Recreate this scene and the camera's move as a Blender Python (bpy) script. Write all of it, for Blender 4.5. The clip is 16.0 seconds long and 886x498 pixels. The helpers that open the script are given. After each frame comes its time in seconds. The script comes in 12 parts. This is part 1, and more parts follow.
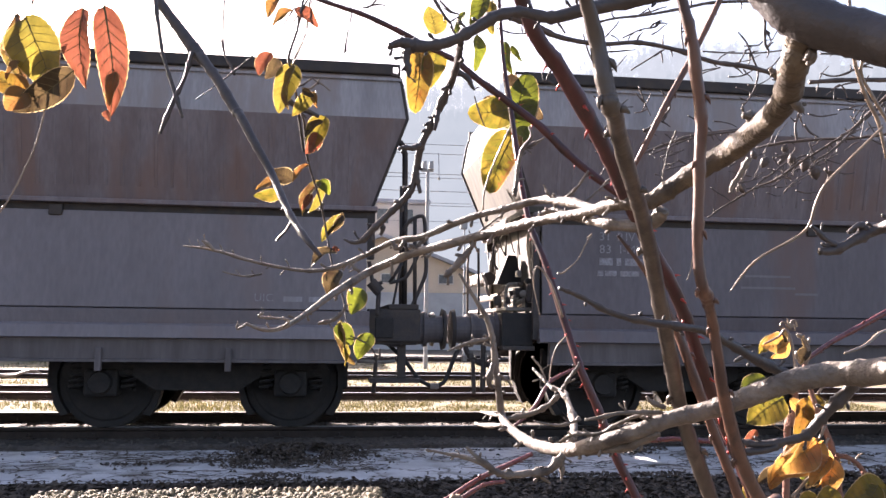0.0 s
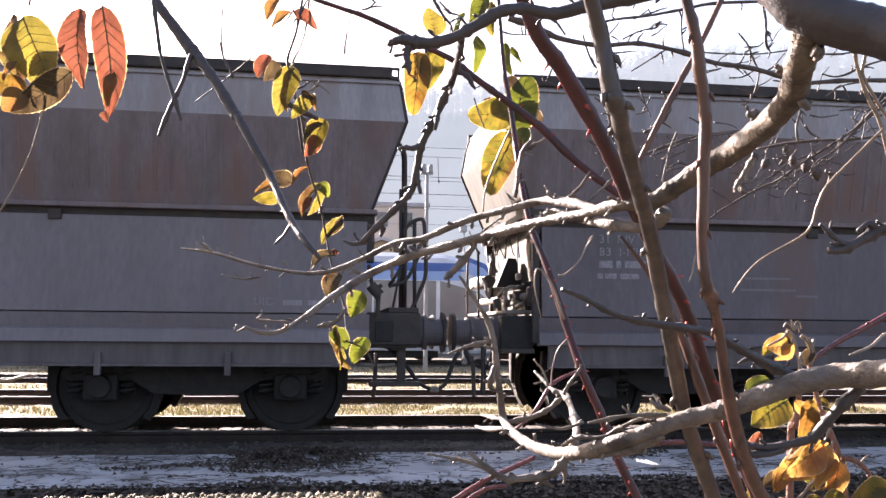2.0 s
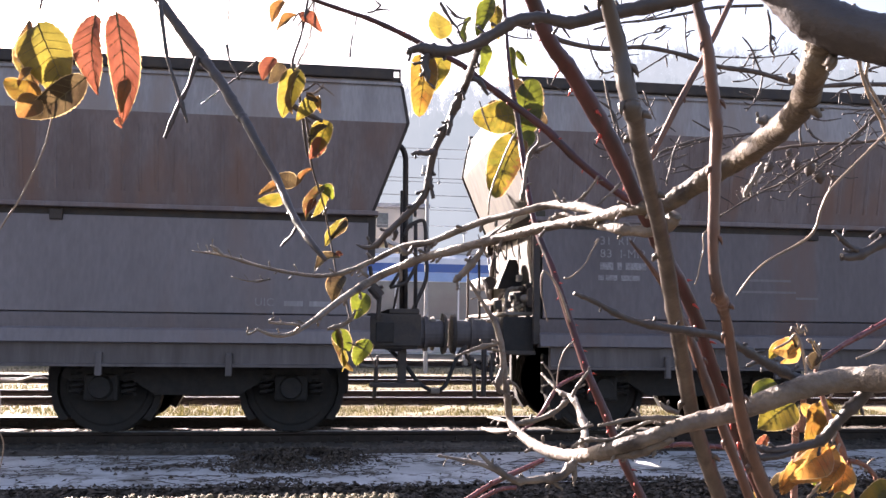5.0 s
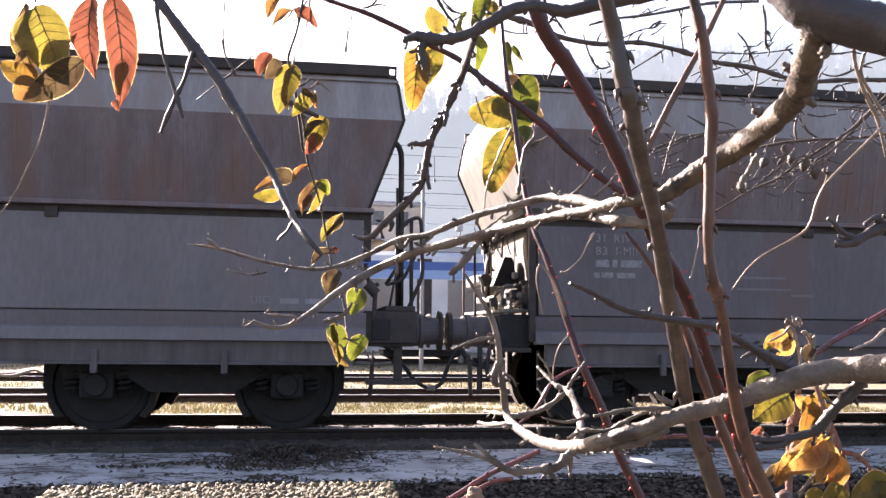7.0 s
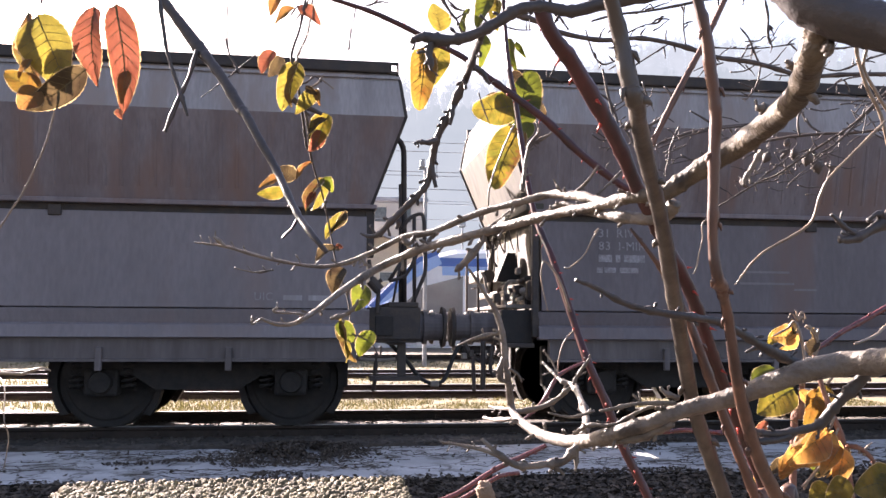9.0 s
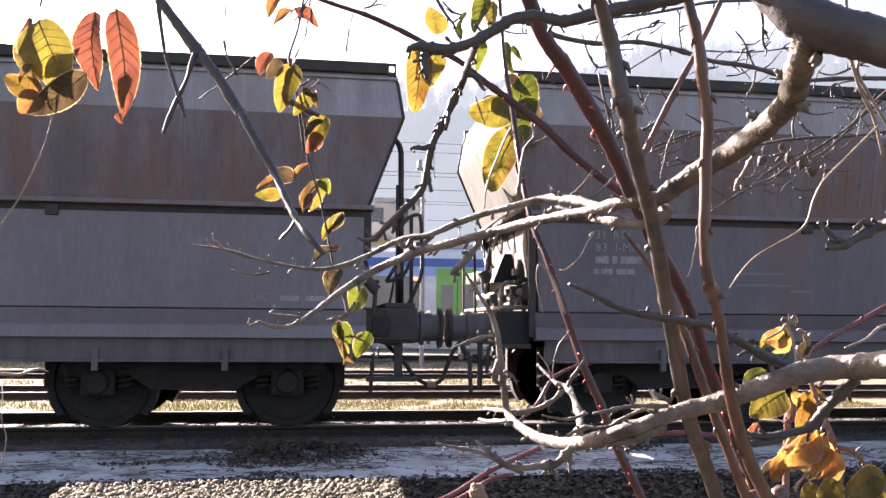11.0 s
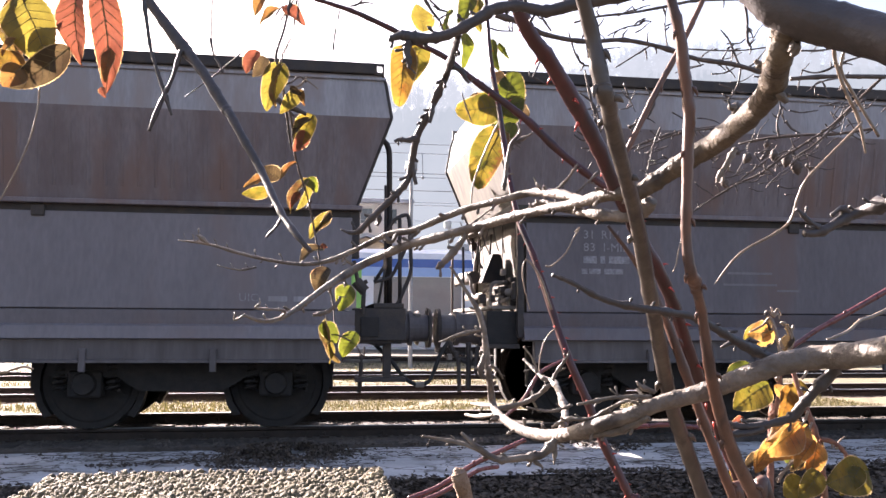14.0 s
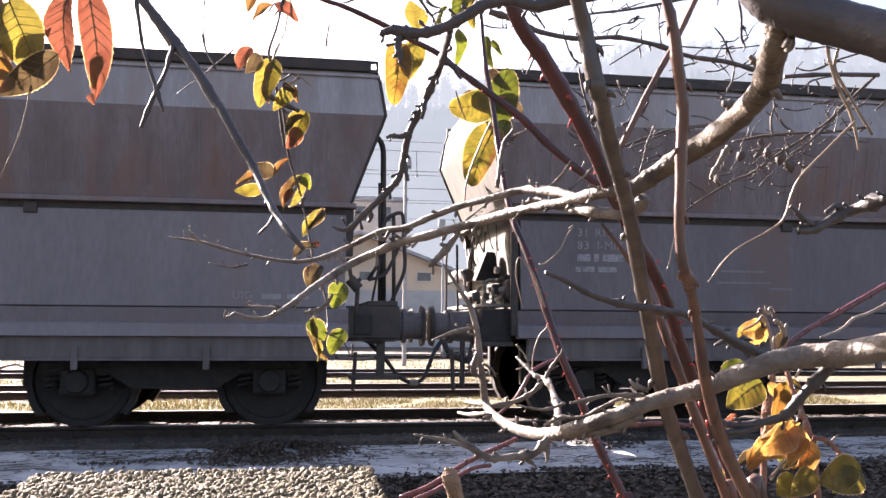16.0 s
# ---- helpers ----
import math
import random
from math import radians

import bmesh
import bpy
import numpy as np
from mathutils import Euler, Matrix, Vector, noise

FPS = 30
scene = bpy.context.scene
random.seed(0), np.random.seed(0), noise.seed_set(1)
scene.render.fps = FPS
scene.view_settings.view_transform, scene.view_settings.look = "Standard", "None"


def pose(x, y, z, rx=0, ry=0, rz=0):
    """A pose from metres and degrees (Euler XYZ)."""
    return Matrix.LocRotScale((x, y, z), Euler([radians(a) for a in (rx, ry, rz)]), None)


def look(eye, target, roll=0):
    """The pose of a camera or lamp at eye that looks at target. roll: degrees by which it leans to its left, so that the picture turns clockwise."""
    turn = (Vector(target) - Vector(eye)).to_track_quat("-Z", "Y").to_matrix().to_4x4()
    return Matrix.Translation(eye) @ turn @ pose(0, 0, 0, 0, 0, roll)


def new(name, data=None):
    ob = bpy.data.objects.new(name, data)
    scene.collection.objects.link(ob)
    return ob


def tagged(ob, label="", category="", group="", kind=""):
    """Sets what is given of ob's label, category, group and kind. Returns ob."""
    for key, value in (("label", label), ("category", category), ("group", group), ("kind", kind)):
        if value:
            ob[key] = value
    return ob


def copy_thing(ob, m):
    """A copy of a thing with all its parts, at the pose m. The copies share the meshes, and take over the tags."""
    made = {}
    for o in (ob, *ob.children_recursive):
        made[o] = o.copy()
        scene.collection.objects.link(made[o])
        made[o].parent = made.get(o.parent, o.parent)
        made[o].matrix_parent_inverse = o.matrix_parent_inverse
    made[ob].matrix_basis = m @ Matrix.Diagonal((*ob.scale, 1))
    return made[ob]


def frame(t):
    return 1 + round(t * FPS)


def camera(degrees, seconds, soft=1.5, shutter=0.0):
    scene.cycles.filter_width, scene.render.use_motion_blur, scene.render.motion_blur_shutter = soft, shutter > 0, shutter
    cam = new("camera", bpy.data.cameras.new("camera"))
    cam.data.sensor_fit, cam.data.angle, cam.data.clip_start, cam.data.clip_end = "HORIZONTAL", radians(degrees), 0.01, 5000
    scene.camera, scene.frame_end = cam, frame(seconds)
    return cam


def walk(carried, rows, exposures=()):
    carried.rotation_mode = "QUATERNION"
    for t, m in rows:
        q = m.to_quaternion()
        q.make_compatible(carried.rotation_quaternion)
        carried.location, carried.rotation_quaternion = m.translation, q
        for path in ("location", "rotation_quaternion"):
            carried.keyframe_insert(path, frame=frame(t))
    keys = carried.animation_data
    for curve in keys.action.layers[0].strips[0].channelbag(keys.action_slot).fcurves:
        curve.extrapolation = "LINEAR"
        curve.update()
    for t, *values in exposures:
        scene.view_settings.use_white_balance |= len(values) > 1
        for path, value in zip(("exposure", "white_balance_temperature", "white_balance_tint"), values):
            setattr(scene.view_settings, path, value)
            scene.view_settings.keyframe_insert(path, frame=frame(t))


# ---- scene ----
cam = camera(53.81, 16.0)
PATH = [
    (0, 0.0003, 0.0003, 1.0604, 7.887, 5.140, 0.699),
    (0.5, 0.0037, 0.0039, 1.0597, 7.984, 5.185, 0.689),
    (1, 0.0060, 0.0042, 1.0613, 7.947, 5.225, 0.460),
    (1.5, 0.0022, 0.0071, 1.0605, 7.909, 5.323, 0.466),
    (2, 0.0005, 0.0095, 1.0596, 7.900, 5.350, 0.527),
    (2.5, -0.0005, 0.0087, 1.0597, 7.868, 5.383, 0.468),
    (3, -0.0013, 0.0069, 1.0598, 7.844, 5.422, 0.525),
    (3.5, -0.0016, 0.0077, 1.0599, 7.813, 5.431, 0.569),
    (4, -0.0086, 0.0051, 1.0615, 7.834, 5.417, 0.621),
    (6.5, -0.0114, 0.0029, 1.0573, 8.102, 5.425, 0.654),
    (7, -0.0112, 0.0025, 1.0552, 8.190, 5.291, 0.632),
    (7.5, -0.0137, -0.0018, 1.0562, 8.210, 5.210, 0.570),
    (8, -0.0147, -0.0027, 1.0552, 8.171, 5.166, 0.540),
    (8.5, -0.0168, -0.0032, 1.0559, 8.059, 5.083, 0.365),
    (9, -0.0155, -0.0040, 1.0557, 7.993, 5.019, 0.330),
    (11.5, -0.0150, -0.0163, 1.0583, 8.286, 5.083, 0.502),
    (12, -0.0143, -0.0198, 1.0579, 8.407, 5.139, 0.502),
    (12.5, -0.0157, -0.0214, 1.0570, 8.515, 5.185, 0.513),
    (13, -0.0162, -0.0206, 1.0558, 8.634, 5.208, 0.537),
    (13.5, -0.0131, -0.0167, 1.0513, 8.798, 5.233, 0.460),
    (14, -0.0119, -0.0156, 1.0501, 8.915, 5.127, 0.296),
    (14.5, -0.0110, -0.0151, 1.0500, 8.986, 5.003, 0.307),
    (15, -0.0128, -0.0178, 1.0496, 9.064, 4.970, 0.424),
    (15.5, -0.0103, -0.0125, 1.0502, 9.184, 4.973, 0.409),
    (16, -0.0093, -0.0104, 1.0501, 9.308, 4.987, 0.337),
]
walk(cam, [(t, pose(x, y, z, 90 + tilt, -roll, -turn)) for t, x, y, z, turn, tilt, roll in PATH],
     [(0, 3.02, 6500, 25), (16, 3.02, 6500, 25)])

# ---- light ----
SUN_TURN, SUN_HIGH = radians(-34.0), radians(25.0)
world = bpy.data.worlds.new("world")
scene.world = world
world.use_nodes = True
wn = world.node_tree.nodes
sky = wn.new("ShaderNodeTexSky")
sky.sky_type, sky.sun_disc = "NISHITA", False
sky.sun_elevation, sky.sun_rotation = SUN_HIGH, SUN_TURN
sky.dust_density, sky.air_density = 4.0, 1.2
wn["Background"].inputs["Strength"].default_value = 0.047
world.node_tree.links.new(sky.outputs[0], wn["Background"].inputs["Color"])
sun = new("sun", bpy.data.lights.new("sun", "SUN"))
sun.data.energy, sun.data.angle, sun.data.color = 5.0, radians(0.55), (1.0, 0.93, 0.82)
sun_from = Vector((math.sin(SUN_TURN) * math.cos(SUN_HIGH), math.cos(SUN_TURN) * math.cos(SUN_HIGH), math.sin(SUN_HIGH)))
sun.matrix_world = look(sun_from * 50, (0, 0, 0))


# ---- materials ----
def material(name, base, rough=0.7, metal=0.0, second=None, size=8.0, spread=0.55, fine=60.0, bump=0.15, depth=0.004,
             streak=1.0, stain=None, stain_size=1.5, vary=0.0, through_light=None, island=False, spec=0.4):
    """Two scales of noise between two colours, an optional stain, fine relief, and variation from piece to piece."""
    m = bpy.data.materials.new(name)
    m.use_nodes = True
    n, l = m.node_tree.nodes, m.node_tree.links
    b = n["Principled BSDF"]
    b.inputs["Roughness"].default_value, b.inputs["Metallic"].default_value = rough, metal
    b.inputs["Specular IOR Level"].default_value = spec
    co = n.new("ShaderNodeTexCoord")
    mp = n.new("ShaderNodeMapping")
    mp.inputs["Scale"].default_value = (1, 1, streak)
    l.new(co.outputs["Object"], mp.inputs["Vector"])

    def noise_at(scale, detail=4.0):
        t = n.new("ShaderNodeTexNoise")
        t.inputs["Scale"].default_value, t.inputs["Detail"].default_value = scale, detail
        l.new(mp.outputs[0], t.inputs["Vector"])
        return t.outputs["Fac"]

    def mix(fac, a, c, kind="MIX"):
        x = n.new("ShaderNodeMix")
        x.data_type, x.blend_type = "RGBA", kind
        for socket, value in ((x.inputs["Factor"], fac), (x.inputs[6], a), (x.inputs[7], c)):
            if hasattr(value, "is_linked"):
                l.new(value, socket)
            else:
                socket.default_value = value if not isinstance(value, tuple) else (*value, 1)
        return x.outputs[2]

    def ramp(fac, lo, hi):
        r = n.new("ShaderNodeMapRange")
        r.inputs["From Min"].default_value, r.inputs["From Max"].default_value = lo, hi
        l.new(fac, r.inputs["Value"])
        return r.outputs[0]

    second = second or tuple(c * spread for c in base)
    col = mix(ramp(noise_at(size), 0.36, 0.66), base, second)
    col = mix(ramp(noise_at(fine, 6.0), 0.3, 0.75), col, mix(0.45, col, tuple(c * 0.5 for c in base)))
    if stain:
        col = mix(ramp(noise_at(stain_size, 8.0), 0.52, 0.68), col, stain)
    if vary:
        src = n.new("ShaderNodeNewGeometry").outputs["Random Per Island"] if island else n.new("ShaderNodeObjectInfo").outputs["Random"]
        hsv = n.new("ShaderNodeHueSaturation")
        r = n.new("ShaderNodeMapRange")
        r.inputs["To Min"].default_value, r.inputs["To Max"].default_value = 1 - vary, 1 + vary
        l.new(src, r.inputs["Value"])
        l.new(r.outputs[0], hsv.inputs["Value"])
        l.new(col, hsv.inputs["Color"])
        col = hsv.outputs[0]
    l.new(col, b.inputs["Base Color"])
    var = n.new("ShaderNodeMapRange")
    var.inputs["To Min"].default_value, var.inputs["To Max"].default_value = max(0.05, rough - 0.1), min(1.0, rough + 0.1)
    l.new(ramp(noise_at(size * 2.3), 0.2, 0.9), var.inputs["Value"])
    l.new(var.outputs[0], b.inputs["Roughness"])
    if bump:
        bn = n.new("ShaderNodeBump")
        bn.inputs["Strength"].default_value, bn.inputs["Distance"].default_value = bump, depth
        l.new(noise_at(fine * 0.7, 5.0), bn.inputs["Height"])
        l.new(bn.outputs[0], b.inputs["Normal"])
    if through_light:
        tr = n.new("ShaderNodeBsdfTranslucent")
        l.new(mix(1.0, col, through_light, "MULTIPLY"), tr.inputs["Color"])
        ad = n.new("ShaderNodeMixShader")
        ad.inputs[0].default_value = 0.55
        l.new(b.outputs[0], ad.inputs[1])
        l.new(tr.outputs[0], ad.inputs[2])
        l.new(ad.outputs[0], n["Material Output"].inputs["Surface"])
    return m


WAGON = material("wagon_paint_rusty", (0.222, 0.182, 0.182), 0.62, 0, (0.163, 0.122, 0.117), 5.0, fine=40, streak=0.13, stain=(0.188, 0.117, 0.095), stain_size=2.6, bump=0.25, depth=0.003)
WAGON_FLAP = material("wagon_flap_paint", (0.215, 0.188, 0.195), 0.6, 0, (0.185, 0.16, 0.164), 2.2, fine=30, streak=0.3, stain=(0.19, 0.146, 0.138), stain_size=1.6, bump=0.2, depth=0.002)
# Same flap paint, darker: the left wagon's paler flaps carry the glare.
WAGON_NO_GLARE = material("wagon_flap_outside_glare", (0.158, 0.135, 0.143), 0.6, 0, (0.13, 0.11, 0.115), 2.6, fine=30, streak=0.3, stain=(0.147, 0.1, 0.0912), stain_size=1.9, bump=0.25, depth=0.002)
# Paler paint for the upper band, in place of sky light on it.
WAGON_PALE = material("wagon_paint_skylit", (0.356, 0.333, 0.339), 0.7, 0, (0.265, 0.246, 0.248), 5.0, fine=40, streak=0.2, stain=(0.27, 0.224, 0.209), stain_size=2.5, bump=0.25, depth=0.003)
# Same paint as the sides, darkened to hold down the sun on the ends.
WAGON_END = material("wagon_end_darkened_against_sun", (0.0666, 0.0571, 0.0408), 0.75, 0, (0.0422, 0.0347, 0.0245), 5.0, fine=50, streak=0.25, stain=(0.0238, 0.017, 0.0122), stain_size=4.0, bump=0.25, depth=0.003)
WAGON_LOW = material("wagon_sill_grime", (0.146, 0.124, 0.123), 0.7, 0, (0.095, 0.079, 0.076), 7.0, fine=40, streak=0.15, bump=0.25, depth=0.003)
IRON = material("grimy_iron", (0.042, 0.036, 0.036), 0.65, 0.2, (0.072, 0.054, 0.042), 7.0, fine=70, bump=0.3, depth=0.003)
STEEL = material("bogie_steel", (0.0189, 0.0175, 0.0175), 0.8, 0.0, (0.0297, 0.0243, 0.0216), 9.0, fine=80, bump=0.3, depth=0.003)
RUBBER = material("rubber_hose", (0.02, 0.02, 0.02), 0.6, 0, bump=0.1)
PIPE = material("dusty_sunlit_pipe", (0.26, 0.23, 0.2), 0.6, 0.1, (0.15, 0.12, 0.1), 12.0, bump=0.2)
RAIL = material("rusty_rail", (0.042, 0.029, 0.023), 0.85, 0.1, (0.024, 0.018, 0.015), 10.0, bump=0.3)
RAIL_TOP = material("worn_rail_head", (0.5, 0.5, 0.51), 0.55, 0.6, (0.34, 0.33, 0.32), 6.0, bump=0.05)
LETTER = material("faded_lettering", (0.338, 0.317, 0.324), 0.8, 0, (0.203, 0.178, 0.185), 30.0, bump=0.05)
BALLAST = material("ballast_stone", (0.122, 0.101, 0.0835), 0.9, 0, (0.0605, 0.049, 0.0418), 14.0, fine=60, bump=0.6, depth=0.02, vary=0.35, island=True)
SLEEPER = material("sleeper_concrete", (0.09, 0.077, 0.066), 0.9, 0, (0.05, 0.042, 0.035), 9.0, bump=0.4, vary=0.15)
EARTH = material("earth_and_gravel", (0.0863, 0.072, 0.0525), 0.95, 0, (0.0488, 0.0398, 0.0307), 1.3, fine=25, bump=0.7, depth=0.02)
PAVING = material("worn_concrete", (0.609, 0.59, 0.577), 0.9, 0, (0.441, 0.421, 0.408), 2.6, fine=45, bump=0.5, depth=0.008, stain=(0.259, 0.24, 0.22), stain_size=3.4)


def cracked(m, scale, width, tint):
    """Thin wandering cracks over a finished material."""
    n, l = m.node_tree.nodes, m.node_tree.links
    b = n["Principled BSDF"]
    was = b.inputs["Base Color"].links[0].from_socket
    co = n.new("ShaderNodeTexCoord")
    wob = n.new("ShaderNodeTexNoise")
    wob.inputs["Scale"].default_value, wob.inputs["Detail"].default_value = 5.0, 5.0
    l.new(co.outputs["Object"], wob.inputs["Vector"])
    add = n.new("ShaderNodeVectorMath")
    add.operation = "MULTIPLY_ADD"
    add.inputs[1].default_value = (0.35, 0.35, 0.35)
    l.new(wob.outputs["Color"], add.inputs[0])
    l.new(co.outputs["Object"], add.inputs[2])
    v = n.new("ShaderNodeTexVoronoi")
    v.feature = "DISTANCE_TO_EDGE"
    v.inputs["Scale"].default_value = scale
    l.new(add.outputs[0], v.inputs["Vector"])
    r = n.new("ShaderNodeMapRange")
    r.inputs["From Min"].default_value, r.inputs["From Max"].default_value = width * 0.3, width
    r.inputs["To Min"].default_value, r.inputs["To Max"].default_value = 0.85, 0.0
    l.new(v.outputs["Distance"], r.inputs["Value"])
    x = n.new("ShaderNodeMix")
    x.data_type = "RGBA"
    l.new(r.outputs[0], x.inputs["Factor"])
    l.new(was, x.inputs[6])
    x.inputs[7].default_value = (*tint, 1)
    l.new(x.outputs[2], b.inputs["Base Color"])


cracked(PAVING, 1.6, 0.022, (0.12, 0.1, 0.085))
LITTER = material("dead_leaf_litter", (0.1, 0.075, 0.055), 0.9, 0, (0.045, 0.035, 0.03), 20.0, bump=0.3, vary=0.45, island=True)
GRASS = material("dry_grass", (0.17, 0.151, 0.0892), 0.9, 0, (0.0978, 0.0935, 0.051), 6.0, bump=0, vary=0.35, island=True, through_light=(0.51, 0.484, 0.306))


# ---- building blocks ----
def part(name, bm, mat, parent=None, label="", smooth=False):
    """Links a bmesh as one mesh object under a thing or a part."""
    bmesh.ops.recalc_face_normals(bm, faces=bm.faces)
    me = bpy.data.meshes.new(name)
    if smooth:
        for f in bm.faces:
            f.smooth = True
    bm.to_mesh(me)
    bm.free()
    for m in mat if isinstance(mat, (list, tuple)) else (mat,):
        me.materials.append(m)
    ob = new(name, me)
    if parent:
        ob.parent = parent
        ob.matrix_parent_inverse = Matrix.Translation(world_of(parent)).inverted()
    return tagged(ob, label)


def world_of(ob):
    v = Vector(ob.location)
    while ob.parent:
        v = v + ob.matrix_parent_inverse.translation
        ob = ob.parent
        v = v + Vector(ob.location)
    return v


def thing(name, at, label, category, group="", kind=""):
    ob = new(name)
    ob.location, ob.empty_display_size = at, 0.1
    return tagged(ob, label, category, group, kind)


def box(bm, x0, x1, y0, y1, z0, z1, bevel=0.0):
    g = bmesh.ops.create_cube(bm, size=1.0)
    bmesh.ops.scale(bm, vec=(abs(x1 - x0), abs(y1 - y0), abs(z1 - z0)), verts=g["verts"])
    bmesh.ops.translate(bm, vec=((x0 + x1) / 2, (y0 + y1) / 2, (z0 + z1) / 2), verts=g["verts"])
    if bevel:
        edges = list({e for v in g["verts"] for e in v.link_edges})
        bmesh.ops.bevel(bm, geom=edges, offset=bevel, segments=2, affect="EDGES", profile=0.5)
    return bm


def rod(bm, p, q, r, seg=10, r2=None):
    p, q = Vector(p), Vector(q)
    d = q - p
    m = Matrix.Translation((p + q) / 2) @ d.to_track_quat("Z", "Y").to_matrix().to_4x4()
    bmesh.ops.create_cone(bm, cap_ends=True, segments=seg, radius1=r, radius2=r if r2 is None else r2, depth=d.length, matrix=m)
    return bm


def sweep(bm, pts, radii, seg=8, caps=True, rough=0.0, rnd=None):
    """A round tube through points, with a radius at each."""
    pts = [Vector(p) for p in pts]
    rings, side = [], Vector((0.3, 1, 0.2)).normalized()
    for i, p in enumerate(pts):
        t = (pts[min(i + 1, len(pts) - 1)] - pts[max(i - 1, 0)]).normalized()
        side = (side - t * side.dot(t)).normalized()
        up = t.cross(side)
        ring = []
        for k in range(seg):
            a = 2 * math.pi * k / seg
            r = radii[i] * (1 + (rnd.uniform(-rough, rough) if rnd else 0))
            ring.append(bm.verts.new(p + (side * math.cos(a) + up * math.sin(a)) * r))
        rings.append(ring)
    for a, b in zip(rings, rings[1:]):
        for k in range(seg):
            bm.faces.new((a[k], a[(k + 1) % seg], b[(k + 1) % seg], b[k]))
    if caps:
        bm.faces.new(rings[0])
        bm.faces.new(rings[-1])
    return bm


def bent(pts, steps=5):
    """Points of a smooth line through control points (each x, y, z, radius)."""
    out = []
    for i in range(len(pts) - 1):
        p0, p1, p2, p3 = (np.array(pts[min(max(i + k, 0), len(pts) - 1)], float) for k in (-1, 0, 1, 2))
        for s in range(steps):
            t = s / steps
            out.append(0.5 * (2 * p1 + (p2 - p0) * t + (2 * p0 - 5 * p1 + 4 * p2 - p3) * t * t + (3 * p1 - p0 - 3 * p2 + p3) * t ** 3))
    out.append(np.array(pts[-1], float))
    return out


def prism_x(bm, profile, x0, x1):
    """A solid with a (y, z) profile between x0 and x1."""
    a = [bm.verts.new((x0, y, z)) for y, z in profile]
    b = [bm.verts.new((x1, y, z)) for y, z in profile]
    for i in range(len(profile)):
        j = (i + 1) % len(profile)
        bm.faces.new((a[i], a[j], b[j], b[i]))
    bm.faces.new(a)
    bm.faces.new(b)
    return bm


def prism_y(bm, profile, y0, y1):
    a = [bm.verts.new((x, y0, z)) for x, z in profile]
    b = [bm.verts.new((x, y1, z)) for x, z in profile]
    for i in range(len(profile)):
        j = (i + 1) % len(profile)
        bm.faces.new((a[i], a[j], b[j], b[i]))
    bm.faces.new(a)
    bm.faces.new(b)
    return bm


def B():
    return bmesh.new()


RAIL_Z = 0.035


# ---- ground and tracks ----
def sheet(name, x0, x1, y0, y1, z, nx, ny, rough, mat, label, category, grow=3.0):
    bm = B()
    rows = [[bm.verts.new((x0 + (x1 - x0) * i / nx, y0 + (y1 - y0) * j / ny, 0)) for i in range(nx + 1)] for j in range(ny + 1)]
    for r in rows:
        for v in r:
            v.co.z = z + rough * noise.noise((v.co.x * grow, v.co.y * grow, 0.3))
    for a, b in zip(rows, rows[1:]):
        for i in range(nx):
            bm.faces.new((a[i], a[i + 1], b[i + 1], b[i]))
    return tagged(part(name, bm, mat, smooth=True), label, category, kind="structure")


def ground():
    bm = B()
    ys = [-60, -20, -5, 0, 3, 5, 6, 7, 8, 9, 10, 11, 12, 13, 16, 20, 26, 34, 45, 60, 100, 200, 500, 1500, 3000]
    xs = [-3000, -900, -300, -100, -50, -30, -20] + list(range(-16, 21, 2)) + [26, 36, 55, 100, 300, 900, 3000]
    rows = [[bm.verts.new((x, y, -0.16 + 0.015 * noise.noise((x * 0.7, y * 0.7, 0)))) for x in xs] for y in ys]
    for a, b in zip(rows, rows[1:]):
        for i in range(len(xs) - 1):
            bm.faces.new((a[i], a[i + 1], b[i + 1], b[i]))
    tagged(part("ground", bm, EARTH, smooth=True), "brown earth and gravel of a railway yard", "ground", kind="structure")


def stones(name, x0, x1, y0, y1, z, count, size, mat, label, seed, flat=0.6, parent=None):
    """Many small angular stones or scraps, in one mesh."""
    rnd = random.Random(seed)
    verts, faces = [], []
    for _ in range(count):
        x, y, s = rnd.uniform(x0, x1), rnd.uniform(y0, y1), size * rnd.uniform(0.5, 1.3)
        b = len(verts)
        for k in range(5):
            a = 2 * math.pi * k / 5 + rnd.uniform(-0.4, 0.4)
            verts.append((x + s * math.cos(a), y + s * math.sin(a), z + rnd.uniform(-0.3, 0.2) * s))
        verts.append((x + rnd.uniform(-0.3, 0.3) * s, y + rnd.uniform(-0.3, 0.3) * s, z + s * flat * rnd.uniform(0.5, 1.2)))
        faces += [(b + k, b + (k + 1) % 5, b + 5) for k in range(5)]
    me = bpy.data.meshes.new(name)
    me.from_pydata(verts, [], faces)
    me.materials.append(mat)
    ob = new(name, me)
    if parent:
        ob.parent = parent
    return tagged(ob, label, "" if parent else "gravel", kind="stuff")


def rail_line(y, x0, x1, parent):
    h = RAIL_Z
    side = [(-0.065, -0.165), (0.065, -0.165), (0.062, -0.15), (0.012, -0.135), (0.01, -0.045), (0.035, -0.03), (0.036, -0.004), (-0.036, -0.004), (-0.035, -0.03), (-0.01, -0.045), (-0.012, -0.135), (-0.062, -0.15)]
    r = part("rail", prism_x(B(), [(y + a, h + b) for a, b in side], x0, x1), RAIL, parent)
    top = [(-0.033, -0.004), (0.033, -0.004), (0.027, 0.0), (-0.027, 0.0)]
    part("rail_head", prism_x(B(), [(y + a, h + b + 0.001) for a, b in top], x0, x1), RAIL_TOP, r, "bright worn running surface")


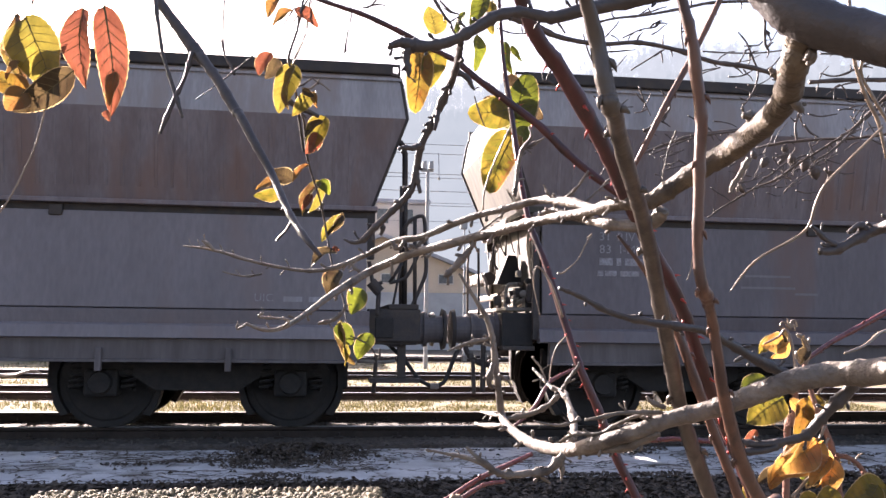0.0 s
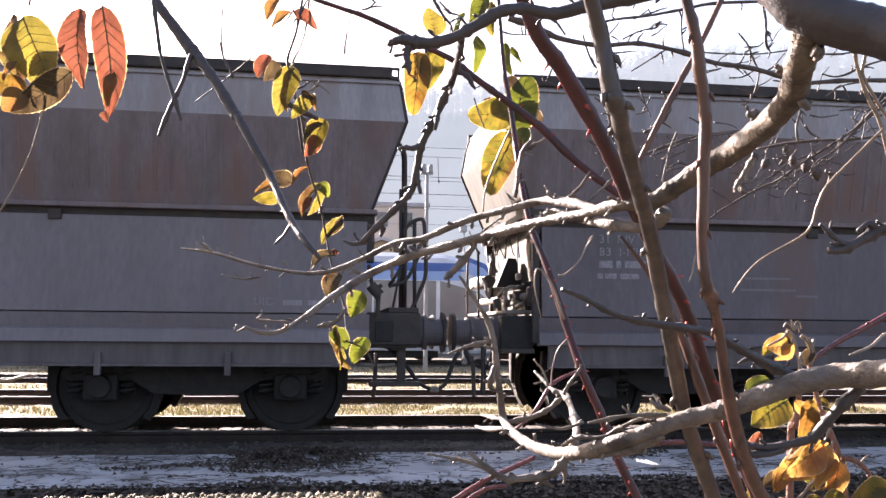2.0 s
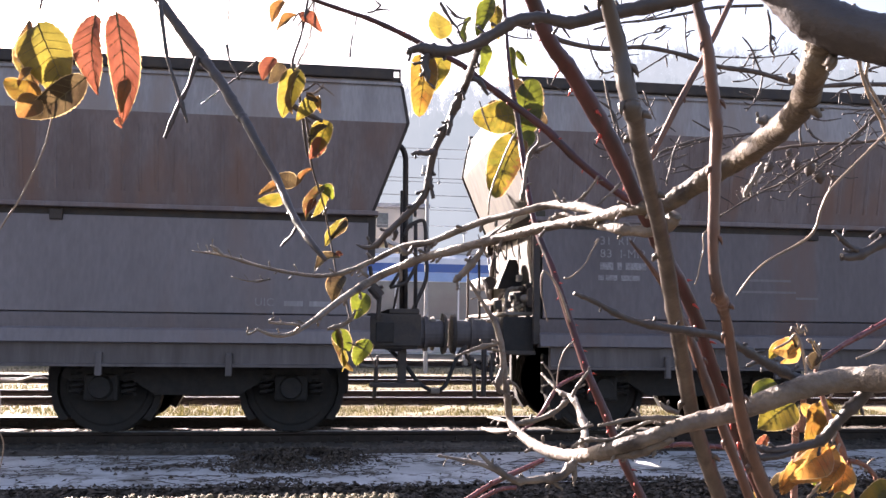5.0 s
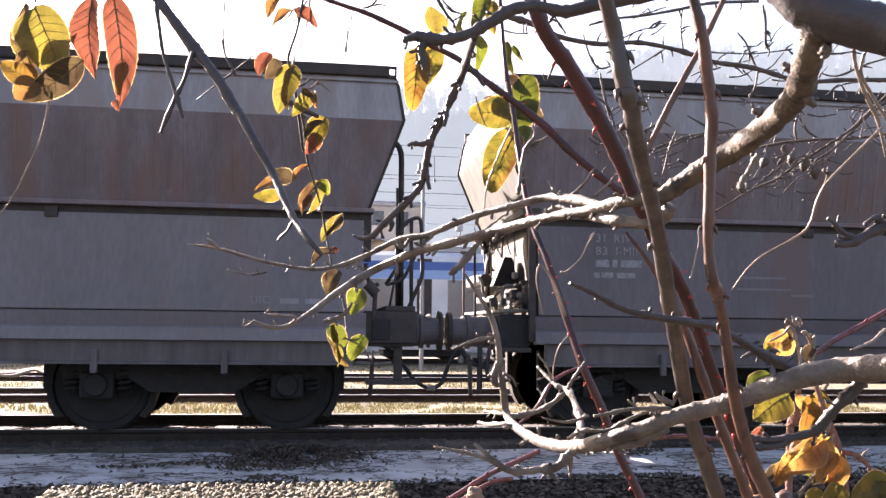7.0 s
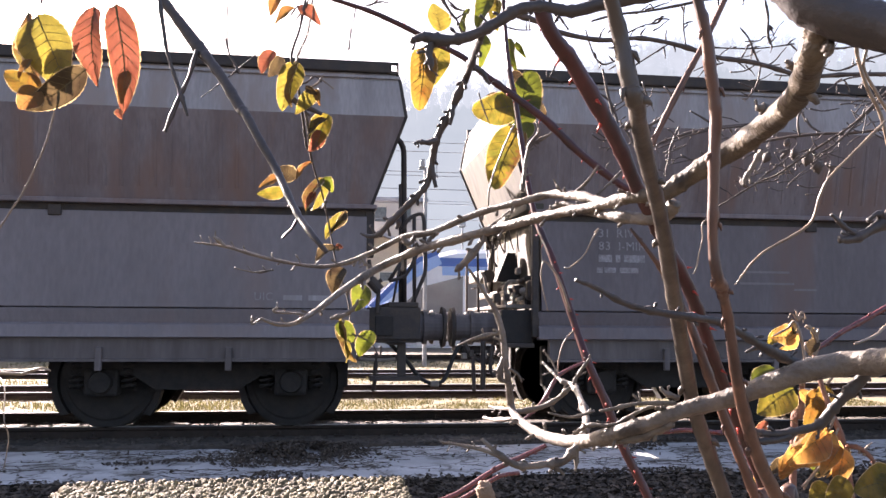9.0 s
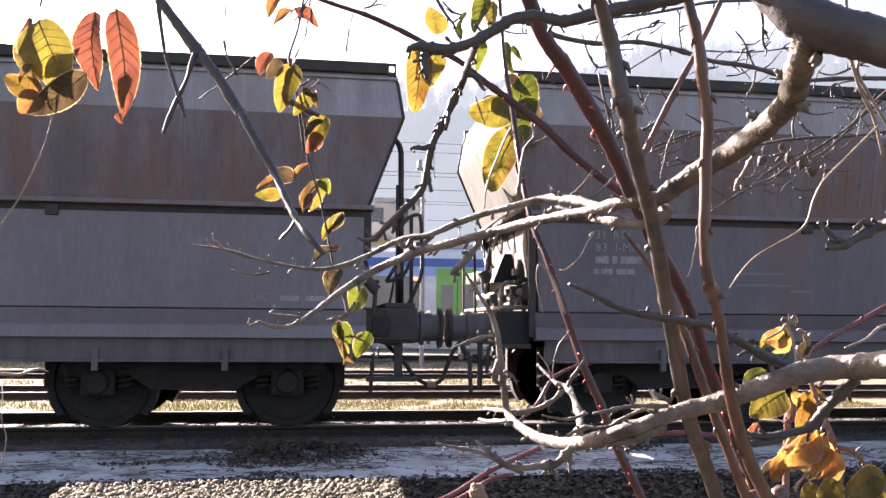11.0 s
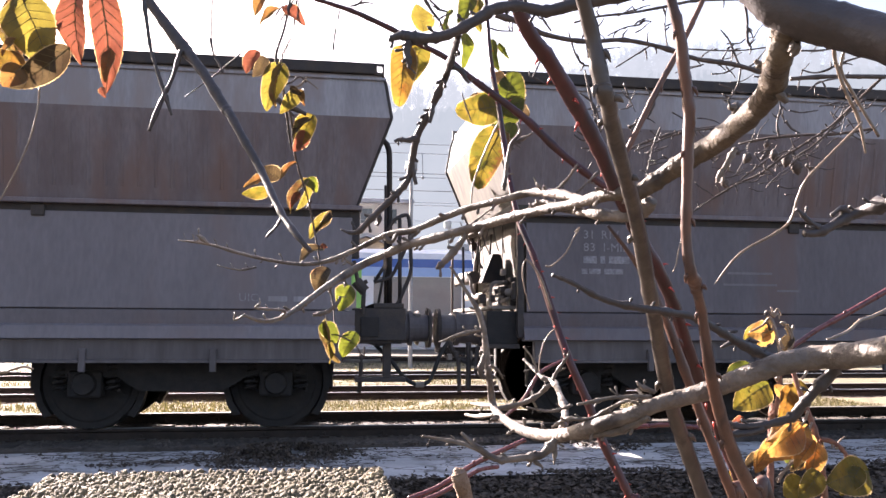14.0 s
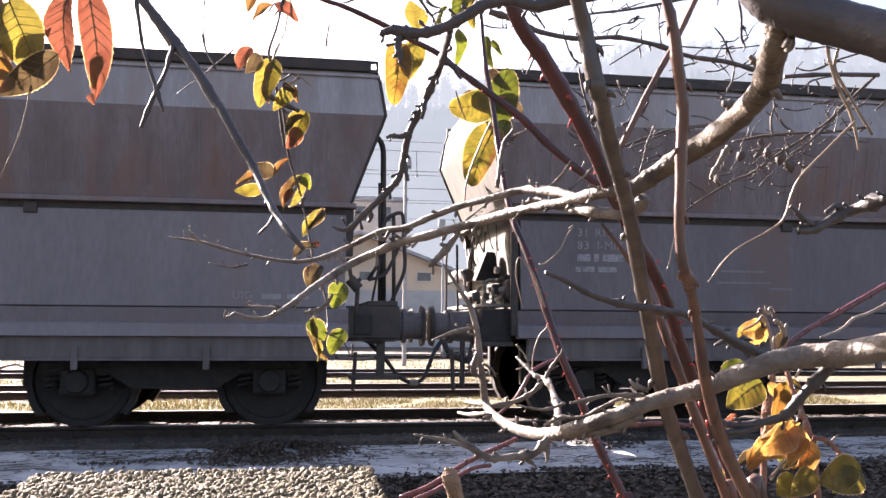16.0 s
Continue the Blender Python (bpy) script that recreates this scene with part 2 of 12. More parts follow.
def track(y, x0, x1, label, near):
    t = thing("railway_track", (0, y, -0.16), label, "track", "tracks of the yard", "structure")
    bed = [(y - 1.4, -0.17), (y + 1.4, -0.17), (y + 1.28, -0.085), (y - 1.28, -0.085)]
    part("ballast_bed", prism_x(B(), bed, x0, x1), BALLAST, t)
    for s in (-0.75, 0.75):
        rail_line(y + s, x0, x1, t)
    if near:
        first = None
        x = -7.0
        while x < 11:
            if first is None:
                bm = box(B(), -0.13, 0.13, y - 1.25, y + 1.25, -0.19, -0.075, 0.015)
                first = part("sleeper", bm, SLEEPER, t)
                first.location = (x, 0, 0)
            else:
                o = first.copy()
                scene.collection.objects.link(o)
                o.location = (x, 0, 0)
            x += 0.6
        clip = None
        for s in (-0.75, 0.75):
            for q in (-1, 1):
                for k in range(30):
                    x = -7.0 + k * 0.6
                    if clip is None:
                        bm = box(B(), -0.05, 0.05, -0.035, 0.035, -0.09, -0.055, 0.008)
                        rod(bm, (0, 0, -0.06), (0, 0, -0.02), 0.016, 6)
                        clip = part("rail_clip", bm, RAIL, t)
                        o = clip
                    else:
                        o = clip.copy()
                        scene.collection.objects.link(o)
                    o.location = (x, y + s + q * 0.1, 0)
    return t


ground()
TRACK_1, TRACK_2, TRACK_3, TRACK_4 = 9.95, 14.55, 19.55, 30.05
track(TRACK_1, -40, 45, "railway track with rusty rails under the wagons", True)
track(TRACK_2, -45, 60, "empty railway track with bright worn rails", True)
track(TRACK_3, -55, 70, "empty railway track with bright worn rails", False)
track(TRACK_4, -120, 120, "railway track under the passing train", False)
stones("ballast", -5, 8, 8.6, 11.1, -0.085, 9000, 0.028, BALLAST, "dark angular ballast stones between the rails", 3)
stones("ballast", -7, 10, 13.1, 16.0, -0.085, 9000, 0.028, BALLAST, "brown ballast stones of the empty track", 4)
pavement = sheet("pavement", -14, 18, 6.75, 8.5, -0.10, 160, 40, 0.02, PAVING, "cracked pale grey concrete strip scattered with dead leaves", "pavement", 1.3)


# ---- hopper wagons ----
def loft(bm, sections):
    """Rectangles (x0, x1, half width, z) joined upwards, open at the top."""
    rings = []
    for x0, x1, h, z in sections:
        rings.append([bm.verts.new(c) for c in ((x0, TRACK_1 - h, z), (x1, TRACK_1 - h, z), (x1, TRACK_1 + h, z), (x0, TRACK_1 + h, z))])
    for a, b in zip(rings, rings[1:]):
        for k in range(4):
            bm.faces.new((a[k], a[(k + 1) % 4], b[(k + 1) % 4], b[k]))
    return bm, rings


def wheelset(parent, x):
    w = part("wheelset", rod(B(), (x, TRACK_1 - 0.98, 0.495), (x, TRACK_1 + 0.98, 0.495), 0.08, 16), STEEL, parent)
    for s in (-1, 1):
        bm = B()
        y = TRACK_1 + s * 0.75
        rod(bm, (x, y - s * 0.07, 0.495), (x, y + s * 0.065, 0.495), 0.46, 40)
        rod(bm, (x, y - s * 0.07, 0.495), (x, y - s * 0.045, 0.495), 0.488, 40)
        rod(bm, (x, y + s * 0.065, 0.495), (x, y + s * 0.075, 0.495), 0.40, 32, 0.38)
        rod(bm, (x, y + s * 0.07, 0.495), (x, y + s * 0.12, 0.495), 0.15, 20, 0.13)
        part("wheel", bm, STEEL, w)


def bogie(parent, x):
    b = part("bogie", box(B(), x - 0.12, x + 0.12, TRACK_1 - 1.05, TRACK_1 + 1.05, 0.5, 0.72, 0.03), STEEL, parent)
    for s in (-1, 1):
        y = TRACK_1 + s * 1.02
        prof = [(-1.28, 0.62), (-1.15, 0.78), (-0.55, 0.78), (-0.4, 0.7), (0.4, 0.7), (0.55, 0.78), (1.15, 0.78), (1.28, 0.62), (1.2, 0.55), (0.62, 0.56), (0.4, 0.42), (-0.4, 0.42), (-0.62, 0.56), (-1.2, 0.55)]
        part("side_frame", prism_y(B(), [(x + a, z) for a, z in prof], y - 0.05, y + 0.05), STEEL, b)
        for q in (-0.9, 0.9):
            bm = box(B(), x + q - 0.16, x + q + 0.16, y - 0.1, y + 0.1, 0.36, 0.62, 0.03)
            rod(bm, (x + q, y + s * 0.09, 0.495), (x + q, y + s * 0.15, 0.495), 0.12, 16, 0.1)
            part("axle_box", bm, STEEL, b)
            for e in (-0.24, 0.24):
                coil = [(x + q + e + 0.06 * math.cos(a), y + 0.06 * math.sin(a), 0.42 + a * 0.0085) for a in np.linspace(0, 10 * math.pi, 50)]
                part("spring", sweep(B(), coil, [0.016] * 50, 6), STEEL, b)
        for q in (-0.9, 0.9):
            for e in (-1, 1):
                arc = [radians(a) for a in (-42, -26, -8, 10, 28, 45)]
                prof = [(x + q + e * 0.475 * math.cos(a), 0.495 + 0.475 * math.sin(a)) for a in arc]
                prof += [(x + q + e * 0.535 * math.cos(a * 0.9), 0.495 + 0.52 * math.sin(a)) for a in reversed(arc)]
                part("brake_shoe", prism_y(B(), prof, TRACK_1 + s * 0.69, TRACK_1 + s * 0.86), STEEL, b)
                part("brake_hanger", box(B(), x + q + e * 0.50, x + q + e * 0.57, TRACK_1 + s * 0.72, TRACK_1 + s * 0.84, 0.42, 0.85, 0.02), STEEL, b)
    for q in (-0.9, 0.9):
        wheelset(b, x + q)


def wagon(x_end, s, dz, flap_paint, label):
    """A hopper wagon; x_end: where its end bulges most; s: +1 when that end looks to the right."""
    w = thing("hopper_wagon", (x_end - s * 6, TRACK_1, RAIL_Z), label, "freight wagon", "hopper wagons")
    L = 12.4

    def X(u):
        return x_end - s * u

    def span(u0, u1):
        return sorted((X(u0), X(u1)))

    z = lambda v: v + dz
    lev = [(0.33, 1.24, 2.16), (0.32, 1.26, 2.25), (0.02, 1.44, 3.06), (0.0, 1.455, 3.12), (0.06, 1.43, 3.47), (0.09, 1.40, 3.565)]
    bm, rings = loft(B(), [(*span(u, L - u), h, z(v)) for u, h, v in lev])
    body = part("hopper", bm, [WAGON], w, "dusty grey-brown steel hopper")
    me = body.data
    # upper band: the sky light on it is put into paler paint
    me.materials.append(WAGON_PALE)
    # end faces: paint darkened to hold down the sun on them
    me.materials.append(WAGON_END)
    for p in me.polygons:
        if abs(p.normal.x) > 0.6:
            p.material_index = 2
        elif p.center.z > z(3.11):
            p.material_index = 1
    # inner skin and load
    bm, rings = loft(B(), [(*span(0.12, L - 0.12), 1.36, z(3.33)), (*span(0.13, L - 0.13), 1.36, z(3.61))])
    bm.faces.new(rings[0])
    part("inner_wall", bm, WAGON, body)
    # rim
    for y in (-1, 1):
        bm = box(B(), *span(0.155, L - 0.155), TRACK_1 + y * 1.37, TRACK_1 + y * 1.45, z(3.56), z(3.675), 0.012)
        part("rim", bm, IRON, body, "dark rim beam")
        bm = box(B(), *span(0.05, L - 0.05), TRACK_1 + y * 1.42, TRACK_1 + y * 1.445, z(3.50), z(3.53), 0.006)
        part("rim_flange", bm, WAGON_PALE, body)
    for u in (0.115, L - 0.115):
        bm = box(B(), *span(u - 0.035, u + 0.035), TRACK_1 - 1.33, TRACK_1 + 1.33, z(3.555), z(3.60), 0.01)
        part("rim", bm, IRON, body)
        for y in (-1, 1):
            bm = B()
            yy = TRACK_1 + y * 1.41
            for a, c, e, g in ((-0.045, 0.045, 3.555, 3.585), (-0.045, 0.045, 3.655, 3.675), (-0.045, -0.024, 3.58, 3.66), (0.028, 0.045, 3.58, 3.66)):
                box(bm, *span(u + a, u + c), yy - 0.02, yy + 0.02, z(e), z(g))
            part("lifting_eye", bm, IRON, body, "slotted lifting eye")
    # thin flanges along the corners of the ends, their shade put into dark iron
    for e in (0, 1):
        for y in (-1, 1):
            bm = B()
            rows = []
            for u, h, v in lev:
                a, c = (u - 0.022, u + 0.01) if e == 0 else (L - u + 0.022, L - u - 0.01)
                yy = TRACK_1 + y * h
                rows.append([bm.verts.new((X(a), yy - 0.006, z(v))), bm.verts.new((X(c), yy - 0.006, z(v))), bm.verts.new((X(c), yy + 0.006, z(v))), bm.verts.new((X(a), yy + 0.006, z(v)))])
            for p, q in zip(rows, rows[1:]):
                for k in range(4):
                    bm.faces.new((p[k], p[(k + 1) % 4], q[(k + 1) % 4], q[k]))
            bm.faces.new(rows[0])
            bm.faces.new(rows[-1])
            part("corner_flange", bm, IRON, body)
    # pressed ribs of the sloping side
    for y in (-1, 1):
        rnd = random.Random(5)
        u = 0.55
        while u < L - 0.5:
            bm = B()
            pts = [(2.38, 1.288), (3.01, 1.427)]
            wd = 0.026 * rnd.uniform(0.7, 1.2)
            prof = []
            a = [bm.verts.new((X(u - wd), TRACK_1 + y * (h - 0.005), z(v))) for v, h in pts]
            c = [bm.verts.new((X(u + wd), TRACK_1 + y * (h - 0.005), z(v))) for v, h in pts]
            t = [bm.verts.new((X(u - wd * 0.4), TRACK_1 + y * (h + 0.009), z(v))) for v, h in pts]
            r = [bm.verts.new((X(u + wd * 0.4), TRACK_1 + y * (h + 0.009), z(v))) for v, h in pts]
            for q0, q1 in ((a, t), (t, r), (r, c)):
                bm.faces.new((q0[0], q0[1], q1[1], q1[0]))
            bm.faces.new((a[0], t[0], r[0], c[0]))
            bm.faces.new((a[1], t[1], r[1], c[1]))
            part("side_rib", bm, WAGON, body)
            u += 0.155 if y < 0 else 0.8
        bm = box(B(), *span(0.27, L - 0.27), TRACK_1 + y * 1.25, TRACK_1 + y * 1.455, z(2.19), z(2.235), 0.008)
        part("ledge", bm, WAGON, body, "projecting ledge along the side")
        bm = box(B(), *span(0.30, L - 0.30), TRACK_1 + y * 1.2, TRACK_1 + y * 1.375, z(2.06), z(2.195))
        part("hinge_recess", bm, IRON, body)
        n_door, d0 = 2, 0.36
        for k in range(n_door):
            wdt = (L - 2 * d0) / n_door
            u0, u1 = d0 + k * wdt + 0.006, d0 + (k + 1) * wdt - 0.006
            bm = box(B(), *span(u0, u1), TRACK_1 + y * 1.36, TRACK_1 + y * 1.40, z(1.215), z(2.12), 0.006)
            flap = part("discharge_door", bm, flap_paint, body, "flat steel discharge flap")
            for e in (0.5, 0.83):
                bm = box(B(), *span(u0 + wdt * e - 0.06, u0 + wdt * e + 0.06), TRACK_1 + y * 1.39, TRACK_1 + y * 1.425, z(2.07), z(2.17), 0.008)
                part("hinge", bm, IRON, flap)
        prof = [(1.36, 1.21), (1.415, 1.20), (1.38, 1.07), (1.435, 1.05), (1.452, 0.935), (1.40, 0.925), (1.33, 0.92), (1.33, 1.21)]
        part("side_sill", prism_x(B(), [(TRACK_1 + y * a, z(b)) for a, b in prof], *span(0.33, L - 0.33)), flap_paint, w, "dusty pressed side sill")
        prof = [(1.30, 0.93), (1.385, 0.93), (1.385, 0.735), (1.43, 0.73), (1.43, 0.705), (1.28, 0.7)]
        part("lower_sill", prism_x(B(), [(TRACK_1 + y * a, z(b)) for a, b in prof], *span(0.45, L - 0.45)), WAGON_LOW, w)
        for u in (1.66, 2.84, 4.3, 6.2, 8.1, L - 2.84, L - 1.66):
            bm = box(B(), *span(u - 0.03, u + 0.03), TRACK_1 + y * 1.39, TRACK_1 + y * 1.44, z(0.62), z(0.84), 0.01)
            part("door_bracket", bm, WAGON_LOW, w)
    # closed lower hull
    bm, r2 = loft(B(), [(*span(0.42, L - 0.42), 1.33, z(0.95)), (*span(0.42, L - 0.42), 1.355, z(2.22))])
    bm.faces.new(r2[0])
    part("hull", bm, IRON, w)
    for u in (1.98, L - 1.98):
        bogie(w, X(u))
    # headstocks, buffers, hook
    for e in (0, 1):
        def U(v):
            return X(v) if e == 0 else X(L - v)

        se = s if e == 0 else -s
        bm = box(B(), *sorted((U(0.12), U(-0.0))), TRACK_1 - 1.25, TRACK_1 + 1.25, 0.86, 1.22, 0.015)
        part("headstock", bm, IRON, w)
        for y in (-0.875, 0.875):
            yy = TRACK_1 + y
            bm = B()
            rod(bm, (U(0.0), yy, 1.04), (U(-0.04), yy, 1.04), 0.19, 20)
            rod(bm, (U(-0.03), yy, 1.04), (U(-0.27), yy, 1.04), 0.165, 24, 0.155)
            rod(bm, (U(-0.25), yy, 1.04), (U(-0.29), yy, 1.04), 0.18, 24)
            rod(bm, (U(-0.28), yy, 1.04), (U(-0.45), yy, 1.04), 0.14, 24)
            buf = part("buffer", bm, WAGON_LOW, w)
            bm = B()
            rod(bm, (U(-0.45), yy, 1.04), (U(-0.485), yy, 1.04), 0.215, 32, 0.2)
            part("buffer_plate", bm, IRON, buf)
        bm = box(B(), *sorted((U(0.0), U(-0.3))), TRACK_1 - 0.05, TRACK_1 + 0.05, 0.98, 1.08, 0.02)
        part("coupling_hook", bm, IRON, w)
    return w, X, z


# Flap colours differ to put the glare on the left wagon.
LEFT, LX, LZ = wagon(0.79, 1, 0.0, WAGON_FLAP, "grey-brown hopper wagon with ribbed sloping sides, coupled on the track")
RIGHT, RX, RZ = wagon(1.82, -1, -0.005, WAGON_NO_GLARE, "grey hopper wagon, flaps darkened outside the glare, faded white lettering, sunlit end wall")


# ---- wagon ends ----
def pipe(name, pts, r, mat, parent, label="", seg=8, steps=5):
    line = bent([(*p, r) for p in pts], steps) if len(pts) > 2 else [np.array((*p, r)) for p in pts]
    return part(name, sweep(B(), [p[:3] for p in line], [r] * len(line), seg), mat, parent, label, smooth=True)


def left_end():
    w = LEFT
    y = 8.95
    pipe("stanchion", [(0.66, y, 3.06), (0.74, y, 3.0), (0.81, y, 2.9), (0.822, y, 2.6), (0.834, y, 1.27)], 0.03, IRON, w, "dark stanchion from platform to hopper", steps=3)
    y = 8.75
    pipe("handrail", [(0.79, y, 2.02), (0.855, y, 2.127), (0.969, y, 2.185), (1.01, y, 2.13), (1.02, y, 1.9), (1.03, y, 1.62), (0.96, y, 1.42), (0.884, y, 1.25)], 0.02, IRON, w)
    pipe("handrail_post", [(0.912, y, 2.16), (0.923, y, 1.26)], 0.02, IRON, w)
    pipe("handrail_post", [(0.775, y + 0.1, 2.5), (0.785, y + 0.1, 1.26)], 0.015, IRON, w)
    pipe("brace", [(0.974, y, 1.842), (0.87, y, 1.62), (0.8, y, 1.54), (0.664, y, 1.50)], 0.018, IRON, w)
    pipe("brace", [(0.664, y, 1.50), (0.787, y, 1.70)], 0.018, IRON, w)
    pipe("brace", [(0.70, y, 1.26), (0.78, y, 1.70)], 0.012, IRON, w)
    part("platform", box(B(), 0.65, 0.95, 8.62, 10.9, 1.235, 1.285, 0.008), IRON, w, "end platform plate")
    bm = box(B(), 0.44, 0.97, 8.62, 8.72, 0.915, 1.235, 0.012)
    part("platform_side", bm, IRON, w)
    part("jacking_pad", box(B(), 0.52, 0.70, 8.60, 8.63, 0.95, 1.15, 0.01), STEEL, w)
    part("step_beam", box(B(), 0.40, 0.94, 8.66, 8.82, 0.885, 0.925, 0.008), IRON, w)
    part("step_hanger", box(B(), 0.755, 0.84, 8.74, 8.80, 0.54, 0.89, 0.008), IRON, w)
    part("footstep", box(B(), 0.48, 0.975, 8.64, 8.86, 0.51, 0.555, 0.008), IRON, w, "low footstep under the platform")
    pipe("brake_pipe", [(0.55, 8.8, 0.78), (0.54, 8.8, 0.6), (0.527, 8.8, 0.40)], 0.022, IRON, w)
    pipe("brake_pipe", [(0.36, 8.8, 0.72), (0.6, 8.8, 0.71), (0.74, 8.8, 0.72)], 0.02, PIPE, w)
    # valve gear hanging at the corner
    bm = box(B(), 0.40, 0.50, 8.57, 8.66, 1.72, 2.19, 0.012)
    part("corner_bracket", bm, IRON, w)
    bm = B()
    rod(bm, (0.47, 8.60, 1.5), (0.56, 8.60, 1.4), 0.055, 12)
    rod(bm, (0.45, 8.60, 1.7), (0.49, 8.60, 1.48), 0.02, 8)
    rod(bm, (0.55, 8.60, 1.42), (0.54, 8.60, 1.18), 0.022, 8)
    rod(bm, (0.51, 8.60, 1.46), (0.58, 8.60, 1.5), 0.02, 8)
    part("brake_valve", bm, IRON, w)
    pipe("air_hose", [(0.66, 8.85, 0.90), (0.72, 8.85, 0.84), (0.856, 8.85, 0.704), (0.95, 8.85, 0.58), (1.03, 8.85, 0.507), (1.145, 8.85, 0.468), (1.245, 8.85, 0.515), (1.30, 8.85, 0.64), (1.36, 8.85, 0.79), (1.45, 8.85, 0.92)], 0.022, RUBBER, w, "black brake hose hanging between the wagons")
    bm = box(B(), 1.10, 1.19, 8.82, 8.88, 0.44, 0.50, 0.015)
    part("hose_coupling", bm, PIPE, w)
    for x, h in ((1.0, 0.05), (1.1, 0.035)):
        part("buffer_lug", box(B(), x, x + 0.07, 9.0, 9.14, 1.16, 1.16 + h, 0.01), PIPE, w)
    bm = B()
    rod(bm, (1.05, TRACK_1, 1.03), (1.52, TRACK_1, 1.03), 0.03, 10)
    for x in (1.12, 1.45):
        box(bm, x - 0.03, x + 0.03, TRACK_1 - 0.1, TRACK_1 + 0.1, 0.9, 1.08, 0.015)
    part("screw_coupling", bm, IRON, w)


def right_end():
    w = RIGHT
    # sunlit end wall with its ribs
    wall = part("end_wall", box(B(), 2.205, 2.235, 8.62, 11.3, 1.05, 2.24, 0.004), WAGON_END, w, "sunlit dusty end wall, paint darkened against the sun")
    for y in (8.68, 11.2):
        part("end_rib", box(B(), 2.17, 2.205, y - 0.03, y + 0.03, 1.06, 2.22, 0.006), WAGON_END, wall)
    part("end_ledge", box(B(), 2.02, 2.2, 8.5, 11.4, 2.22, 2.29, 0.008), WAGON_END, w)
    part("corner_post", box(B(), 2.09, 2.16, 8.55, 8.62, 0.95, 2.23, 0.008), IRON, w)
    bm = prism_y(B(), [(1.912, 1.547), (2.195, 1.55), (2.13, 1.87), (2.04, 1.87)], 9.5, 9.7)
    part("hopper_chute", bm, STEEL, w, "dark trapezoid block in front of the end wall")
    part("valve_box", box(B(), 1.98, 2.18, 10.9, 11.7, 1.62, 1.76, 0.02), PIPE, w)
    pipe("valve_lever", [(2.1, 10.9, 1.9), (2.08, 10.75, 1.86), (2.07, 10.72, 1.6), (2.06, 10.72, 1.45)], 0.022, PIPE, w)
    pipe("cross_tube", [(2.08, 11.4, 1.44), (2.08, 8.75, 1.42)], 0.04, PIPE, w, "pale dusty cross tube")
    pipe("brace_tube", [(2.06, 11.0, 1.22), (2.06, 10.6, 1.24), (2.06, 9.6, 1.29), (2.06, 8.85, 1.35)], 0.022, PIPE, w)
    pipe("bent_pipe", [(2.05, 8.85, 1.52), (2.05, 9.6, 1.53), (2.05, 9.95, 1.5), (2.05, 10.03, 1.38), (2.05, 10.05, 1.1), (2.05, 10.05, 0.8)], 0.028, IRON, w)
    pipe("bent_pipe", [(2.04, 9.2, 1.36), (2.04, 9.12, 1.2), (2.04, 9.1, 1.05), (2.04, 8.95, 0.98)], 0.022, PIPE, w)
    for i, (y, a, b) in enumerate(((11.2, 2.2, 1.3), (10.95, 2.18, 1.75), (10.3, 2.2, 1.7), (9.65, 2.2, 1.65), (9.02, 2.2, 1.8), (8.95, 2.18, 1.9))):
        pipe("rod", [(2.19, y, a), (2.17, y - 0.05, (a + b) / 2), (2.18, y - 0.02, b)], 0.006 + 0.003 * (i % 3), IRON, w)
    pipe("chain", [(2.1, 11.1, 2.17), (2.09, 10.95, 1.95), (2.09, 10.85, 1.85), (2.1, 10.7, 2.0), (2.1, 10.6, 2.18)], 0.01, IRON, w)
    pipe("ladder_rail", [(2.0, 11.75, 2.1), (1.96, 11.75, 1.95), (1.96, 11.75, 1.2)], 0.016, IRON, w)
    for y, s in ((9.0, 0.065), (9.25, 0.045)):
        bm = rod(B(), (2.0, y, 1.42), (2.14, y, 1.44), s, 14, s * 0.8)
        part("brake_cylinder", bm, IRON, w)
    part("valve_block", box(B(), 2.06, 2.16, 8.64, 8.76, 1.32, 1.52, 0.03), IRON, w)
    part("control_box", box(B(), 2.09, 2.2, 8.86, 9.05, 1.27, 1.58, 0.02), STEEL, w, "dark control box")
    part("brake_reservoir", rod(B(), (1.9, 9.9, 1.63), (1.9, 10.35, 1.63), 0.075, 14, 0.075), IRON, w)
    # Pale pipe colour here carries the sunlight on the hose.
    pipe("hose", [(1.91, 9.0, 1.2), (1.91, 9.0, 1.44), (1.925, 9.0, 1.5), (1.97, 9.0, 1.525), (2.08, 9.0, 1.52)], 0.02, PIPE, w)
    pipe("hose", [(2.08, 8.9, 1.42), (2.1, 8.9, 1.3), (2.12, 8.9, 1.2), (2.17, 8.88, 1.1)], 0.02, PIPE, w)
    pipe("hose", [(1.8, 9.8, 1.66), (1.83, 9.75, 1.6), (1.84, 9.7, 1.48), (1.88, 9.7, 1.42)], 0.018, PIPE, w)
    pipe("upright", [(1.72, 9.6, 1.95), (1.725, 9.6, 1.6), (1.73, 9.6, 1.2)], 0.014, IRON, w)
    pipe("upright", [(1.85, 9.4, 1.95), (1.86, 9.4, 1.78), (1.9, 9.4, 1.7)], 0.012, IRON, w)
    for i, (x, z, dx) in enumerate(((1.86, 2.15, 0.08), (1.95, 2.17, -0.07), (2.0, 2.18, 0.05), (2.1, 2.16, 0.02))):
        pipe("cable", [(x, 9.3, z), (x + dx * 0.3, 9.3, z - 0.12), (x + dx, 9.3, z - 0.26), (x + dx * 1.4, 9.3, z - 0.3)], 0.007, IRON, w)
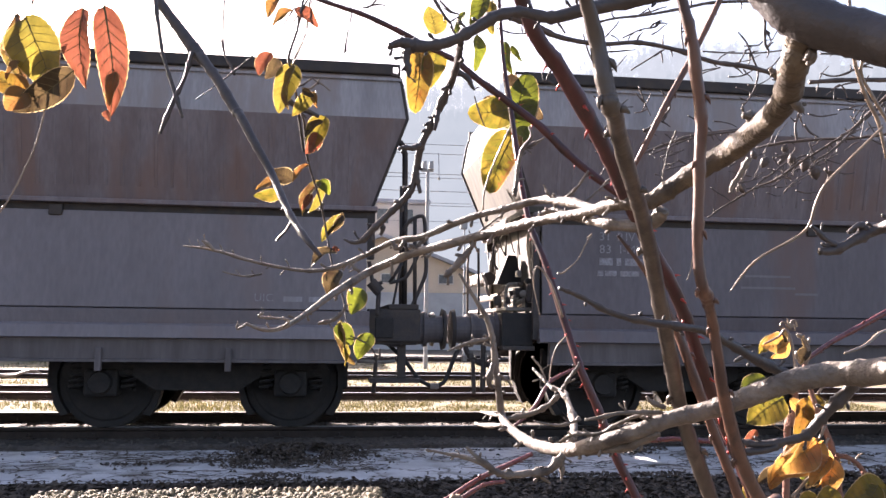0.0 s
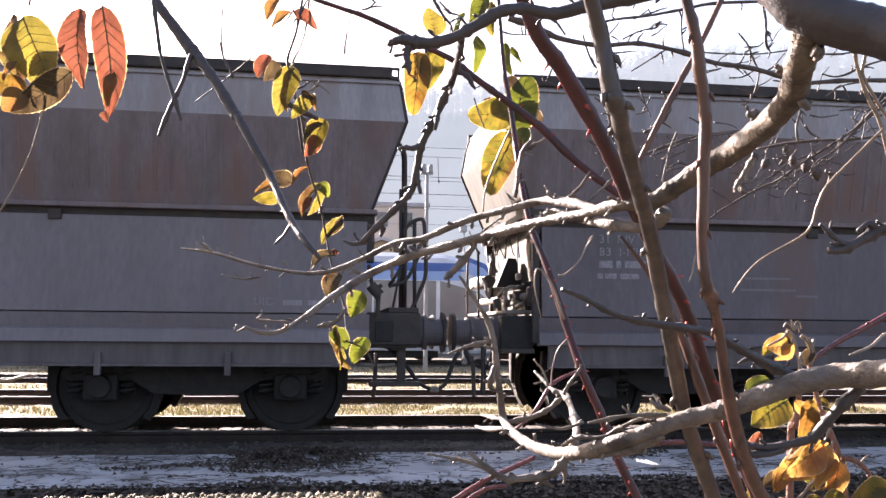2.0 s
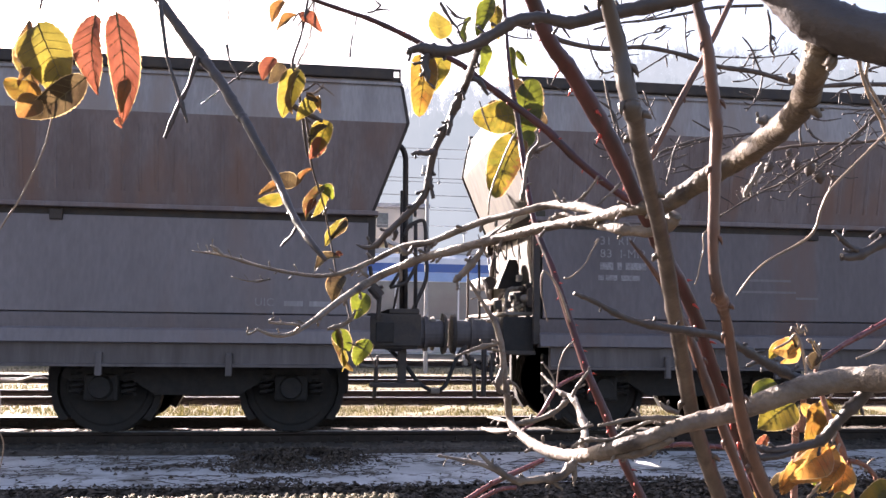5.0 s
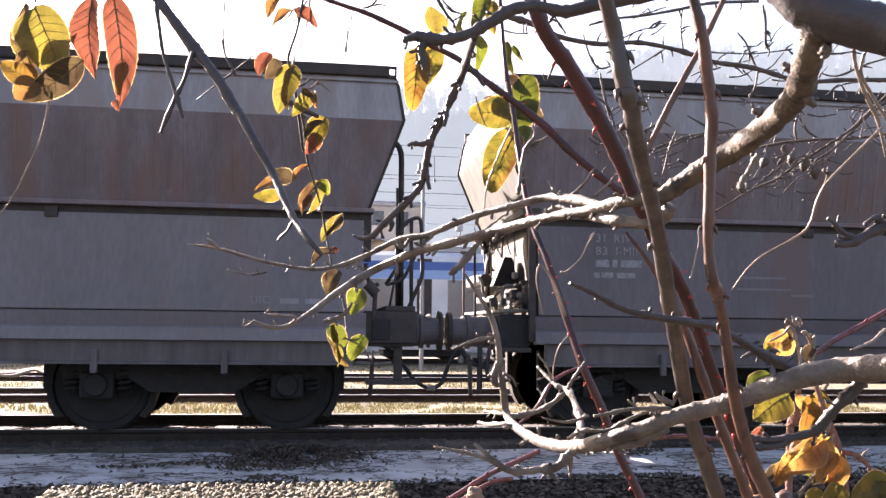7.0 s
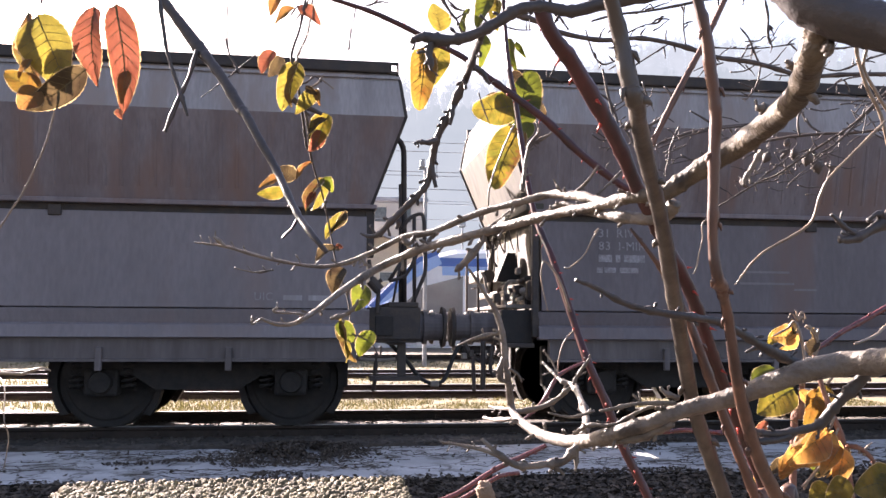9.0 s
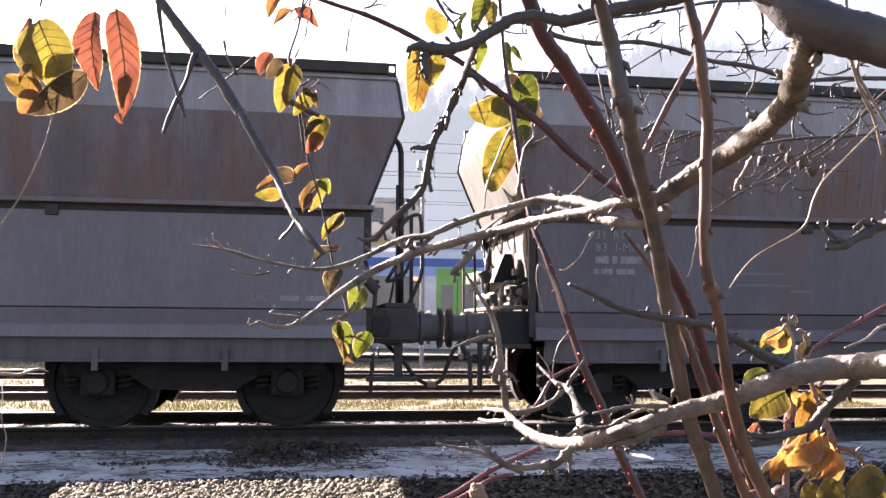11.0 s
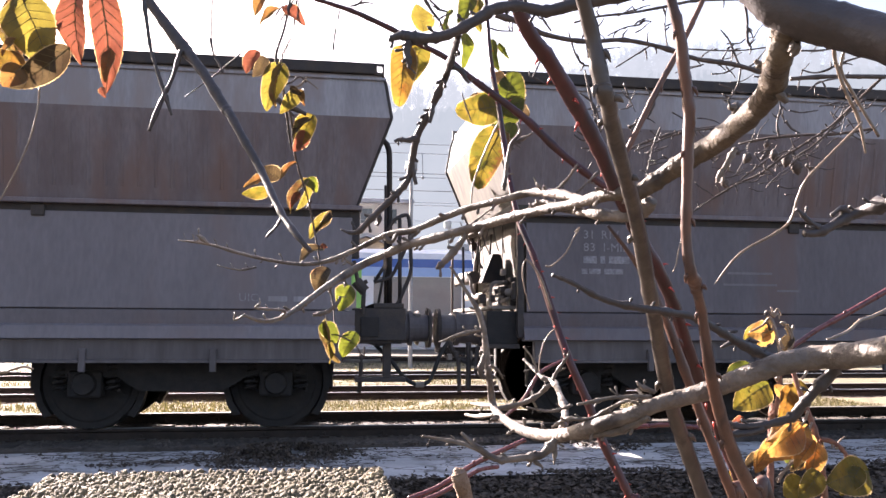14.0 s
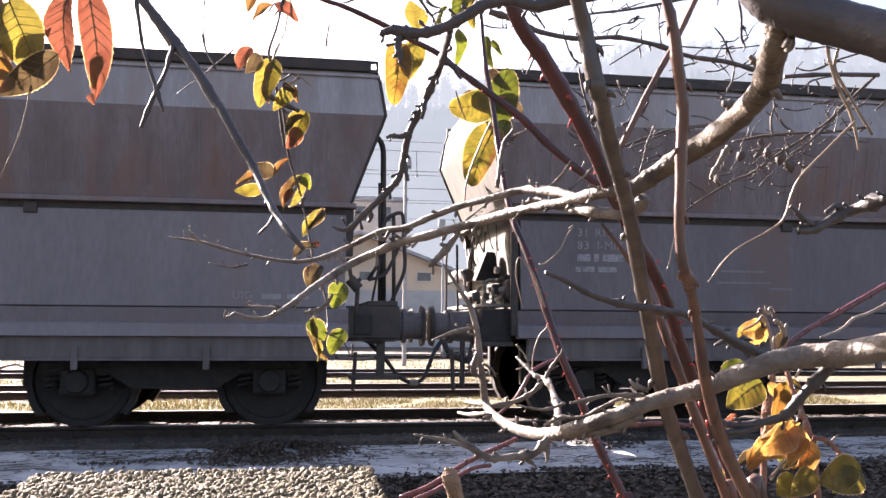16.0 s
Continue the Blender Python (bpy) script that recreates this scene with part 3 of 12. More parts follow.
    for x, z, sx, sz in ((1.78, 1.3, 0.07, 0.1), (1.9, 1.32, 0.05, 0.07), (1.98, 1.36, 0.06, 0.05), (2.02, 1.6, 0.05, 0.07), (2.0, 1.24, 0.08, 0.04)):
        part("fitting", box(B(), x, x + sx, 8.95, 9.06, z, z + sz, 0.012), IRON if z < 1.33 else PIPE, w)
    part("platform", box(B(), 1.86, 2.14, 8.75, 11.1, 1.24, 1.275, 0.006), PIPE, w, "dusty end platform")
    for x in (1.72, 1.55):
        part("buffer_lug", box(B(), x, x + 0.11, 9.0, 9.14, 1.155, 1.195, 0.01), PIPE, w)
    part("platform_side", box(B(), 1.80, 2.12, 8.66, 8.76, 0.88, 1.22, 0.012), STEEL, w)
    part("step_beam", box(B(), 1.8, 2.13, 8.62, 8.8, 0.84, 0.885, 0.008), IRON, w)
    pipe("brake_pipe", [(1.53, 8.8, 0.74), (1.535, 8.8, 0.6), (1.543, 8.8, 0.40)], 0.022, IRON, w)
    pipe("brake_pipe", [(1.64, 8.82, 0.9), (1.64, 8.82, 0.6), (1.635, 8.82, 0.42)], 0.028, IRON, w)
    pipe("hose_cock", [(1.44, 8.85, 0.92), (1.5, 8.85, 0.78), (1.62, 8.85, 0.7), (1.75, 8.85, 0.68)], 0.028, IRON, w)
    pipe("step_hanger", [(1.72, 8.74, 0.86), (1.70, 8.74, 0.62), (1.78, 8.74, 0.55), (1.9, 8.74, 0.56)], 0.02, IRON, w)
    for i in range(6):
        x = 1.42 + 0.07 * i
        bm = box(B(), x, x + 0.05, 8.8, 8.88, 0.72 + 0.02 * (i % 3), 0.78 + 0.03 * (i % 2), 0.01)
        part("fitting", bm, PIPE if i in (0, 3) else IRON, w)


left_end()
right_end()


def words(text, x, z, height, parent=None):
    """Each character is a thin raised shape of its own."""
    for ch in text:
        if ch == " ":
            x += height * 0.45
            continue
        cu = bpy.data.curves.new("letter", "FONT")
        cu.body, cu.size, cu.extrude = ch, height / 0.7, 0.002
        tmp = new("letter", cu)
        me = bpy.data.meshes.new_from_object(tmp.evaluated_get(bpy.context.evaluated_depsgraph_get()))
        bpy.data.objects.remove(tmp)
        me.materials.clear()
        me.materials.append(LETTER)
        ob = new("letter", me)
        ob.parent = parent
        ob.matrix_parent_inverse = Matrix.Translation(world_of(parent)).inverted()
        ob.matrix_basis = pose(x, 8.544, z, 90, 0, 0)
        x += max(v.co.x for v in me.vertices) + height * 0.14


words("31  RIV", 2.78, 1.965, 0.085, RIGHT)
words("83  I-MIR", 2.78, 1.835, 0.085, RIGHT)
for i, (x, wd) in enumerate(((2.78, 0.14), (2.96, 0.05), (3.05, 0.22))):
    part("lettering", box(B(), x, x + wd, 8.544, 8.55, 1.71, 1.785), LETTER, RIGHT)
for x, wd in ((2.76, 0.06), (2.84, 0.12), (3.0, 0.2)):
    part("lettering", box(B(), x, x + wd, 8.544, 8.55, 1.60, 1.655), LETTER, RIGHT)
for x, wd, z in ((4.35, 0.5, 1.62), (4.3, 0.6, 1.5), (4.9, 0.25, 1.44)):
    part("lettering", box(B(), x, x + wd, 8.546, 8.552, z, z + 0.022), WAGON_FLAP, RIGHT)
for x, wd in ((-0.02, 0.18), (0.22, 0.2)):
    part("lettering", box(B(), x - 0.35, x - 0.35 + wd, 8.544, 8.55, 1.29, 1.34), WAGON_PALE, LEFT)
words("UIC", -0.65, 1.29, 0.075, LEFT)

# ---- passing train ----
CREAM = material("train_white_paint", (0.713, 0.724, 0.747), 0.4, 0, (0.575, 0.586, 0.621), 1.5, bump=0.03)
GREY_PAINT = material("train_grey_paint", (0.42, 0.43, 0.44), 0.45, 0, (0.34, 0.35, 0.36), 1.5, bump=0.03)
BLUE = material("train_blue_paint", (0.05, 0.13, 0.42), 0.35, 0, (0.04, 0.11, 0.36), 1.5, bump=0.03)
PALE_BLUE = material("train_pale_blue_paint", (0.3, 0.45, 0.75), 0.4, 0, (0.26, 0.4, 0.68), 1.5, bump=0.03)
GREEN = material("train_green_paint", (0.22, 0.5, 0.12), 0.4, 0, (0.18, 0.42, 0.1), 1.5, bump=0.03)
PANE = material("train_window_glass", (0.19, 0.2, 0.2), 0.15, 0, (0.13, 0.14, 0.14), 0.9, bump=0.02, spec=0.5)
SIGN = bpy.data.materials.new("amber_display")
SIGN.use_nodes = True
SIGN.node_tree.nodes["Principled BSDF"].inputs["Emission Color"].default_value = (1.0, 0.25, 0.03, 1)
SIGN.node_tree.nodes["Principled BSDF"].inputs["Emission Strength"].default_value = 0.25
TRAIN_LONG = 39.6


def train_unit():
    u = thing("passenger_train", (0, TRACK_4, RAIL_Z), "moving white and blue regional train with green doors", "train", "coupled train units")
    L, yc = TRAIN_LONG, TRACK_4
    half = [(0.0, 0.8, 0.9, 1.25), (-0.12, 0.95, 0.7, 1.6), (-0.55, 1.15, 0.5, 2.05), (-1.1, 1.3, 0.45, 2.62), (-1.75, 1.38, 0.4, 3.22), (-2.3, 1.4, 0.4, 3.5), (-3.0, 1.4, 0.4, 3.66), (-4.5, 1.4, 0.4, 3.7)]
    st = half + [(-L - x, h, zb, zr) for x, h, zb, zr in reversed(half)]
    bm, rings = B(), []
    for x, h, zb, zr in st:
        ring = [(-h * 0.95, zb), (-h, zb + 0.15), (-h, max(zr - 0.42, zb + 0.2)), (-h * 0.93, zr - 0.2), (-h * 0.72, zr - 0.05), (0, zr), (h * 0.72, zr - 0.05), (h * 0.93, zr - 0.2), (h, max(zr - 0.42, zb + 0.2)), (h, zb + 0.15), (h * 0.95, zb)]
        rings.append([bm.verts.new((x, yc + a, b)) for a, b in ring])
    for a, b in zip(rings, rings[1:]):
        for k in range(11):
            bm.faces.new((a[k], a[(k + 1) % 11], b[(k + 1) % 11], b[k]))
    bm.faces.new(rings[0])
    bm.faces.new(rings[-1])
    part("body_shell", bm, CREAM, u, "white and grey body shell")
    for e in (0, 1):
        def X(v):
            return v if e == 0 else -L - v

        for s in (-1, 1):
            prof = [(-0.22, 1.62), (-1.74, 3.16), (-2.35, 3.42), (-2.5, 3.1), (-1.5, 2.55), (-0.75, 1.9)]
            part("cab_window", prism_y(B(), [(X(a), b) for a, b in prof], yc + s * 1.30, yc + s * 1.408), [PALE_BLUE], u, "sloping blue cab glazing")
            prof = [(-0.08, 1.7), (-1.70, 3.30), (-2.4, 3.56), (-2.4, 3.42), (-1.74, 3.14), (-0.24, 1.6)]
            part("nose_stripe", prism_y(B(), [(X(a), b) for a, b in prof], yc + s * 1.28, yc + s * 1.412), BLUE, u)
            prof = [(-1.2, 1.75), (-1.9, 2.35), (-3.2, 2.7), (-3.2, 1.45), (-1.7, 1.45)]
            part("side_window", prism_y(B(), [(X(a), b) for a, b in prof], yc + s * 1.38, yc + s * 1.406), PANE, u)
        prof = [(-0.2, 1.70), (-1.72, 3.27), (-1.78, 3.2), (-0.3, 1.64)]
        part("windscreen", prism_y(B(), [(X(a) + (0.03 if e == 0 else -0.03), b + 0.03) for a, b in prof], yc - 1.05, yc + 1.05), PANE, u)
        part("bumper", box(B(), *sorted((X(-0.1), X(0.0) + (0.02 if e == 0 else -0.02))), yc - 0.6, yc + 0.6, 0.7, 1.0, 0.02), GREY_PAINT, u)
    for s in (-1, 1):
        def strip(name, x0, x1, z0, z1, mat, out=0.006, parent=u, bev=0.0):
            return part(name, box(B(), x0, x1, *sorted((yc + s * 1.39, yc + s * (1.40 + out))), z0, z1, bev), mat, parent)

        strip("blue_stripe", -L + 2.4, -2.4, 3.02, 3.30, BLUE)
        strip("pale_stripe", -L + 2.5, -2.5, 2.72, 3.016, PALE_BLUE)
        strip("lower_panel", -L + 1.5, -1.5, 0.55, 1.44, GREY_PAINT)
        doors = (-8.6, -21.0, -31.5)
        joints = (-12.9, -L + 12.9)
        for d in doors:
            strip("door_pillar", d - 1.05, d - 0.72, 0.55, 2.715, CREAM, 0.008)
            strip("door_pillar", d + 0.72, d + 1.05, 0.55, 2.715, CREAM, 0.008)
            door = strip("train_door", d - 0.70, d + 0.70, 0.55, 2.98, GREEN, 0.014)
            for q in (-0.34, 0.34):
                strip("door_window", d + q - 0.2, d + q + 0.2, 1.35, 2.42, PANE, 0.02, door)
            strip("door_seam", d - 0.012, d + 0.012, 0.6, 2.6, IRON, 0.02, door)
            strip("door_lamp", d - 0.1, d + 0.1, 2.72, 2.84, IRON, 0.022, door)
        edges = sorted([-3.3] + [d + q for d in doors for q in (-1.07, 1.07)] + [j + q for j in joints for q in (-0.75, 0.75)] + [-L + 3.3], reverse=True)
        for a, b in zip(edges[0::2], edges[1::2]):
            n = max(1, round((a - b) / 2.2))
            for k in range(n):
                p, q = a - (a - b) * k / n, a - (a - b) * (k + 1) / n
                strip("window_pane", q + 0.03, p - 0.03, 1.46, 2.70, PANE, 0.008)
        for j in joints:
            strip("gangway_bellows", j - 0.25, j + 0.25, 0.6, 3.4, IRON, 0.004)
            for q in (-0.55, 0.55):
                strip("door_pillar", j + q - 0.2, j + q + 0.2, 0.55, 2.715, CREAM, 0.008)
    part("display", box(B(), -10.15, -9.85, yc - 1.415, yc - 1.40, 2.55, 2.68), SIGN, u, "amber route display")
    for x0, x1, h in ((-7, -10, 0.16), (-13, -16, 0.2), (-18, -21, 0.16), (-24, -27.5, 0.2)):
        part("roof_box", box(B(), x1, x0, yc - 1.0, yc + 1.0, 3.66, 3.68 + h, 0.04), GREY_PAINT, u)
    for x in (-4.5, -12.9, -L + 12.9, -L + 4.5):
        part("bogie", box(B(), x - 1.3, x + 1.3, yc - 1.1, yc + 1.1, 0.15, 0.6, 0.05), STEEL, u)
        for q in (-0.9, 0.9):
            for s in (-0.75, 0.75):
                part("wheel", rod(B(), (x + q, yc + s - 0.06, 0.43), (x + q, yc + s + 0.06, 0.43), 0.395, 24), STEEL, u)
    return u


TRAIN = train_unit()
TRAIN_REAR = copy_thing(TRAIN, pose(-TRAIN_LONG - 0.1, TRACK_4, RAIL_Z))

# ---- distance: house, masts, wires, wooded hill ----
# Ochre made paler to stand in for haze over the distance.
OCHRE = material("ochre_render_hazed", (0.55, 0.44, 0.33), 0.9, 0, (0.47, 0.38, 0.29), 0.8, fine=20, bump=0.2)
BEIGE = material("beige_render", (0.52, 0.47, 0.42), 0.9, 0, (0.45, 0.41, 0.37), 0.8, fine=20, bump=0.2)
ROOF = material("grey_roof_tiles", (0.36, 0.36, 0.38), 0.8, 0, (0.28, 0.28, 0.3), 2.0, bump=0.2)
CONCRETE = material("yard_wall_concrete", (0.38, 0.38, 0.38), 0.9, 0, (0.3, 0.3, 0.3), 1.2, bump=0.2)
ZINC = material("galvanised_steel", (0.3, 0.31, 0.32), 0.5, 0.4, (0.24, 0.25, 0.26), 9.0, bump=0.05)
WIRE = material("weathered_wire", (0.3, 0.31, 0.32), 0.6, 0.2, bump=0)
GLASS_DARK = material("house_window", (0.12, 0.13, 0.14), 0.2, 0, bump=0)


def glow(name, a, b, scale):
    """A far backdrop that glows by itself; haze is put into its colour."""
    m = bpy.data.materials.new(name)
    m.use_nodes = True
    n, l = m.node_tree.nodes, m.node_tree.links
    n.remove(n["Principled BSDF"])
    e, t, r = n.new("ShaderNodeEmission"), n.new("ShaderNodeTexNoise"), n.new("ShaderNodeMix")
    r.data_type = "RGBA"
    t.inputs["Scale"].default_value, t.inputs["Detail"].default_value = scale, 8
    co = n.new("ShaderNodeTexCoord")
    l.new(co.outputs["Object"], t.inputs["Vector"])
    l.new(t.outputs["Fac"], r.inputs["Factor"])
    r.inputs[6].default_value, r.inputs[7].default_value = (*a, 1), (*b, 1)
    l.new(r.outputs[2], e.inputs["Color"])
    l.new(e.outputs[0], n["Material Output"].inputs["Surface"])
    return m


# Hill and woods give off their own light in place of haze.
HILL = glow("hill_haze_glow", (0.062, 0.074, 0.081), (0.086, 0.097, 0.102), 0.12)
WOODS = glow("woods_haze_glow", (0.072, 0.083, 0.09), (0.098, 0.109, 0.115), 0.3)


def hill_top(x):
    return 43.6 + 0.255 * max(x + 10, -60) + 4 * noise.noise((x * 0.03, 0.5, 0)) + 1.2 * noise.noise((x * 0.15, 2.5, 0)) - 0.0006 * max(x, 0) ** 2 + 0.8 * noise.noise((x * 0.5, 9.5, 0))


def far_hill():
    bm = B()
    xs = [-260 + 4 * i for i in range(60)] + [-20 + 0.4 * i for i in range(425)] + [150 + 4 * i for i in range(50)]
    rows = []
    for k, (y, f) in enumerate(((150, 0.0), (155, 0.35), (162, 0.7), (172, 0.92), (185, 1.0), (230, 0.9))):
        rows.append([bm.verts.new((x, y + 3 * noise.noise((x * 0.05, y, 1)), -2 + (hill_top(x) - 4) * f + (2.2 * noise.noise((x * 1.1, 4.2, y)) + 1.6 * noise.noise((x * 2.7, 1.2, y)) + 1.2 if f > 0.8 else 0))) for x in xs])
    for a, b in zip(rows, rows[1:]):
        for i in range(len(xs) - 1):
            bm.faces.new((a[i], a[i + 1], b[i + 1], b[i]))
    tagged(part("backdrop", bm, HILL, smooth=True), "wooded hillside behind the railway yard, glowing in place of haze", "hill", kind="structure")
    rnd = random.Random(8)
    verts, faces = [], []

    def stick(p, q, r0, r1):
        b = len(verts)
        for c, r in ((p, r0), (q, r1)):
            for k in range(3):
                a = 2.1 * k
                verts.append((c[0] + r * math.cos(a), c[1] + r * math.sin(a), c[2]))
        for k in range(3):
            faces.append((b + k, b + (k + 1) % 3, b + 3 + (k + 1) % 3, b + 3 + k))

    def tree(x, y, z, h):
        stick((x, y, z), (x + rnd.uniform(-0.4, 0.4), y, z + h), 0.14, 0.03)
        for _ in range(22):
            u = rnd.uniform(0.25, 0.95)
            a, ln = rnd.uniform(0, 6.28), h * rnd.uniform(0.12, 0.3) * (1.15 - u * 0.7)
            p = (x, y, z + u * h)
            q = (x + ln * math.cos(a), y + ln * math.sin(a), z + u * h + ln * rnd.uniform(0.5, 1.3))
            stick(p, q, 0.06, 0.025)
            for _ in range(4):
                t, a2, l2 = rnd.uniform(0.3, 1), rnd.uniform(0, 6.28), ln * 0.45
                m = tuple(p[i] + (q[i] - p[i]) * t for i in range(3))
                stick(m, (m[0] + l2 * math.cos(a2), m[1] + l2 * math.sin(a2), m[2] + l2 * rnd.uniform(0.2, 1)), 0.035, 0.015)

    for i in range(1000):
        x = rnd.uniform(-10, 150)
        f = rnd.choice((0.92, 1.0, 1.0))
        y = {0.7: 162, 0.92: 172, 1.0: 185}[f]
        tree(x, y, -2.5 + (hill_top(x) - 4) * f, rnd.uniform(5, 10))
    me = bpy.data.meshes.new("far_woods")
    me.from_pydata(verts, [], faces)
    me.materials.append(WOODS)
    tagged(new("far_woods", me), "bare trees along the hilltop, glowing in place of haze", "woods", kind="stuff")


def house():
    h = thing("house", (4, 52, -0.16), "ochre rendered house with a low grey pitched roof", "house")
    part("wall", prism_y(B(), [(-3.4, -0.2), (9.8, -0.2), (9.8, 3.5), (3.2, 6.0), (-3.4, 3.5)], 48, 58), OCHRE, h)
    for s, a in ((1, 9.8), (-1, -3.4)):
        m = 3.2
        prof = [(m, 6.0), (a + s * 0.7, 3.25), (a + s * 0.7, 3.42), (m, 6.2)]
        part("roof", prism_y(B(), prof, 47.5, 58.5), ROOF, h)
    part("low_wall", box(B(), -3.6, 10.2, 47.6, 48.0, -0.2, 2.95, 0.03), CONCRETE, h)
    for x in (-2.0, 3.2, 6.4):
        w = part("window", box(B(), x, x + 0.75, 47.95, 48.02, 3.5, 3.95), GLASS_DARK, h)
        part("window_frame", box(B(), x - 0.06, x + 0.81, 47.97, 48.01, 3.44, 4.0), BEIGE, w)
    b = thing("apartment_building", (6, 63, -0.16), "tall beige building with a flat top in haze", "building")
    part("wall", box(B(), 3.0, 7.0, 60, 68, -0.2, 9.6, 0.05), BEIGE, b)
    part("roof", box(B(), 2.7, 7.3, 59.7, 68.3, 9.6, 9.9, 0.05), ROOF, b)
    for x in (3.6, 5.3):
        for z in (5.6, 8.2):
            part("window", box(B(), x, x + 0.8, 59.96, 60.02, z, z + 1.0), GLASS_DARK, b)


def masts():
    m = thing("floodlight_mast", (2.73, 23, -0.16), "slender galvanised yard mast with a floodlight", "lamp post")
    part("pole", rod(B(), (2.73, 23, -0.16), (2.72, 23, 5.25), 0.06, 12, 0.045), ZINC, m)
    part("crossarm", box(B(), 2.54, 2.88, 22.97, 23.03, 5.22, 5.28, 0.01), ZINC, m)
    for x in (2.62, 2.80):
        bm = prism_y(B(), [(x - 0.06, 5.3), (x + 0.07, 5.28), (x + 0.06, 5.5), (x - 0.04, 5.48)], 22.9, 23.06)
        part("floodlight", bm, ZINC, m)
    s = thing("lamp_post", (6.2, 38, -0.16), "thin pale platform lamp post", "lamp post")
    part("pole", rod(B(), (6.2, 38, -0.16), (6.17, 38, 5.4), 0.05, 10, 0.035), ZINC, s)
    part("lamp_head", box(B(), 5.98, 6.3, 37.9, 38.1, 5.4, 5.75, 0.05), ZINC, s)
    line = thing("overhead_line", (0, 30, -0.16), "thin overhead railway wires strung on distant masts", "overhead line")
    for y, z, sag in ((30.0, 7.46, 0.0), (30.3, 7.19, 0.0), (30.05, 6.28, 0.25), (24.6, 5.45, 0.0), (30.05, 5.3, 0.0), (24.6, 4.95, 0.0), (34.6, 6.05, 0.2), (34.6, 5.3, 0.0)):
        part("cable", sweep(B(), [(x, y, z + sag * ((x - 4) / 40) ** 2) for x in range(-30, 41, 10)], [0.011] * 8, 5), WIRE, line)
    for x in (-30, 40):
        part("catenary_mast", box(B(), x - 0.1, x + 0.1, 32.6, 32.8, -0.16, 8.0, 0.02), ZINC, line)
        part("mast_arm", box(B(), x - 0.06, x + 0.06, 24.4, 34.8, 7.44, 7.56, 0.01), ZINC, line)
    w = line
    part("dropper", rod(B(), (3.96, 30.05, 6.28), (3.96, 30.25, 7.2), 0.014, 5), WIRE, w)
    part("clamp", box(B(), 3.92, 4.0, 30.0, 30.1, 6.22, 6.32, 0.01), WIRE, w)


far_hill()
house()
masts()


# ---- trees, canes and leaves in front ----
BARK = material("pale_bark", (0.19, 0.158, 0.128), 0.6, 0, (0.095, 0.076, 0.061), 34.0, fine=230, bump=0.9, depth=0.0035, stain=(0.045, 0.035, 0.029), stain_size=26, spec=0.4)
# Darker bark copy for one limb; its shaded side is put into the colour.
BARK_LIMB_SHADED = material("limb_bark_shaded", (0.14, 0.108, 0.074), 0.65, 0, (0.062, 0.046, 0.034), 30.0, fine=260, bump=1.0, depth=0.003, stain=(0.026, 0.02, 0.016), stain_size=24, spec=0.3)
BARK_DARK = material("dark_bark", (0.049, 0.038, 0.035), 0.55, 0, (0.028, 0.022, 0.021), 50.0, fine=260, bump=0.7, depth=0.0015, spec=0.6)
TWIG = material("twig_bark", (0.1, 0.078, 0.068), 0.6, 0, (0.05, 0.04, 0.036), 40.0, fine=200, bump=0.4, depth=0.001, spec=0.35)
CANE_GREY = material("grey_cane_bark", (0.1, 0.08, 0.066), 0.38, 0, (0.056, 0.044, 0.036), 35.0, fine=180, bump=0.5, depth=0.001, streak=0.15, stain=(0.036, 0.028, 0.025), stain_size=45, spec=0.38)
CANE_BROWN = material("orange_brown_cane", (0.15, 0.075, 0.05), 0.38, 0, (0.085, 0.044, 0.032), 40.0, fine=180, bump=0.4, depth=0.001, streak=0.2, stain=(0.05, 0.03, 0.026), stain_size=45, spec=0.38)
CANE_RED = material("dark_red_cane", (0.0741, 0.0226, 0.0211), 0.38, 0, (0.0452, 0.0164, 0.0156), 30.0, fine=180, bump=0.3, depth=0.0008, streak=0.2, stain=(0.0281, 0.0148, 0.014), stain_size=40, spec=0.38)
TENDRIL = material("dry_tendril", (0.252, 0.189, 0.133), 0.45, 0, (0.140, 0.098, 0.070), 40.0, fine=150, bump=0.2, depth=0.0008, spec=0.6)
THORN = material("red_thorn", (0.5, 0.06, 0.04), 0.4, 0, bump=0)
BUD_FUR = material("bud_fur", (0.34, 0.23, 0.15), 0.95, 0, (0.2, 0.13, 0.09), 120.0, fine=700, bump=0.9, depth=0.002)


def leaf_paint(name, a, b, glow):
    return material(name, a, 0.55, 0, b, 34.0, fine=150, bump=0.9, depth=0.002, through_light=glow, vary=0.15, stain=tuple(c * k for c, k in zip(b, (0.75, 0.68, 0.65))), stain_size=32)


LEAF_YELLOW = leaf_paint("yellow_leaf", (0.200, 0.161, 0.041), (0.162, 0.139, 0.040), (1.0, 0.95, 0.55))
LEAF_SUN = leaf_paint("yellow_orange_leaf", (0.193, 0.141, 0.036), (0.172, 0.079, 0.028), (1.0, 0.9, 0.5))
LEAF_GREEN = leaf_paint("yellow_green_leaf", (0.118, 0.130, 0.028), (0.073, 0.088, 0.022), (1.0, 1.0, 0.45))
LEAF_ORANGE = leaf_paint("orange_leaf", (0.190, 0.093, 0.036), (0.161, 0.116, 0.042), (1.0, 0.8, 0.6))
LEAF_RED = leaf_paint("rusty_red_leaf", (0.173, 0.068, 0.040), (0.142, 0.060, 0.040), (1.0, 0.75, 0.65))
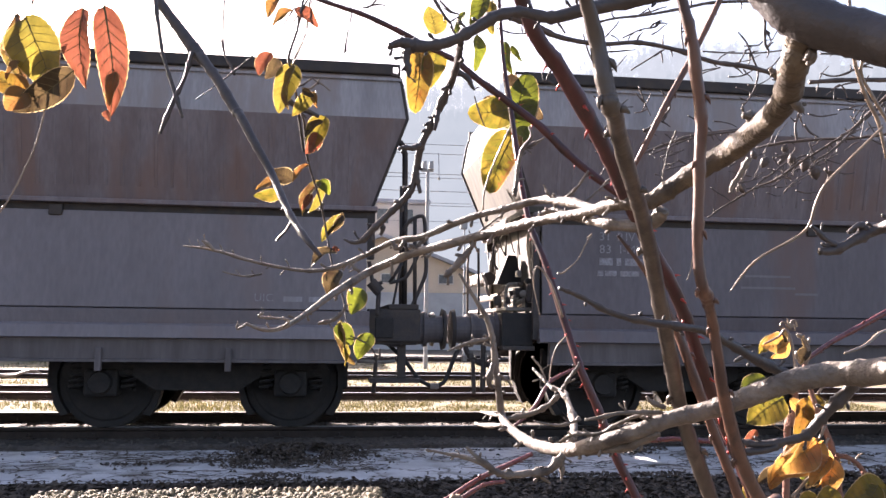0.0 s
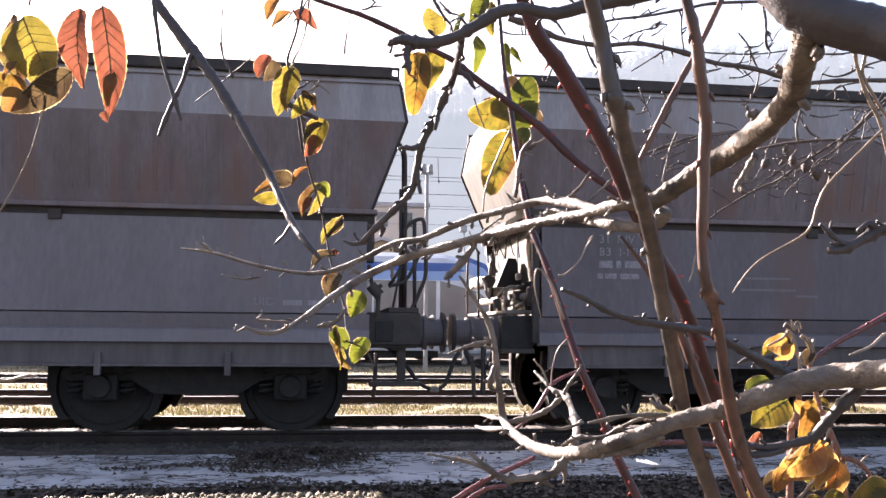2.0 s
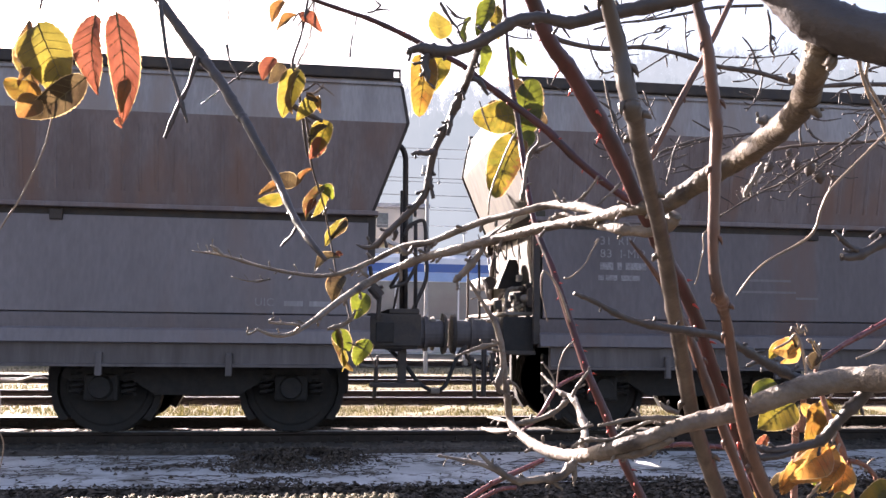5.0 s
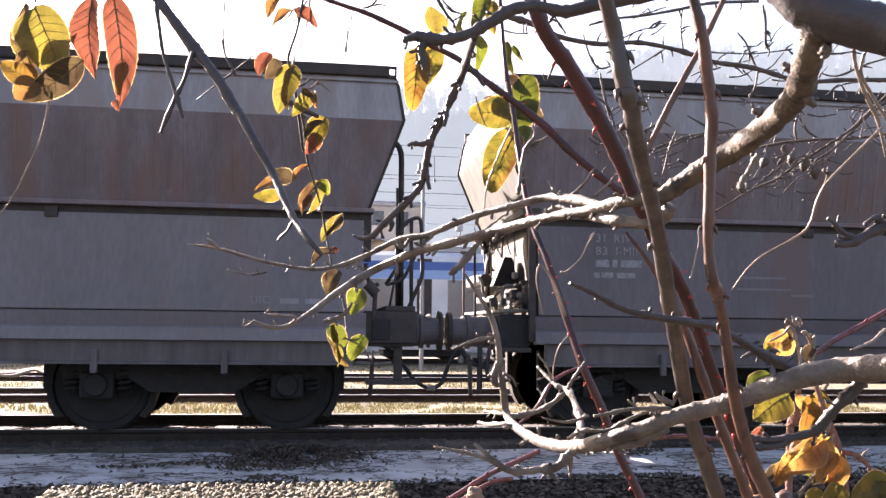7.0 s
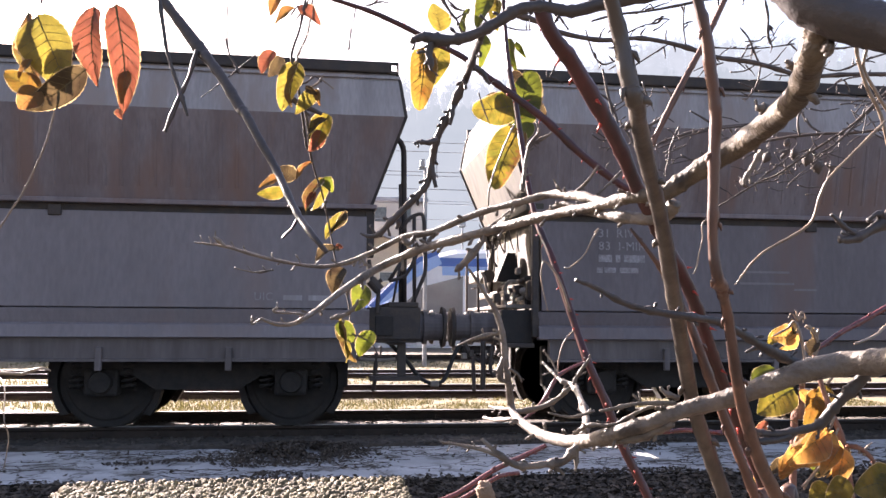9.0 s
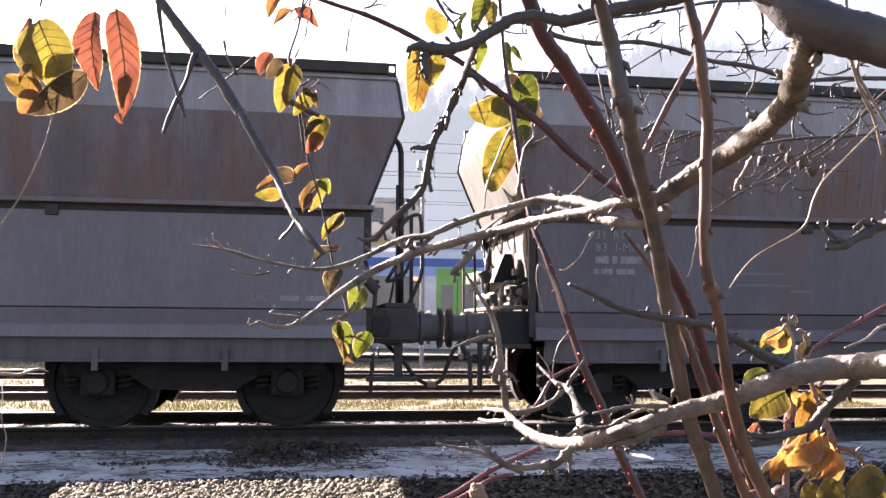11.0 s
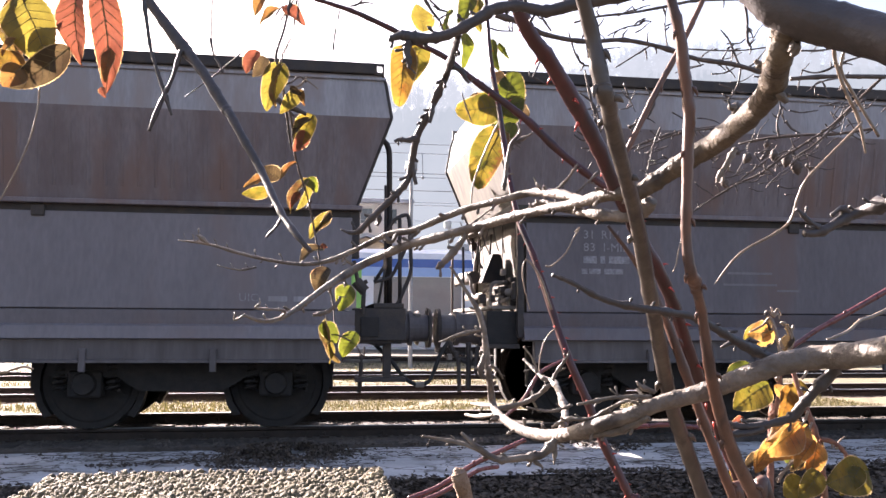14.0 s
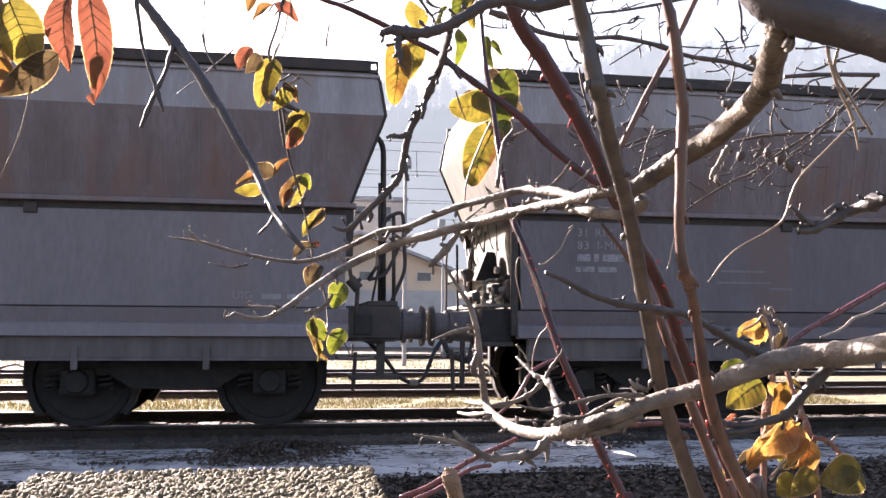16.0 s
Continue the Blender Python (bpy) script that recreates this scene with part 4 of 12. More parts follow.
# For mottled leaves, and for leaves laid in as painted shade.
LEAF_MIX = leaf_paint("mottled_and_shade_leaf", (0.147, 0.133, 0.042), (0.133, 0.062, 0.037), (1.0, 0.85, 0.6))
# For withered leaves, and for leaves added as stand-ins for shade.
LEAF_GREY = leaf_paint("withered_and_shade_leaf", (0.066, 0.052, 0.032), (0.040, 0.031, 0.023), (1.0, 0.85, 0.6))
LEAF_TURN = leaf_paint("half_turned_leaf", (0.205, 0.15, 0.036), (0.088, 0.096, 0.022), (1.0, 0.92, 0.5))
LEAF_DRY = leaf_paint("ochre_dry_leaf", (0.46, 0.31, 0.11), (0.34, 0.19, 0.07), (1.0, 0.8, 0.5))
# Pale margin colour that paints the bright backlit rim of the leaves.
LEAF_RIM_LIGHT = leaf_paint("leaf_margin_rim_light", (0.5, 0.4, 0.24), (0.4, 0.28, 0.15), (1.0, 0.95, 0.8))
VEIN = material("leaf_vein", (0.12, 0.095, 0.03), 0.6, 0, bump=0)
CANE_PINK = material("glossy_crimson_cane", (0.136, 0.04, 0.0416), 0.3, 0, (0.08, 0.024, 0.0264), 30.0, fine=180, bump=0.2, depth=0.0008, spec=0.6)
FUR_CANE = material("furry_red_shoot", (0.26, 0.13, 0.085), 0.85, 0, (0.17, 0.075, 0.055), 60.0, fine=300, bump=0.9, depth=0.002)
tree_rnd = random.Random(21)
STEMS = {}


def limb(name, owner, mat, pts, knots=0.08):
    """A woody stem through control points, with swellings and an uneven skin."""
    span = sum(math.dist(a[:3], b[:3]) for a, b in zip(pts, pts[1:]))
    if 2 < len(pts) and span < 0.16 and max(p[3] for p in pts) < 0.003:
        k = 0.07 * span
        pts = [pts[0]] + [(x + k * noise.noise((x * 90, z * 90, 3.1)), y, z + k * noise.noise((x * 90, z * 90, 8.7)), r) for x, y, z, r in pts[1:]]
    line = bent(pts, (8 if pts[0][3] > 0.008 else 6) if len(pts) > 3 else 4)
    bm = B()
    radii = []
    for i, p in enumerate(line):
        k = 1 + knots * 1.6 * noise.noise((i * 0.45, pts[0][0] * 40, pts[0][2] * 40)) + (knots * 2.2 if i % 7 == 3 else 0)
        radii.append(max(p[3] * k, 0.0003))
    wob = knots * 0.35
    sweep(bm, [(p[0] + p[3] * wob * noise.noise((i * 0.6, 7, 1)), p[1], p[2] + p[3] * wob * noise.noise((i * 0.6, 2, 9)))  for i, p in enumerate(line)], radii, 14 if pts[0][3] > 0.004 else 7, True, 0.05 if pts[0][3] < 0.008 else 0.02, tree_rnd)
    STEMS.setdefault(owner.name, line)
    return part(name, bm, mat, owner, smooth=True)


def thorns(owner, mat, every):
    """Hooked thorns along the first stem of a cane."""
    line = STEMS[owner.name]
    for i in range(2, len(line) - 3, every):
        p, q = Vector(line[i][:3]), Vector(line[i + 1][:3])
        t = (q - p).normalized()
        a = tree_rnd.uniform(0, 6.28)
        side = t.orthogonal().normalized()
        side = side * math.cos(a) + t.cross(side) * math.sin(a)
        r = line[i][3]
        bm = B()
        sweep(bm, [p + side * r * 0.7, p + side * r * 1.4 + t * r * 0.2, p + side * r * 1.9 + t * r * 0.6], [r * 0.34, r * 0.16, 0.0002], 6)
        part("thorn", bm, THORN, owner, smooth=True)


def buds(owner, mat, every):
    """Small pointed buds along the first stem of a cane."""
    line = STEMS[owner.name]
    for i in range(3, len(line) - 3, every):
        p, q = Vector(line[i][:3]), Vector(line[i + 1][:3])
        t, r = (q - p).normalized(), line[i][3]
        side = Vector((1 if i % 2 else -1, -0.3, 0))
        side = (side - t * side.dot(t)).normalized()
        bm = sweep(B(), [p + side * r * 0.6, p + side * r * 1.2 + t * r * 0.3, p + side * r * 1.45 + t * r * 1.0, p + side * r * 1.5 + t * r * 1.5], [r * 0.5, r * 0.42, r * 0.22, 0.0002], 7)
        part("bud", bm, mat, owner, smooth=True)


def leaf(owner, mat, base, tip, width, curl=0.3, turn=0.0, fold=0.3, edge=None, blunt=0.65):
    """A serrated leaf from its base to its tip, folded on its midrib, with raised veins; turn: degrees about its own line."""
    base, tip = Vector(base), Vector(tip)
    along = tip - base
    size = along.length
    fwd = along.normalized()
    face = Vector((0, -1, 0))
    side = fwd.cross(face).normalized()
    rot = Matrix.Rotation(radians(turn), 3, fwd)
    side = rot @ side
    face = side.cross(fwd).normalized()
    n, half, bm = 26, 5, B()
    rows = []
    ph = tree_rnd.uniform(0, 6.28)
    lop = tree_rnd.uniform(0.85, 1.15)
    for i in range(n + 1):
        u = i / n
        w = (math.sin(math.pi * min(1, u ** 0.8)) ** blunt) * (1 - 0.25 * u) * 1.12 if 0 < i < n else 0.02
        row = []
        for j in range(-half, half + 1):
            v = math.copysign((0, 0.26, 0.5, 0.73, 0.94, 1.0)[abs(j)], j)
            teeth = 1 + (0.035 * (1 if i % 2 else -1) if abs(j) == half else 0)
            s = v * w * width * 0.5 * teeth * (lop if v > 0 else 2 - lop)
            h = abs(v) * w * width * 0.5 * fold - curl * size * (u - 0.45) ** 2 * 0.9
            h += 0.035 * size * math.sin(3.1 * u * 3 + ph + v * 2.2) * abs(v) + 0.009 * size * math.sin(u * 40 - abs(v) * 6) * (1 - v * v * 0.6)
            bend = 0.05 * size * math.sin(u * 3.0 + ph)
            row.append(bm.verts.new(base + fwd * (u * size) + side * (s + bend) + face * h))
        rows.append(row)
    for row_no, (a, b) in enumerate(zip(rows, rows[1:])):
        for j in range(2 * half):
            f = bm.faces.new((a[j], a[j + 1], b[j + 1], b[j]))
            f.material_index = 1 if j in (0, 2 * half - 1) else 2 if edge and j < 2 + (row_no % 3 == 0) else 0
    veins = [[r[half].co.copy() for r in rows]]
    for i in range(3, n - 5, 3):
        for sgn in (-1, 1):
            veins.append([rows[min(n, i + k)][half + sgn * k].co.copy() for k in range(0, half)])
    ob = part("leaf", bm, (mat, LEAF_RIM_LIGHT, edge or mat), owner, smooth=True)
    vb = B()
    for k, v in enumerate(veins):
        r = 0.011 * size if k == 0 else 0.005 * size
        sweep(vb, v, [r * (1 - 0.7 * i / len(v)) for i in range(len(v))], 4)
    part("vein", vb, VEIN, ob)
    return ob


def cone(owner, at, size, lean):
    """A small woody cone of overlapping scales."""
    bm = B()
    n = 9
    axis = Vector((lean, 0.2, -1)).normalized()
    pts = [Vector(at) + axis * size * (i / n - 0.5) for i in range(n + 1)]
    sweep(bm, pts, [max(0.0004, 0.36 * size * math.sin(math.pi * (0.06 + 0.9 * i / n)) * (1.12 if i % 2 else 0.82)) for i in range(n + 1)], 9, True, 0.12, tree_rnd)
    part("cone", bm, TWIG, owner, smooth=True)


TREE = thing("bare_tree", (1.0, 0.6, -0.16), "bare tree limbs with pale grey-brown bark and knobbly twigs", "tree")
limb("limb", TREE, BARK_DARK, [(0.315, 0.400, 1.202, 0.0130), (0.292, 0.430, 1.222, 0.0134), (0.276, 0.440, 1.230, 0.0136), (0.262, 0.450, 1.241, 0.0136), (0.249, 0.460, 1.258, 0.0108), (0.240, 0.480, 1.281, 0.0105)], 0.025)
limb("limb", TREE, BARK_LIMB_SHADED, [(0.268, 0.450, 1.232, 0.0108), (0.271, 0.460, 1.225, 0.0095), (0.272, 0.470, 1.217, 0.0085), (0.297, 0.520, 1.217, 0.0087), (0.312, 0.560, 1.215, 0.0087), (0.336, 0.640, 1.218, 0.0099), (0.342, 0.700, 1.213, 0.0099), (0.325, 0.720, 1.201, 0.0092), (0.310, 0.740, 1.189, 0.0085), (0.293, 0.750, 1.177, 0.0077), (0.278, 0.760, 1.176, 0.0064), (0.266, 0.780, 1.176, 0.0056)], 0.05)
limb("branch", TREE, BARK, [(0.271, 0.770, 1.177, 0.0060), (0.251, 0.825, 1.174, 0.0051), (0.234, 0.880, 1.175, 0.0052), (0.213, 0.930, 1.173, 0.0054), (0.186, 0.980, 1.168, 0.0054), (0.145, 1.015, 1.158, 0.0053), (0.109, 1.050, 1.150, 0.0051), (0.062, 1.100, 1.131, 0.0050), (0.015, 1.040, 1.100, 0.0041), (-0.017, 0.980, 1.074, 0.0030), (-0.040, 0.920, 1.058, 0.0023), (-0.058, 0.900, 1.056, 0.0020), (-0.075, 0.900, 1.062, 0.0015)], 0.08)
limb("branch", TREE, BARK, [(0.304, 0.750, 1.169, 0.0059), (0.300, 0.760, 1.160, 0.0068), (0.287, 0.770, 1.156, 0.0060), (0.267, 0.790, 1.160, 0.0056), (0.257, 0.820, 1.166, 0.0039), (0.250, 0.880, 1.177, 0.0026)], 0.08)
limb("branch", TREE, BARK, [(0.265, 0.800, 1.171, 0.0029), (0.266, 0.847, 1.183, 0.0045), (0.254, 0.893, 1.195, 0.0053), (0.238, 0.940, 1.203, 0.0044), (0.203, 0.970, 1.196, 0.0043), (0.176, 1.000, 1.191, 0.0041), (0.147, 1.025, 1.181, 0.0039), (0.116, 1.050, 1.169, 0.0039), (0.087, 1.075, 1.166, 0.0037), (0.051, 1.100, 1.149, 0.0034), (0.016, 1.103, 1.134, 0.0031), (-0.016, 1.105, 1.129, 0.0025), (-0.054, 1.108, 1.133, 0.0022), (-0.096, 1.110, 1.142, 0.0022), (-0.135, 1.115, 1.153, 0.0019), (-0.173, 1.120, 1.158, 0.0009)], 0.08)
limb("branch", TREE, BARK, [(0.259, 0.900, 1.183, 0.0027), (0.248, 0.917, 1.189, 0.0032), (0.236, 0.933, 1.185, 0.0027), (0.234, 0.950, 1.176, 0.0017)], 0.08)
limb("twig", TREE, BARK, [(-0.134, 1.110, 1.153, 0.0019), (-0.145, 1.110, 1.161, 0.0022), (-0.150, 1.110, 1.164, 0.0012)], 0.2)
limb("twig", TREE, BARK, [(-0.040, 0.920, 1.058, 0.0015), (-0.034, 0.910, 1.065, 0.0013), (-0.062, 0.900, 1.069, 0.0013), (-0.057, 0.900, 1.074, 0.0013)], 0.2)
limb("twig", TREE, BARK, [(-0.075, 0.900, 1.061, 0.0015), (-0.084, 0.900, 1.056, 0.0010), (-0.083, 0.900, 1.064, 0.0012)], 0.2)
limb("twig", TREE, BARK, [(0.082, 1.060, 1.165, 0.0024), (0.091, 1.060, 1.155, 0.0027), (0.098, 1.060, 1.165, 0.0024)], 0.2)
limb("twig", TREE, BARK, [(0.123, 1.050, 1.167, 0.0024), (0.115, 1.050, 1.159, 0.0027), (0.122, 1.050, 1.150, 0.0024), (0.118, 1.050, 1.145, 0.0009)], 0.2)
limb("twig", TREE, BARK, [(0.047, 1.100, 1.129, 0.0025), (0.038, 1.100, 1.135, 0.0016), (0.035, 1.100, 1.140, 0.0009)], 0.2)
limb("twig", TREE, BARK, [(0.176, 1.000, 1.164, 0.0029), (0.168, 1.000, 1.150, 0.0038), (0.156, 1.000, 1.135, 0.0040), (0.143, 1.000, 1.122, 0.0035), (0.139, 1.000, 1.119, 0.0017)], 0.2)
limb("twig", TREE, BARK, [(0.248, 0.930, 1.202, 0.0016), (0.242, 0.930, 1.214, 0.0016), (0.238, 0.930, 1.219, 0.0011)], 0.2)
limb("twig", TREE, BARK, [(0.262, 0.920, 1.204, 0.0019), (0.271, 0.910, 1.215, 0.0016), (0.281, 0.900, 1.229, 0.0013)], 0.2)
limb("twig", TREE, BARK, [(0.271, 0.900, 1.191, 0.0016), (0.287, 0.900, 1.205, 0.0016), (0.306, 0.900, 1.224, 0.0013), (0.309, 0.900, 1.231, 0.0008)], 0.2)
limb("twig", TREE, BARK, [(0.170, 1.000, 1.163, 0.0012), (0.190, 1.000, 1.181, 0.0012), (0.213, 1.000, 1.198, 0.0009)], 0.2)
limb("twig", TREE, BARK, [(-0.004, 1.000, 1.063, 0.0020), (0.014, 1.000, 1.069, 0.0025), (0.024, 1.000, 1.077, 0.0020), (0.027, 1.000, 1.085, 0.0011)], 0.2)
limb("twig", TREE, BARK, [(0.266, 1.200, 1.247, 0.0035), (0.269, 1.200, 1.267, 0.0032), (0.272, 1.200, 1.292, 0.0028), (0.278, 1.200, 1.315, 0.0028), (0.291, 1.200, 1.334, 0.0021), (0.287, 1.200, 1.348, 0.0018)], 0.2)
limb("twig", TREE, BARK, [(0.278, 1.200, 1.315, 0.0021), (0.299, 1.200, 1.326, 0.0025), (0.310, 1.200, 1.334, 0.0018)], 0.2)
limb("twig", TREE, BARK, [(-0.074, 1.100, 1.124, 0.0015), (-0.095, 1.100, 1.121, 0.0012), (-0.122, 1.100, 1.126, 0.0009)], 0.2)
limb("twig", TREE, BARK, [(0.341, 0.660, 1.200, 0.0028), (0.334, 0.660, 1.188, 0.0022), (0.327, 0.660, 1.176, 0.0018), (0.325, 0.660, 1.171, 0.0012)], 0.2)
limb("twig", TREE, BARK, [(0.325, 0.620, 1.224, 0.0042), (0.320, 0.620, 1.225, 0.0034), (0.316, 0.620, 1.225, 0.0023)], 0.2)
limb("twig", TREE, BARK, [(0.279, 0.500, 1.219, 0.0025), (0.275, 0.500, 1.222, 0.0022), (0.273, 0.500, 1.224, 0.0012)], 0.2)
limb("twig", TREE, BARK, [(0.297, 0.520, 1.211, 0.0029), (0.304, 0.520, 1.205, 0.0023), (0.306, 0.520, 1.202, 0.0013)], 0.2)
limb("twig", TREE, BARK, [(0.268, 0.450, 1.217, 0.0037), (0.272, 0.450, 1.215, 0.0028), (0.269, 0.450, 1.211, 0.0014)], 0.2)
limb("limb", TREE, BARK, [(0.461, 0.580, 1.043, 0.0112), (0.438, 0.650, 1.029, 0.0110), (0.423, 0.680, 1.026, 0.0103), (0.398, 0.690, 1.021, 0.0096), (0.378, 0.700, 1.013, 0.0088), (0.355, 0.715, 1.001, 0.0083), (0.332, 0.730, 0.991, 0.0080), (0.305, 0.740, 0.983, 0.0072), (0.277, 0.750, 0.971, 0.0068), (0.253, 0.770, 0.960, 0.0067), (0.237, 0.820, 0.946, 0.0066), (0.233, 0.920, 0.936, 0.0063), (0.232, 1.020, 0.936, 0.0056), (0.235, 1.120, 0.944, 0.0051), (0.229, 1.120, 0.979, 0.0045), (0.225, 1.120, 1.008, 0.0045), (0.221, 1.120, 1.044, 0.0039), (0.213, 1.120, 1.072, 0.0036), (0.199, 1.120, 1.095, 0.0026), (0.180, 1.120, 1.124, 0.0019), (0.175, 1.120, 1.130, 0.0013)], 0.045)
limb("branch", TREE, BARK, [(0.294, 0.740, 0.971, 0.0030), (0.285, 0.750, 0.965, 0.0048), (0.271, 0.760, 0.957, 0.0049), (0.258, 0.770, 0.953, 0.0036), (0.247, 0.800, 0.945, 0.0023)], 0.08)
limb("twig", TREE, BARK, [(0.216, 1.120, 1.047, 0.0026), (0.189, 1.120, 1.042, 0.0026), (0.163, 1.120, 1.030, 0.0013)], 0.2)
limb("twig", TREE, BARK, [(0.238, 1.120, 0.944, 0.0032), (0.270, 1.115, 0.951, 0.0032), (0.291, 1.110, 0.962, 0.0032), (0.302, 1.105, 0.973, 0.0029), (0.311, 1.100, 0.980, 0.0026)], 0.2)
limb("twig", TREE, BARK, [(0.236, 0.820, 0.951, 0.0038), (0.264, 0.897, 0.956, 0.0039), (0.282, 0.973, 0.970, 0.0039), (0.295, 1.050, 0.983, 0.0033), (0.287, 1.070, 0.987, 0.0031), (0.280, 1.090, 0.997, 0.0022), (0.272, 1.110, 1.009, 0.0016)], 0.2)
limb("twig", TREE, BARK, [(0.265, 0.950, 0.991, 0.0022), (0.273, 0.950, 1.004, 0.0019), (0.283, 0.950, 1.017, 0.0017), (0.285, 0.950, 1.025, 0.0011)], 0.2)
limb("twig", TREE, BARK, [(0.256, 0.980, 0.998, 0.0014), (0.251, 0.980, 1.014, 0.0011), (0.242, 0.980, 1.024, 0.0011), (0.240, 0.980, 1.028, 0.0014)], 0.2)
limb("twig", TREE, BARK, [(0.235, 1.120, 0.936, 0.0029), (0.230, 1.210, 0.925, 0.0028), (0.230, 1.300, 0.919, 0.0019)], 0.2)
limb("twig", TREE, BARK, [(0.232, 1.130, 0.947, 0.0026), (0.241, 1.245, 0.938, 0.0021), (0.250, 1.360, 0.930, 0.0016)], 0.2)
limb("twig", TREE, BARK, [(0.225, 0.800, 0.945, 0.0037), (0.212, 0.800, 0.931, 0.0041), (0.193, 0.800, 0.928, 0.0037), (0.169, 0.800, 0.927, 0.0032), (0.151, 0.800, 0.937, 0.0027), (0.134, 0.800, 0.952, 0.0014)], 0.2)
limb("twig", TREE, BARK, [(0.169, 0.800, 0.927, 0.0023), (0.140, 0.800, 0.942, 0.0020), (0.114, 0.800, 0.947, 0.0014), (0.098, 0.800, 0.947, 0.0009)], 0.2)
limb("twig", TREE, BARK, [(0.218, 1.100, 1.016, 0.0032), (0.212, 1.100, 0.993, 0.0038), (0.218, 1.100, 0.984, 0.0019)], 0.2)
limb("twig", TREE, BARK, [(0.225, 1.100, 1.002, 0.0019), (0.237, 1.100, 0.993, 0.0016), (0.242, 1.100, 0.984, 0.0009)], 0.2)
limb("twig", TREE, BARK, [(0.297, 0.740, 0.989, 0.0022), (0.263, 0.740, 0.990, 0.0019), (0.240, 0.740, 0.985, 0.0015), (0.229, 0.740, 0.982, 0.0009)], 0.2)
limb("twig", TREE, BARK, [(0.305, 0.740, 0.985, 0.0017), (0.279, 0.755, 0.982, 0.0018), (0.253, 0.770, 0.972, 0.0016), (0.232, 0.785, 0.961, 0.0018), (0.220, 0.800, 0.954, 0.0014)], 0.2)
limb("twig", TREE, BARK, [(0.300, 0.740, 0.993, 0.0026), (0.287, 0.740, 0.998, 0.0022), (0.283, 0.740, 1.003, 0.0011)], 0.2)
limb("twig", TREE, BARK, [(0.242, 0.800, 0.977, 0.0012), (0.220, 0.800, 0.972, 0.0012), (0.196, 0.800, 0.975, 0.0007)], 0.2)
limb("twig", TREE, BARK, [(0.225, 0.800, 0.944, 0.0023), (0.224, 0.800, 0.928, 0.0016), (0.223, 0.800, 0.921, 0.0009)], 0.2)
limb("twig", TREE, BARK, [(0.198, 0.800, 0.929, 0.0018), (0.209, 0.800, 0.921, 0.0016), (0.212, 0.800, 0.918, 0.0009)], 0.2)
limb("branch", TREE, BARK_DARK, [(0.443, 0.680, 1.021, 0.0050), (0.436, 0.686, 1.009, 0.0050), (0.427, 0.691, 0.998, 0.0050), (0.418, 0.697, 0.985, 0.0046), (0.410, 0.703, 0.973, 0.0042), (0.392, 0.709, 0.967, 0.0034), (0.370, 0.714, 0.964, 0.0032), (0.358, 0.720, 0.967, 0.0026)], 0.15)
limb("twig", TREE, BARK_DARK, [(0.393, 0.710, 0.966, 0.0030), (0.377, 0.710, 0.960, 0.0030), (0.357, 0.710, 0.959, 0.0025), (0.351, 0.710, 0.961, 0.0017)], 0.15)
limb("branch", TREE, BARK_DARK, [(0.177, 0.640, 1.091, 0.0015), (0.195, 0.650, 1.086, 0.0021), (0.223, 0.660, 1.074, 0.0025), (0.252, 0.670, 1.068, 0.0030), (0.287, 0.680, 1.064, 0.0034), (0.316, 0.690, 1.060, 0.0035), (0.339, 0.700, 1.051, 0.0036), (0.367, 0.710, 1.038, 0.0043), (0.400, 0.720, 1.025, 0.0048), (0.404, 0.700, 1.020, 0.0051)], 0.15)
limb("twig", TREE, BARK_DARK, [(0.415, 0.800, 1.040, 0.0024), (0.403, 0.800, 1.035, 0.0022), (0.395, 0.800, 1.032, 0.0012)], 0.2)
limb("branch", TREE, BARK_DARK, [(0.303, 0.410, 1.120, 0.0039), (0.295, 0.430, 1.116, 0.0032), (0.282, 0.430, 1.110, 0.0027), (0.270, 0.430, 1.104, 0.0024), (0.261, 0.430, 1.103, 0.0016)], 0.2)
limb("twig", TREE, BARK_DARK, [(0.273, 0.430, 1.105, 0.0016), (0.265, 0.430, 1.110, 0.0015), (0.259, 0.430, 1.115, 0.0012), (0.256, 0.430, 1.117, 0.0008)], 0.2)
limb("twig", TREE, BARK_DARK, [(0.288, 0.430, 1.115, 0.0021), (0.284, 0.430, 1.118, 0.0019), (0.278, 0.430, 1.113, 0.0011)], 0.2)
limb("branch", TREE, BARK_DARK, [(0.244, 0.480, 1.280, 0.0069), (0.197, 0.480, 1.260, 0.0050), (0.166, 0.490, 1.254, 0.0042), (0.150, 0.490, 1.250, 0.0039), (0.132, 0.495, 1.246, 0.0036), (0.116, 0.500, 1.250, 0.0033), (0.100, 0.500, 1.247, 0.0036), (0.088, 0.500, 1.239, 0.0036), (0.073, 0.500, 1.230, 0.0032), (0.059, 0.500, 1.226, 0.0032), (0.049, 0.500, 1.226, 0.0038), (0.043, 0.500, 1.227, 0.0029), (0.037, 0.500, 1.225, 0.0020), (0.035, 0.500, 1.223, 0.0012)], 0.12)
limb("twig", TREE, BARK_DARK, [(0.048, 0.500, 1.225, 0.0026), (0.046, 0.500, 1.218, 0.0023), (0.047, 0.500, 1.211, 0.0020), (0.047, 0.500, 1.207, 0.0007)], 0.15)
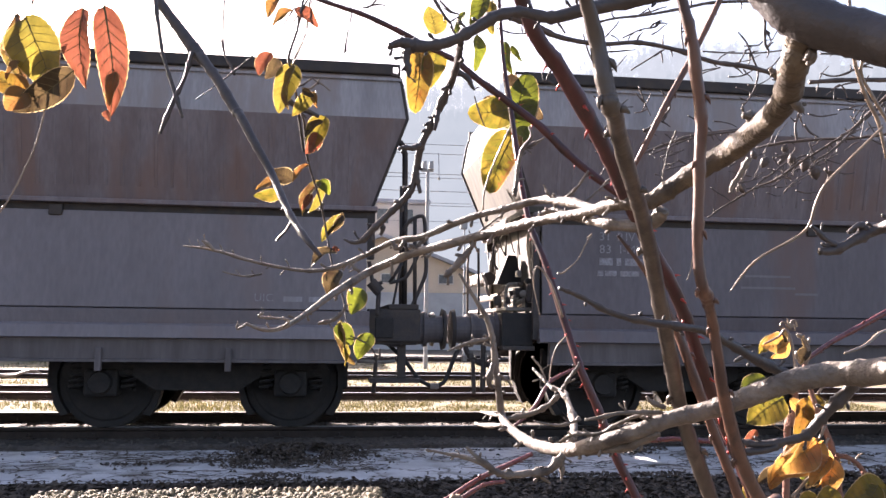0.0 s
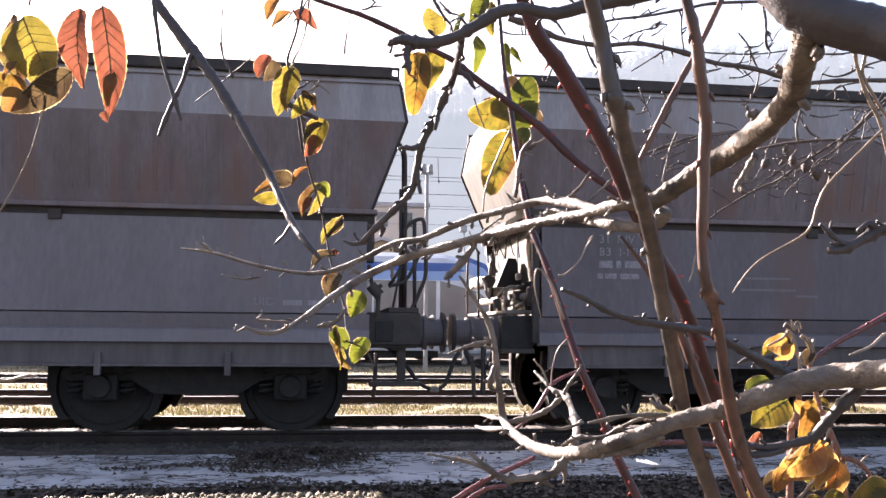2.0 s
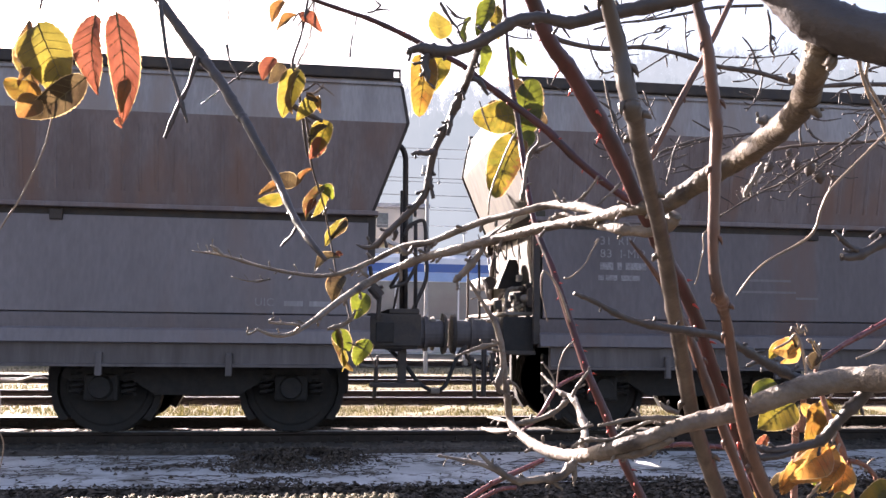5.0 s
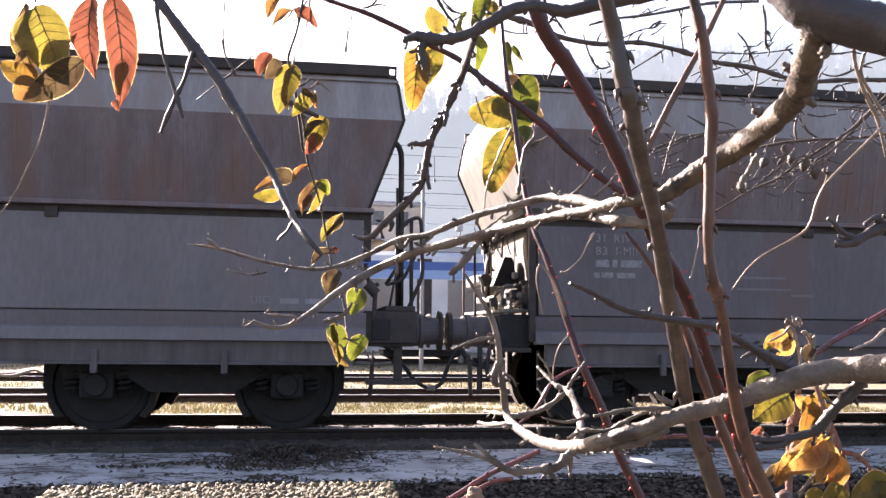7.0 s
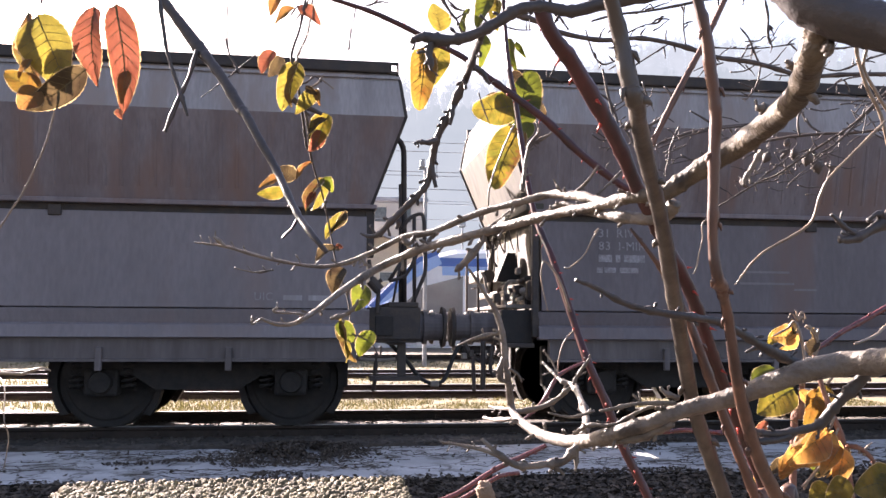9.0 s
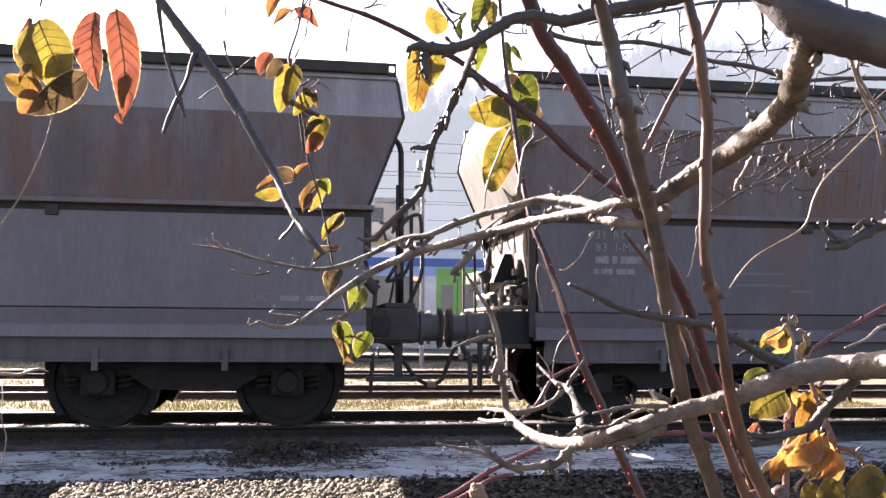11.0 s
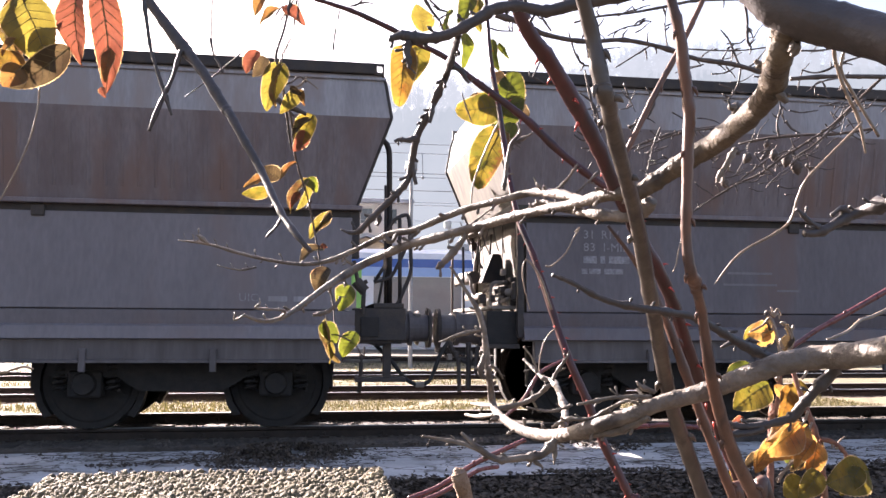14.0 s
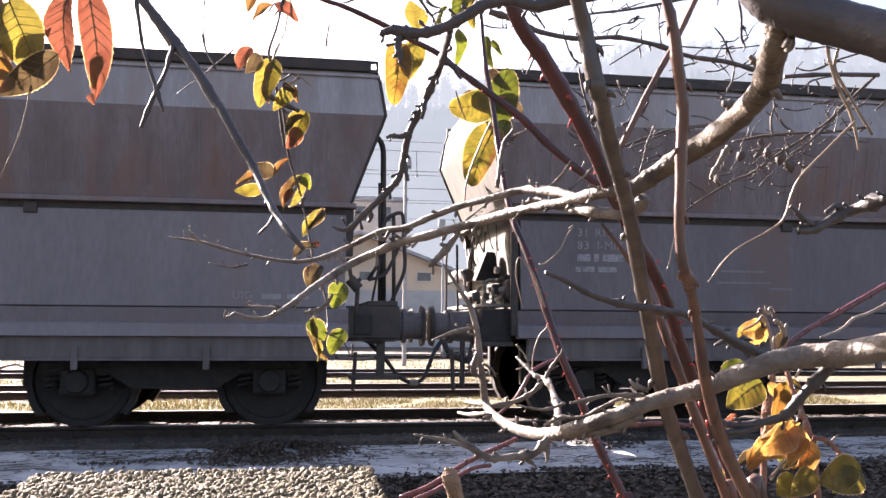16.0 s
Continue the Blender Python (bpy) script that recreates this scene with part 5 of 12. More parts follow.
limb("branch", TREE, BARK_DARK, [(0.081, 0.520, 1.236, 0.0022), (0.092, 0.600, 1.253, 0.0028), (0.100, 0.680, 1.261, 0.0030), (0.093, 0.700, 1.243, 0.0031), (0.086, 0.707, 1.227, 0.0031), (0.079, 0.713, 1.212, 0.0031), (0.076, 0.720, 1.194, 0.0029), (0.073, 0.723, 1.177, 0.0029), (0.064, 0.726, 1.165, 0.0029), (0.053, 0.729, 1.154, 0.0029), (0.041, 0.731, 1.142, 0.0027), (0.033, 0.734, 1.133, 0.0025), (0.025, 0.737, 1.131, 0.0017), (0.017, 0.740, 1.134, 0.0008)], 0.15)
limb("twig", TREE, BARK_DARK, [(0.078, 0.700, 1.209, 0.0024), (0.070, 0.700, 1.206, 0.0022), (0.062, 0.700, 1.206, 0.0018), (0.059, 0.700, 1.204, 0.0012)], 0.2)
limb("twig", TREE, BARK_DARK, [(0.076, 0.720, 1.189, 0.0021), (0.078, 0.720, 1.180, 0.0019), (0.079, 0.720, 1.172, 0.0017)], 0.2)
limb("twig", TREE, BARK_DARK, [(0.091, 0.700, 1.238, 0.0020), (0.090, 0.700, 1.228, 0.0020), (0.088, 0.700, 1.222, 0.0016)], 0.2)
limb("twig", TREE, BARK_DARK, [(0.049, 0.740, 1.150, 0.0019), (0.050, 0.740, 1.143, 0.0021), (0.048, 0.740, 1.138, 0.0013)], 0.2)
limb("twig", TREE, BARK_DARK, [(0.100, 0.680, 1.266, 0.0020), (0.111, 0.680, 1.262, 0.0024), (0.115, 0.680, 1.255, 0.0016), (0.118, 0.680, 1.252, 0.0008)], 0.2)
limb("spur", TREE, BARK, [(0.288, 0.753, 1.177, 0.0014), (0.283, 0.753, 1.171, 0.0012), (0.278, 0.753, 1.166, 0.0016), (0.277, 0.753, 1.166, 0.0007)], 0.15)
limb("spur", TREE, BARK, [(0.266, 0.780, 1.176, 0.0014), (0.262, 0.780, 1.172, 0.0013), (0.259, 0.780, 1.167, 0.0016), (0.257, 0.780, 1.167, 0.0007)], 0.15)
limb("spur", TREE, BARK, [(0.270, 0.772, 1.177, 0.0014), (0.265, 0.772, 1.180, 0.0012), (0.259, 0.772, 1.182, 0.0016), (0.258, 0.772, 1.183, 0.0007)], 0.15)
limb("spur", TREE, BARK, [(0.254, 0.816, 1.175, 0.0015), (0.252, 0.816, 1.170, 0.0013), (0.250, 0.816, 1.166, 0.0017), (0.249, 0.816, 1.165, 0.0007)], 0.15)
limb("spur", TREE, BARK, [(0.243, 0.851, 1.174, 0.0015), (0.241, 0.851, 1.171, 0.0014), (0.238, 0.851, 1.168, 0.0017), (0.237, 0.851, 1.167, 0.0008)], 0.15)
limb("spur", TREE, BARK, [(0.226, 0.902, 1.174, 0.0016), (0.221, 0.902, 1.169, 0.0014), (0.217, 0.902, 1.164, 0.0018), (0.216, 0.902, 1.163, 0.0008)], 0.15)
limb("spur", TREE, BARK, [(0.230, 0.891, 1.174, 0.0016), (0.228, 0.891, 1.178, 0.0014), (0.225, 0.891, 1.182, 0.0018), (0.225, 0.891, 1.184, 0.0008)], 0.15)
limb("spur", TREE, BARK, [(0.192, 0.969, 1.169, 0.0017), (0.189, 0.969, 1.163, 0.0015), (0.185, 0.969, 1.156, 0.0019), (0.184, 0.969, 1.156, 0.0008)], 0.15)
limb("spur", TREE, BARK, [(0.172, 0.992, 1.164, 0.0017), (0.171, 0.992, 1.158, 0.0016), (0.170, 0.992, 1.152, 0.0020), (0.169, 0.992, 1.151, 0.0009)], 0.15)
limb("spur", TREE, BARK, [(0.162, 1.000, 1.162, 0.0017), (0.159, 1.000, 1.156, 0.0016), (0.156, 1.000, 1.151, 0.0020), (0.154, 1.000, 1.150, 0.0009)], 0.15)
limb("spur", TREE, BARK, [(0.132, 1.028, 1.155, 0.0018), (0.127, 1.028, 1.149, 0.0016), (0.123, 1.028, 1.144, 0.0020), (0.122, 1.028, 1.143, 0.0009)], 0.15)
limb("spur", TREE, BARK, [(0.118, 1.042, 1.152, 0.0018), (0.111, 1.042, 1.155, 0.0016), (0.104, 1.042, 1.158, 0.0021), (0.103, 1.042, 1.159, 0.0009)], 0.15)
limb("spur", TREE, BARK, [(0.107, 1.053, 1.149, 0.0018), (0.103, 1.053, 1.152, 0.0016), (0.099, 1.053, 1.156, 0.0021), (0.099, 1.053, 1.157, 0.0009)], 0.15)
limb("spur", TREE, BARK, [(0.084, 1.077, 1.140, 0.0018), (0.085, 1.077, 1.132, 0.0017), (0.085, 1.077, 1.125, 0.0021), (0.084, 1.077, 1.123, 0.0009)], 0.15)
limb("spur", TREE, BARK, [(0.034, 1.065, 1.112, 0.0018), (0.035, 1.065, 1.107, 0.0016), (0.036, 1.065, 1.101, 0.0021), (0.035, 1.065, 1.099, 0.0009)], 0.15)
limb("spur", TREE, BARK, [(0.019, 1.046, 1.103, 0.0018), (0.018, 1.046, 1.097, 0.0016), (0.016, 1.046, 1.092, 0.0020), (0.015, 1.046, 1.091, 0.0009)], 0.15)
limb("spur", TREE, BARK, [(-0.016, 0.982, 1.074, 0.0014), (-0.015, 0.982, 1.071, 0.0012), (-0.014, 0.982, 1.067, 0.0016), (-0.015, 0.982, 1.066, 0.0007)], 0.15)
limb("spur", TREE, BARK, [(-0.010, 0.994, 1.079, 0.0015), (-0.011, 0.994, 1.076, 0.0013), (-0.012, 0.994, 1.073, 0.0017), (-0.012, 0.994, 1.072, 0.0007)], 0.15)
limb("spur", TREE, BARK, [(-0.033, 0.940, 1.063, 0.0011), (-0.036, 0.940, 1.066, 0.0010), (-0.040, 0.940, 1.069, 0.0013), (-0.040, 0.940, 1.070, 0.0006)], 0.15)
limb("spur", TREE, BARK, [(-0.027, 0.955, 1.067, 0.0012), (-0.031, 0.955, 1.069, 0.0011), (-0.035, 0.955, 1.071, 0.0014), (-0.036, 0.955, 1.072, 0.0006)], 0.15)
limb("spur", TREE, BARK, [(-0.050, 0.909, 1.057, 0.0010), (-0.053, 0.909, 1.059, 0.0009), (-0.055, 0.909, 1.062, 0.0011), (-0.056, 0.909, 1.063, 0.0005)], 0.15)
limb("spur", TREE, BARK, [(0.269, 0.788, 1.160, 0.0014), (0.267, 0.788, 1.155, 0.0013), (0.264, 0.788, 1.151, 0.0016), (0.263, 0.788, 1.150, 0.0007)], 0.15)
limb("spur", TREE, BARK, [(0.263, 0.802, 1.163, 0.0014), (0.262, 0.802, 1.168, 0.0013), (0.261, 0.802, 1.174, 0.0016), (0.261, 0.802, 1.175, 0.0007)], 0.15)
limb("spur", TREE, BARK, [(0.251, 0.873, 1.175, 0.0012), (0.249, 0.873, 1.180, 0.0011), (0.248, 0.873, 1.185, 0.0014), (0.248, 0.873, 1.186, 0.0006)], 0.15)
limb("spur", TREE, BARK, [(0.263, 0.861, 1.187, 0.0015), (0.259, 0.861, 1.182, 0.0014), (0.255, 0.861, 1.176, 0.0018), (0.254, 0.861, 1.176, 0.0008)], 0.15)
limb("spur", TREE, BARK, [(0.247, 0.916, 1.199, 0.0016), (0.243, 0.916, 1.204, 0.0015), (0.240, 0.916, 1.209, 0.0019), (0.240, 0.916, 1.211, 0.0008)], 0.15)
limb("spur", TREE, BARK, [(0.248, 0.911, 1.198, 0.0016), (0.247, 0.911, 1.202, 0.0015), (0.246, 0.911, 1.206, 0.0019), (0.246, 0.911, 1.207, 0.0008)], 0.15)
limb("spur", TREE, BARK, [(0.206, 0.968, 1.197, 0.0017), (0.202, 0.968, 1.192, 0.0015), (0.199, 0.968, 1.186, 0.0020), (0.198, 0.968, 1.186, 0.0008)], 0.15)
limb("spur", TREE, BARK, [(0.188, 0.987, 1.193, 0.0017), (0.187, 0.987, 1.189, 0.0016), (0.186, 0.987, 1.184, 0.0020), (0.186, 0.987, 1.183, 0.0009)], 0.15)
limb("spur", TREE, BARK, [(0.172, 1.003, 1.190, 0.0018), (0.172, 1.003, 1.185, 0.0016), (0.171, 1.003, 1.179, 0.0020), (0.170, 1.003, 1.178, 0.0009)], 0.15)
limb("spur", TREE, BARK, [(0.155, 1.018, 1.184, 0.0018), (0.150, 1.018, 1.185, 0.0016), (0.146, 1.018, 1.186, 0.0020), (0.145, 1.018, 1.187, 0.0009)], 0.15)
limb("spur", TREE, BARK, [(0.128, 1.041, 1.174, 0.0018), (0.125, 1.041, 1.170, 0.0016), (0.123, 1.041, 1.166, 0.0020), (0.122, 1.041, 1.165, 0.0009)], 0.15)
limb("spur", TREE, BARK, [(0.088, 1.075, 1.166, 0.0017), (0.086, 1.075, 1.162, 0.0015), (0.083, 1.075, 1.158, 0.0019), (0.082, 1.075, 1.158, 0.0008)], 0.15)
limb("spur", TREE, BARK, [(0.053, 1.098, 1.151, 0.0016), (0.049, 1.098, 1.154, 0.0014), (0.045, 1.098, 1.158, 0.0018), (0.044, 1.098, 1.159, 0.0008)], 0.15)
limb("spur", TREE, BARK, [(0.032, 1.101, 1.141, 0.0015), (0.028, 1.101, 1.135, 0.0013), (0.025, 1.101, 1.130, 0.0017), (0.024, 1.101, 1.129, 0.0007)], 0.15)
limb("spur", TREE, BARK, [(0.037, 1.101, 1.143, 0.0015), (0.035, 1.101, 1.139, 0.0013), (0.033, 1.101, 1.134, 0.0017), (0.031, 1.101, 1.133, 0.0007)], 0.15)
limb("spur", TREE, BARK, [(0.005, 1.103, 1.133, 0.0013), (0.002, 1.103, 1.135, 0.0012), (-0.002, 1.103, 1.138, 0.0015), (-0.003, 1.103, 1.139, 0.0007)], 0.15)
limb("spur", TREE, BARK, [(-0.044, 1.107, 1.132, 0.0010), (-0.048, 1.107, 1.129, 0.0009), (-0.051, 1.107, 1.125, 0.0012), (-0.053, 1.107, 1.125, 0.0005)], 0.15)
limb("spur", TREE, BARK, [(-0.041, 1.107, 1.132, 0.0010), (-0.043, 1.107, 1.137, 0.0009), (-0.046, 1.107, 1.142, 0.0012), (-0.046, 1.107, 1.143, 0.0005)], 0.15)
limb("spur", TREE, BARK, [(-0.075, 1.109, 1.138, 0.0010), (-0.076, 1.109, 1.141, 0.0009), (-0.077, 1.109, 1.145, 0.0011), (-0.077, 1.109, 1.147, 0.0005)], 0.15)
limb("spur", TREE, BARK, [(-0.064, 1.108, 1.135, 0.0010), (-0.067, 1.108, 1.133, 0.0009), (-0.069, 1.108, 1.131, 0.0011), (-0.071, 1.108, 1.131, 0.0005)], 0.15)
limb("spur", TREE, BARK, [(-0.108, 1.111, 1.145, 0.0009), (-0.110, 1.111, 1.149, 0.0008), (-0.112, 1.111, 1.153, 0.0011), (-0.112, 1.111, 1.155, 0.0005)], 0.15)
limb("spur", TREE, BARK, [(-0.123, 1.113, 1.150, 0.0009), (-0.125, 1.113, 1.155, 0.0008), (-0.128, 1.113, 1.160, 0.0010), (-0.128, 1.113, 1.161, 0.0004)], 0.15)
limb("spur", TREE, BARK, [(-0.152, 1.117, 1.155, 0.0007), (-0.153, 1.117, 1.160, 0.0006), (-0.155, 1.117, 1.165, 0.0008), (-0.155, 1.117, 1.166, 0.0003)], 0.15)
limb("spur", TREE, BARK, [(-0.161, 1.118, 1.157, 0.0005), (-0.164, 1.118, 1.161, 0.0005), (-0.166, 1.118, 1.166, 0.0006), (-0.166, 1.118, 1.167, 0.0003)], 0.15)
limb("spur", TREE, BARK, [(0.249, 0.914, 1.188, 0.0014), (0.248, 0.914, 1.193, 0.0013), (0.246, 0.914, 1.199, 0.0016), (0.247, 0.914, 1.200, 0.0007)], 0.15)
limb("spur", TREE, BARK, [(0.245, 0.921, 1.188, 0.0014), (0.242, 0.921, 1.190, 0.0013), (0.240, 0.921, 1.191, 0.0016), (0.239, 0.921, 1.193, 0.0007)], 0.15)
limb("spur", TREE, BARK, [(-0.141, 1.110, 1.158, 0.0009), (-0.145, 1.110, 1.157, 0.0008), (-0.149, 1.110, 1.157, 0.0011), (-0.150, 1.110, 1.157, 0.0005)], 0.15)
limb("spur", TREE, BARK, [(-0.146, 1.110, 1.161, 0.0009), (-0.147, 1.110, 1.167, 0.0008), (-0.147, 1.110, 1.172, 0.0010), (-0.147, 1.110, 1.173, 0.0005)], 0.15)
limb("spur", TREE, BARK, [(-0.036, 0.913, 1.062, 0.0006), (-0.036, 0.913, 1.065, 0.0006), (-0.036, 0.913, 1.067, 0.0007), (-0.035, 0.913, 1.068, 0.0003)], 0.15)
limb("spur", TREE, BARK, [(-0.048, 0.905, 1.067, 0.0006), (-0.050, 0.905, 1.069, 0.0005), (-0.052, 0.905, 1.072, 0.0007), (-0.053, 0.905, 1.073, 0.0003)], 0.15)
limb("spur", TREE, BARK, [(-0.058, 0.900, 1.073, 0.0006), (-0.058, 0.900, 1.075, 0.0005), (-0.059, 0.900, 1.077, 0.0006), (-0.059, 0.900, 1.079, 0.0003)], 0.15)
limb("spur", TREE, BARK, [(-0.083, 0.900, 1.060, 0.0005), (-0.081, 0.900, 1.061, 0.0005), (-0.079, 0.900, 1.062, 0.0006), (-0.078, 0.900, 1.062, 0.0003)], 0.15)
limb("spur", TREE, BARK, [(0.117, 1.050, 1.161, 0.0012), (0.117, 1.050, 1.158, 0.0011), (0.117, 1.050, 1.154, 0.0014), (0.116, 1.050, 1.153, 0.0006)], 0.15)
limb("spur", TREE, BARK, [(0.042, 1.100, 1.132, 0.0009), (0.038, 1.100, 1.131, 0.0008), (0.034, 1.100, 1.129, 0.0010), (0.032, 1.100, 1.129, 0.0004)], 0.15)
limb("spur", TREE, BARK, [(0.038, 1.100, 1.135, 0.0007), (0.039, 1.100, 1.139, 0.0006), (0.041, 1.100, 1.142, 0.0008), (0.042, 1.100, 1.143, 0.0003)], 0.15)
limb("spur", TREE, BARK, [(0.173, 1.000, 1.159, 0.0015), (0.176, 1.000, 1.154, 0.0013), (0.179, 1.000, 1.149, 0.0017), (0.179, 1.000, 1.148, 0.0007)], 0.15)
limb("spur", TREE, BARK, [(0.165, 1.000, 1.145, 0.0017), (0.159, 1.000, 1.145, 0.0016), (0.153, 1.000, 1.145, 0.0020), (0.152, 1.000, 1.145, 0.0009)], 0.15)
limb("spur", TREE, BARK, [(0.143, 1.000, 1.122, 0.0015), (0.144, 1.000, 1.116, 0.0014), (0.144, 1.000, 1.110, 0.0017), (0.144, 1.000, 1.109, 0.0008)], 0.15)
limb("spur", TREE, BARK, [(0.248, 0.930, 1.203, 0.0007), (0.244, 0.930, 1.203, 0.0007), (0.240, 0.930, 1.203, 0.0009), (0.239, 0.930, 1.204, 0.0004)], 0.15)
limb("spur", TREE, BARK, [(0.264, 0.918, 1.207, 0.0008), (0.267, 0.918, 1.207, 0.0007), (0.270, 0.918, 1.207, 0.0010), (0.271, 0.918, 1.207, 0.0004)], 0.15)
limb("spur", TREE, BARK, [(0.277, 0.904, 1.224, 0.0007), (0.282, 0.904, 1.225, 0.0006), (0.286, 0.904, 1.226, 0.0008), (0.288, 0.904, 1.225, 0.0003)], 0.15)
limb("spur", TREE, BARK, [(0.272, 0.900, 1.191, 0.0007), (0.272, 0.900, 1.194, 0.0006), (0.273, 0.900, 1.198, 0.0008), (0.274, 0.900, 1.198, 0.0004)], 0.15)
limb("spur", TREE, BARK, [(0.292, 0.900, 1.210, 0.0007), (0.296, 0.900, 1.209, 0.0006), (0.299, 0.900, 1.209, 0.0008), (0.300, 0.900, 1.208, 0.0003)], 0.15)
limb("spur", TREE, BARK, [(0.308, 0.900, 1.228, 0.0005), (0.311, 0.900, 1.229, 0.0004), (0.314, 0.900, 1.231, 0.0005), (0.315, 0.900, 1.231, 0.0002)], 0.15)
limb("spur", TREE, BARK, [(0.172, 1.000, 1.165, 0.0005), (0.170, 1.000, 1.169, 0.0005), (0.168, 1.000, 1.173, 0.0006), (0.168, 1.000, 1.175, 0.0003)], 0.15)
limb("spur", TREE, BARK, [(0.192, 1.000, 1.182, 0.0005), (0.194, 1.000, 1.181, 0.0005), (0.196, 1.000, 1.180, 0.0006), (0.197, 1.000, 1.179, 0.0003)], 0.15)
limb("spur", TREE, BARK, [(0.196, 1.000, 1.186, 0.0005), (0.200, 1.000, 1.185, 0.0004), (0.203, 1.000, 1.185, 0.0006), (0.204, 1.000, 1.184, 0.0002)], 0.15)
limb("spur", TREE, BARK, [(0.006, 1.000, 1.066, 0.0010), (0.009, 1.000, 1.063, 0.0009), (0.012, 1.000, 1.059, 0.0012), (0.012, 1.000, 1.058, 0.0005)], 0.15)
limb("spur", TREE, BARK, [(0.026, 1.000, 1.084, 0.0006), (0.029, 1.000, 1.084, 0.0005), (0.032, 1.000, 1.085, 0.0007), (0.034, 1.000, 1.084, 0.0003)], 0.15)
limb("spur", TREE, BARK, [(0.269, 1.200, 1.270, 0.0014), (0.274, 1.200, 1.271, 0.0013), (0.280, 1.200, 1.272, 0.0016), (0.281, 1.200, 1.272, 0.0007)], 0.15)
limb("spur", TREE, BARK, [(0.275, 1.200, 1.304, 0.0013), (0.279, 1.200, 1.307, 0.0011), (0.282, 1.200, 1.309, 0.0015), (0.283, 1.200, 1.309, 0.0006)], 0.15)
limb("spur", TREE, BARK, [(0.279, 1.200, 1.315, 0.0013), (0.284, 1.200, 1.316, 0.0011), (0.290, 1.200, 1.317, 0.0015), (0.292, 1.200, 1.316, 0.0006)], 0.15)
limb("spur", TREE, BARK, [(0.282, 1.200, 1.317, 0.0010), (0.286, 1.200, 1.313, 0.0009), (0.290, 1.200, 1.310, 0.0011), (0.290, 1.200, 1.308, 0.0005)], 0.15)
limb("spur", TREE, BARK, [(-0.083, 1.100, 1.123, 0.0006), (-0.085, 1.100, 1.125, 0.0006), (-0.087, 1.100, 1.128, 0.0007), (-0.087, 1.100, 1.129, 0.0003)], 0.15)
limb("spur", TREE, BARK, [(-0.101, 1.100, 1.122, 0.0005), (-0.103, 1.100, 1.125, 0.0005), (-0.106, 1.100, 1.128, 0.0006), (-0.106, 1.100, 1.129, 0.0003)], 0.15)
limb("spur", TREE, BARK, [(0.334, 0.660, 1.189, 0.0010), (0.335, 0.660, 1.185, 0.0009), (0.335, 0.660, 1.182, 0.0012), (0.335, 0.660, 1.181, 0.0005)], 0.15)
limb("spur", TREE, BARK, [(0.330, 0.660, 1.181, 0.0009), (0.330, 0.660, 1.178, 0.0008), (0.331, 0.660, 1.174, 0.0010), (0.330, 0.660, 1.173, 0.0005)], 0.15)
limb("spur", TREE, BARK, [(0.319, 0.620, 1.225, 0.0011), (0.317, 0.620, 1.228, 0.0010), (0.316, 0.620, 1.231, 0.0013), (0.316, 0.620, 1.232, 0.0006)], 0.15)
limb("spur", TREE, BARK, [(0.302, 0.520, 1.207, 0.0010), (0.305, 0.520, 1.207, 0.0009), (0.308, 0.520, 1.208, 0.0011), (0.309, 0.520, 1.207, 0.0005)], 0.15)
limb("spur", TREE, BARK, [(0.293, 0.744, 0.978, 0.0013), (0.287, 0.744, 0.981, 0.0012), (0.281, 0.744, 0.984, 0.0015), (0.280, 0.744, 0.985, 0.0007)], 0.15)
limb("spur", TREE, BARK, [(0.296, 0.743, 0.979, 0.0013), (0.290, 0.743, 0.982, 0.0012), (0.285, 0.743, 0.985, 0.0015), (0.284, 0.743, 0.985, 0.0007)], 0.15)
limb("spur", TREE, BARK, [(0.254, 0.770, 0.960, 0.0013), (0.252, 0.770, 0.954, 0.0012), (0.250, 0.770, 0.948, 0.0015), (0.249, 0.770, 0.948, 0.0007)], 0.15)
limb("spur", TREE, BARK, [(0.269, 0.757, 0.967, 0.0013), (0.266, 0.757, 0.972, 0.0012), (0.262, 0.757, 0.977, 0.0015), (0.262, 0.757, 0.978, 0.0007)], 0.15)
limb("spur", TREE, BARK, [(0.241, 0.808, 0.950, 0.0014), (0.238, 0.808, 0.954, 0.0013), (0.234, 0.808, 0.959, 0.0016), (0.234, 0.808, 0.960, 0.0007)], 0.15)
limb("spur", TREE, BARK, [(0.245, 0.798, 0.952, 0.0014), (0.242, 0.798, 0.947, 0.0012), (0.240, 0.798, 0.941, 0.0016), (0.240, 0.798, 0.941, 0.0007)], 0.15)
limb("spur", TREE, BARK, [(0.236, 0.863, 0.942, 0.0015), (0.233, 0.863, 0.946, 0.0013), (0.229, 0.863, 0.951, 0.0017), (0.229, 0.863, 0.952, 0.0007)], 0.15)
limb("spur", TREE, BARK, [(0.233, 0.973, 0.935, 0.0017), (0.226, 0.973, 0.933, 0.0015), (0.219, 0.973, 0.930, 0.0019), (0.217, 0.973, 0.930, 0.0008)], 0.15)
limb("spur", TREE, BARK, [(0.233, 0.945, 0.935, 0.0016), (0.232, 0.945, 0.942, 0.0015), (0.231, 0.945, 0.949, 0.0019), (0.231, 0.945, 0.950, 0.0008)], 0.15)
limb("spur", TREE, BARK, [(0.234, 1.060, 0.939, 0.0018), (0.226, 1.060, 0.938, 0.0016), (0.219, 1.060, 0.937, 0.0021), (0.218, 1.060, 0.938, 0.0009)], 0.15)
limb("spur", TREE, BARK, [(0.234, 1.062, 0.939, 0.0018), (0.229, 1.062, 0.940, 0.0016), (0.223, 1.062, 0.941, 0.0021), (0.222, 1.062, 0.942, 0.0009)], 0.15)
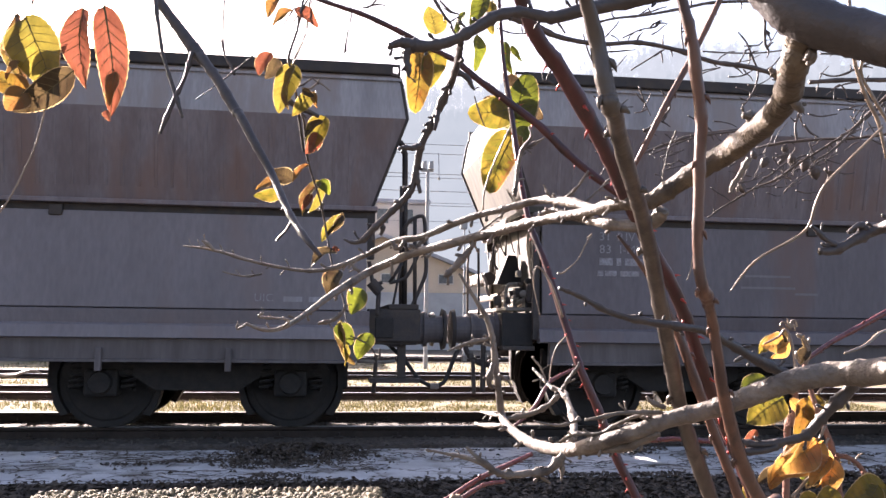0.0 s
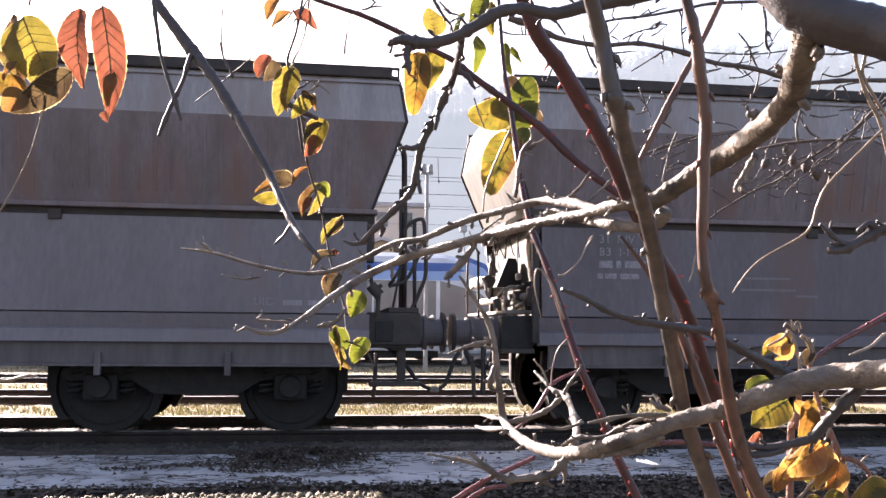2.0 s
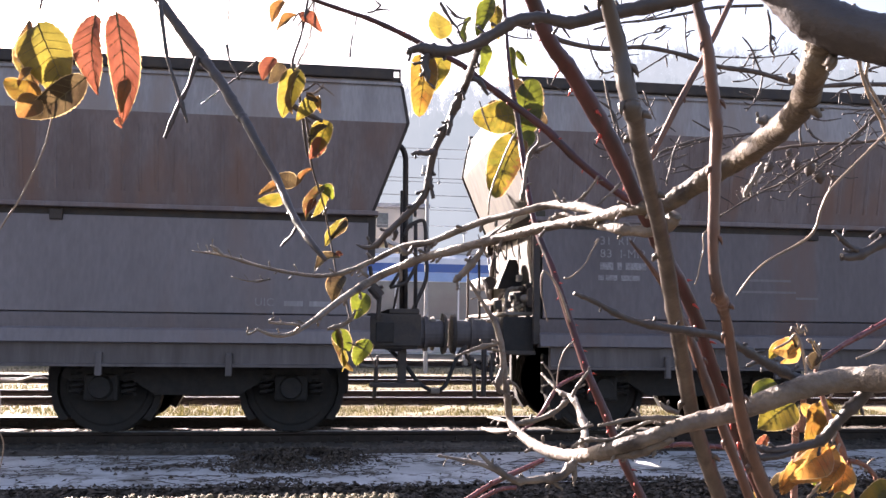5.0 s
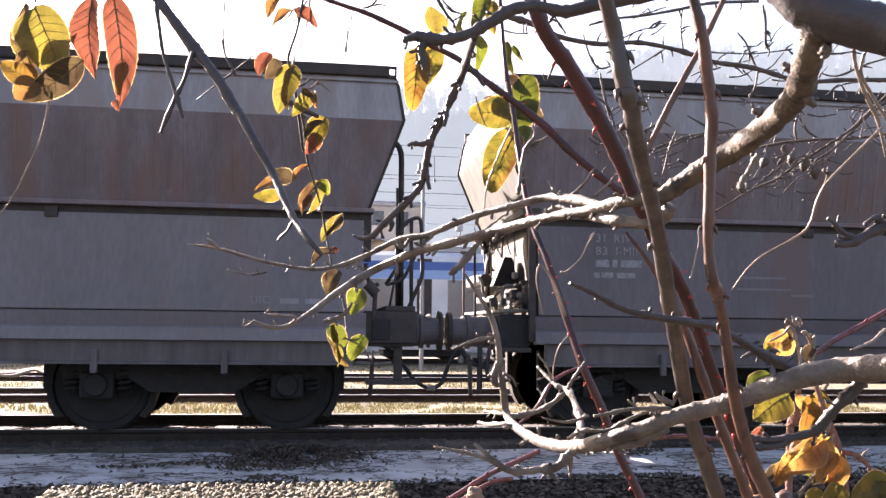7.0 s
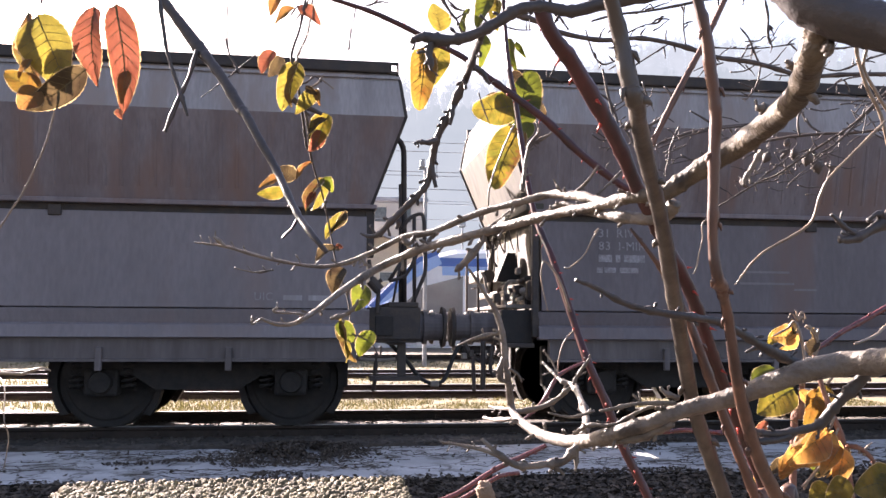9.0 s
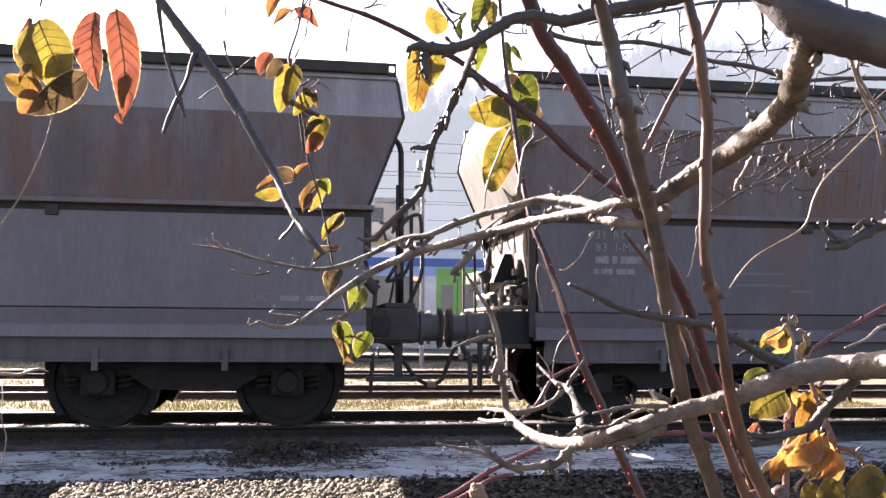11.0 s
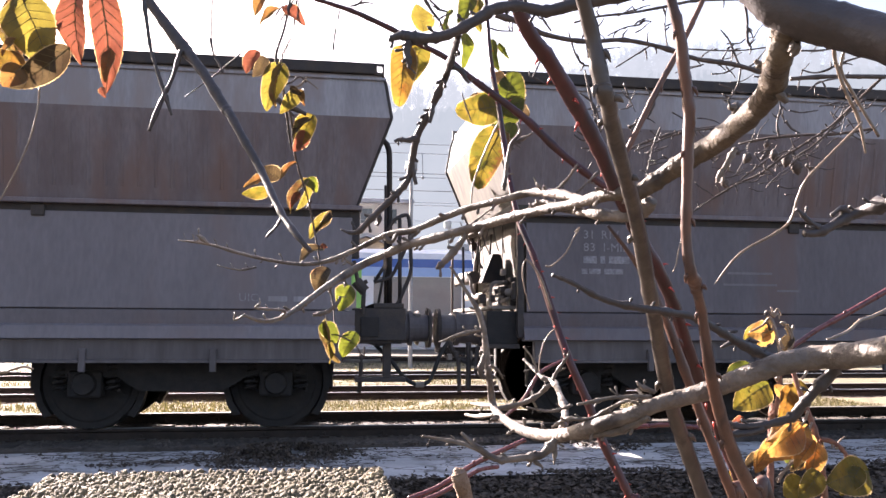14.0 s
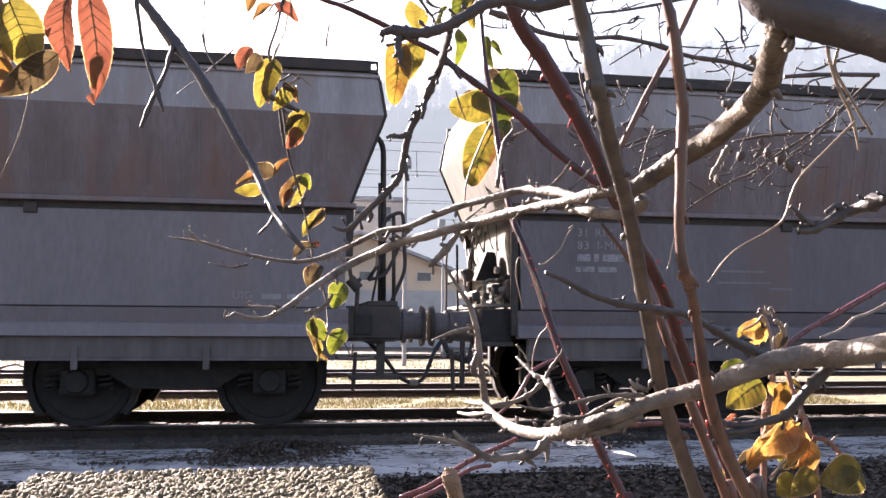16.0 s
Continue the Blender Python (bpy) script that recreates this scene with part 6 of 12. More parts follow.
limb("spur", TREE, BARK, [(0.231, 1.120, 0.971, 0.0019), (0.233, 1.120, 0.975, 0.0017), (0.236, 1.120, 0.979, 0.0022), (0.237, 1.120, 0.980, 0.0010)], 0.15)
limb("spur", TREE, BARK, [(0.228, 1.120, 0.984, 0.0019), (0.223, 1.120, 0.986, 0.0017), (0.217, 1.120, 0.988, 0.0022), (0.216, 1.120, 0.989, 0.0010)], 0.15)
limb("spur", TREE, BARK, [(0.225, 1.120, 1.014, 0.0019), (0.220, 1.120, 1.016, 0.0017), (0.216, 1.120, 1.019, 0.0022), (0.215, 1.120, 1.020, 0.0010)], 0.15)
limb("spur", TREE, BARK, [(0.222, 1.120, 1.037, 0.0018), (0.216, 1.120, 1.038, 0.0016), (0.210, 1.120, 1.040, 0.0021), (0.209, 1.120, 1.041, 0.0009)], 0.15)
limb("spur", TREE, BARK, [(0.220, 1.120, 1.048, 0.0017), (0.215, 1.120, 1.049, 0.0016), (0.210, 1.120, 1.051, 0.0020), (0.209, 1.120, 1.052, 0.0009)], 0.15)
limb("spur", TREE, BARK, [(0.211, 1.120, 1.075, 0.0015), (0.207, 1.120, 1.075, 0.0014), (0.202, 1.120, 1.076, 0.0018), (0.201, 1.120, 1.076, 0.0008)], 0.15)
limb("spur", TREE, BARK, [(0.192, 1.120, 1.107, 0.0011), (0.187, 1.120, 1.105, 0.0009), (0.181, 1.120, 1.104, 0.0012), (0.180, 1.120, 1.104, 0.0005)], 0.15)
limb("spur", TREE, BARK, [(0.190, 1.120, 1.110, 0.0010), (0.191, 1.120, 1.113, 0.0009), (0.193, 1.120, 1.116, 0.0012), (0.194, 1.120, 1.117, 0.0005)], 0.15)
limb("spur", TREE, BARK, [(0.284, 0.751, 0.964, 0.0013), (0.283, 0.751, 0.960, 0.0012), (0.281, 0.751, 0.955, 0.0015), (0.280, 0.751, 0.954, 0.0007)], 0.15)
limb("spur", TREE, BARK, [(0.262, 0.767, 0.954, 0.0013), (0.261, 0.767, 0.951, 0.0012), (0.259, 0.767, 0.948, 0.0015), (0.259, 0.767, 0.947, 0.0007)], 0.15)
limb("spur", TREE, BARK, [(0.252, 0.788, 0.948, 0.0013), (0.248, 0.788, 0.950, 0.0012), (0.245, 0.788, 0.952, 0.0015), (0.245, 0.788, 0.953, 0.0006)], 0.15)
limb("spur", TREE, BARK, [(0.198, 1.120, 1.044, 0.0012), (0.196, 1.120, 1.047, 0.0010), (0.194, 1.120, 1.051, 0.0013), (0.195, 1.120, 1.052, 0.0006)], 0.15)
limb("spur", TREE, BARK, [(0.181, 1.120, 1.038, 0.0010), (0.179, 1.120, 1.035, 0.0009), (0.178, 1.120, 1.033, 0.0011), (0.176, 1.120, 1.032, 0.0005)], 0.15)
limb("spur", TREE, BARK, [(0.256, 1.117, 0.948, 0.0014), (0.259, 1.117, 0.952, 0.0013), (0.261, 1.117, 0.956, 0.0017), (0.263, 1.117, 0.956, 0.0007)], 0.15)
limb("spur", TREE, BARK, [(0.300, 1.106, 0.970, 0.0013), (0.300, 1.106, 0.975, 0.0012), (0.301, 1.106, 0.981, 0.0015), (0.302, 1.106, 0.982, 0.0007)], 0.15)
limb("spur", TREE, BARK, [(0.267, 0.909, 0.958, 0.0016), (0.269, 0.909, 0.963, 0.0014), (0.272, 0.909, 0.967, 0.0018), (0.273, 0.909, 0.967, 0.0008)], 0.15)
limb("spur", TREE, BARK, [(0.280, 1.092, 0.998, 0.0010), (0.274, 1.092, 0.996, 0.0009), (0.269, 1.092, 0.994, 0.0011), (0.267, 1.092, 0.994, 0.0005)], 0.15)
limb("spur", TREE, BARK, [(0.272, 0.950, 1.001, 0.0009), (0.276, 0.950, 1.003, 0.0008), (0.280, 0.950, 1.005, 0.0010), (0.281, 0.950, 1.005, 0.0004)], 0.15)
limb("spur", TREE, BARK, [(0.283, 0.950, 1.017, 0.0007), (0.281, 0.950, 1.019, 0.0007), (0.279, 0.950, 1.021, 0.0009), (0.279, 0.950, 1.022, 0.0004)], 0.15)
limb("spur", TREE, BARK, [(0.251, 0.980, 1.014, 0.0005), (0.255, 0.980, 1.016, 0.0005), (0.259, 0.980, 1.019, 0.0006), (0.261, 0.980, 1.019, 0.0003)], 0.15)
limb("spur", TREE, BARK, [(0.237, 1.194, 0.942, 0.0011), (0.234, 1.194, 0.939, 0.0010), (0.232, 1.194, 0.935, 0.0012), (0.230, 1.194, 0.934, 0.0005)], 0.15)
limb("spur", TREE, BARK, [(0.242, 1.256, 0.938, 0.0009), (0.238, 1.256, 0.934, 0.0008), (0.234, 1.256, 0.931, 0.0011), (0.233, 1.256, 0.931, 0.0005)], 0.15)
limb("spur", TREE, BARK, [(0.213, 0.800, 0.932, 0.0014), (0.208, 0.800, 0.932, 0.0012), (0.204, 0.800, 0.933, 0.0016), (0.203, 0.800, 0.933, 0.0007)], 0.15)
limb("spur", TREE, BARK, [(0.204, 0.800, 0.930, 0.0014), (0.201, 0.800, 0.925, 0.0012), (0.198, 0.800, 0.920, 0.0016), (0.198, 0.800, 0.920, 0.0007)], 0.15)
limb("spur", TREE, BARK, [(0.179, 0.800, 0.927, 0.0014), (0.176, 0.800, 0.930, 0.0012), (0.173, 0.800, 0.932, 0.0016), (0.173, 0.800, 0.933, 0.0007)], 0.15)
limb("spur", TREE, BARK, [(0.163, 0.800, 0.930, 0.0014), (0.159, 0.800, 0.929, 0.0012), (0.155, 0.800, 0.929, 0.0016), (0.154, 0.800, 0.929, 0.0007)], 0.15)
limb("spur", TREE, BARK, [(0.146, 0.800, 0.941, 0.0011), (0.147, 0.800, 0.943, 0.0010), (0.147, 0.800, 0.946, 0.0012), (0.148, 0.800, 0.947, 0.0005)], 0.15)
limb("spur", TREE, BARK, [(0.164, 0.800, 0.929, 0.0010), (0.160, 0.800, 0.929, 0.0009), (0.157, 0.800, 0.929, 0.0012), (0.156, 0.800, 0.929, 0.0005)], 0.15)
limb("spur", TREE, BARK, [(0.128, 0.800, 0.944, 0.0008), (0.127, 0.800, 0.947, 0.0007), (0.125, 0.800, 0.949, 0.0009), (0.125, 0.800, 0.950, 0.0004)], 0.15)
limb("spur", TREE, BARK, [(0.125, 0.800, 0.945, 0.0007), (0.122, 0.800, 0.943, 0.0007), (0.120, 0.800, 0.941, 0.0008), (0.119, 0.800, 0.941, 0.0004)], 0.15)
limb("spur", TREE, BARK, [(0.105, 0.800, 0.947, 0.0005), (0.103, 0.800, 0.944, 0.0004), (0.102, 0.800, 0.941, 0.0006), (0.101, 0.800, 0.941, 0.0002)], 0.15)
limb("spur", TREE, BARK, [(0.214, 1.100, 0.999, 0.0016), (0.209, 1.100, 0.998, 0.0015), (0.205, 1.100, 0.997, 0.0019), (0.204, 1.100, 0.998, 0.0008)], 0.15)
limb("spur", TREE, BARK, [(0.217, 1.100, 0.985, 0.0010), (0.223, 1.100, 0.984, 0.0009), (0.228, 1.100, 0.982, 0.0011), (0.229, 1.100, 0.981, 0.0005)], 0.15)
limb("spur", TREE, BARK, [(0.234, 1.100, 0.995, 0.0007), (0.233, 1.100, 0.992, 0.0007), (0.232, 1.100, 0.989, 0.0009), (0.231, 1.100, 0.988, 0.0004)], 0.15)
limb("spur", TREE, BARK, [(0.239, 1.100, 0.989, 0.0006), (0.241, 1.100, 0.989, 0.0005), (0.244, 1.100, 0.988, 0.0007), (0.245, 1.100, 0.987, 0.0003)], 0.15)
limb("spur", TREE, BARK, [(0.265, 0.740, 0.990, 0.0009), (0.262, 0.740, 0.993, 0.0008), (0.259, 0.740, 0.996, 0.0010), (0.258, 0.740, 0.997, 0.0004)], 0.15)
limb("spur", TREE, BARK, [(0.265, 0.740, 0.990, 0.0009), (0.264, 0.740, 0.994, 0.0008), (0.263, 0.740, 0.998, 0.0010), (0.263, 0.740, 0.999, 0.0004)], 0.15)
limb("spur", TREE, BARK, [(0.247, 0.740, 0.986, 0.0007), (0.245, 0.740, 0.983, 0.0007), (0.244, 0.740, 0.981, 0.0008), (0.243, 0.740, 0.980, 0.0004)], 0.15)
limb("spur", TREE, BARK, [(0.283, 0.753, 0.982, 0.0008), (0.282, 0.753, 0.985, 0.0007), (0.281, 0.753, 0.988, 0.0009), (0.281, 0.753, 0.989, 0.0004)], 0.15)
limb("spur", TREE, BARK, [(0.261, 0.766, 0.975, 0.0007), (0.261, 0.766, 0.973, 0.0007), (0.261, 0.766, 0.970, 0.0008), (0.260, 0.766, 0.970, 0.0004)], 0.15)
limb("spur", TREE, BARK, [(0.233, 0.784, 0.962, 0.0008), (0.229, 0.784, 0.964, 0.0007), (0.226, 0.784, 0.966, 0.0009), (0.225, 0.784, 0.967, 0.0004)], 0.15)
limb("spur", TREE, BARK, [(0.244, 0.777, 0.967, 0.0008), (0.241, 0.777, 0.968, 0.0007), (0.238, 0.777, 0.969, 0.0009), (0.237, 0.777, 0.970, 0.0004)], 0.15)
limb("spur", TREE, BARK, [(0.228, 0.789, 0.959, 0.0008), (0.226, 0.789, 0.960, 0.0007), (0.224, 0.789, 0.961, 0.0009), (0.223, 0.789, 0.962, 0.0004)], 0.15)
limb("spur", TREE, BARK, [(0.290, 0.740, 0.997, 0.0010), (0.290, 0.740, 1.000, 0.0009), (0.291, 0.740, 1.003, 0.0012), (0.291, 0.740, 1.004, 0.0005)], 0.15)
limb("spur", TREE, BARK, [(0.230, 0.800, 0.975, 0.0005), (0.228, 0.800, 0.976, 0.0005), (0.226, 0.800, 0.978, 0.0006), (0.226, 0.800, 0.979, 0.0003)], 0.15)
limb("spur", TREE, BARK, [(0.204, 0.800, 0.974, 0.0004), (0.203, 0.800, 0.972, 0.0003), (0.202, 0.800, 0.969, 0.0004), (0.201, 0.800, 0.969, 0.0002)], 0.15)
limb("spur", TREE, BARK, [(0.225, 0.800, 0.942, 0.0010), (0.229, 0.800, 0.940, 0.0009), (0.233, 0.800, 0.938, 0.0011), (0.233, 0.800, 0.938, 0.0005)], 0.15)
limb("spur", TREE, BARK, [(0.202, 0.800, 0.926, 0.0008), (0.204, 0.800, 0.927, 0.0007), (0.206, 0.800, 0.929, 0.0009), (0.207, 0.800, 0.929, 0.0004)], 0.15)
limb("spur", TREE, BARK_DARK, [(0.442, 0.681, 1.018, 0.0012), (0.443, 0.681, 1.015, 0.0011), (0.444, 0.681, 1.012, 0.0014), (0.444, 0.681, 1.011, 0.0006)], 0.15)
limb("spur", TREE, BARK_DARK, [(0.436, 0.686, 1.008, 0.0013), (0.437, 0.686, 1.003, 0.0011), (0.438, 0.686, 0.997, 0.0014), (0.438, 0.686, 0.996, 0.0006)], 0.15)
limb("spur", TREE, BARK_DARK, [(0.425, 0.693, 0.996, 0.0013), (0.420, 0.693, 0.997, 0.0011), (0.415, 0.693, 0.999, 0.0014), (0.414, 0.693, 0.999, 0.0006)], 0.15)
limb("spur", TREE, BARK_DARK, [(0.414, 0.700, 0.979, 0.0013), (0.416, 0.700, 0.975, 0.0011), (0.417, 0.700, 0.972, 0.0015), (0.417, 0.700, 0.971, 0.0006)], 0.15)
limb("spur", TREE, BARK_DARK, [(0.410, 0.703, 0.973, 0.0013), (0.409, 0.703, 0.967, 0.0011), (0.408, 0.703, 0.962, 0.0015), (0.407, 0.703, 0.962, 0.0006)], 0.15)
limb("spur", TREE, BARK_DARK, [(0.377, 0.712, 0.965, 0.0013), (0.373, 0.712, 0.967, 0.0011), (0.369, 0.712, 0.970, 0.0015), (0.368, 0.712, 0.971, 0.0006)], 0.15)
limb("spur", TREE, BARK_DARK, [(0.359, 0.720, 0.967, 0.0012), (0.356, 0.720, 0.964, 0.0011), (0.354, 0.720, 0.961, 0.0014), (0.353, 0.720, 0.961, 0.0006)], 0.15)
limb("spur", TREE, BARK_DARK, [(0.360, 0.710, 0.959, 0.0012), (0.358, 0.710, 0.961, 0.0011), (0.356, 0.710, 0.964, 0.0013), (0.356, 0.710, 0.965, 0.0006)], 0.15)
limb("spur", TREE, BARK_DARK, [(0.200, 0.652, 1.084, 0.0010), (0.201, 0.652, 1.081, 0.0009), (0.201, 0.652, 1.079, 0.0011), (0.201, 0.652, 1.078, 0.0005)], 0.15)
limb("spur", TREE, BARK_DARK, [(0.248, 0.669, 1.069, 0.0012), (0.250, 0.669, 1.071, 0.0011), (0.252, 0.669, 1.074, 0.0014), (0.253, 0.669, 1.074, 0.0006)], 0.15)
limb("spur", TREE, BARK_DARK, [(0.270, 0.675, 1.066, 0.0012), (0.272, 0.675, 1.068, 0.0011), (0.274, 0.675, 1.071, 0.0014), (0.275, 0.675, 1.071, 0.0006)], 0.15)
limb("spur", TREE, BARK_DARK, [(0.288, 0.680, 1.064, 0.0012), (0.289, 0.680, 1.060, 0.0011), (0.291, 0.680, 1.057, 0.0014), (0.291, 0.680, 1.056, 0.0006)], 0.15)
limb("spur", TREE, BARK_DARK, [(0.335, 0.698, 1.053, 0.0013), (0.339, 0.698, 1.053, 0.0011), (0.343, 0.698, 1.054, 0.0014), (0.344, 0.698, 1.054, 0.0006)], 0.15)
limb("spur", TREE, BARK_DARK, [(0.353, 0.705, 1.045, 0.0013), (0.357, 0.705, 1.047, 0.0011), (0.362, 0.705, 1.048, 0.0015), (0.363, 0.705, 1.048, 0.0006)], 0.15)
limb("spur", TREE, BARK_DARK, [(0.364, 0.709, 1.040, 0.0013), (0.363, 0.709, 1.035, 0.0011), (0.362, 0.709, 1.031, 0.0015), (0.362, 0.709, 1.031, 0.0006)], 0.15)
limb("spur", TREE, BARK_DARK, [(0.392, 0.717, 1.029, 0.0013), (0.396, 0.717, 1.032, 0.0012), (0.400, 0.717, 1.036, 0.0015), (0.401, 0.717, 1.036, 0.0007)], 0.15)
limb("spur", TREE, BARK_DARK, [(0.369, 0.711, 1.037, 0.0013), (0.373, 0.711, 1.039, 0.0012), (0.378, 0.711, 1.041, 0.0015), (0.379, 0.711, 1.041, 0.0006)], 0.15)
limb("spur", TREE, BARK_DARK, [(0.411, 0.800, 1.038, 0.0010), (0.408, 0.800, 1.040, 0.0009), (0.406, 0.800, 1.042, 0.0012), (0.406, 0.800, 1.043, 0.0005)], 0.15)
limb("spur", TREE, BARK_DARK, [(0.298, 0.422, 1.118, 0.0008), (0.296, 0.422, 1.120, 0.0007), (0.293, 0.422, 1.122, 0.0009), (0.293, 0.422, 1.123, 0.0004)], 0.15)
limb("spur", TREE, BARK_DARK, [(0.303, 0.410, 1.120, 0.0008), (0.300, 0.410, 1.121, 0.0007), (0.296, 0.410, 1.122, 0.0009), (0.296, 0.410, 1.123, 0.0004)], 0.15)
limb("spur", TREE, BARK_DARK, [(0.294, 0.430, 1.116, 0.0008), (0.292, 0.430, 1.117, 0.0007), (0.289, 0.430, 1.119, 0.0009), (0.289, 0.430, 1.119, 0.0004)], 0.15)
limb("spur", TREE, BARK_DARK, [(0.272, 0.430, 1.105, 0.0008), (0.269, 0.430, 1.106, 0.0007), (0.267, 0.430, 1.107, 0.0009), (0.266, 0.430, 1.108, 0.0004)], 0.15)
limb("spur", TREE, BARK_DARK, [(0.269, 0.430, 1.104, 0.0008), (0.266, 0.430, 1.106, 0.0007), (0.263, 0.430, 1.107, 0.0009), (0.263, 0.430, 1.108, 0.0004)], 0.15)
limb("spur", TREE, BARK_DARK, [(0.270, 0.430, 1.107, 0.0007), (0.268, 0.430, 1.107, 0.0006), (0.265, 0.430, 1.107, 0.0008), (0.265, 0.430, 1.107, 0.0003)], 0.15)
limb("spur", TREE, BARK_DARK, [(0.261, 0.430, 1.113, 0.0006), (0.262, 0.430, 1.115, 0.0005), (0.263, 0.430, 1.118, 0.0007), (0.263, 0.430, 1.118, 0.0003)], 0.15)
limb("spur", TREE, BARK_DARK, [(0.180, 0.486, 1.257, 0.0009), (0.176, 0.486, 1.259, 0.0008), (0.172, 0.486, 1.261, 0.0010), (0.172, 0.486, 1.262, 0.0004)], 0.15)
limb("spur", TREE, BARK_DARK, [(0.196, 0.480, 1.260, 0.0009), (0.193, 0.480, 1.256, 0.0008), (0.190, 0.480, 1.252, 0.0010), (0.189, 0.480, 1.251, 0.0004)], 0.15)
limb("spur", TREE, BARK_DARK, [(0.164, 0.490, 1.253, 0.0009), (0.161, 0.490, 1.256, 0.0008), (0.159, 0.490, 1.259, 0.0010), (0.159, 0.490, 1.260, 0.0004)], 0.15)
limb("spur", TREE, BARK_DARK, [(0.145, 0.491, 1.249, 0.0009), (0.143, 0.491, 1.252, 0.0008), (0.140, 0.491, 1.255, 0.0010), (0.140, 0.491, 1.256, 0.0004)], 0.15)
limb("spur", TREE, BARK_DARK, [(0.122, 0.498, 1.248, 0.0009), (0.121, 0.498, 1.251, 0.0008), (0.119, 0.498, 1.254, 0.0010), (0.119, 0.498, 1.255, 0.0004)], 0.15)
limb("spur", TREE, BARK_DARK, [(0.127, 0.497, 1.247, 0.0009), (0.125, 0.497, 1.243, 0.0008), (0.123, 0.497, 1.240, 0.0010), (0.122, 0.497, 1.239, 0.0004)], 0.15)
limb("spur", TREE, BARK_DARK, [(0.112, 0.500, 1.249, 0.0009), (0.110, 0.500, 1.247, 0.0008), (0.108, 0.500, 1.245, 0.0010), (0.108, 0.500, 1.244, 0.0004)], 0.15)
limb("spur", TREE, BARK_DARK, [(0.091, 0.500, 1.241, 0.0009), (0.088, 0.500, 1.243, 0.0008), (0.085, 0.500, 1.244, 0.0010), (0.085, 0.500, 1.244, 0.0004)], 0.15)
limb("spur", TREE, BARK_DARK, [(0.083, 0.500, 1.236, 0.0009), (0.080, 0.500, 1.239, 0.0008), (0.077, 0.500, 1.242, 0.0010), (0.077, 0.500, 1.242, 0.0004)], 0.15)
limb("spur", TREE, BARK_DARK, [(0.066, 0.500, 1.228, 0.0009), (0.062, 0.500, 1.230, 0.0008), (0.059, 0.500, 1.233, 0.0010), (0.058, 0.500, 1.233, 0.0004)], 0.15)
limb("spur", TREE, BARK_DARK, [(0.059, 0.500, 1.226, 0.0009), (0.058, 0.500, 1.223, 0.0008), (0.057, 0.500, 1.221, 0.0010), (0.057, 0.500, 1.220, 0.0004)], 0.15)
limb("spur", TREE, BARK_DARK, [(0.049, 0.500, 1.226, 0.0009), (0.046, 0.500, 1.223, 0.0008), (0.044, 0.500, 1.221, 0.0010), (0.043, 0.500, 1.221, 0.0004)], 0.15)
limb("spur", TREE, BARK_DARK, [(0.037, 0.500, 1.225, 0.0009), (0.037, 0.500, 1.222, 0.0008), (0.036, 0.500, 1.219, 0.0010), (0.036, 0.500, 1.219, 0.0004)], 0.15)
limb("spur", TREE, BARK_DARK, [(0.046, 0.500, 1.220, 0.0009), (0.043, 0.500, 1.218, 0.0008), (0.039, 0.500, 1.217, 0.0010), (0.039, 0.500, 1.217, 0.0004)], 0.15)
limb("spur", TREE, BARK_DARK, [(0.047, 0.500, 1.214, 0.0009), (0.045, 0.500, 1.212, 0.0008), (0.044, 0.500, 1.211, 0.0010), (0.043, 0.500, 1.210, 0.0004)], 0.15)
limb("spur", TREE, BARK_DARK, [(0.047, 0.500, 1.207, 0.0004), (0.049, 0.500, 1.206, 0.0004), (0.051, 0.500, 1.204, 0.0005), (0.052, 0.500, 1.204, 0.0002)], 0.15)
limb("spur", TREE, BARK_DARK, [(0.090, 0.586, 1.250, 0.0010), (0.092, 0.586, 1.248, 0.0009), (0.093, 0.586, 1.245, 0.0012), (0.093, 0.586, 1.244, 0.0005)], 0.15)
limb("spur", TREE, BARK_DARK, [(0.092, 0.601, 1.254, 0.0011), (0.093, 0.601, 1.251, 0.0010), (0.094, 0.601, 1.249, 0.0012), (0.094, 0.601, 1.248, 0.0005)], 0.15)
limb("spur", TREE, BARK_DARK, [(0.098, 0.687, 1.255, 0.0012), (0.099, 0.687, 1.252, 0.0011), (0.099, 0.687, 1.249, 0.0014), (0.099, 0.687, 1.248, 0.0006)], 0.15)
limb("spur", TREE, BARK_DARK, [(0.098, 0.686, 1.256, 0.0012), (0.095, 0.686, 1.254, 0.0011), (0.092, 0.686, 1.252, 0.0014), (0.091, 0.686, 1.252, 0.0006)], 0.15)
limb("spur", TREE, BARK_DARK, [(0.088, 0.705, 1.230, 0.0012), (0.084, 0.705, 1.229, 0.0011), (0.081, 0.705, 1.227, 0.0014), (0.080, 0.705, 1.227, 0.0006)], 0.15)
limb("spur", TREE, BARK_DARK, [(0.085, 0.708, 1.225, 0.0012), (0.082, 0.708, 1.224, 0.0011), (0.079, 0.708, 1.222, 0.0014), (0.078, 0.708, 1.222, 0.0006)], 0.15)
limb("spur", TREE, BARK_DARK, [(0.077, 0.719, 1.197, 0.0013), (0.079, 0.719, 1.194, 0.0011), (0.080, 0.719, 1.192, 0.0014), (0.080, 0.719, 1.191, 0.0006)], 0.15)
limb("spur", TREE, BARK_DARK, [(0.074, 0.722, 1.181, 0.0013), (0.070, 0.722, 1.178, 0.0011), (0.066, 0.722, 1.176, 0.0014), (0.065, 0.722, 1.176, 0.0006)], 0.15)
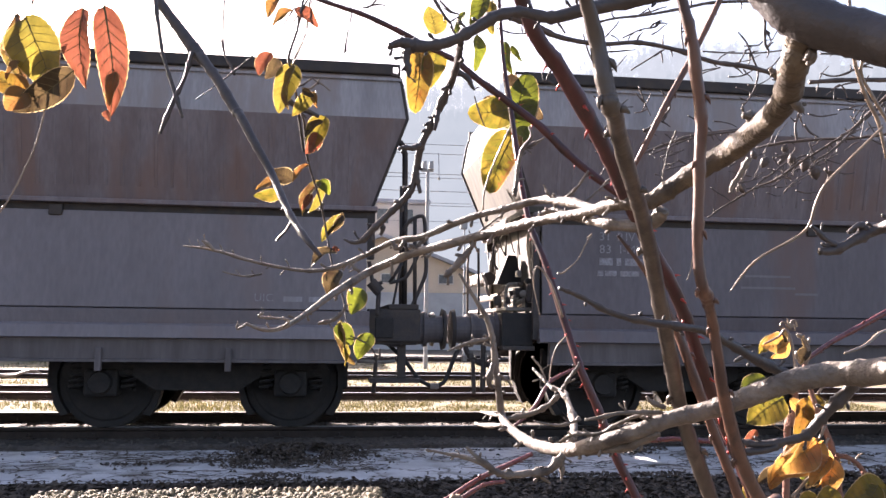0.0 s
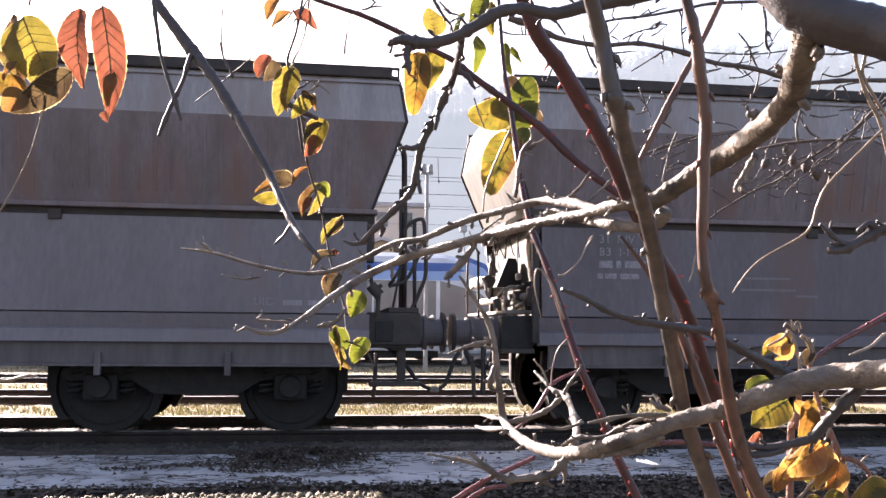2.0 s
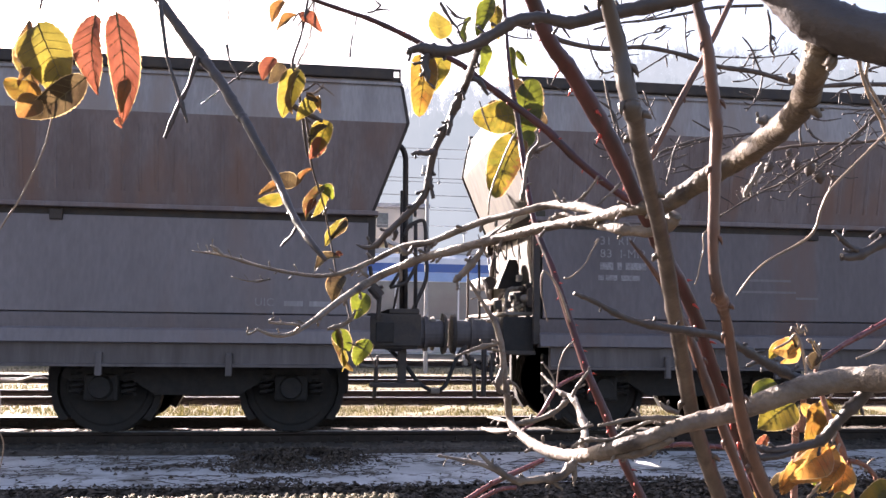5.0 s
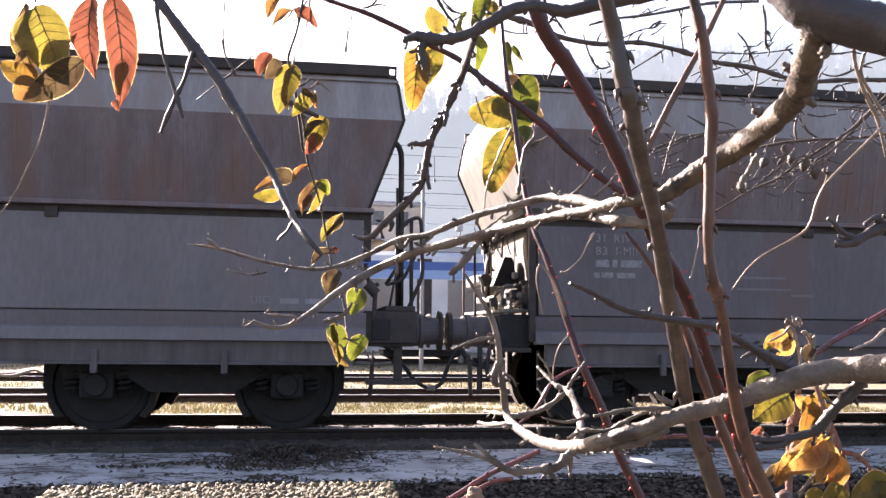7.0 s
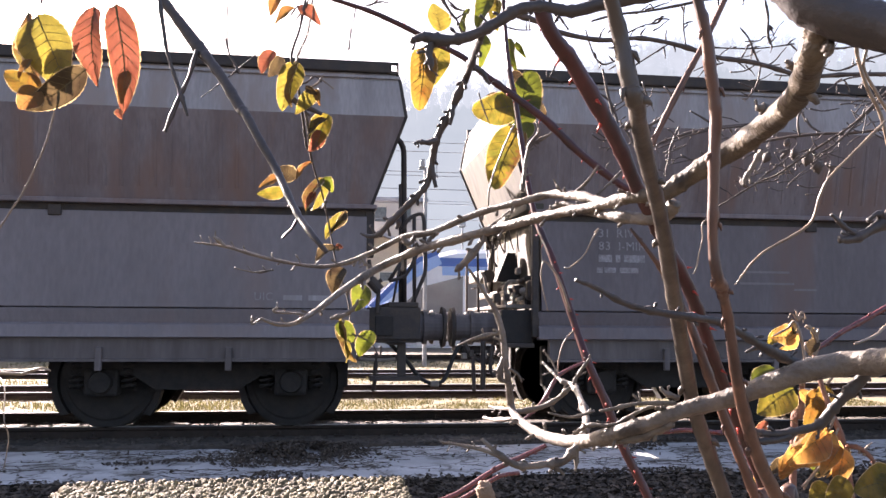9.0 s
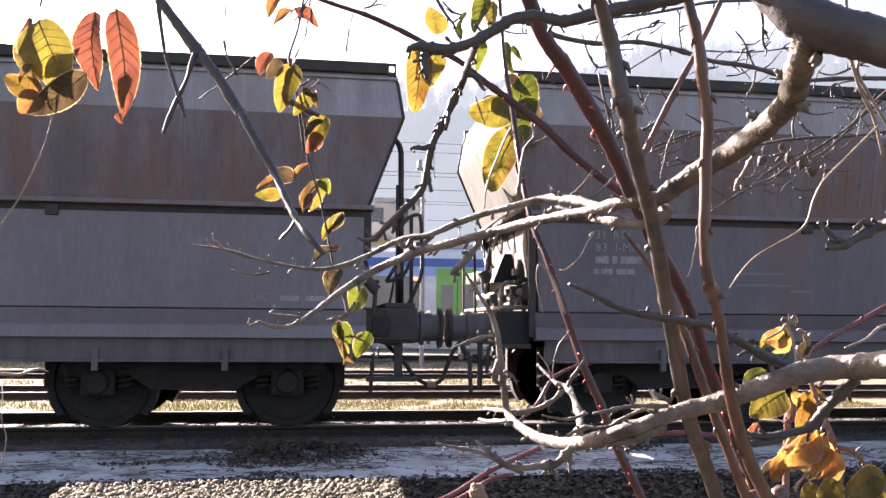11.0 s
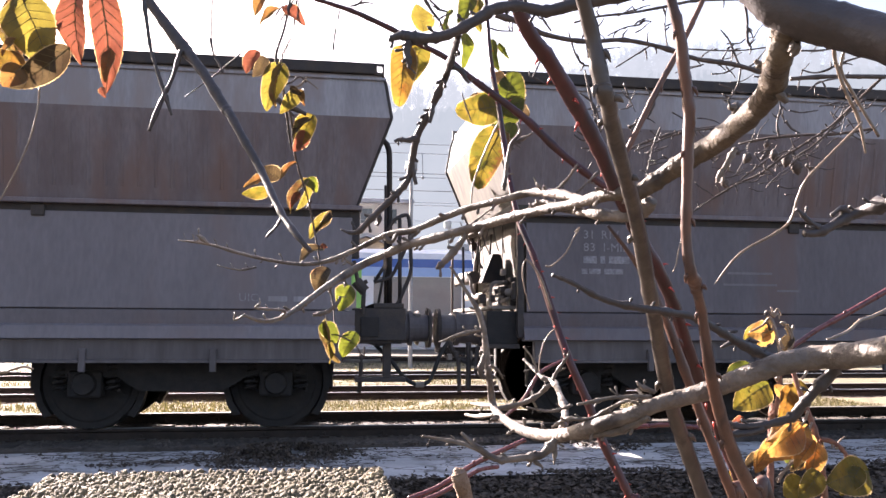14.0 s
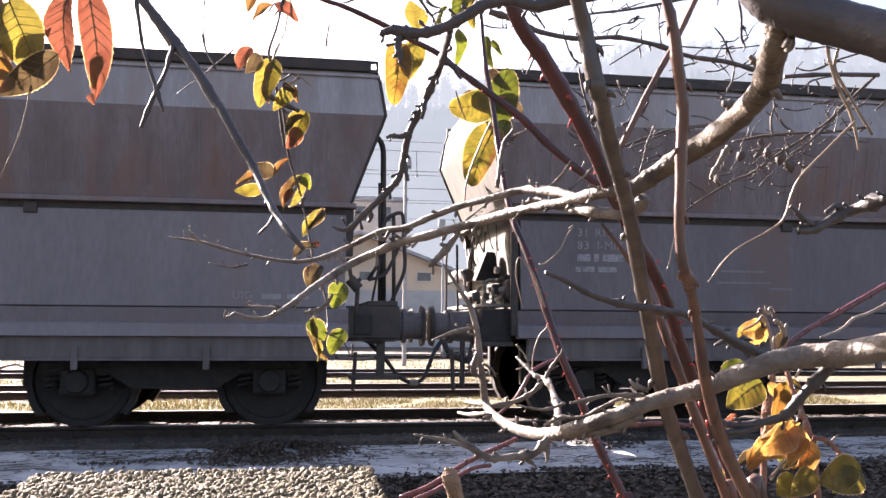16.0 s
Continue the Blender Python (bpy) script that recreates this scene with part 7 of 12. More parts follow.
limb("spur", TREE, BARK_DARK, [(0.066, 0.725, 1.167, 0.0013), (0.063, 0.725, 1.166, 0.0011), (0.059, 0.725, 1.165, 0.0014), (0.059, 0.725, 1.166, 0.0006)], 0.15)
limb("spur", TREE, BARK_DARK, [(0.064, 0.726, 1.164, 0.0013), (0.065, 0.726, 1.161, 0.0011), (0.065, 0.726, 1.158, 0.0014), (0.065, 0.726, 1.157, 0.0006)], 0.15)
limb("spur", TREE, BARK_DARK, [(0.043, 0.731, 1.143, 0.0012), (0.040, 0.731, 1.145, 0.0011), (0.037, 0.731, 1.146, 0.0014), (0.037, 0.731, 1.147, 0.0006)], 0.15)
limb("spur", TREE, BARK_DARK, [(0.040, 0.732, 1.141, 0.0012), (0.041, 0.732, 1.136, 0.0011), (0.042, 0.732, 1.132, 0.0014), (0.042, 0.732, 1.131, 0.0006)], 0.15)
limb("spur", TREE, BARK_DARK, [(0.031, 0.735, 1.133, 0.0010), (0.028, 0.735, 1.136, 0.0009), (0.026, 0.735, 1.140, 0.0012), (0.026, 0.735, 1.141, 0.0005)], 0.15)
limb("spur", TREE, BARK_DARK, [(0.062, 0.700, 1.206, 0.0008), (0.062, 0.700, 1.204, 0.0007), (0.062, 0.700, 1.202, 0.0009), (0.062, 0.700, 1.201, 0.0004)], 0.15)
limb("spur", TREE, BARK_DARK, [(0.090, 0.700, 1.234, 0.0009), (0.087, 0.700, 1.233, 0.0008), (0.084, 0.700, 1.232, 0.0011), (0.083, 0.700, 1.233, 0.0005)], 0.15)
limb("spur", TREE, BARK_DARK, [(0.117, 0.680, 1.252, 0.0004), (0.119, 0.680, 1.253, 0.0004), (0.121, 0.680, 1.254, 0.0005), (0.122, 0.680, 1.254, 0.0002)], 0.15)
FAR_TREE = thing("bare_shrub", (1.4, 2.2, -0.16), "leafless shrub with thin dark crossing twigs", "shrub")
limb("twig", FAR_TREE, TWIG, [(0.363, 1.700, 1.694, 0.0071), (0.417, 1.700, 1.680, 0.0061), (0.470, 1.700, 1.658, 0.0056), (0.555, 1.700, 1.648, 0.0046), (0.640, 1.700, 1.656, 0.0047), (0.727, 1.700, 1.644, 0.0047), (0.802, 1.700, 1.624, 0.0047), (0.890, 1.700, 1.616, 0.0047), (0.980, 1.700, 1.594, 0.0042)], 0.12)
limb("twig", FAR_TREE, TWIG, [(0.429, 1.700, 1.674, 0.0020), (0.436, 1.700, 1.669, 0.0015), (0.442, 1.700, 1.663, 0.0010)], 0.2)
limb("twig", FAR_TREE, TWIG, [(0.425, 1.700, 1.676, 0.0020), (0.433, 1.700, 1.673, 0.0015), (0.440, 1.700, 1.668, 0.0010)], 0.2)
limb("twig", FAR_TREE, TWIG, [(0.548, 1.700, 1.649, 0.0021), (0.552, 1.700, 1.662, 0.0015), (0.559, 1.700, 1.674, 0.0010)], 0.2)
limb("twig", FAR_TREE, TWIG, [(0.489, 1.700, 1.656, 0.0020), (0.481, 1.700, 1.657, 0.0015), (0.474, 1.700, 1.660, 0.0010)], 0.2)
limb("twig", FAR_TREE, TWIG, [(0.569, 1.700, 1.650, 0.0021), (0.575, 1.700, 1.646, 0.0015), (0.579, 1.700, 1.640, 0.0010)], 0.2)
limb("twig", FAR_TREE, TWIG, [(0.634, 1.700, 1.655, 0.0021), (0.641, 1.700, 1.668, 0.0016), (0.650, 1.700, 1.679, 0.0010)], 0.2)
limb("twig", FAR_TREE, TWIG, [(0.709, 1.700, 1.646, 0.0021), (0.712, 1.700, 1.639, 0.0016), (0.713, 1.700, 1.631, 0.0010)], 0.2)
limb("twig", FAR_TREE, TWIG, [(0.694, 1.700, 1.648, 0.0021), (0.693, 1.700, 1.662, 0.0016), (0.695, 1.700, 1.677, 0.0010)], 0.2)
limb("twig", FAR_TREE, TWIG, [(0.793, 1.700, 1.626, 0.0021), (0.803, 1.700, 1.621, 0.0016), (0.811, 1.700, 1.613, 0.0010)], 0.2)
limb("twig", FAR_TREE, TWIG, [(0.777, 1.700, 1.630, 0.0021), (0.770, 1.700, 1.630, 0.0016), (0.763, 1.700, 1.632, 0.0010)], 0.2)
limb("twig", FAR_TREE, TWIG, [(0.843, 1.700, 1.620, 0.0021), (0.857, 1.700, 1.613, 0.0016), (0.868, 1.700, 1.603, 0.0011)], 0.2)
limb("twig", FAR_TREE, TWIG, [(0.878, 1.700, 1.617, 0.0021), (0.870, 1.700, 1.619, 0.0016), (0.863, 1.700, 1.623, 0.0011)], 0.2)
limb("twig", FAR_TREE, TWIG, [(0.971, 1.700, 1.596, 0.0021), (0.958, 1.700, 1.602, 0.0016), (0.946, 1.700, 1.611, 0.0011)], 0.2)
limb("twig", FAR_TREE, TWIG, [(0.966, 1.700, 1.598, 0.0021), (0.956, 1.700, 1.598, 0.0016), (0.946, 1.700, 1.600, 0.0011)], 0.2)
limb("twig", FAR_TREE, TWIG, [(1.018, 1.700, 1.591, 0.0048), (1.110, 1.700, 1.601, 0.0048), (1.244, 1.700, 1.607, 0.0054)], 0.12)
limb("twig", FAR_TREE, TWIG, [(1.190, 1.700, 1.605, 0.0022), (1.183, 1.700, 1.601, 0.0016), (1.176, 1.700, 1.600, 0.0011)], 0.2)
limb("twig", FAR_TREE, TWIG, [(1.151, 1.700, 1.603, 0.0022), (1.153, 1.700, 1.608, 0.0016), (1.157, 1.700, 1.613, 0.0011)], 0.2)
limb("twig", FAR_TREE, TWIG, [(0.563, 1.800, 1.724, 0.0022), (0.621, 1.800, 1.742, 0.0027), (0.692, 1.800, 1.754, 0.0028), (0.772, 1.800, 1.773, 0.0033), (0.852, 1.800, 1.793, 0.0034), (0.961, 1.800, 1.804, 0.0039)], 0.12)
limb("twig", FAR_TREE, TWIG, [(0.624, 1.800, 1.742, 0.0022), (0.618, 1.800, 1.748, 0.0016), (0.614, 1.800, 1.755, 0.0011)], 0.2)
limb("twig", FAR_TREE, TWIG, [(0.659, 1.800, 1.748, 0.0022), (0.650, 1.800, 1.746, 0.0016), (0.640, 1.800, 1.746, 0.0011)], 0.2)
limb("twig", FAR_TREE, TWIG, [(0.771, 1.800, 1.773, 0.0022), (0.775, 1.800, 1.764, 0.0017), (0.776, 1.800, 1.754, 0.0011)], 0.2)
limb("twig", FAR_TREE, TWIG, [(0.708, 1.800, 1.758, 0.0022), (0.703, 1.800, 1.764, 0.0017), (0.699, 1.800, 1.771, 0.0011)], 0.2)
limb("twig", FAR_TREE, TWIG, [(0.800, 1.800, 1.780, 0.0022), (0.800, 1.800, 1.789, 0.0017), (0.802, 1.800, 1.798, 0.0011)], 0.2)
limb("twig", FAR_TREE, TWIG, [(0.816, 1.800, 1.784, 0.0022), (0.822, 1.800, 1.788, 0.0017), (0.828, 1.800, 1.791, 0.0011)], 0.2)
limb("twig", FAR_TREE, TWIG, [(0.859, 1.800, 1.793, 0.0022), (0.860, 1.800, 1.779, 0.0017), (0.859, 1.800, 1.765, 0.0011)], 0.2)
limb("twig", FAR_TREE, TWIG, [(0.919, 1.800, 1.800, 0.0022), (0.919, 1.800, 1.790, 0.0017), (0.917, 1.800, 1.781, 0.0011)], 0.2)
limb("twig", FAR_TREE, TWIG, [(0.640, 1.800, 1.699, 0.0016), (0.679, 1.800, 1.718, 0.0016), (0.712, 1.800, 1.729, 0.0022), (0.725, 1.800, 1.746, 0.0017)], 0.12)
limb("twig", FAR_TREE, TWIG, [(0.685, 1.800, 1.720, 0.0017), (0.679, 1.800, 1.718, 0.0016), (0.673, 1.800, 1.718, 0.0011)], 0.2)
limb("twig", FAR_TREE, TWIG, [(0.702, 1.800, 1.726, 0.0017), (0.715, 1.800, 1.737, 0.0017), (0.730, 1.800, 1.744, 0.0011)], 0.2)
limb("twig", FAR_TREE, TWIG, [(0.722, 1.800, 1.741, 0.0022), (0.727, 1.800, 1.743, 0.0017), (0.732, 1.800, 1.743, 0.0011)], 0.2)
limb("twig", FAR_TREE, TWIG, [(0.716, 1.800, 1.734, 0.0022), (0.730, 1.800, 1.738, 0.0017), (0.744, 1.800, 1.738, 0.0011)], 0.2)
limb("twig", FAR_TREE, TWIG, [(0.753, 2.000, 1.482, 0.0024), (0.810, 2.000, 1.508, 0.0036), (0.898, 2.000, 1.537, 0.0043), (0.972, 2.000, 1.550, 0.0037), (1.046, 2.000, 1.560, 0.0031)], 0.12)
limb("twig", FAR_TREE, TWIG, [(0.846, 2.000, 1.520, 0.0024), (0.859, 2.000, 1.525, 0.0018), (0.873, 2.000, 1.527, 0.0012)], 0.2)
limb("twig", FAR_TREE, TWIG, [(0.882, 2.000, 1.532, 0.0024), (0.879, 2.000, 1.524, 0.0018), (0.875, 2.000, 1.517, 0.0012)], 0.2)
limb("twig", FAR_TREE, TWIG, [(0.931, 2.000, 1.543, 0.0024), (0.938, 2.000, 1.535, 0.0018), (0.942, 2.000, 1.526, 0.0012)], 0.2)
limb("twig", FAR_TREE, TWIG, [(0.969, 2.000, 1.550, 0.0025), (0.966, 2.000, 1.544, 0.0018), (0.961, 2.000, 1.540, 0.0012)], 0.2)
limb("twig", FAR_TREE, TWIG, [(0.975, 2.000, 1.551, 0.0025), (0.983, 2.000, 1.537, 0.0018), (0.987, 2.000, 1.522, 0.0012)], 0.2)
limb("twig", FAR_TREE, TWIG, [(0.998, 2.000, 1.554, 0.0025), (0.997, 2.000, 1.547, 0.0018), (0.993, 2.000, 1.541, 0.0012)], 0.2)
limb("twig", FAR_TREE, TWIG, [(1.052, 2.000, 1.512, 0.0025), (1.107, 1.950, 1.518, 0.0036), (1.165, 1.900, 1.517, 0.0036), (1.219, 1.850, 1.511, 0.0035), (1.284, 1.800, 1.515, 0.0034)], 0.12)
limb("twig", FAR_TREE, TWIG, [(1.194, 1.950, 1.529, 0.0024), (1.186, 1.950, 1.525, 0.0018), (1.177, 1.950, 1.522, 0.0012)], 0.2)
limb("twig", FAR_TREE, TWIG, [(1.112, 1.950, 1.519, 0.0024), (1.119, 1.950, 1.517, 0.0018), (1.126, 1.950, 1.512, 0.0012)], 0.2)
limb("twig", FAR_TREE, TWIG, [(1.224, 1.900, 1.521, 0.0024), (1.227, 1.900, 1.516, 0.0018), (1.230, 1.900, 1.511, 0.0012)], 0.2)
limb("twig", FAR_TREE, TWIG, [(1.207, 1.900, 1.520, 0.0024), (1.207, 1.900, 1.502, 0.0018), (1.202, 1.900, 1.484, 0.0012)], 0.2)
limb("twig", FAR_TREE, TWIG, [(1.231, 1.850, 1.513, 0.0023), (1.216, 1.850, 1.515, 0.0017), (1.202, 1.850, 1.520, 0.0012)], 0.2)
limb("twig", FAR_TREE, TWIG, [(1.260, 1.850, 1.518, 0.0023), (1.272, 1.850, 1.519, 0.0017), (1.284, 1.850, 1.518, 0.0012)], 0.2)
limb("twig", FAR_TREE, TWIG, [(0.960, 1.900, 1.766, 0.0018), (0.981, 1.900, 1.737, 0.0024), (1.001, 1.900, 1.694, 0.0024), (1.008, 1.900, 1.683, 0.0018)], 0.12)
limb("twig", FAR_TREE, TWIG, [(0.986, 1.900, 1.726, 0.0024), (0.980, 1.900, 1.723, 0.0018), (0.974, 1.900, 1.721, 0.0012)], 0.2)
limb("twig", FAR_TREE, TWIG, [(0.989, 1.900, 1.719, 0.0024), (0.989, 1.900, 1.702, 0.0018), (0.985, 1.900, 1.686, 0.0012)], 0.2)
limb("twig", FAR_TREE, TWIG, [(1.007, 1.900, 1.685, 0.0024), (1.001, 1.900, 1.685, 0.0018), (0.995, 1.900, 1.686, 0.0012)], 0.2)
limb("twig", FAR_TREE, TWIG, [(1.003, 1.900, 1.691, 0.0024), (1.003, 1.900, 1.683, 0.0018), (1.001, 1.900, 1.675, 0.0012)], 0.2)
limb("twig", FAR_TREE, TWIG, [(0.824, 1.900, 1.816, 0.0018), (0.819, 1.900, 1.768, 0.0018), (0.824, 1.900, 1.714, 0.0018)], 0.12)
limb("twig", FAR_TREE, TWIG, [(0.820, 1.900, 1.756, 0.0018), (0.825, 1.900, 1.761, 0.0018), (0.831, 1.900, 1.766, 0.0012)], 0.2)
limb("twig", FAR_TREE, TWIG, [(0.819, 1.900, 1.765, 0.0018), (0.831, 1.900, 1.772, 0.0018), (0.843, 1.900, 1.775, 0.0012)], 0.2)
limb("twig", FAR_TREE, TWIG, [(1.244, 1.700, 1.611, 0.0027), (1.195, 1.729, 1.559, 0.0033), (1.151, 1.757, 1.509, 0.0028), (1.100, 1.786, 1.470, 0.0028), (1.055, 1.814, 1.438, 0.0028), (1.015, 1.843, 1.405, 0.0023), (0.975, 1.871, 1.386, 0.0023), (0.894, 1.900, 1.334, 0.0012)], 0.12)
limb("twig", FAR_TREE, TWIG, [(1.133, 1.729, 1.503, 0.0022), (1.119, 1.729, 1.493, 0.0016), (1.104, 1.729, 1.487, 0.0011)], 0.2)
limb("twig", FAR_TREE, TWIG, [(1.154, 1.729, 1.522, 0.0022), (1.158, 1.729, 1.535, 0.0016), (1.165, 1.729, 1.547, 0.0011)], 0.2)
limb("twig", FAR_TREE, TWIG, [(1.117, 1.757, 1.487, 0.0022), (1.123, 1.757, 1.483, 0.0016), (1.129, 1.757, 1.477, 0.0011)], 0.2)
limb("twig", FAR_TREE, TWIG, [(1.091, 1.757, 1.469, 0.0022), (1.104, 1.757, 1.479, 0.0016), (1.120, 1.757, 1.486, 0.0011)], 0.2)
limb("twig", FAR_TREE, TWIG, [(1.079, 1.786, 1.457, 0.0022), (1.071, 1.786, 1.469, 0.0017), (1.066, 1.786, 1.482, 0.0011)], 0.2)
limb("twig", FAR_TREE, TWIG, [(1.060, 1.786, 1.445, 0.0022), (1.065, 1.786, 1.456, 0.0017), (1.072, 1.786, 1.465, 0.0011)], 0.2)
limb("twig", FAR_TREE, TWIG, [(1.018, 1.814, 1.413, 0.0022), (1.015, 1.814, 1.420, 0.0017), (1.014, 1.814, 1.428, 0.0011)], 0.2)
limb("twig", FAR_TREE, TWIG, [(1.003, 1.814, 1.403, 0.0022), (1.010, 1.814, 1.404, 0.0017), (1.016, 1.814, 1.405, 0.0011)], 0.2)
limb("twig", FAR_TREE, TWIG, [(0.961, 1.843, 1.382, 0.0023), (0.975, 1.843, 1.385, 0.0017), (0.989, 1.843, 1.386, 0.0011)], 0.2)
limb("twig", FAR_TREE, TWIG, [(1.013, 1.843, 1.404, 0.0023), (1.018, 1.843, 1.408, 0.0017), (1.025, 1.843, 1.411, 0.0011)], 0.2)
limb("twig", FAR_TREE, TWIG, [(0.883, 1.871, 1.331, 0.0023), (0.880, 1.871, 1.336, 0.0017), (0.878, 1.871, 1.342, 0.0011)], 0.2)
limb("twig", FAR_TREE, TWIG, [(0.959, 1.871, 1.376, 0.0023), (0.951, 1.871, 1.385, 0.0017), (0.945, 1.871, 1.396, 0.0011)], 0.2)
limb("twig", FAR_TREE, TWIG, [(0.870, 1.900, 1.714, 0.0018), (0.940, 1.900, 1.714, 0.0018), (1.012, 1.900, 1.718, 0.0018), (1.098, 1.900, 1.733, 0.0018)], 0.12)
limb("twig", FAR_TREE, TWIG, [(0.993, 1.900, 1.717, 0.0018), (1.001, 1.900, 1.721, 0.0018), (1.010, 1.900, 1.723, 0.0012)], 0.2)
limb("twig", FAR_TREE, TWIG, [(0.940, 1.900, 1.714, 0.0018), (0.946, 1.900, 1.717, 0.0018), (0.951, 1.900, 1.718, 0.0012)], 0.2)
limb("twig", FAR_TREE, TWIG, [(1.088, 1.900, 1.731, 0.0018), (1.100, 1.900, 1.721, 0.0018), (1.109, 1.900, 1.708, 0.0012)], 0.2)
limb("twig", FAR_TREE, TWIG, [(1.079, 1.900, 1.729, 0.0018), (1.089, 1.900, 1.739, 0.0018), (1.101, 1.900, 1.746, 0.0012)], 0.2)
limb("twig", FAR_TREE, TWIG, [(0.659, 1.800, 1.628, 0.0016), (0.704, 1.800, 1.656, 0.0016), (0.731, 1.800, 1.676, 0.0022)], 0.12)
limb("twig", FAR_TREE, TWIG, [(0.728, 1.800, 1.674, 0.0017), (0.731, 1.800, 1.662, 0.0017), (0.732, 1.800, 1.649, 0.0011)], 0.2)
limb("twig", FAR_TREE, TWIG, [(0.713, 1.800, 1.662, 0.0016), (0.724, 1.800, 1.672, 0.0017), (0.738, 1.800, 1.679, 0.0011)], 0.2)
limb("twig", FAR_TREE, TWIG, [(0.511, 1.800, 1.702, 0.0022), (0.492, 1.800, 1.726, 0.0022), (0.480, 1.800, 1.750, 0.0016)], 0.12)
limb("twig", FAR_TREE, TWIG, [(0.486, 1.800, 1.737, 0.0022), (0.481, 1.800, 1.738, 0.0016), (0.476, 1.800, 1.740, 0.0011)], 0.2)
limb("twig", FAR_TREE, TWIG, [(0.492, 1.800, 1.727, 0.0022), (0.483, 1.800, 1.732, 0.0016), (0.476, 1.800, 1.740, 0.0011)], 0.2)
limb("twig", FAR_TREE, TWIG, [(0.542, 1.700, 1.538, 0.0015), (0.572, 1.700, 1.516, 0.0026), (0.587, 1.700, 1.457, 0.0026), (0.553, 1.700, 1.438, 0.0020)], 0.12)
limb("twig", FAR_TREE, TWIG, [(0.585, 1.700, 1.465, 0.0020), (0.580, 1.700, 1.469, 0.0015), (0.576, 1.700, 1.474, 0.0010)], 0.2)
limb("twig", FAR_TREE, TWIG, [(0.578, 1.700, 1.494, 0.0020), (0.579, 1.700, 1.505, 0.0015), (0.582, 1.700, 1.515, 0.0010)], 0.2)
limb("twig", FAR_TREE, TWIG, [(0.587, 1.700, 1.457, 0.0020), (0.594, 1.700, 1.469, 0.0015), (0.604, 1.700, 1.479, 0.0010)], 0.2)
limb("twig", FAR_TREE, TWIG, [(0.584, 1.700, 1.455, 0.0020), (0.576, 1.700, 1.457, 0.0015), (0.568, 1.700, 1.461, 0.0010)], 0.2)
limb("twig", FAR_TREE, TWIG, [(0.554, 1.700, 1.586, 0.0021), (0.568, 1.700, 1.527, 0.0026), (0.578, 1.700, 1.469, 0.0020)], 0.12)
limb("twig", FAR_TREE, TWIG, [(0.576, 1.700, 1.481, 0.0020), (0.573, 1.700, 1.474, 0.0015), (0.569, 1.700, 1.468, 0.0010)], 0.2)
limb("twig", FAR_TREE, TWIG, [(0.573, 1.700, 1.499, 0.0020), (0.579, 1.700, 1.500, 0.0015), (0.585, 1.700, 1.500, 0.0010)], 0.2)
limb("twig", FAR_TREE, TWIG, [(0.639, 1.700, 1.564, 0.0021), (0.651, 1.700, 1.531, 0.0015), (0.663, 1.700, 1.502, 0.0010)], 0.12)
limb("twig", FAR_TREE, TWIG, [(0.653, 1.700, 1.528, 0.0015), (0.642, 1.700, 1.537, 0.0015), (0.634, 1.700, 1.549, 0.0010)], 0.2)
limb("twig", FAR_TREE, TWIG, [(0.657, 1.700, 1.516, 0.0015), (0.644, 1.700, 1.510, 0.0015), (0.630, 1.700, 1.507, 0.0010)], 0.2)
limb("twig", FAR_TREE, TWIG, [(0.688, 1.700, 1.557, 0.0021), (0.706, 1.700, 1.522, 0.0026), (0.675, 1.700, 1.485, 0.0031), (0.648, 1.700, 1.469, 0.0031)], 0.12)
limb("twig", FAR_TREE, TWIG, [(0.682, 1.700, 1.493, 0.0021), (0.696, 1.700, 1.488, 0.0015), (0.707, 1.700, 1.480, 0.0010)], 0.2)
limb("twig", FAR_TREE, TWIG, [(0.700, 1.700, 1.515, 0.0021), (0.696, 1.700, 1.501, 0.0016), (0.688, 1.700, 1.489, 0.0010)], 0.2)
limb("twig", FAR_TREE, TWIG, [(0.664, 1.700, 1.478, 0.0021), (0.666, 1.700, 1.485, 0.0015), (0.669, 1.700, 1.490, 0.0010)], 0.2)
limb("twig", FAR_TREE, TWIG, [(0.652, 1.700, 1.471, 0.0021), (0.654, 1.700, 1.466, 0.0015), (0.656, 1.700, 1.459, 0.0010)], 0.2)
limb("twig", FAR_TREE, TWIG, [(1.011, 1.900, 1.677, 0.0018), (1.002, 1.900, 1.635, 0.0024), (0.988, 1.900, 1.607, 0.0018), (0.969, 1.900, 1.588, 0.0012)], 0.12)
limb("twig", FAR_TREE, TWIG, [(0.995, 1.900, 1.621, 0.0024), (0.988, 1.900, 1.610, 0.0018), (0.979, 1.900, 1.601, 0.0012)], 0.2)
limb("twig", FAR_TREE, TWIG, [(0.989, 1.900, 1.610, 0.0024), (0.988, 1.900, 1.615, 0.0018), (0.988, 1.900, 1.621, 0.0012)], 0.2)
limb("twig", FAR_TREE, TWIG, [(0.982, 1.900, 1.601, 0.0018), (0.970, 1.900, 1.604, 0.0018), (0.960, 1.900, 1.609, 0.0012)], 0.2)
limb("twig", FAR_TREE, TWIG, [(0.974, 1.900, 1.594, 0.0018), (0.968, 1.900, 1.593, 0.0018), (0.961, 1.900, 1.593, 0.0012)], 0.2)
limb("twig", FAR_TREE, TWIG, [(0.953, 1.900, 1.632, 0.0012), (0.988, 1.900, 1.621, 0.0018), (1.009, 1.900, 1.612, 0.0012)], 0.12)
limb("twig", FAR_TREE, TWIG, [(0.993, 1.900, 1.618, 0.0018), (0.999, 1.900, 1.627, 0.0018), (1.007, 1.900, 1.634, 0.0012)], 0.2)
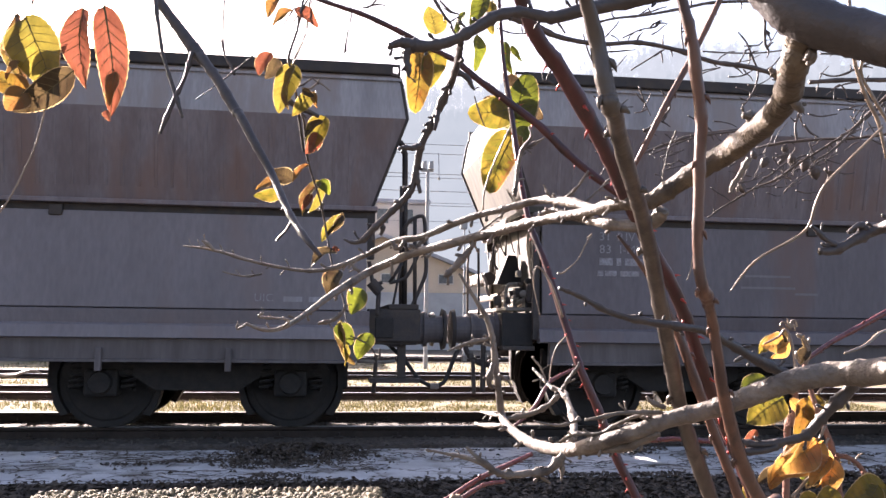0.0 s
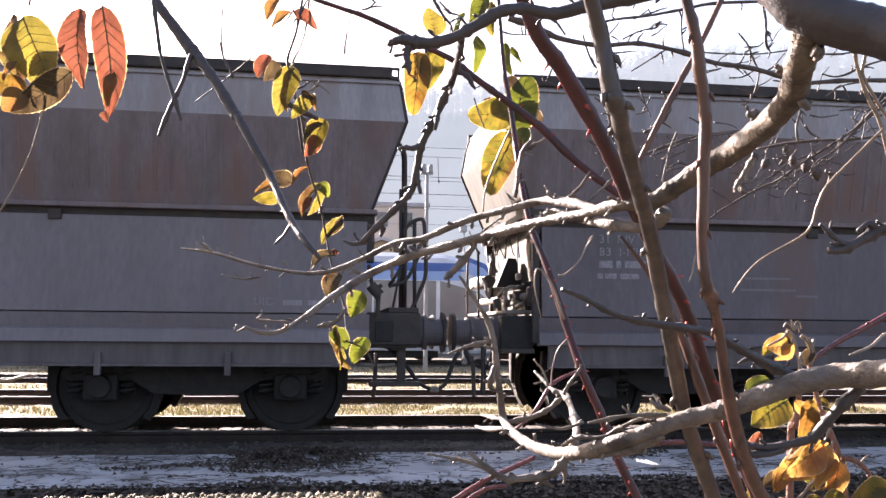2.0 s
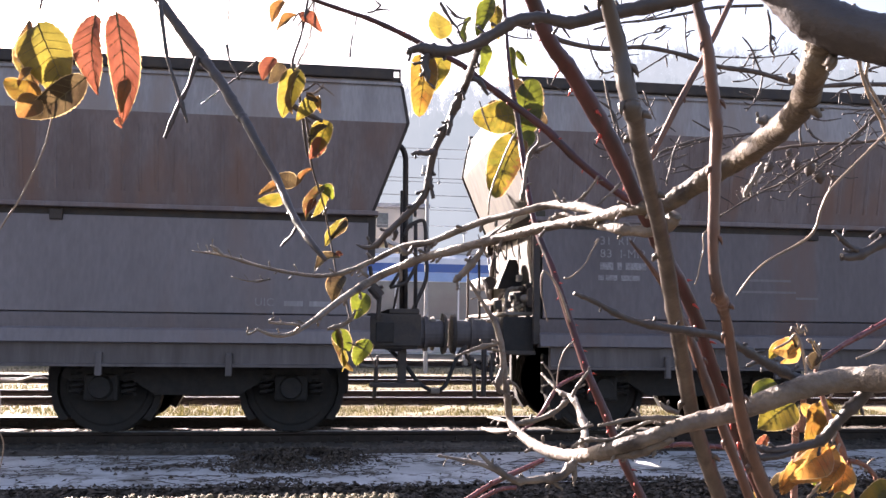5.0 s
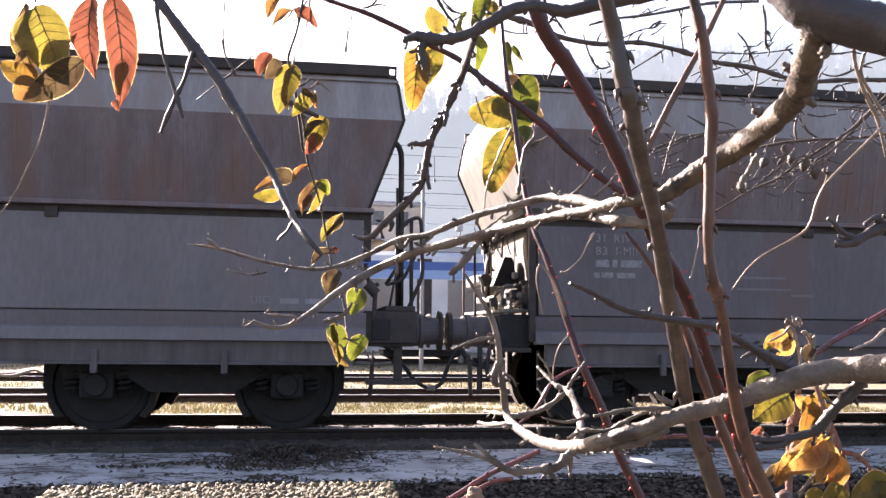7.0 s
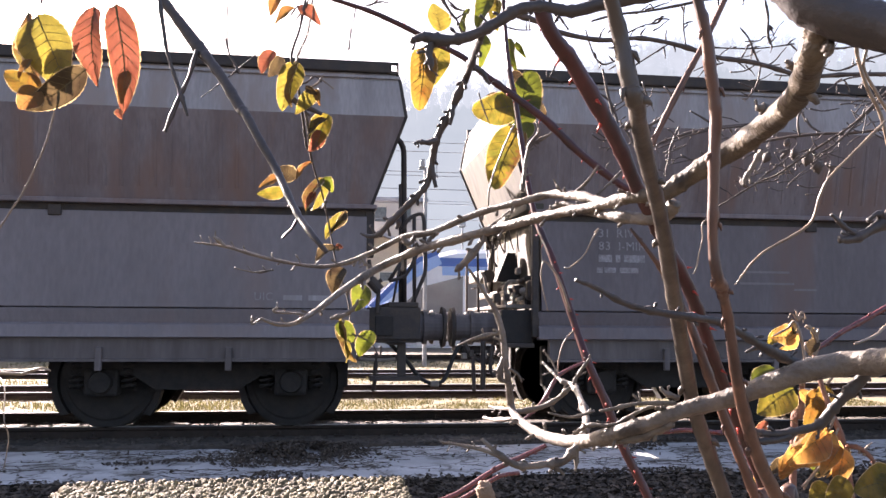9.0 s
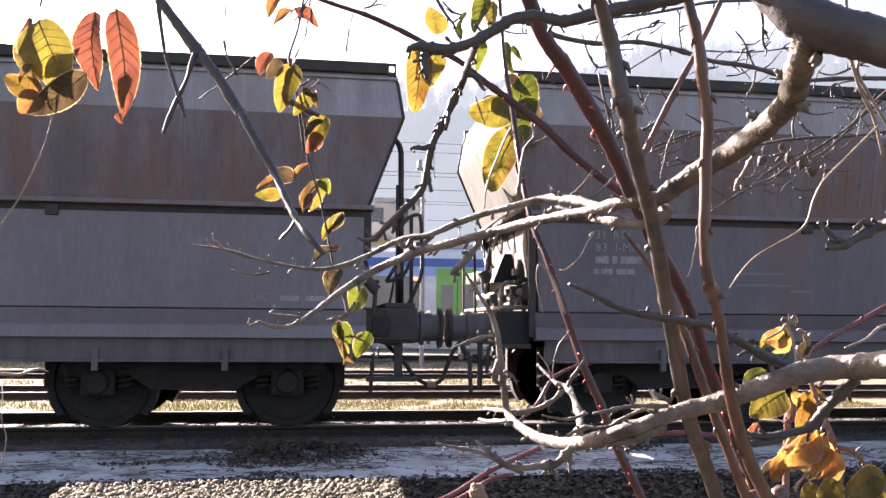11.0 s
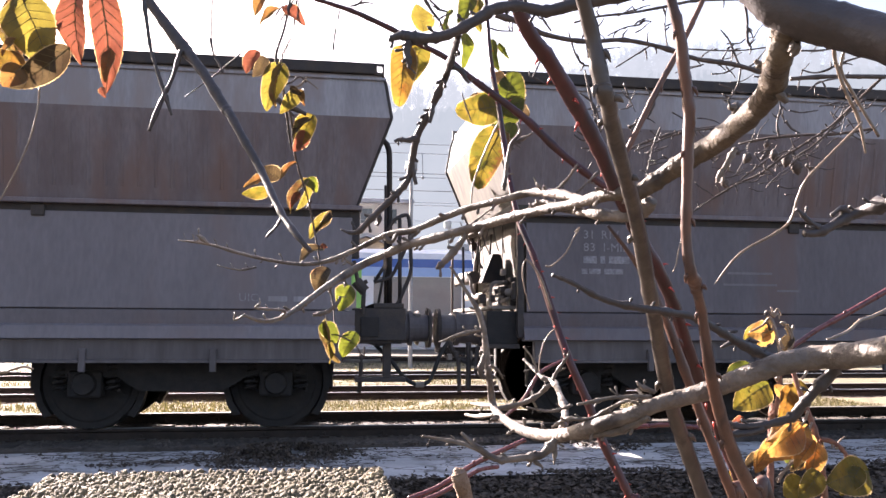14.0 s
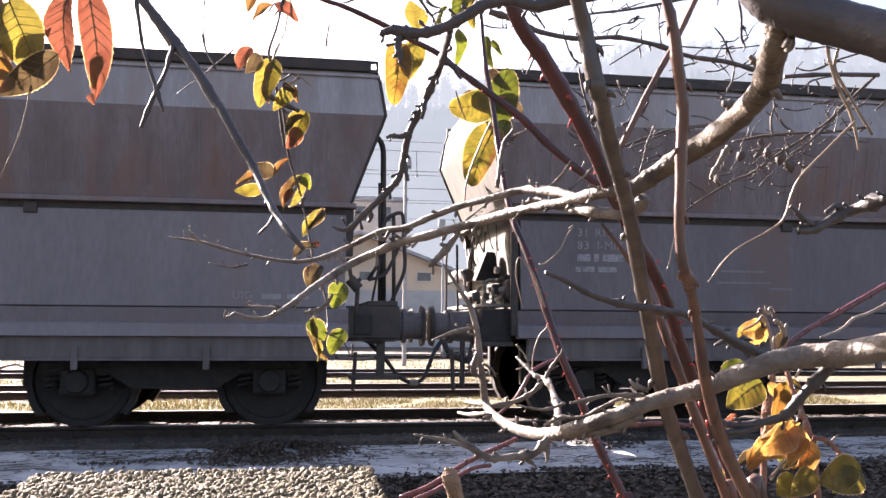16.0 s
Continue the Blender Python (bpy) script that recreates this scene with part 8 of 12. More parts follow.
limb("twig", FAR_TREE, TWIG, [(1.004, 1.900, 1.614, 0.0018), (1.018, 1.900, 1.616, 0.0018), (1.032, 1.900, 1.615, 0.0012)], 0.2)
limb("twig", FAR_TREE, TWIG, [(0.877, 2.000, 1.585, 0.0018), (0.920, 2.000, 1.563, 0.0024), (0.942, 2.000, 1.546, 0.0018)], 0.12)
limb("twig", FAR_TREE, TWIG, [(0.935, 2.000, 1.552, 0.0024), (0.927, 2.000, 1.557, 0.0018), (0.921, 2.000, 1.565, 0.0012)], 0.2)
limb("twig", FAR_TREE, TWIG, [(0.940, 2.000, 1.547, 0.0024), (0.923, 2.000, 1.543, 0.0018), (0.904, 2.000, 1.543, 0.0012)], 0.2)
limb("twig", FAR_TREE, TWIG, [(0.823, 2.000, 1.408, 0.0012), (0.896, 2.000, 1.439, 0.0018), (0.970, 2.000, 1.469, 0.0018), (1.015, 2.000, 1.485, 0.0012)], 0.12)
limb("twig", FAR_TREE, TWIG, [(0.919, 2.000, 1.448, 0.0018), (0.930, 2.000, 1.460, 0.0018), (0.944, 2.000, 1.469, 0.0012)], 0.2)
limb("twig", FAR_TREE, TWIG, [(0.941, 2.000, 1.458, 0.0018), (0.934, 2.000, 1.455, 0.0018), (0.926, 2.000, 1.453, 0.0012)], 0.2)
limb("twig", FAR_TREE, TWIG, [(1.004, 2.000, 1.482, 0.0018), (0.995, 2.000, 1.471, 0.0018), (0.982, 2.000, 1.462, 0.0012)], 0.2)
limb("twig", FAR_TREE, TWIG, [(0.976, 2.000, 1.472, 0.0018), (0.983, 2.000, 1.468, 0.0018), (0.988, 2.000, 1.463, 0.0012)], 0.2)
limb("twig", FAR_TREE, TWIG, [(1.045, 1.800, 1.486, 0.0028), (1.042, 1.800, 1.518, 0.0028), (1.052, 1.800, 1.551, 0.0022), (1.050, 1.800, 1.564, 0.0017)], 0.12)
limb("twig", FAR_TREE, TWIG, [(1.050, 1.800, 1.545, 0.0022), (1.057, 1.800, 1.531, 0.0017), (1.060, 1.800, 1.516, 0.0011)], 0.2)
limb("twig", FAR_TREE, TWIG, [(1.046, 1.800, 1.530, 0.0022), (1.037, 1.800, 1.534, 0.0017), (1.030, 1.800, 1.540, 0.0011)], 0.2)
limb("twig", FAR_TREE, TWIG, [(1.051, 1.800, 1.559, 0.0022), (1.059, 1.800, 1.554, 0.0017), (1.066, 1.800, 1.547, 0.0011)], 0.2)
limb("twig", FAR_TREE, TWIG, [(1.050, 1.800, 1.563, 0.0022), (1.056, 1.800, 1.552, 0.0017), (1.058, 1.800, 1.539, 0.0011)], 0.2)
limb("twig", FAR_TREE, TWIG, [(1.211, 1.900, 1.590, 0.0018), (1.240, 1.900, 1.596, 0.0018), (1.284, 1.900, 1.590, 0.0012)], 0.12)
limb("twig", FAR_TREE, TWIG, [(1.254, 1.900, 1.594, 0.0018), (1.252, 1.900, 1.588, 0.0018), (1.249, 1.900, 1.583, 0.0012)], 0.2)
limb("twig", FAR_TREE, TWIG, [(1.241, 1.900, 1.596, 0.0018), (1.257, 1.900, 1.602, 0.0018), (1.274, 1.900, 1.604, 0.0012)], 0.2)
limb("twig", FAR_TREE, TWIG, [(1.135, 2.000, 1.511, 0.0050), (1.127, 2.000, 1.490, 0.0056), (1.111, 2.000, 1.475, 0.0031)], 0.12)
limb("twig", FAR_TREE, TWIG, [(1.114, 2.000, 1.478, 0.0025), (1.121, 2.000, 1.495, 0.0019), (1.132, 2.000, 1.510, 0.0012)], 0.2)
limb("twig", FAR_TREE, TWIG, [(1.124, 2.000, 1.487, 0.0025), (1.113, 2.000, 1.493, 0.0019), (1.104, 2.000, 1.501, 0.0012)], 0.2)
limb("twig", FAR_TREE, TWIG, [(1.316, 2.200, 1.544, 0.0041), (1.332, 2.200, 1.521, 0.0068), (1.318, 2.200, 1.505, 0.0041)], 0.12)
limb("twig", FAR_TREE, TWIG, [(1.324, 2.200, 1.512, 0.0027), (1.341, 2.200, 1.519, 0.0021), (1.359, 2.200, 1.522, 0.0014)], 0.2)
limb("twig", FAR_TREE, TWIG, [(1.318, 2.200, 1.505, 0.0027), (1.330, 2.200, 1.495, 0.0020), (1.339, 2.200, 1.483, 0.0014)], 0.2)
limb("twig", FAR_TREE, TWIG, [(1.356, 2.200, 1.506, 0.0041), (1.373, 2.200, 1.494, 0.0068), (1.364, 2.200, 1.478, 0.0027)], 0.12)
limb("twig", FAR_TREE, TWIG, [(1.367, 2.200, 1.483, 0.0027), (1.367, 2.200, 1.498, 0.0021), (1.370, 2.200, 1.514, 0.0014)], 0.2)
limb("twig", FAR_TREE, TWIG, [(1.365, 2.200, 1.481, 0.0027), (1.358, 2.200, 1.462, 0.0020), (1.346, 2.200, 1.445, 0.0014)], 0.2)
limb("twig", FAR_TREE, TWIG, [(1.182, 2.000, 1.578, 0.0025), (1.197, 2.000, 1.557, 0.0025), (1.219, 2.000, 1.544, 0.0019)], 0.12)
limb("twig", FAR_TREE, TWIG, [(1.206, 2.000, 1.552, 0.0025), (1.191, 2.000, 1.561, 0.0019), (1.179, 2.000, 1.574, 0.0012)], 0.2)
limb("twig", FAR_TREE, TWIG, [(1.212, 2.000, 1.548, 0.0025), (1.209, 2.000, 1.539, 0.0019), (1.203, 2.000, 1.532, 0.0012)], 0.2)
limb("twig", FAR_TREE, TWIG, [(1.305, 2.000, 1.605, 0.0013), (1.335, 2.000, 1.578, 0.0019), (1.323, 2.000, 1.567, 0.0013)], 0.12)
limb("twig", FAR_TREE, TWIG, [(1.331, 2.000, 1.574, 0.0019), (1.318, 2.000, 1.587, 0.0019), (1.308, 2.000, 1.603, 0.0013)], 0.2)
limb("twig", FAR_TREE, TWIG, [(1.324, 2.000, 1.568, 0.0019), (1.314, 2.000, 1.561, 0.0019), (1.303, 2.000, 1.556, 0.0013)], 0.2)
limb("twig", FAR_TREE, TWIG, [(0.581, 1.900, 1.740, 0.0017), (0.601, 1.900, 1.688, 0.0023), (0.621, 1.900, 1.662, 0.0023), (0.662, 1.900, 1.671, 0.0017)], 0.12)
limb("twig", FAR_TREE, TWIG, [(0.617, 1.900, 1.667, 0.0023), (0.615, 1.900, 1.657, 0.0017), (0.610, 1.900, 1.647, 0.0011)], 0.2)
limb("twig", FAR_TREE, TWIG, [(0.601, 1.900, 1.687, 0.0023), (0.606, 1.900, 1.677, 0.0017), (0.608, 1.900, 1.665, 0.0011)], 0.2)
limb("twig", FAR_TREE, TWIG, [(0.649, 1.900, 1.668, 0.0023), (0.642, 1.900, 1.674, 0.0017), (0.636, 1.900, 1.682, 0.0012)], 0.2)
limb("twig", FAR_TREE, TWIG, [(0.660, 1.900, 1.671, 0.0023), (0.655, 1.900, 1.675, 0.0017), (0.651, 1.900, 1.681, 0.0012)], 0.2)
limb("twig", FAR_TREE, TWIG, [(0.073, 1.900, 1.768, 0.0017), (0.091, 1.900, 1.773, 0.0022), (0.104, 1.900, 1.789, 0.0017)], 0.12)
limb("twig", FAR_TREE, TWIG, [(0.092, 1.900, 1.774, 0.0022), (0.108, 1.900, 1.778, 0.0017), (0.125, 1.900, 1.777, 0.0011)], 0.2)
limb("twig", FAR_TREE, TWIG, [(0.103, 1.900, 1.788, 0.0022), (0.096, 1.900, 1.793, 0.0017), (0.090, 1.900, 1.799, 0.0011)], 0.2)
limb("twig", FAR_TREE, TWIG, [(0.159, 1.300, 1.568, 0.0027), (0.177, 1.300, 1.542, 0.0023), (0.186, 1.300, 1.529, 0.0019), (0.191, 1.300, 1.516, 0.0015)], 0.12)
limb("twig", FAR_TREE, TWIG, [(0.178, 1.300, 1.541, 0.0015), (0.177, 1.300, 1.535, 0.0012), (0.176, 1.300, 1.530, 0.0008)], 0.2)
limb("twig", FAR_TREE, TWIG, [(0.185, 1.300, 1.530, 0.0015), (0.193, 1.300, 1.536, 0.0012), (0.202, 1.300, 1.541, 0.0008)], 0.2)
limb("twig", FAR_TREE, TWIG, [(0.187, 1.300, 1.527, 0.0015), (0.187, 1.300, 1.521, 0.0012), (0.186, 1.300, 1.515, 0.0008)], 0.2)
limb("twig", FAR_TREE, TWIG, [(0.191, 1.300, 1.516, 0.0015), (0.196, 1.300, 1.508, 0.0012), (0.199, 1.300, 1.499, 0.0008)], 0.2)
limb("twig", FAR_TREE, TWIG, [(0.182, 1.400, 1.603, 0.0017), (0.201, 1.400, 1.585, 0.0017), (0.215, 1.400, 1.581, 0.0012)], 0.12)
limb("twig", FAR_TREE, TWIG, [(0.211, 1.400, 1.582, 0.0017), (0.199, 1.400, 1.585, 0.0012), (0.188, 1.400, 1.591, 0.0008)], 0.2)
limb("twig", FAR_TREE, TWIG, [(0.205, 1.400, 1.584, 0.0017), (0.199, 1.400, 1.584, 0.0012), (0.195, 1.400, 1.586, 0.0008)], 0.2)
limb("twig", FAR_TREE, TWIG, [(0.408, 1.600, 1.549, 0.0014), (0.414, 1.600, 1.532, 0.0014), (0.425, 1.600, 1.561, 0.0019), (0.436, 1.600, 1.578, 0.0014)], 0.12)
limb("twig", FAR_TREE, TWIG, [(0.415, 1.600, 1.535, 0.0014), (0.422, 1.600, 1.534, 0.0014), (0.429, 1.600, 1.531, 0.0010)], 0.2)
limb("twig", FAR_TREE, TWIG, [(0.415, 1.600, 1.536, 0.0014), (0.429, 1.600, 1.531, 0.0014), (0.441, 1.600, 1.523, 0.0010)], 0.2)
limb("twig", FAR_TREE, TWIG, [(0.428, 1.600, 1.566, 0.0019), (0.437, 1.600, 1.574, 0.0014), (0.448, 1.600, 1.579, 0.0010)], 0.2)
limb("twig", FAR_TREE, TWIG, [(0.433, 1.600, 1.574, 0.0019), (0.425, 1.600, 1.585, 0.0014), (0.420, 1.600, 1.598, 0.0010)], 0.2)
limb("twig", FAR_TREE, TWIG, [(0.319, 1.600, 1.633, 0.0014), (0.347, 1.600, 1.625, 0.0014), (0.380, 1.600, 1.625, 0.0014)], 0.12)
limb("twig", FAR_TREE, TWIG, [(0.376, 1.600, 1.625, 0.0014), (0.374, 1.600, 1.635, 0.0014), (0.375, 1.600, 1.645, 0.0010)], 0.2)
limb("twig", FAR_TREE, TWIG, [(0.370, 1.600, 1.625, 0.0014), (0.368, 1.600, 1.635, 0.0014), (0.369, 1.600, 1.645, 0.0010)], 0.2)
limb("twig", FAR_TREE, TWIG, [(0.807, 1.500, 1.672, 0.0023), (0.811, 1.500, 1.639, 0.0028), (0.814, 1.500, 1.606, 0.0028), (0.819, 1.500, 1.585, 0.0019)], 0.12)
limb("twig", FAR_TREE, TWIG, [(0.812, 1.500, 1.623, 0.0019), (0.820, 1.500, 1.613, 0.0014), (0.824, 1.500, 1.601, 0.0009)], 0.2)
limb("twig", FAR_TREE, TWIG, [(0.812, 1.500, 1.623, 0.0019), (0.818, 1.500, 1.621, 0.0014), (0.823, 1.500, 1.618, 0.0009)], 0.2)
limb("twig", FAR_TREE, TWIG, [(0.818, 1.500, 1.588, 0.0019), (0.818, 1.500, 1.579, 0.0014), (0.815, 1.500, 1.571, 0.0009)], 0.2)
limb("twig", FAR_TREE, TWIG, [(0.817, 1.500, 1.592, 0.0019), (0.822, 1.500, 1.598, 0.0014), (0.829, 1.500, 1.603, 0.0009)], 0.2)
limb("twig", FAR_TREE, TWIG, [(0.922, 1.500, 1.585, 0.0019), (0.957, 1.500, 1.587, 0.0019), (0.992, 1.500, 1.593, 0.0014)], 0.12)
limb("twig", FAR_TREE, TWIG, [(0.970, 1.500, 1.589, 0.0019), (0.966, 1.500, 1.587, 0.0014), (0.961, 1.500, 1.586, 0.0009)], 0.2)
limb("twig", FAR_TREE, TWIG, [(0.987, 1.500, 1.592, 0.0019), (1.002, 1.500, 1.591, 0.0014), (1.016, 1.500, 1.587, 0.0010)], 0.2)
limb("twig", FAR_TREE, TWIG, [(1.069, 1.600, 1.567, 0.0020), (1.032, 1.600, 1.559, 0.0015), (1.006, 1.600, 1.546, 0.0010)], 0.12)
limb("twig", FAR_TREE, TWIG, [(1.028, 1.600, 1.557, 0.0015), (1.035, 1.600, 1.546, 0.0015), (1.040, 1.600, 1.533, 0.0010)], 0.2)
limb("twig", FAR_TREE, TWIG, [(1.011, 1.600, 1.548, 0.0015), (1.012, 1.600, 1.538, 0.0015), (1.010, 1.600, 1.527, 0.0010)], 0.2)
limb("twig", FAR_TREE, TWIG, [(0.983, 1.600, 1.580, 0.0015), (1.020, 1.600, 1.576, 0.0020), (1.083, 1.600, 1.603, 0.0020), (1.147, 1.600, 1.624, 0.0020)], 0.12)
limb("twig", FAR_TREE, TWIG, [(1.050, 1.600, 1.589, 0.0020), (1.049, 1.600, 1.595, 0.0015), (1.049, 1.600, 1.602, 0.0010)], 0.2)
limb("twig", FAR_TREE, TWIG, [(1.072, 1.600, 1.598, 0.0020), (1.085, 1.600, 1.599, 0.0015), (1.098, 1.600, 1.597, 0.0010)], 0.2)
limb("twig", FAR_TREE, TWIG, [(1.142, 1.600, 1.622, 0.0020), (1.150, 1.600, 1.626, 0.0015), (1.160, 1.600, 1.628, 0.0010)], 0.2)
limb("twig", FAR_TREE, TWIG, [(1.137, 1.600, 1.621, 0.0020), (1.143, 1.600, 1.631, 0.0015), (1.152, 1.600, 1.639, 0.0010)], 0.2)
limb("twig", FAR_TREE, TWIG, [(1.220, 2.020, 1.464, 0.0013), (1.194, 2.020, 1.446, 0.0012), (1.173, 2.020, 1.434, 0.0010), (1.152, 2.020, 1.423, 0.0006)], 0.2)
limb("twig", FAR_TREE, TWIG, [(1.363, 2.227, 1.538, 0.0021), (1.383, 2.227, 1.542, 0.0019), (1.398, 2.227, 1.547, 0.0017), (1.412, 2.227, 1.553, 0.0010)], 0.2)
limb("twig", FAR_TREE, TWIG, [(1.223, 2.023, 1.546, 0.0018), (1.196, 2.023, 1.544, 0.0016), (1.176, 2.023, 1.547, 0.0014), (1.157, 2.023, 1.555, 0.0009)], 0.2)
limb("twig", FAR_TREE, TWIG, [(1.086, 1.982, 1.485, 0.0018), (1.106, 1.982, 1.493, 0.0016), (1.121, 1.982, 1.502, 0.0015), (1.134, 1.982, 1.512, 0.0009)], 0.2)
limb("twig", FAR_TREE, TWIG, [(1.321, 2.285, 1.532, 0.0023), (1.336, 2.285, 1.539, 0.0021), (1.346, 2.285, 1.544, 0.0019), (1.357, 2.285, 1.549, 0.0012)], 0.2)
limb("twig", FAR_TREE, TWIG, [(1.251, 2.268, 1.474, 0.0024), (1.264, 2.268, 1.488, 0.0022), (1.276, 2.268, 1.497, 0.0019), (1.290, 2.268, 1.503, 0.0012)], 0.2)
limb("twig", FAR_TREE, TWIG, [(1.340, 2.171, 1.520, 0.0017), (1.362, 2.171, 1.541, 0.0015), (1.378, 2.171, 1.558, 0.0013), (1.393, 2.171, 1.575, 0.0008)], 0.2)
limb("twig", FAR_TREE, TWIG, [(1.016, 1.645, 1.415, 0.0014), (1.033, 1.645, 1.410, 0.0013), (1.045, 1.645, 1.406, 0.0012), (1.058, 1.645, 1.402, 0.0007)], 0.2)
limb("twig", FAR_TREE, TWIG, [(0.891, 1.613, 1.406, 0.0017), (0.902, 1.613, 1.411, 0.0015), (0.911, 1.613, 1.413, 0.0014), (0.920, 1.613, 1.413, 0.0009)], 0.2)
limb("twig", FAR_TREE, TWIG, [(1.231, 2.249, 1.544, 0.0018), (1.251, 2.249, 1.516, 0.0017), (1.262, 2.249, 1.494, 0.0015), (1.270, 2.249, 1.469, 0.0009)], 0.2)
limb("twig", FAR_TREE, TWIG, [(1.300, 2.240, 1.509, 0.0015), (1.319, 2.240, 1.514, 0.0014), (1.334, 2.240, 1.516, 0.0012), (1.348, 2.240, 1.516, 0.0008)], 0.2)
limb("twig", FAR_TREE, TWIG, [(1.208, 2.091, 1.425, 0.0023), (1.233, 2.091, 1.420, 0.0020), (1.252, 2.091, 1.419, 0.0018), (1.272, 2.091, 1.421, 0.0011)], 0.2)
limb("twig", FAR_TREE, TWIG, [(1.013, 1.743, 1.392, 0.0012), (1.031, 1.743, 1.403, 0.0010), (1.045, 1.743, 1.410, 0.0009), (1.058, 1.743, 1.418, 0.0006)], 0.2)
limb("twig", FAR_TREE, TWIG, [(1.141, 1.997, 1.439, 0.0019), (1.123, 1.997, 1.437, 0.0017), (1.110, 1.997, 1.438, 0.0015), (1.098, 1.997, 1.442, 0.0009)], 0.2)
limb("twig", FAR_TREE, TWIG, [(1.343, 2.161, 1.493, 0.0021), (1.373, 2.161, 1.489, 0.0019), (1.396, 2.161, 1.490, 0.0017), (1.419, 2.161, 1.492, 0.0010)], 0.2)
limb("twig", FAR_TREE, TWIG, [(1.258, 2.290, 1.584, 0.0016), (1.272, 2.290, 1.614, 0.0014), (1.285, 2.290, 1.635, 0.0013), (1.302, 2.290, 1.655, 0.0008)], 0.2)
limb("twig", FAR_TREE, TWIG, [(1.303, 2.232, 1.531, 0.0022), (1.314, 2.232, 1.539, 0.0019), (1.322, 2.232, 1.545, 0.0017), (1.332, 2.232, 1.550, 0.0011)], 0.2)
limb("twig", FAR_TREE, TWIG, [(0.948, 1.875, 1.444, 0.0017), (0.972, 1.875, 1.456, 0.0015), (0.990, 1.875, 1.465, 0.0014), (1.009, 1.875, 1.474, 0.0009)], 0.2)
limb("twig", FAR_TREE, TWIG, [(0.956, 1.707, 1.396, 0.0012), (0.964, 1.707, 1.390, 0.0011), (0.970, 1.707, 1.386, 0.0010), (0.977, 1.707, 1.384, 0.0006)], 0.2)
limb("twig", FAR_TREE, TWIG, [(1.001, 1.869, 1.469, 0.0016), (1.014, 1.869, 1.489, 0.0015), (1.021, 1.869, 1.505, 0.0013), (1.024, 1.869, 1.523, 0.0008)], 0.2)
limb("twig", FAR_TREE, TWIG, [(1.017, 1.734, 1.342, 0.0018), (1.027, 1.734, 1.343, 0.0016), (1.034, 1.734, 1.343, 0.0014), (1.042, 1.734, 1.342, 0.0009)], 0.2)
limb("twig", FAR_TREE, TWIG, [(1.236, 2.160, 1.483, 0.0022), (1.264, 2.160, 1.504, 0.0020), (1.282, 2.160, 1.523, 0.0018), (1.297, 2.160, 1.545, 0.0011)], 0.2)
limb("twig", FAR_TREE, TWIG, [(0.990, 1.621, 1.406, 0.0016), (0.981, 1.621, 1.399, 0.0015), (0.974, 1.621, 1.394, 0.0013), (0.966, 1.621, 1.390, 0.0008)], 0.2)
limb("twig", FAR_TREE, TWIG, [(0.977, 1.638, 1.418, 0.0011), (0.958, 1.638, 1.411, 0.0010), (0.945, 1.638, 1.403, 0.0009), (0.934, 1.638, 1.393, 0.0005)], 0.2)
limb("twig", FAR_TREE, TWIG, [(1.177, 2.063, 1.506, 0.0017), (1.184, 2.063, 1.515, 0.0015), (1.189, 2.063, 1.523, 0.0013), (1.193, 2.063, 1.530, 0.0008)], 0.2)
limb("twig", FAR_TREE, TWIG, [(1.078, 1.800, 1.475, 0.0015), (1.090, 1.800, 1.482, 0.0014), (1.098, 1.800, 1.488, 0.0012), (1.106, 1.800, 1.495, 0.0008)], 0.2)
limb("twig", FAR_TREE, TWIG, [(1.040, 2.001, 1.440, 0.0016), (1.016, 2.001, 1.443, 0.0014), (0.997, 2.001, 1.446, 0.0012), (0.979, 2.001, 1.450, 0.0008)], 0.2)
limb("twig", FAR_TREE, TWIG, [(1.126, 2.204, 1.462, 0.0016), (1.146, 2.204, 1.468, 0.0014), (1.161, 2.204, 1.474, 0.0013), (1.175, 2.204, 1.479, 0.0008)], 0.2)
limb("twig", FAR_TREE, TWIG, [(0.953, 1.698, 1.350, 0.0017), (0.967, 1.698, 1.364, 0.0016), (0.977, 1.698, 1.375, 0.0014), (0.988, 1.698, 1.385, 0.0009)], 0.2)
limb("twig", FAR_TREE, TWIG, [(1.096, 2.023, 1.465, 0.0018), (1.124, 2.023, 1.461, 0.0016), (1.145, 2.023, 1.461, 0.0014), (1.167, 2.023, 1.463, 0.0009)], 0.2)
limb("twig", FAR_TREE, TWIG, [(1.152, 2.084, 1.439, 0.0023), (1.135, 2.084, 1.433, 0.0020), (1.122, 2.084, 1.431, 0.0018), (1.108, 2.084, 1.431, 0.0011)], 0.2)
limb("twig", FAR_TREE, TWIG, [(1.119, 2.022, 1.442, 0.0022), (1.138, 2.022, 1.445, 0.0019), (1.152, 2.022, 1.448, 0.0017), (1.165, 2.022, 1.453, 0.0011)], 0.2)
limb("twig", FAR_TREE, TWIG, [(1.118, 2.074, 1.414, 0.0015), (1.132, 2.074, 1.408, 0.0013), (1.144, 2.074, 1.406, 0.0012), (1.156, 2.074, 1.406, 0.0007)], 0.2)
limb("twig", FAR_TREE, TWIG, [(0.839, 1.607, 1.363, 0.0010), (0.852, 1.607, 1.385, 0.0009), (0.860, 1.607, 1.403, 0.0008), (0.866, 1.607, 1.421, 0.0005)], 0.2)
limb("twig", FAR_TREE, TWIG, [(0.878, 1.740, 1.382, 0.0017), (0.887, 1.740, 1.391, 0.0015), (0.892, 1.740, 1.399, 0.0013), (0.895, 1.740, 1.408, 0.0008)], 0.2)
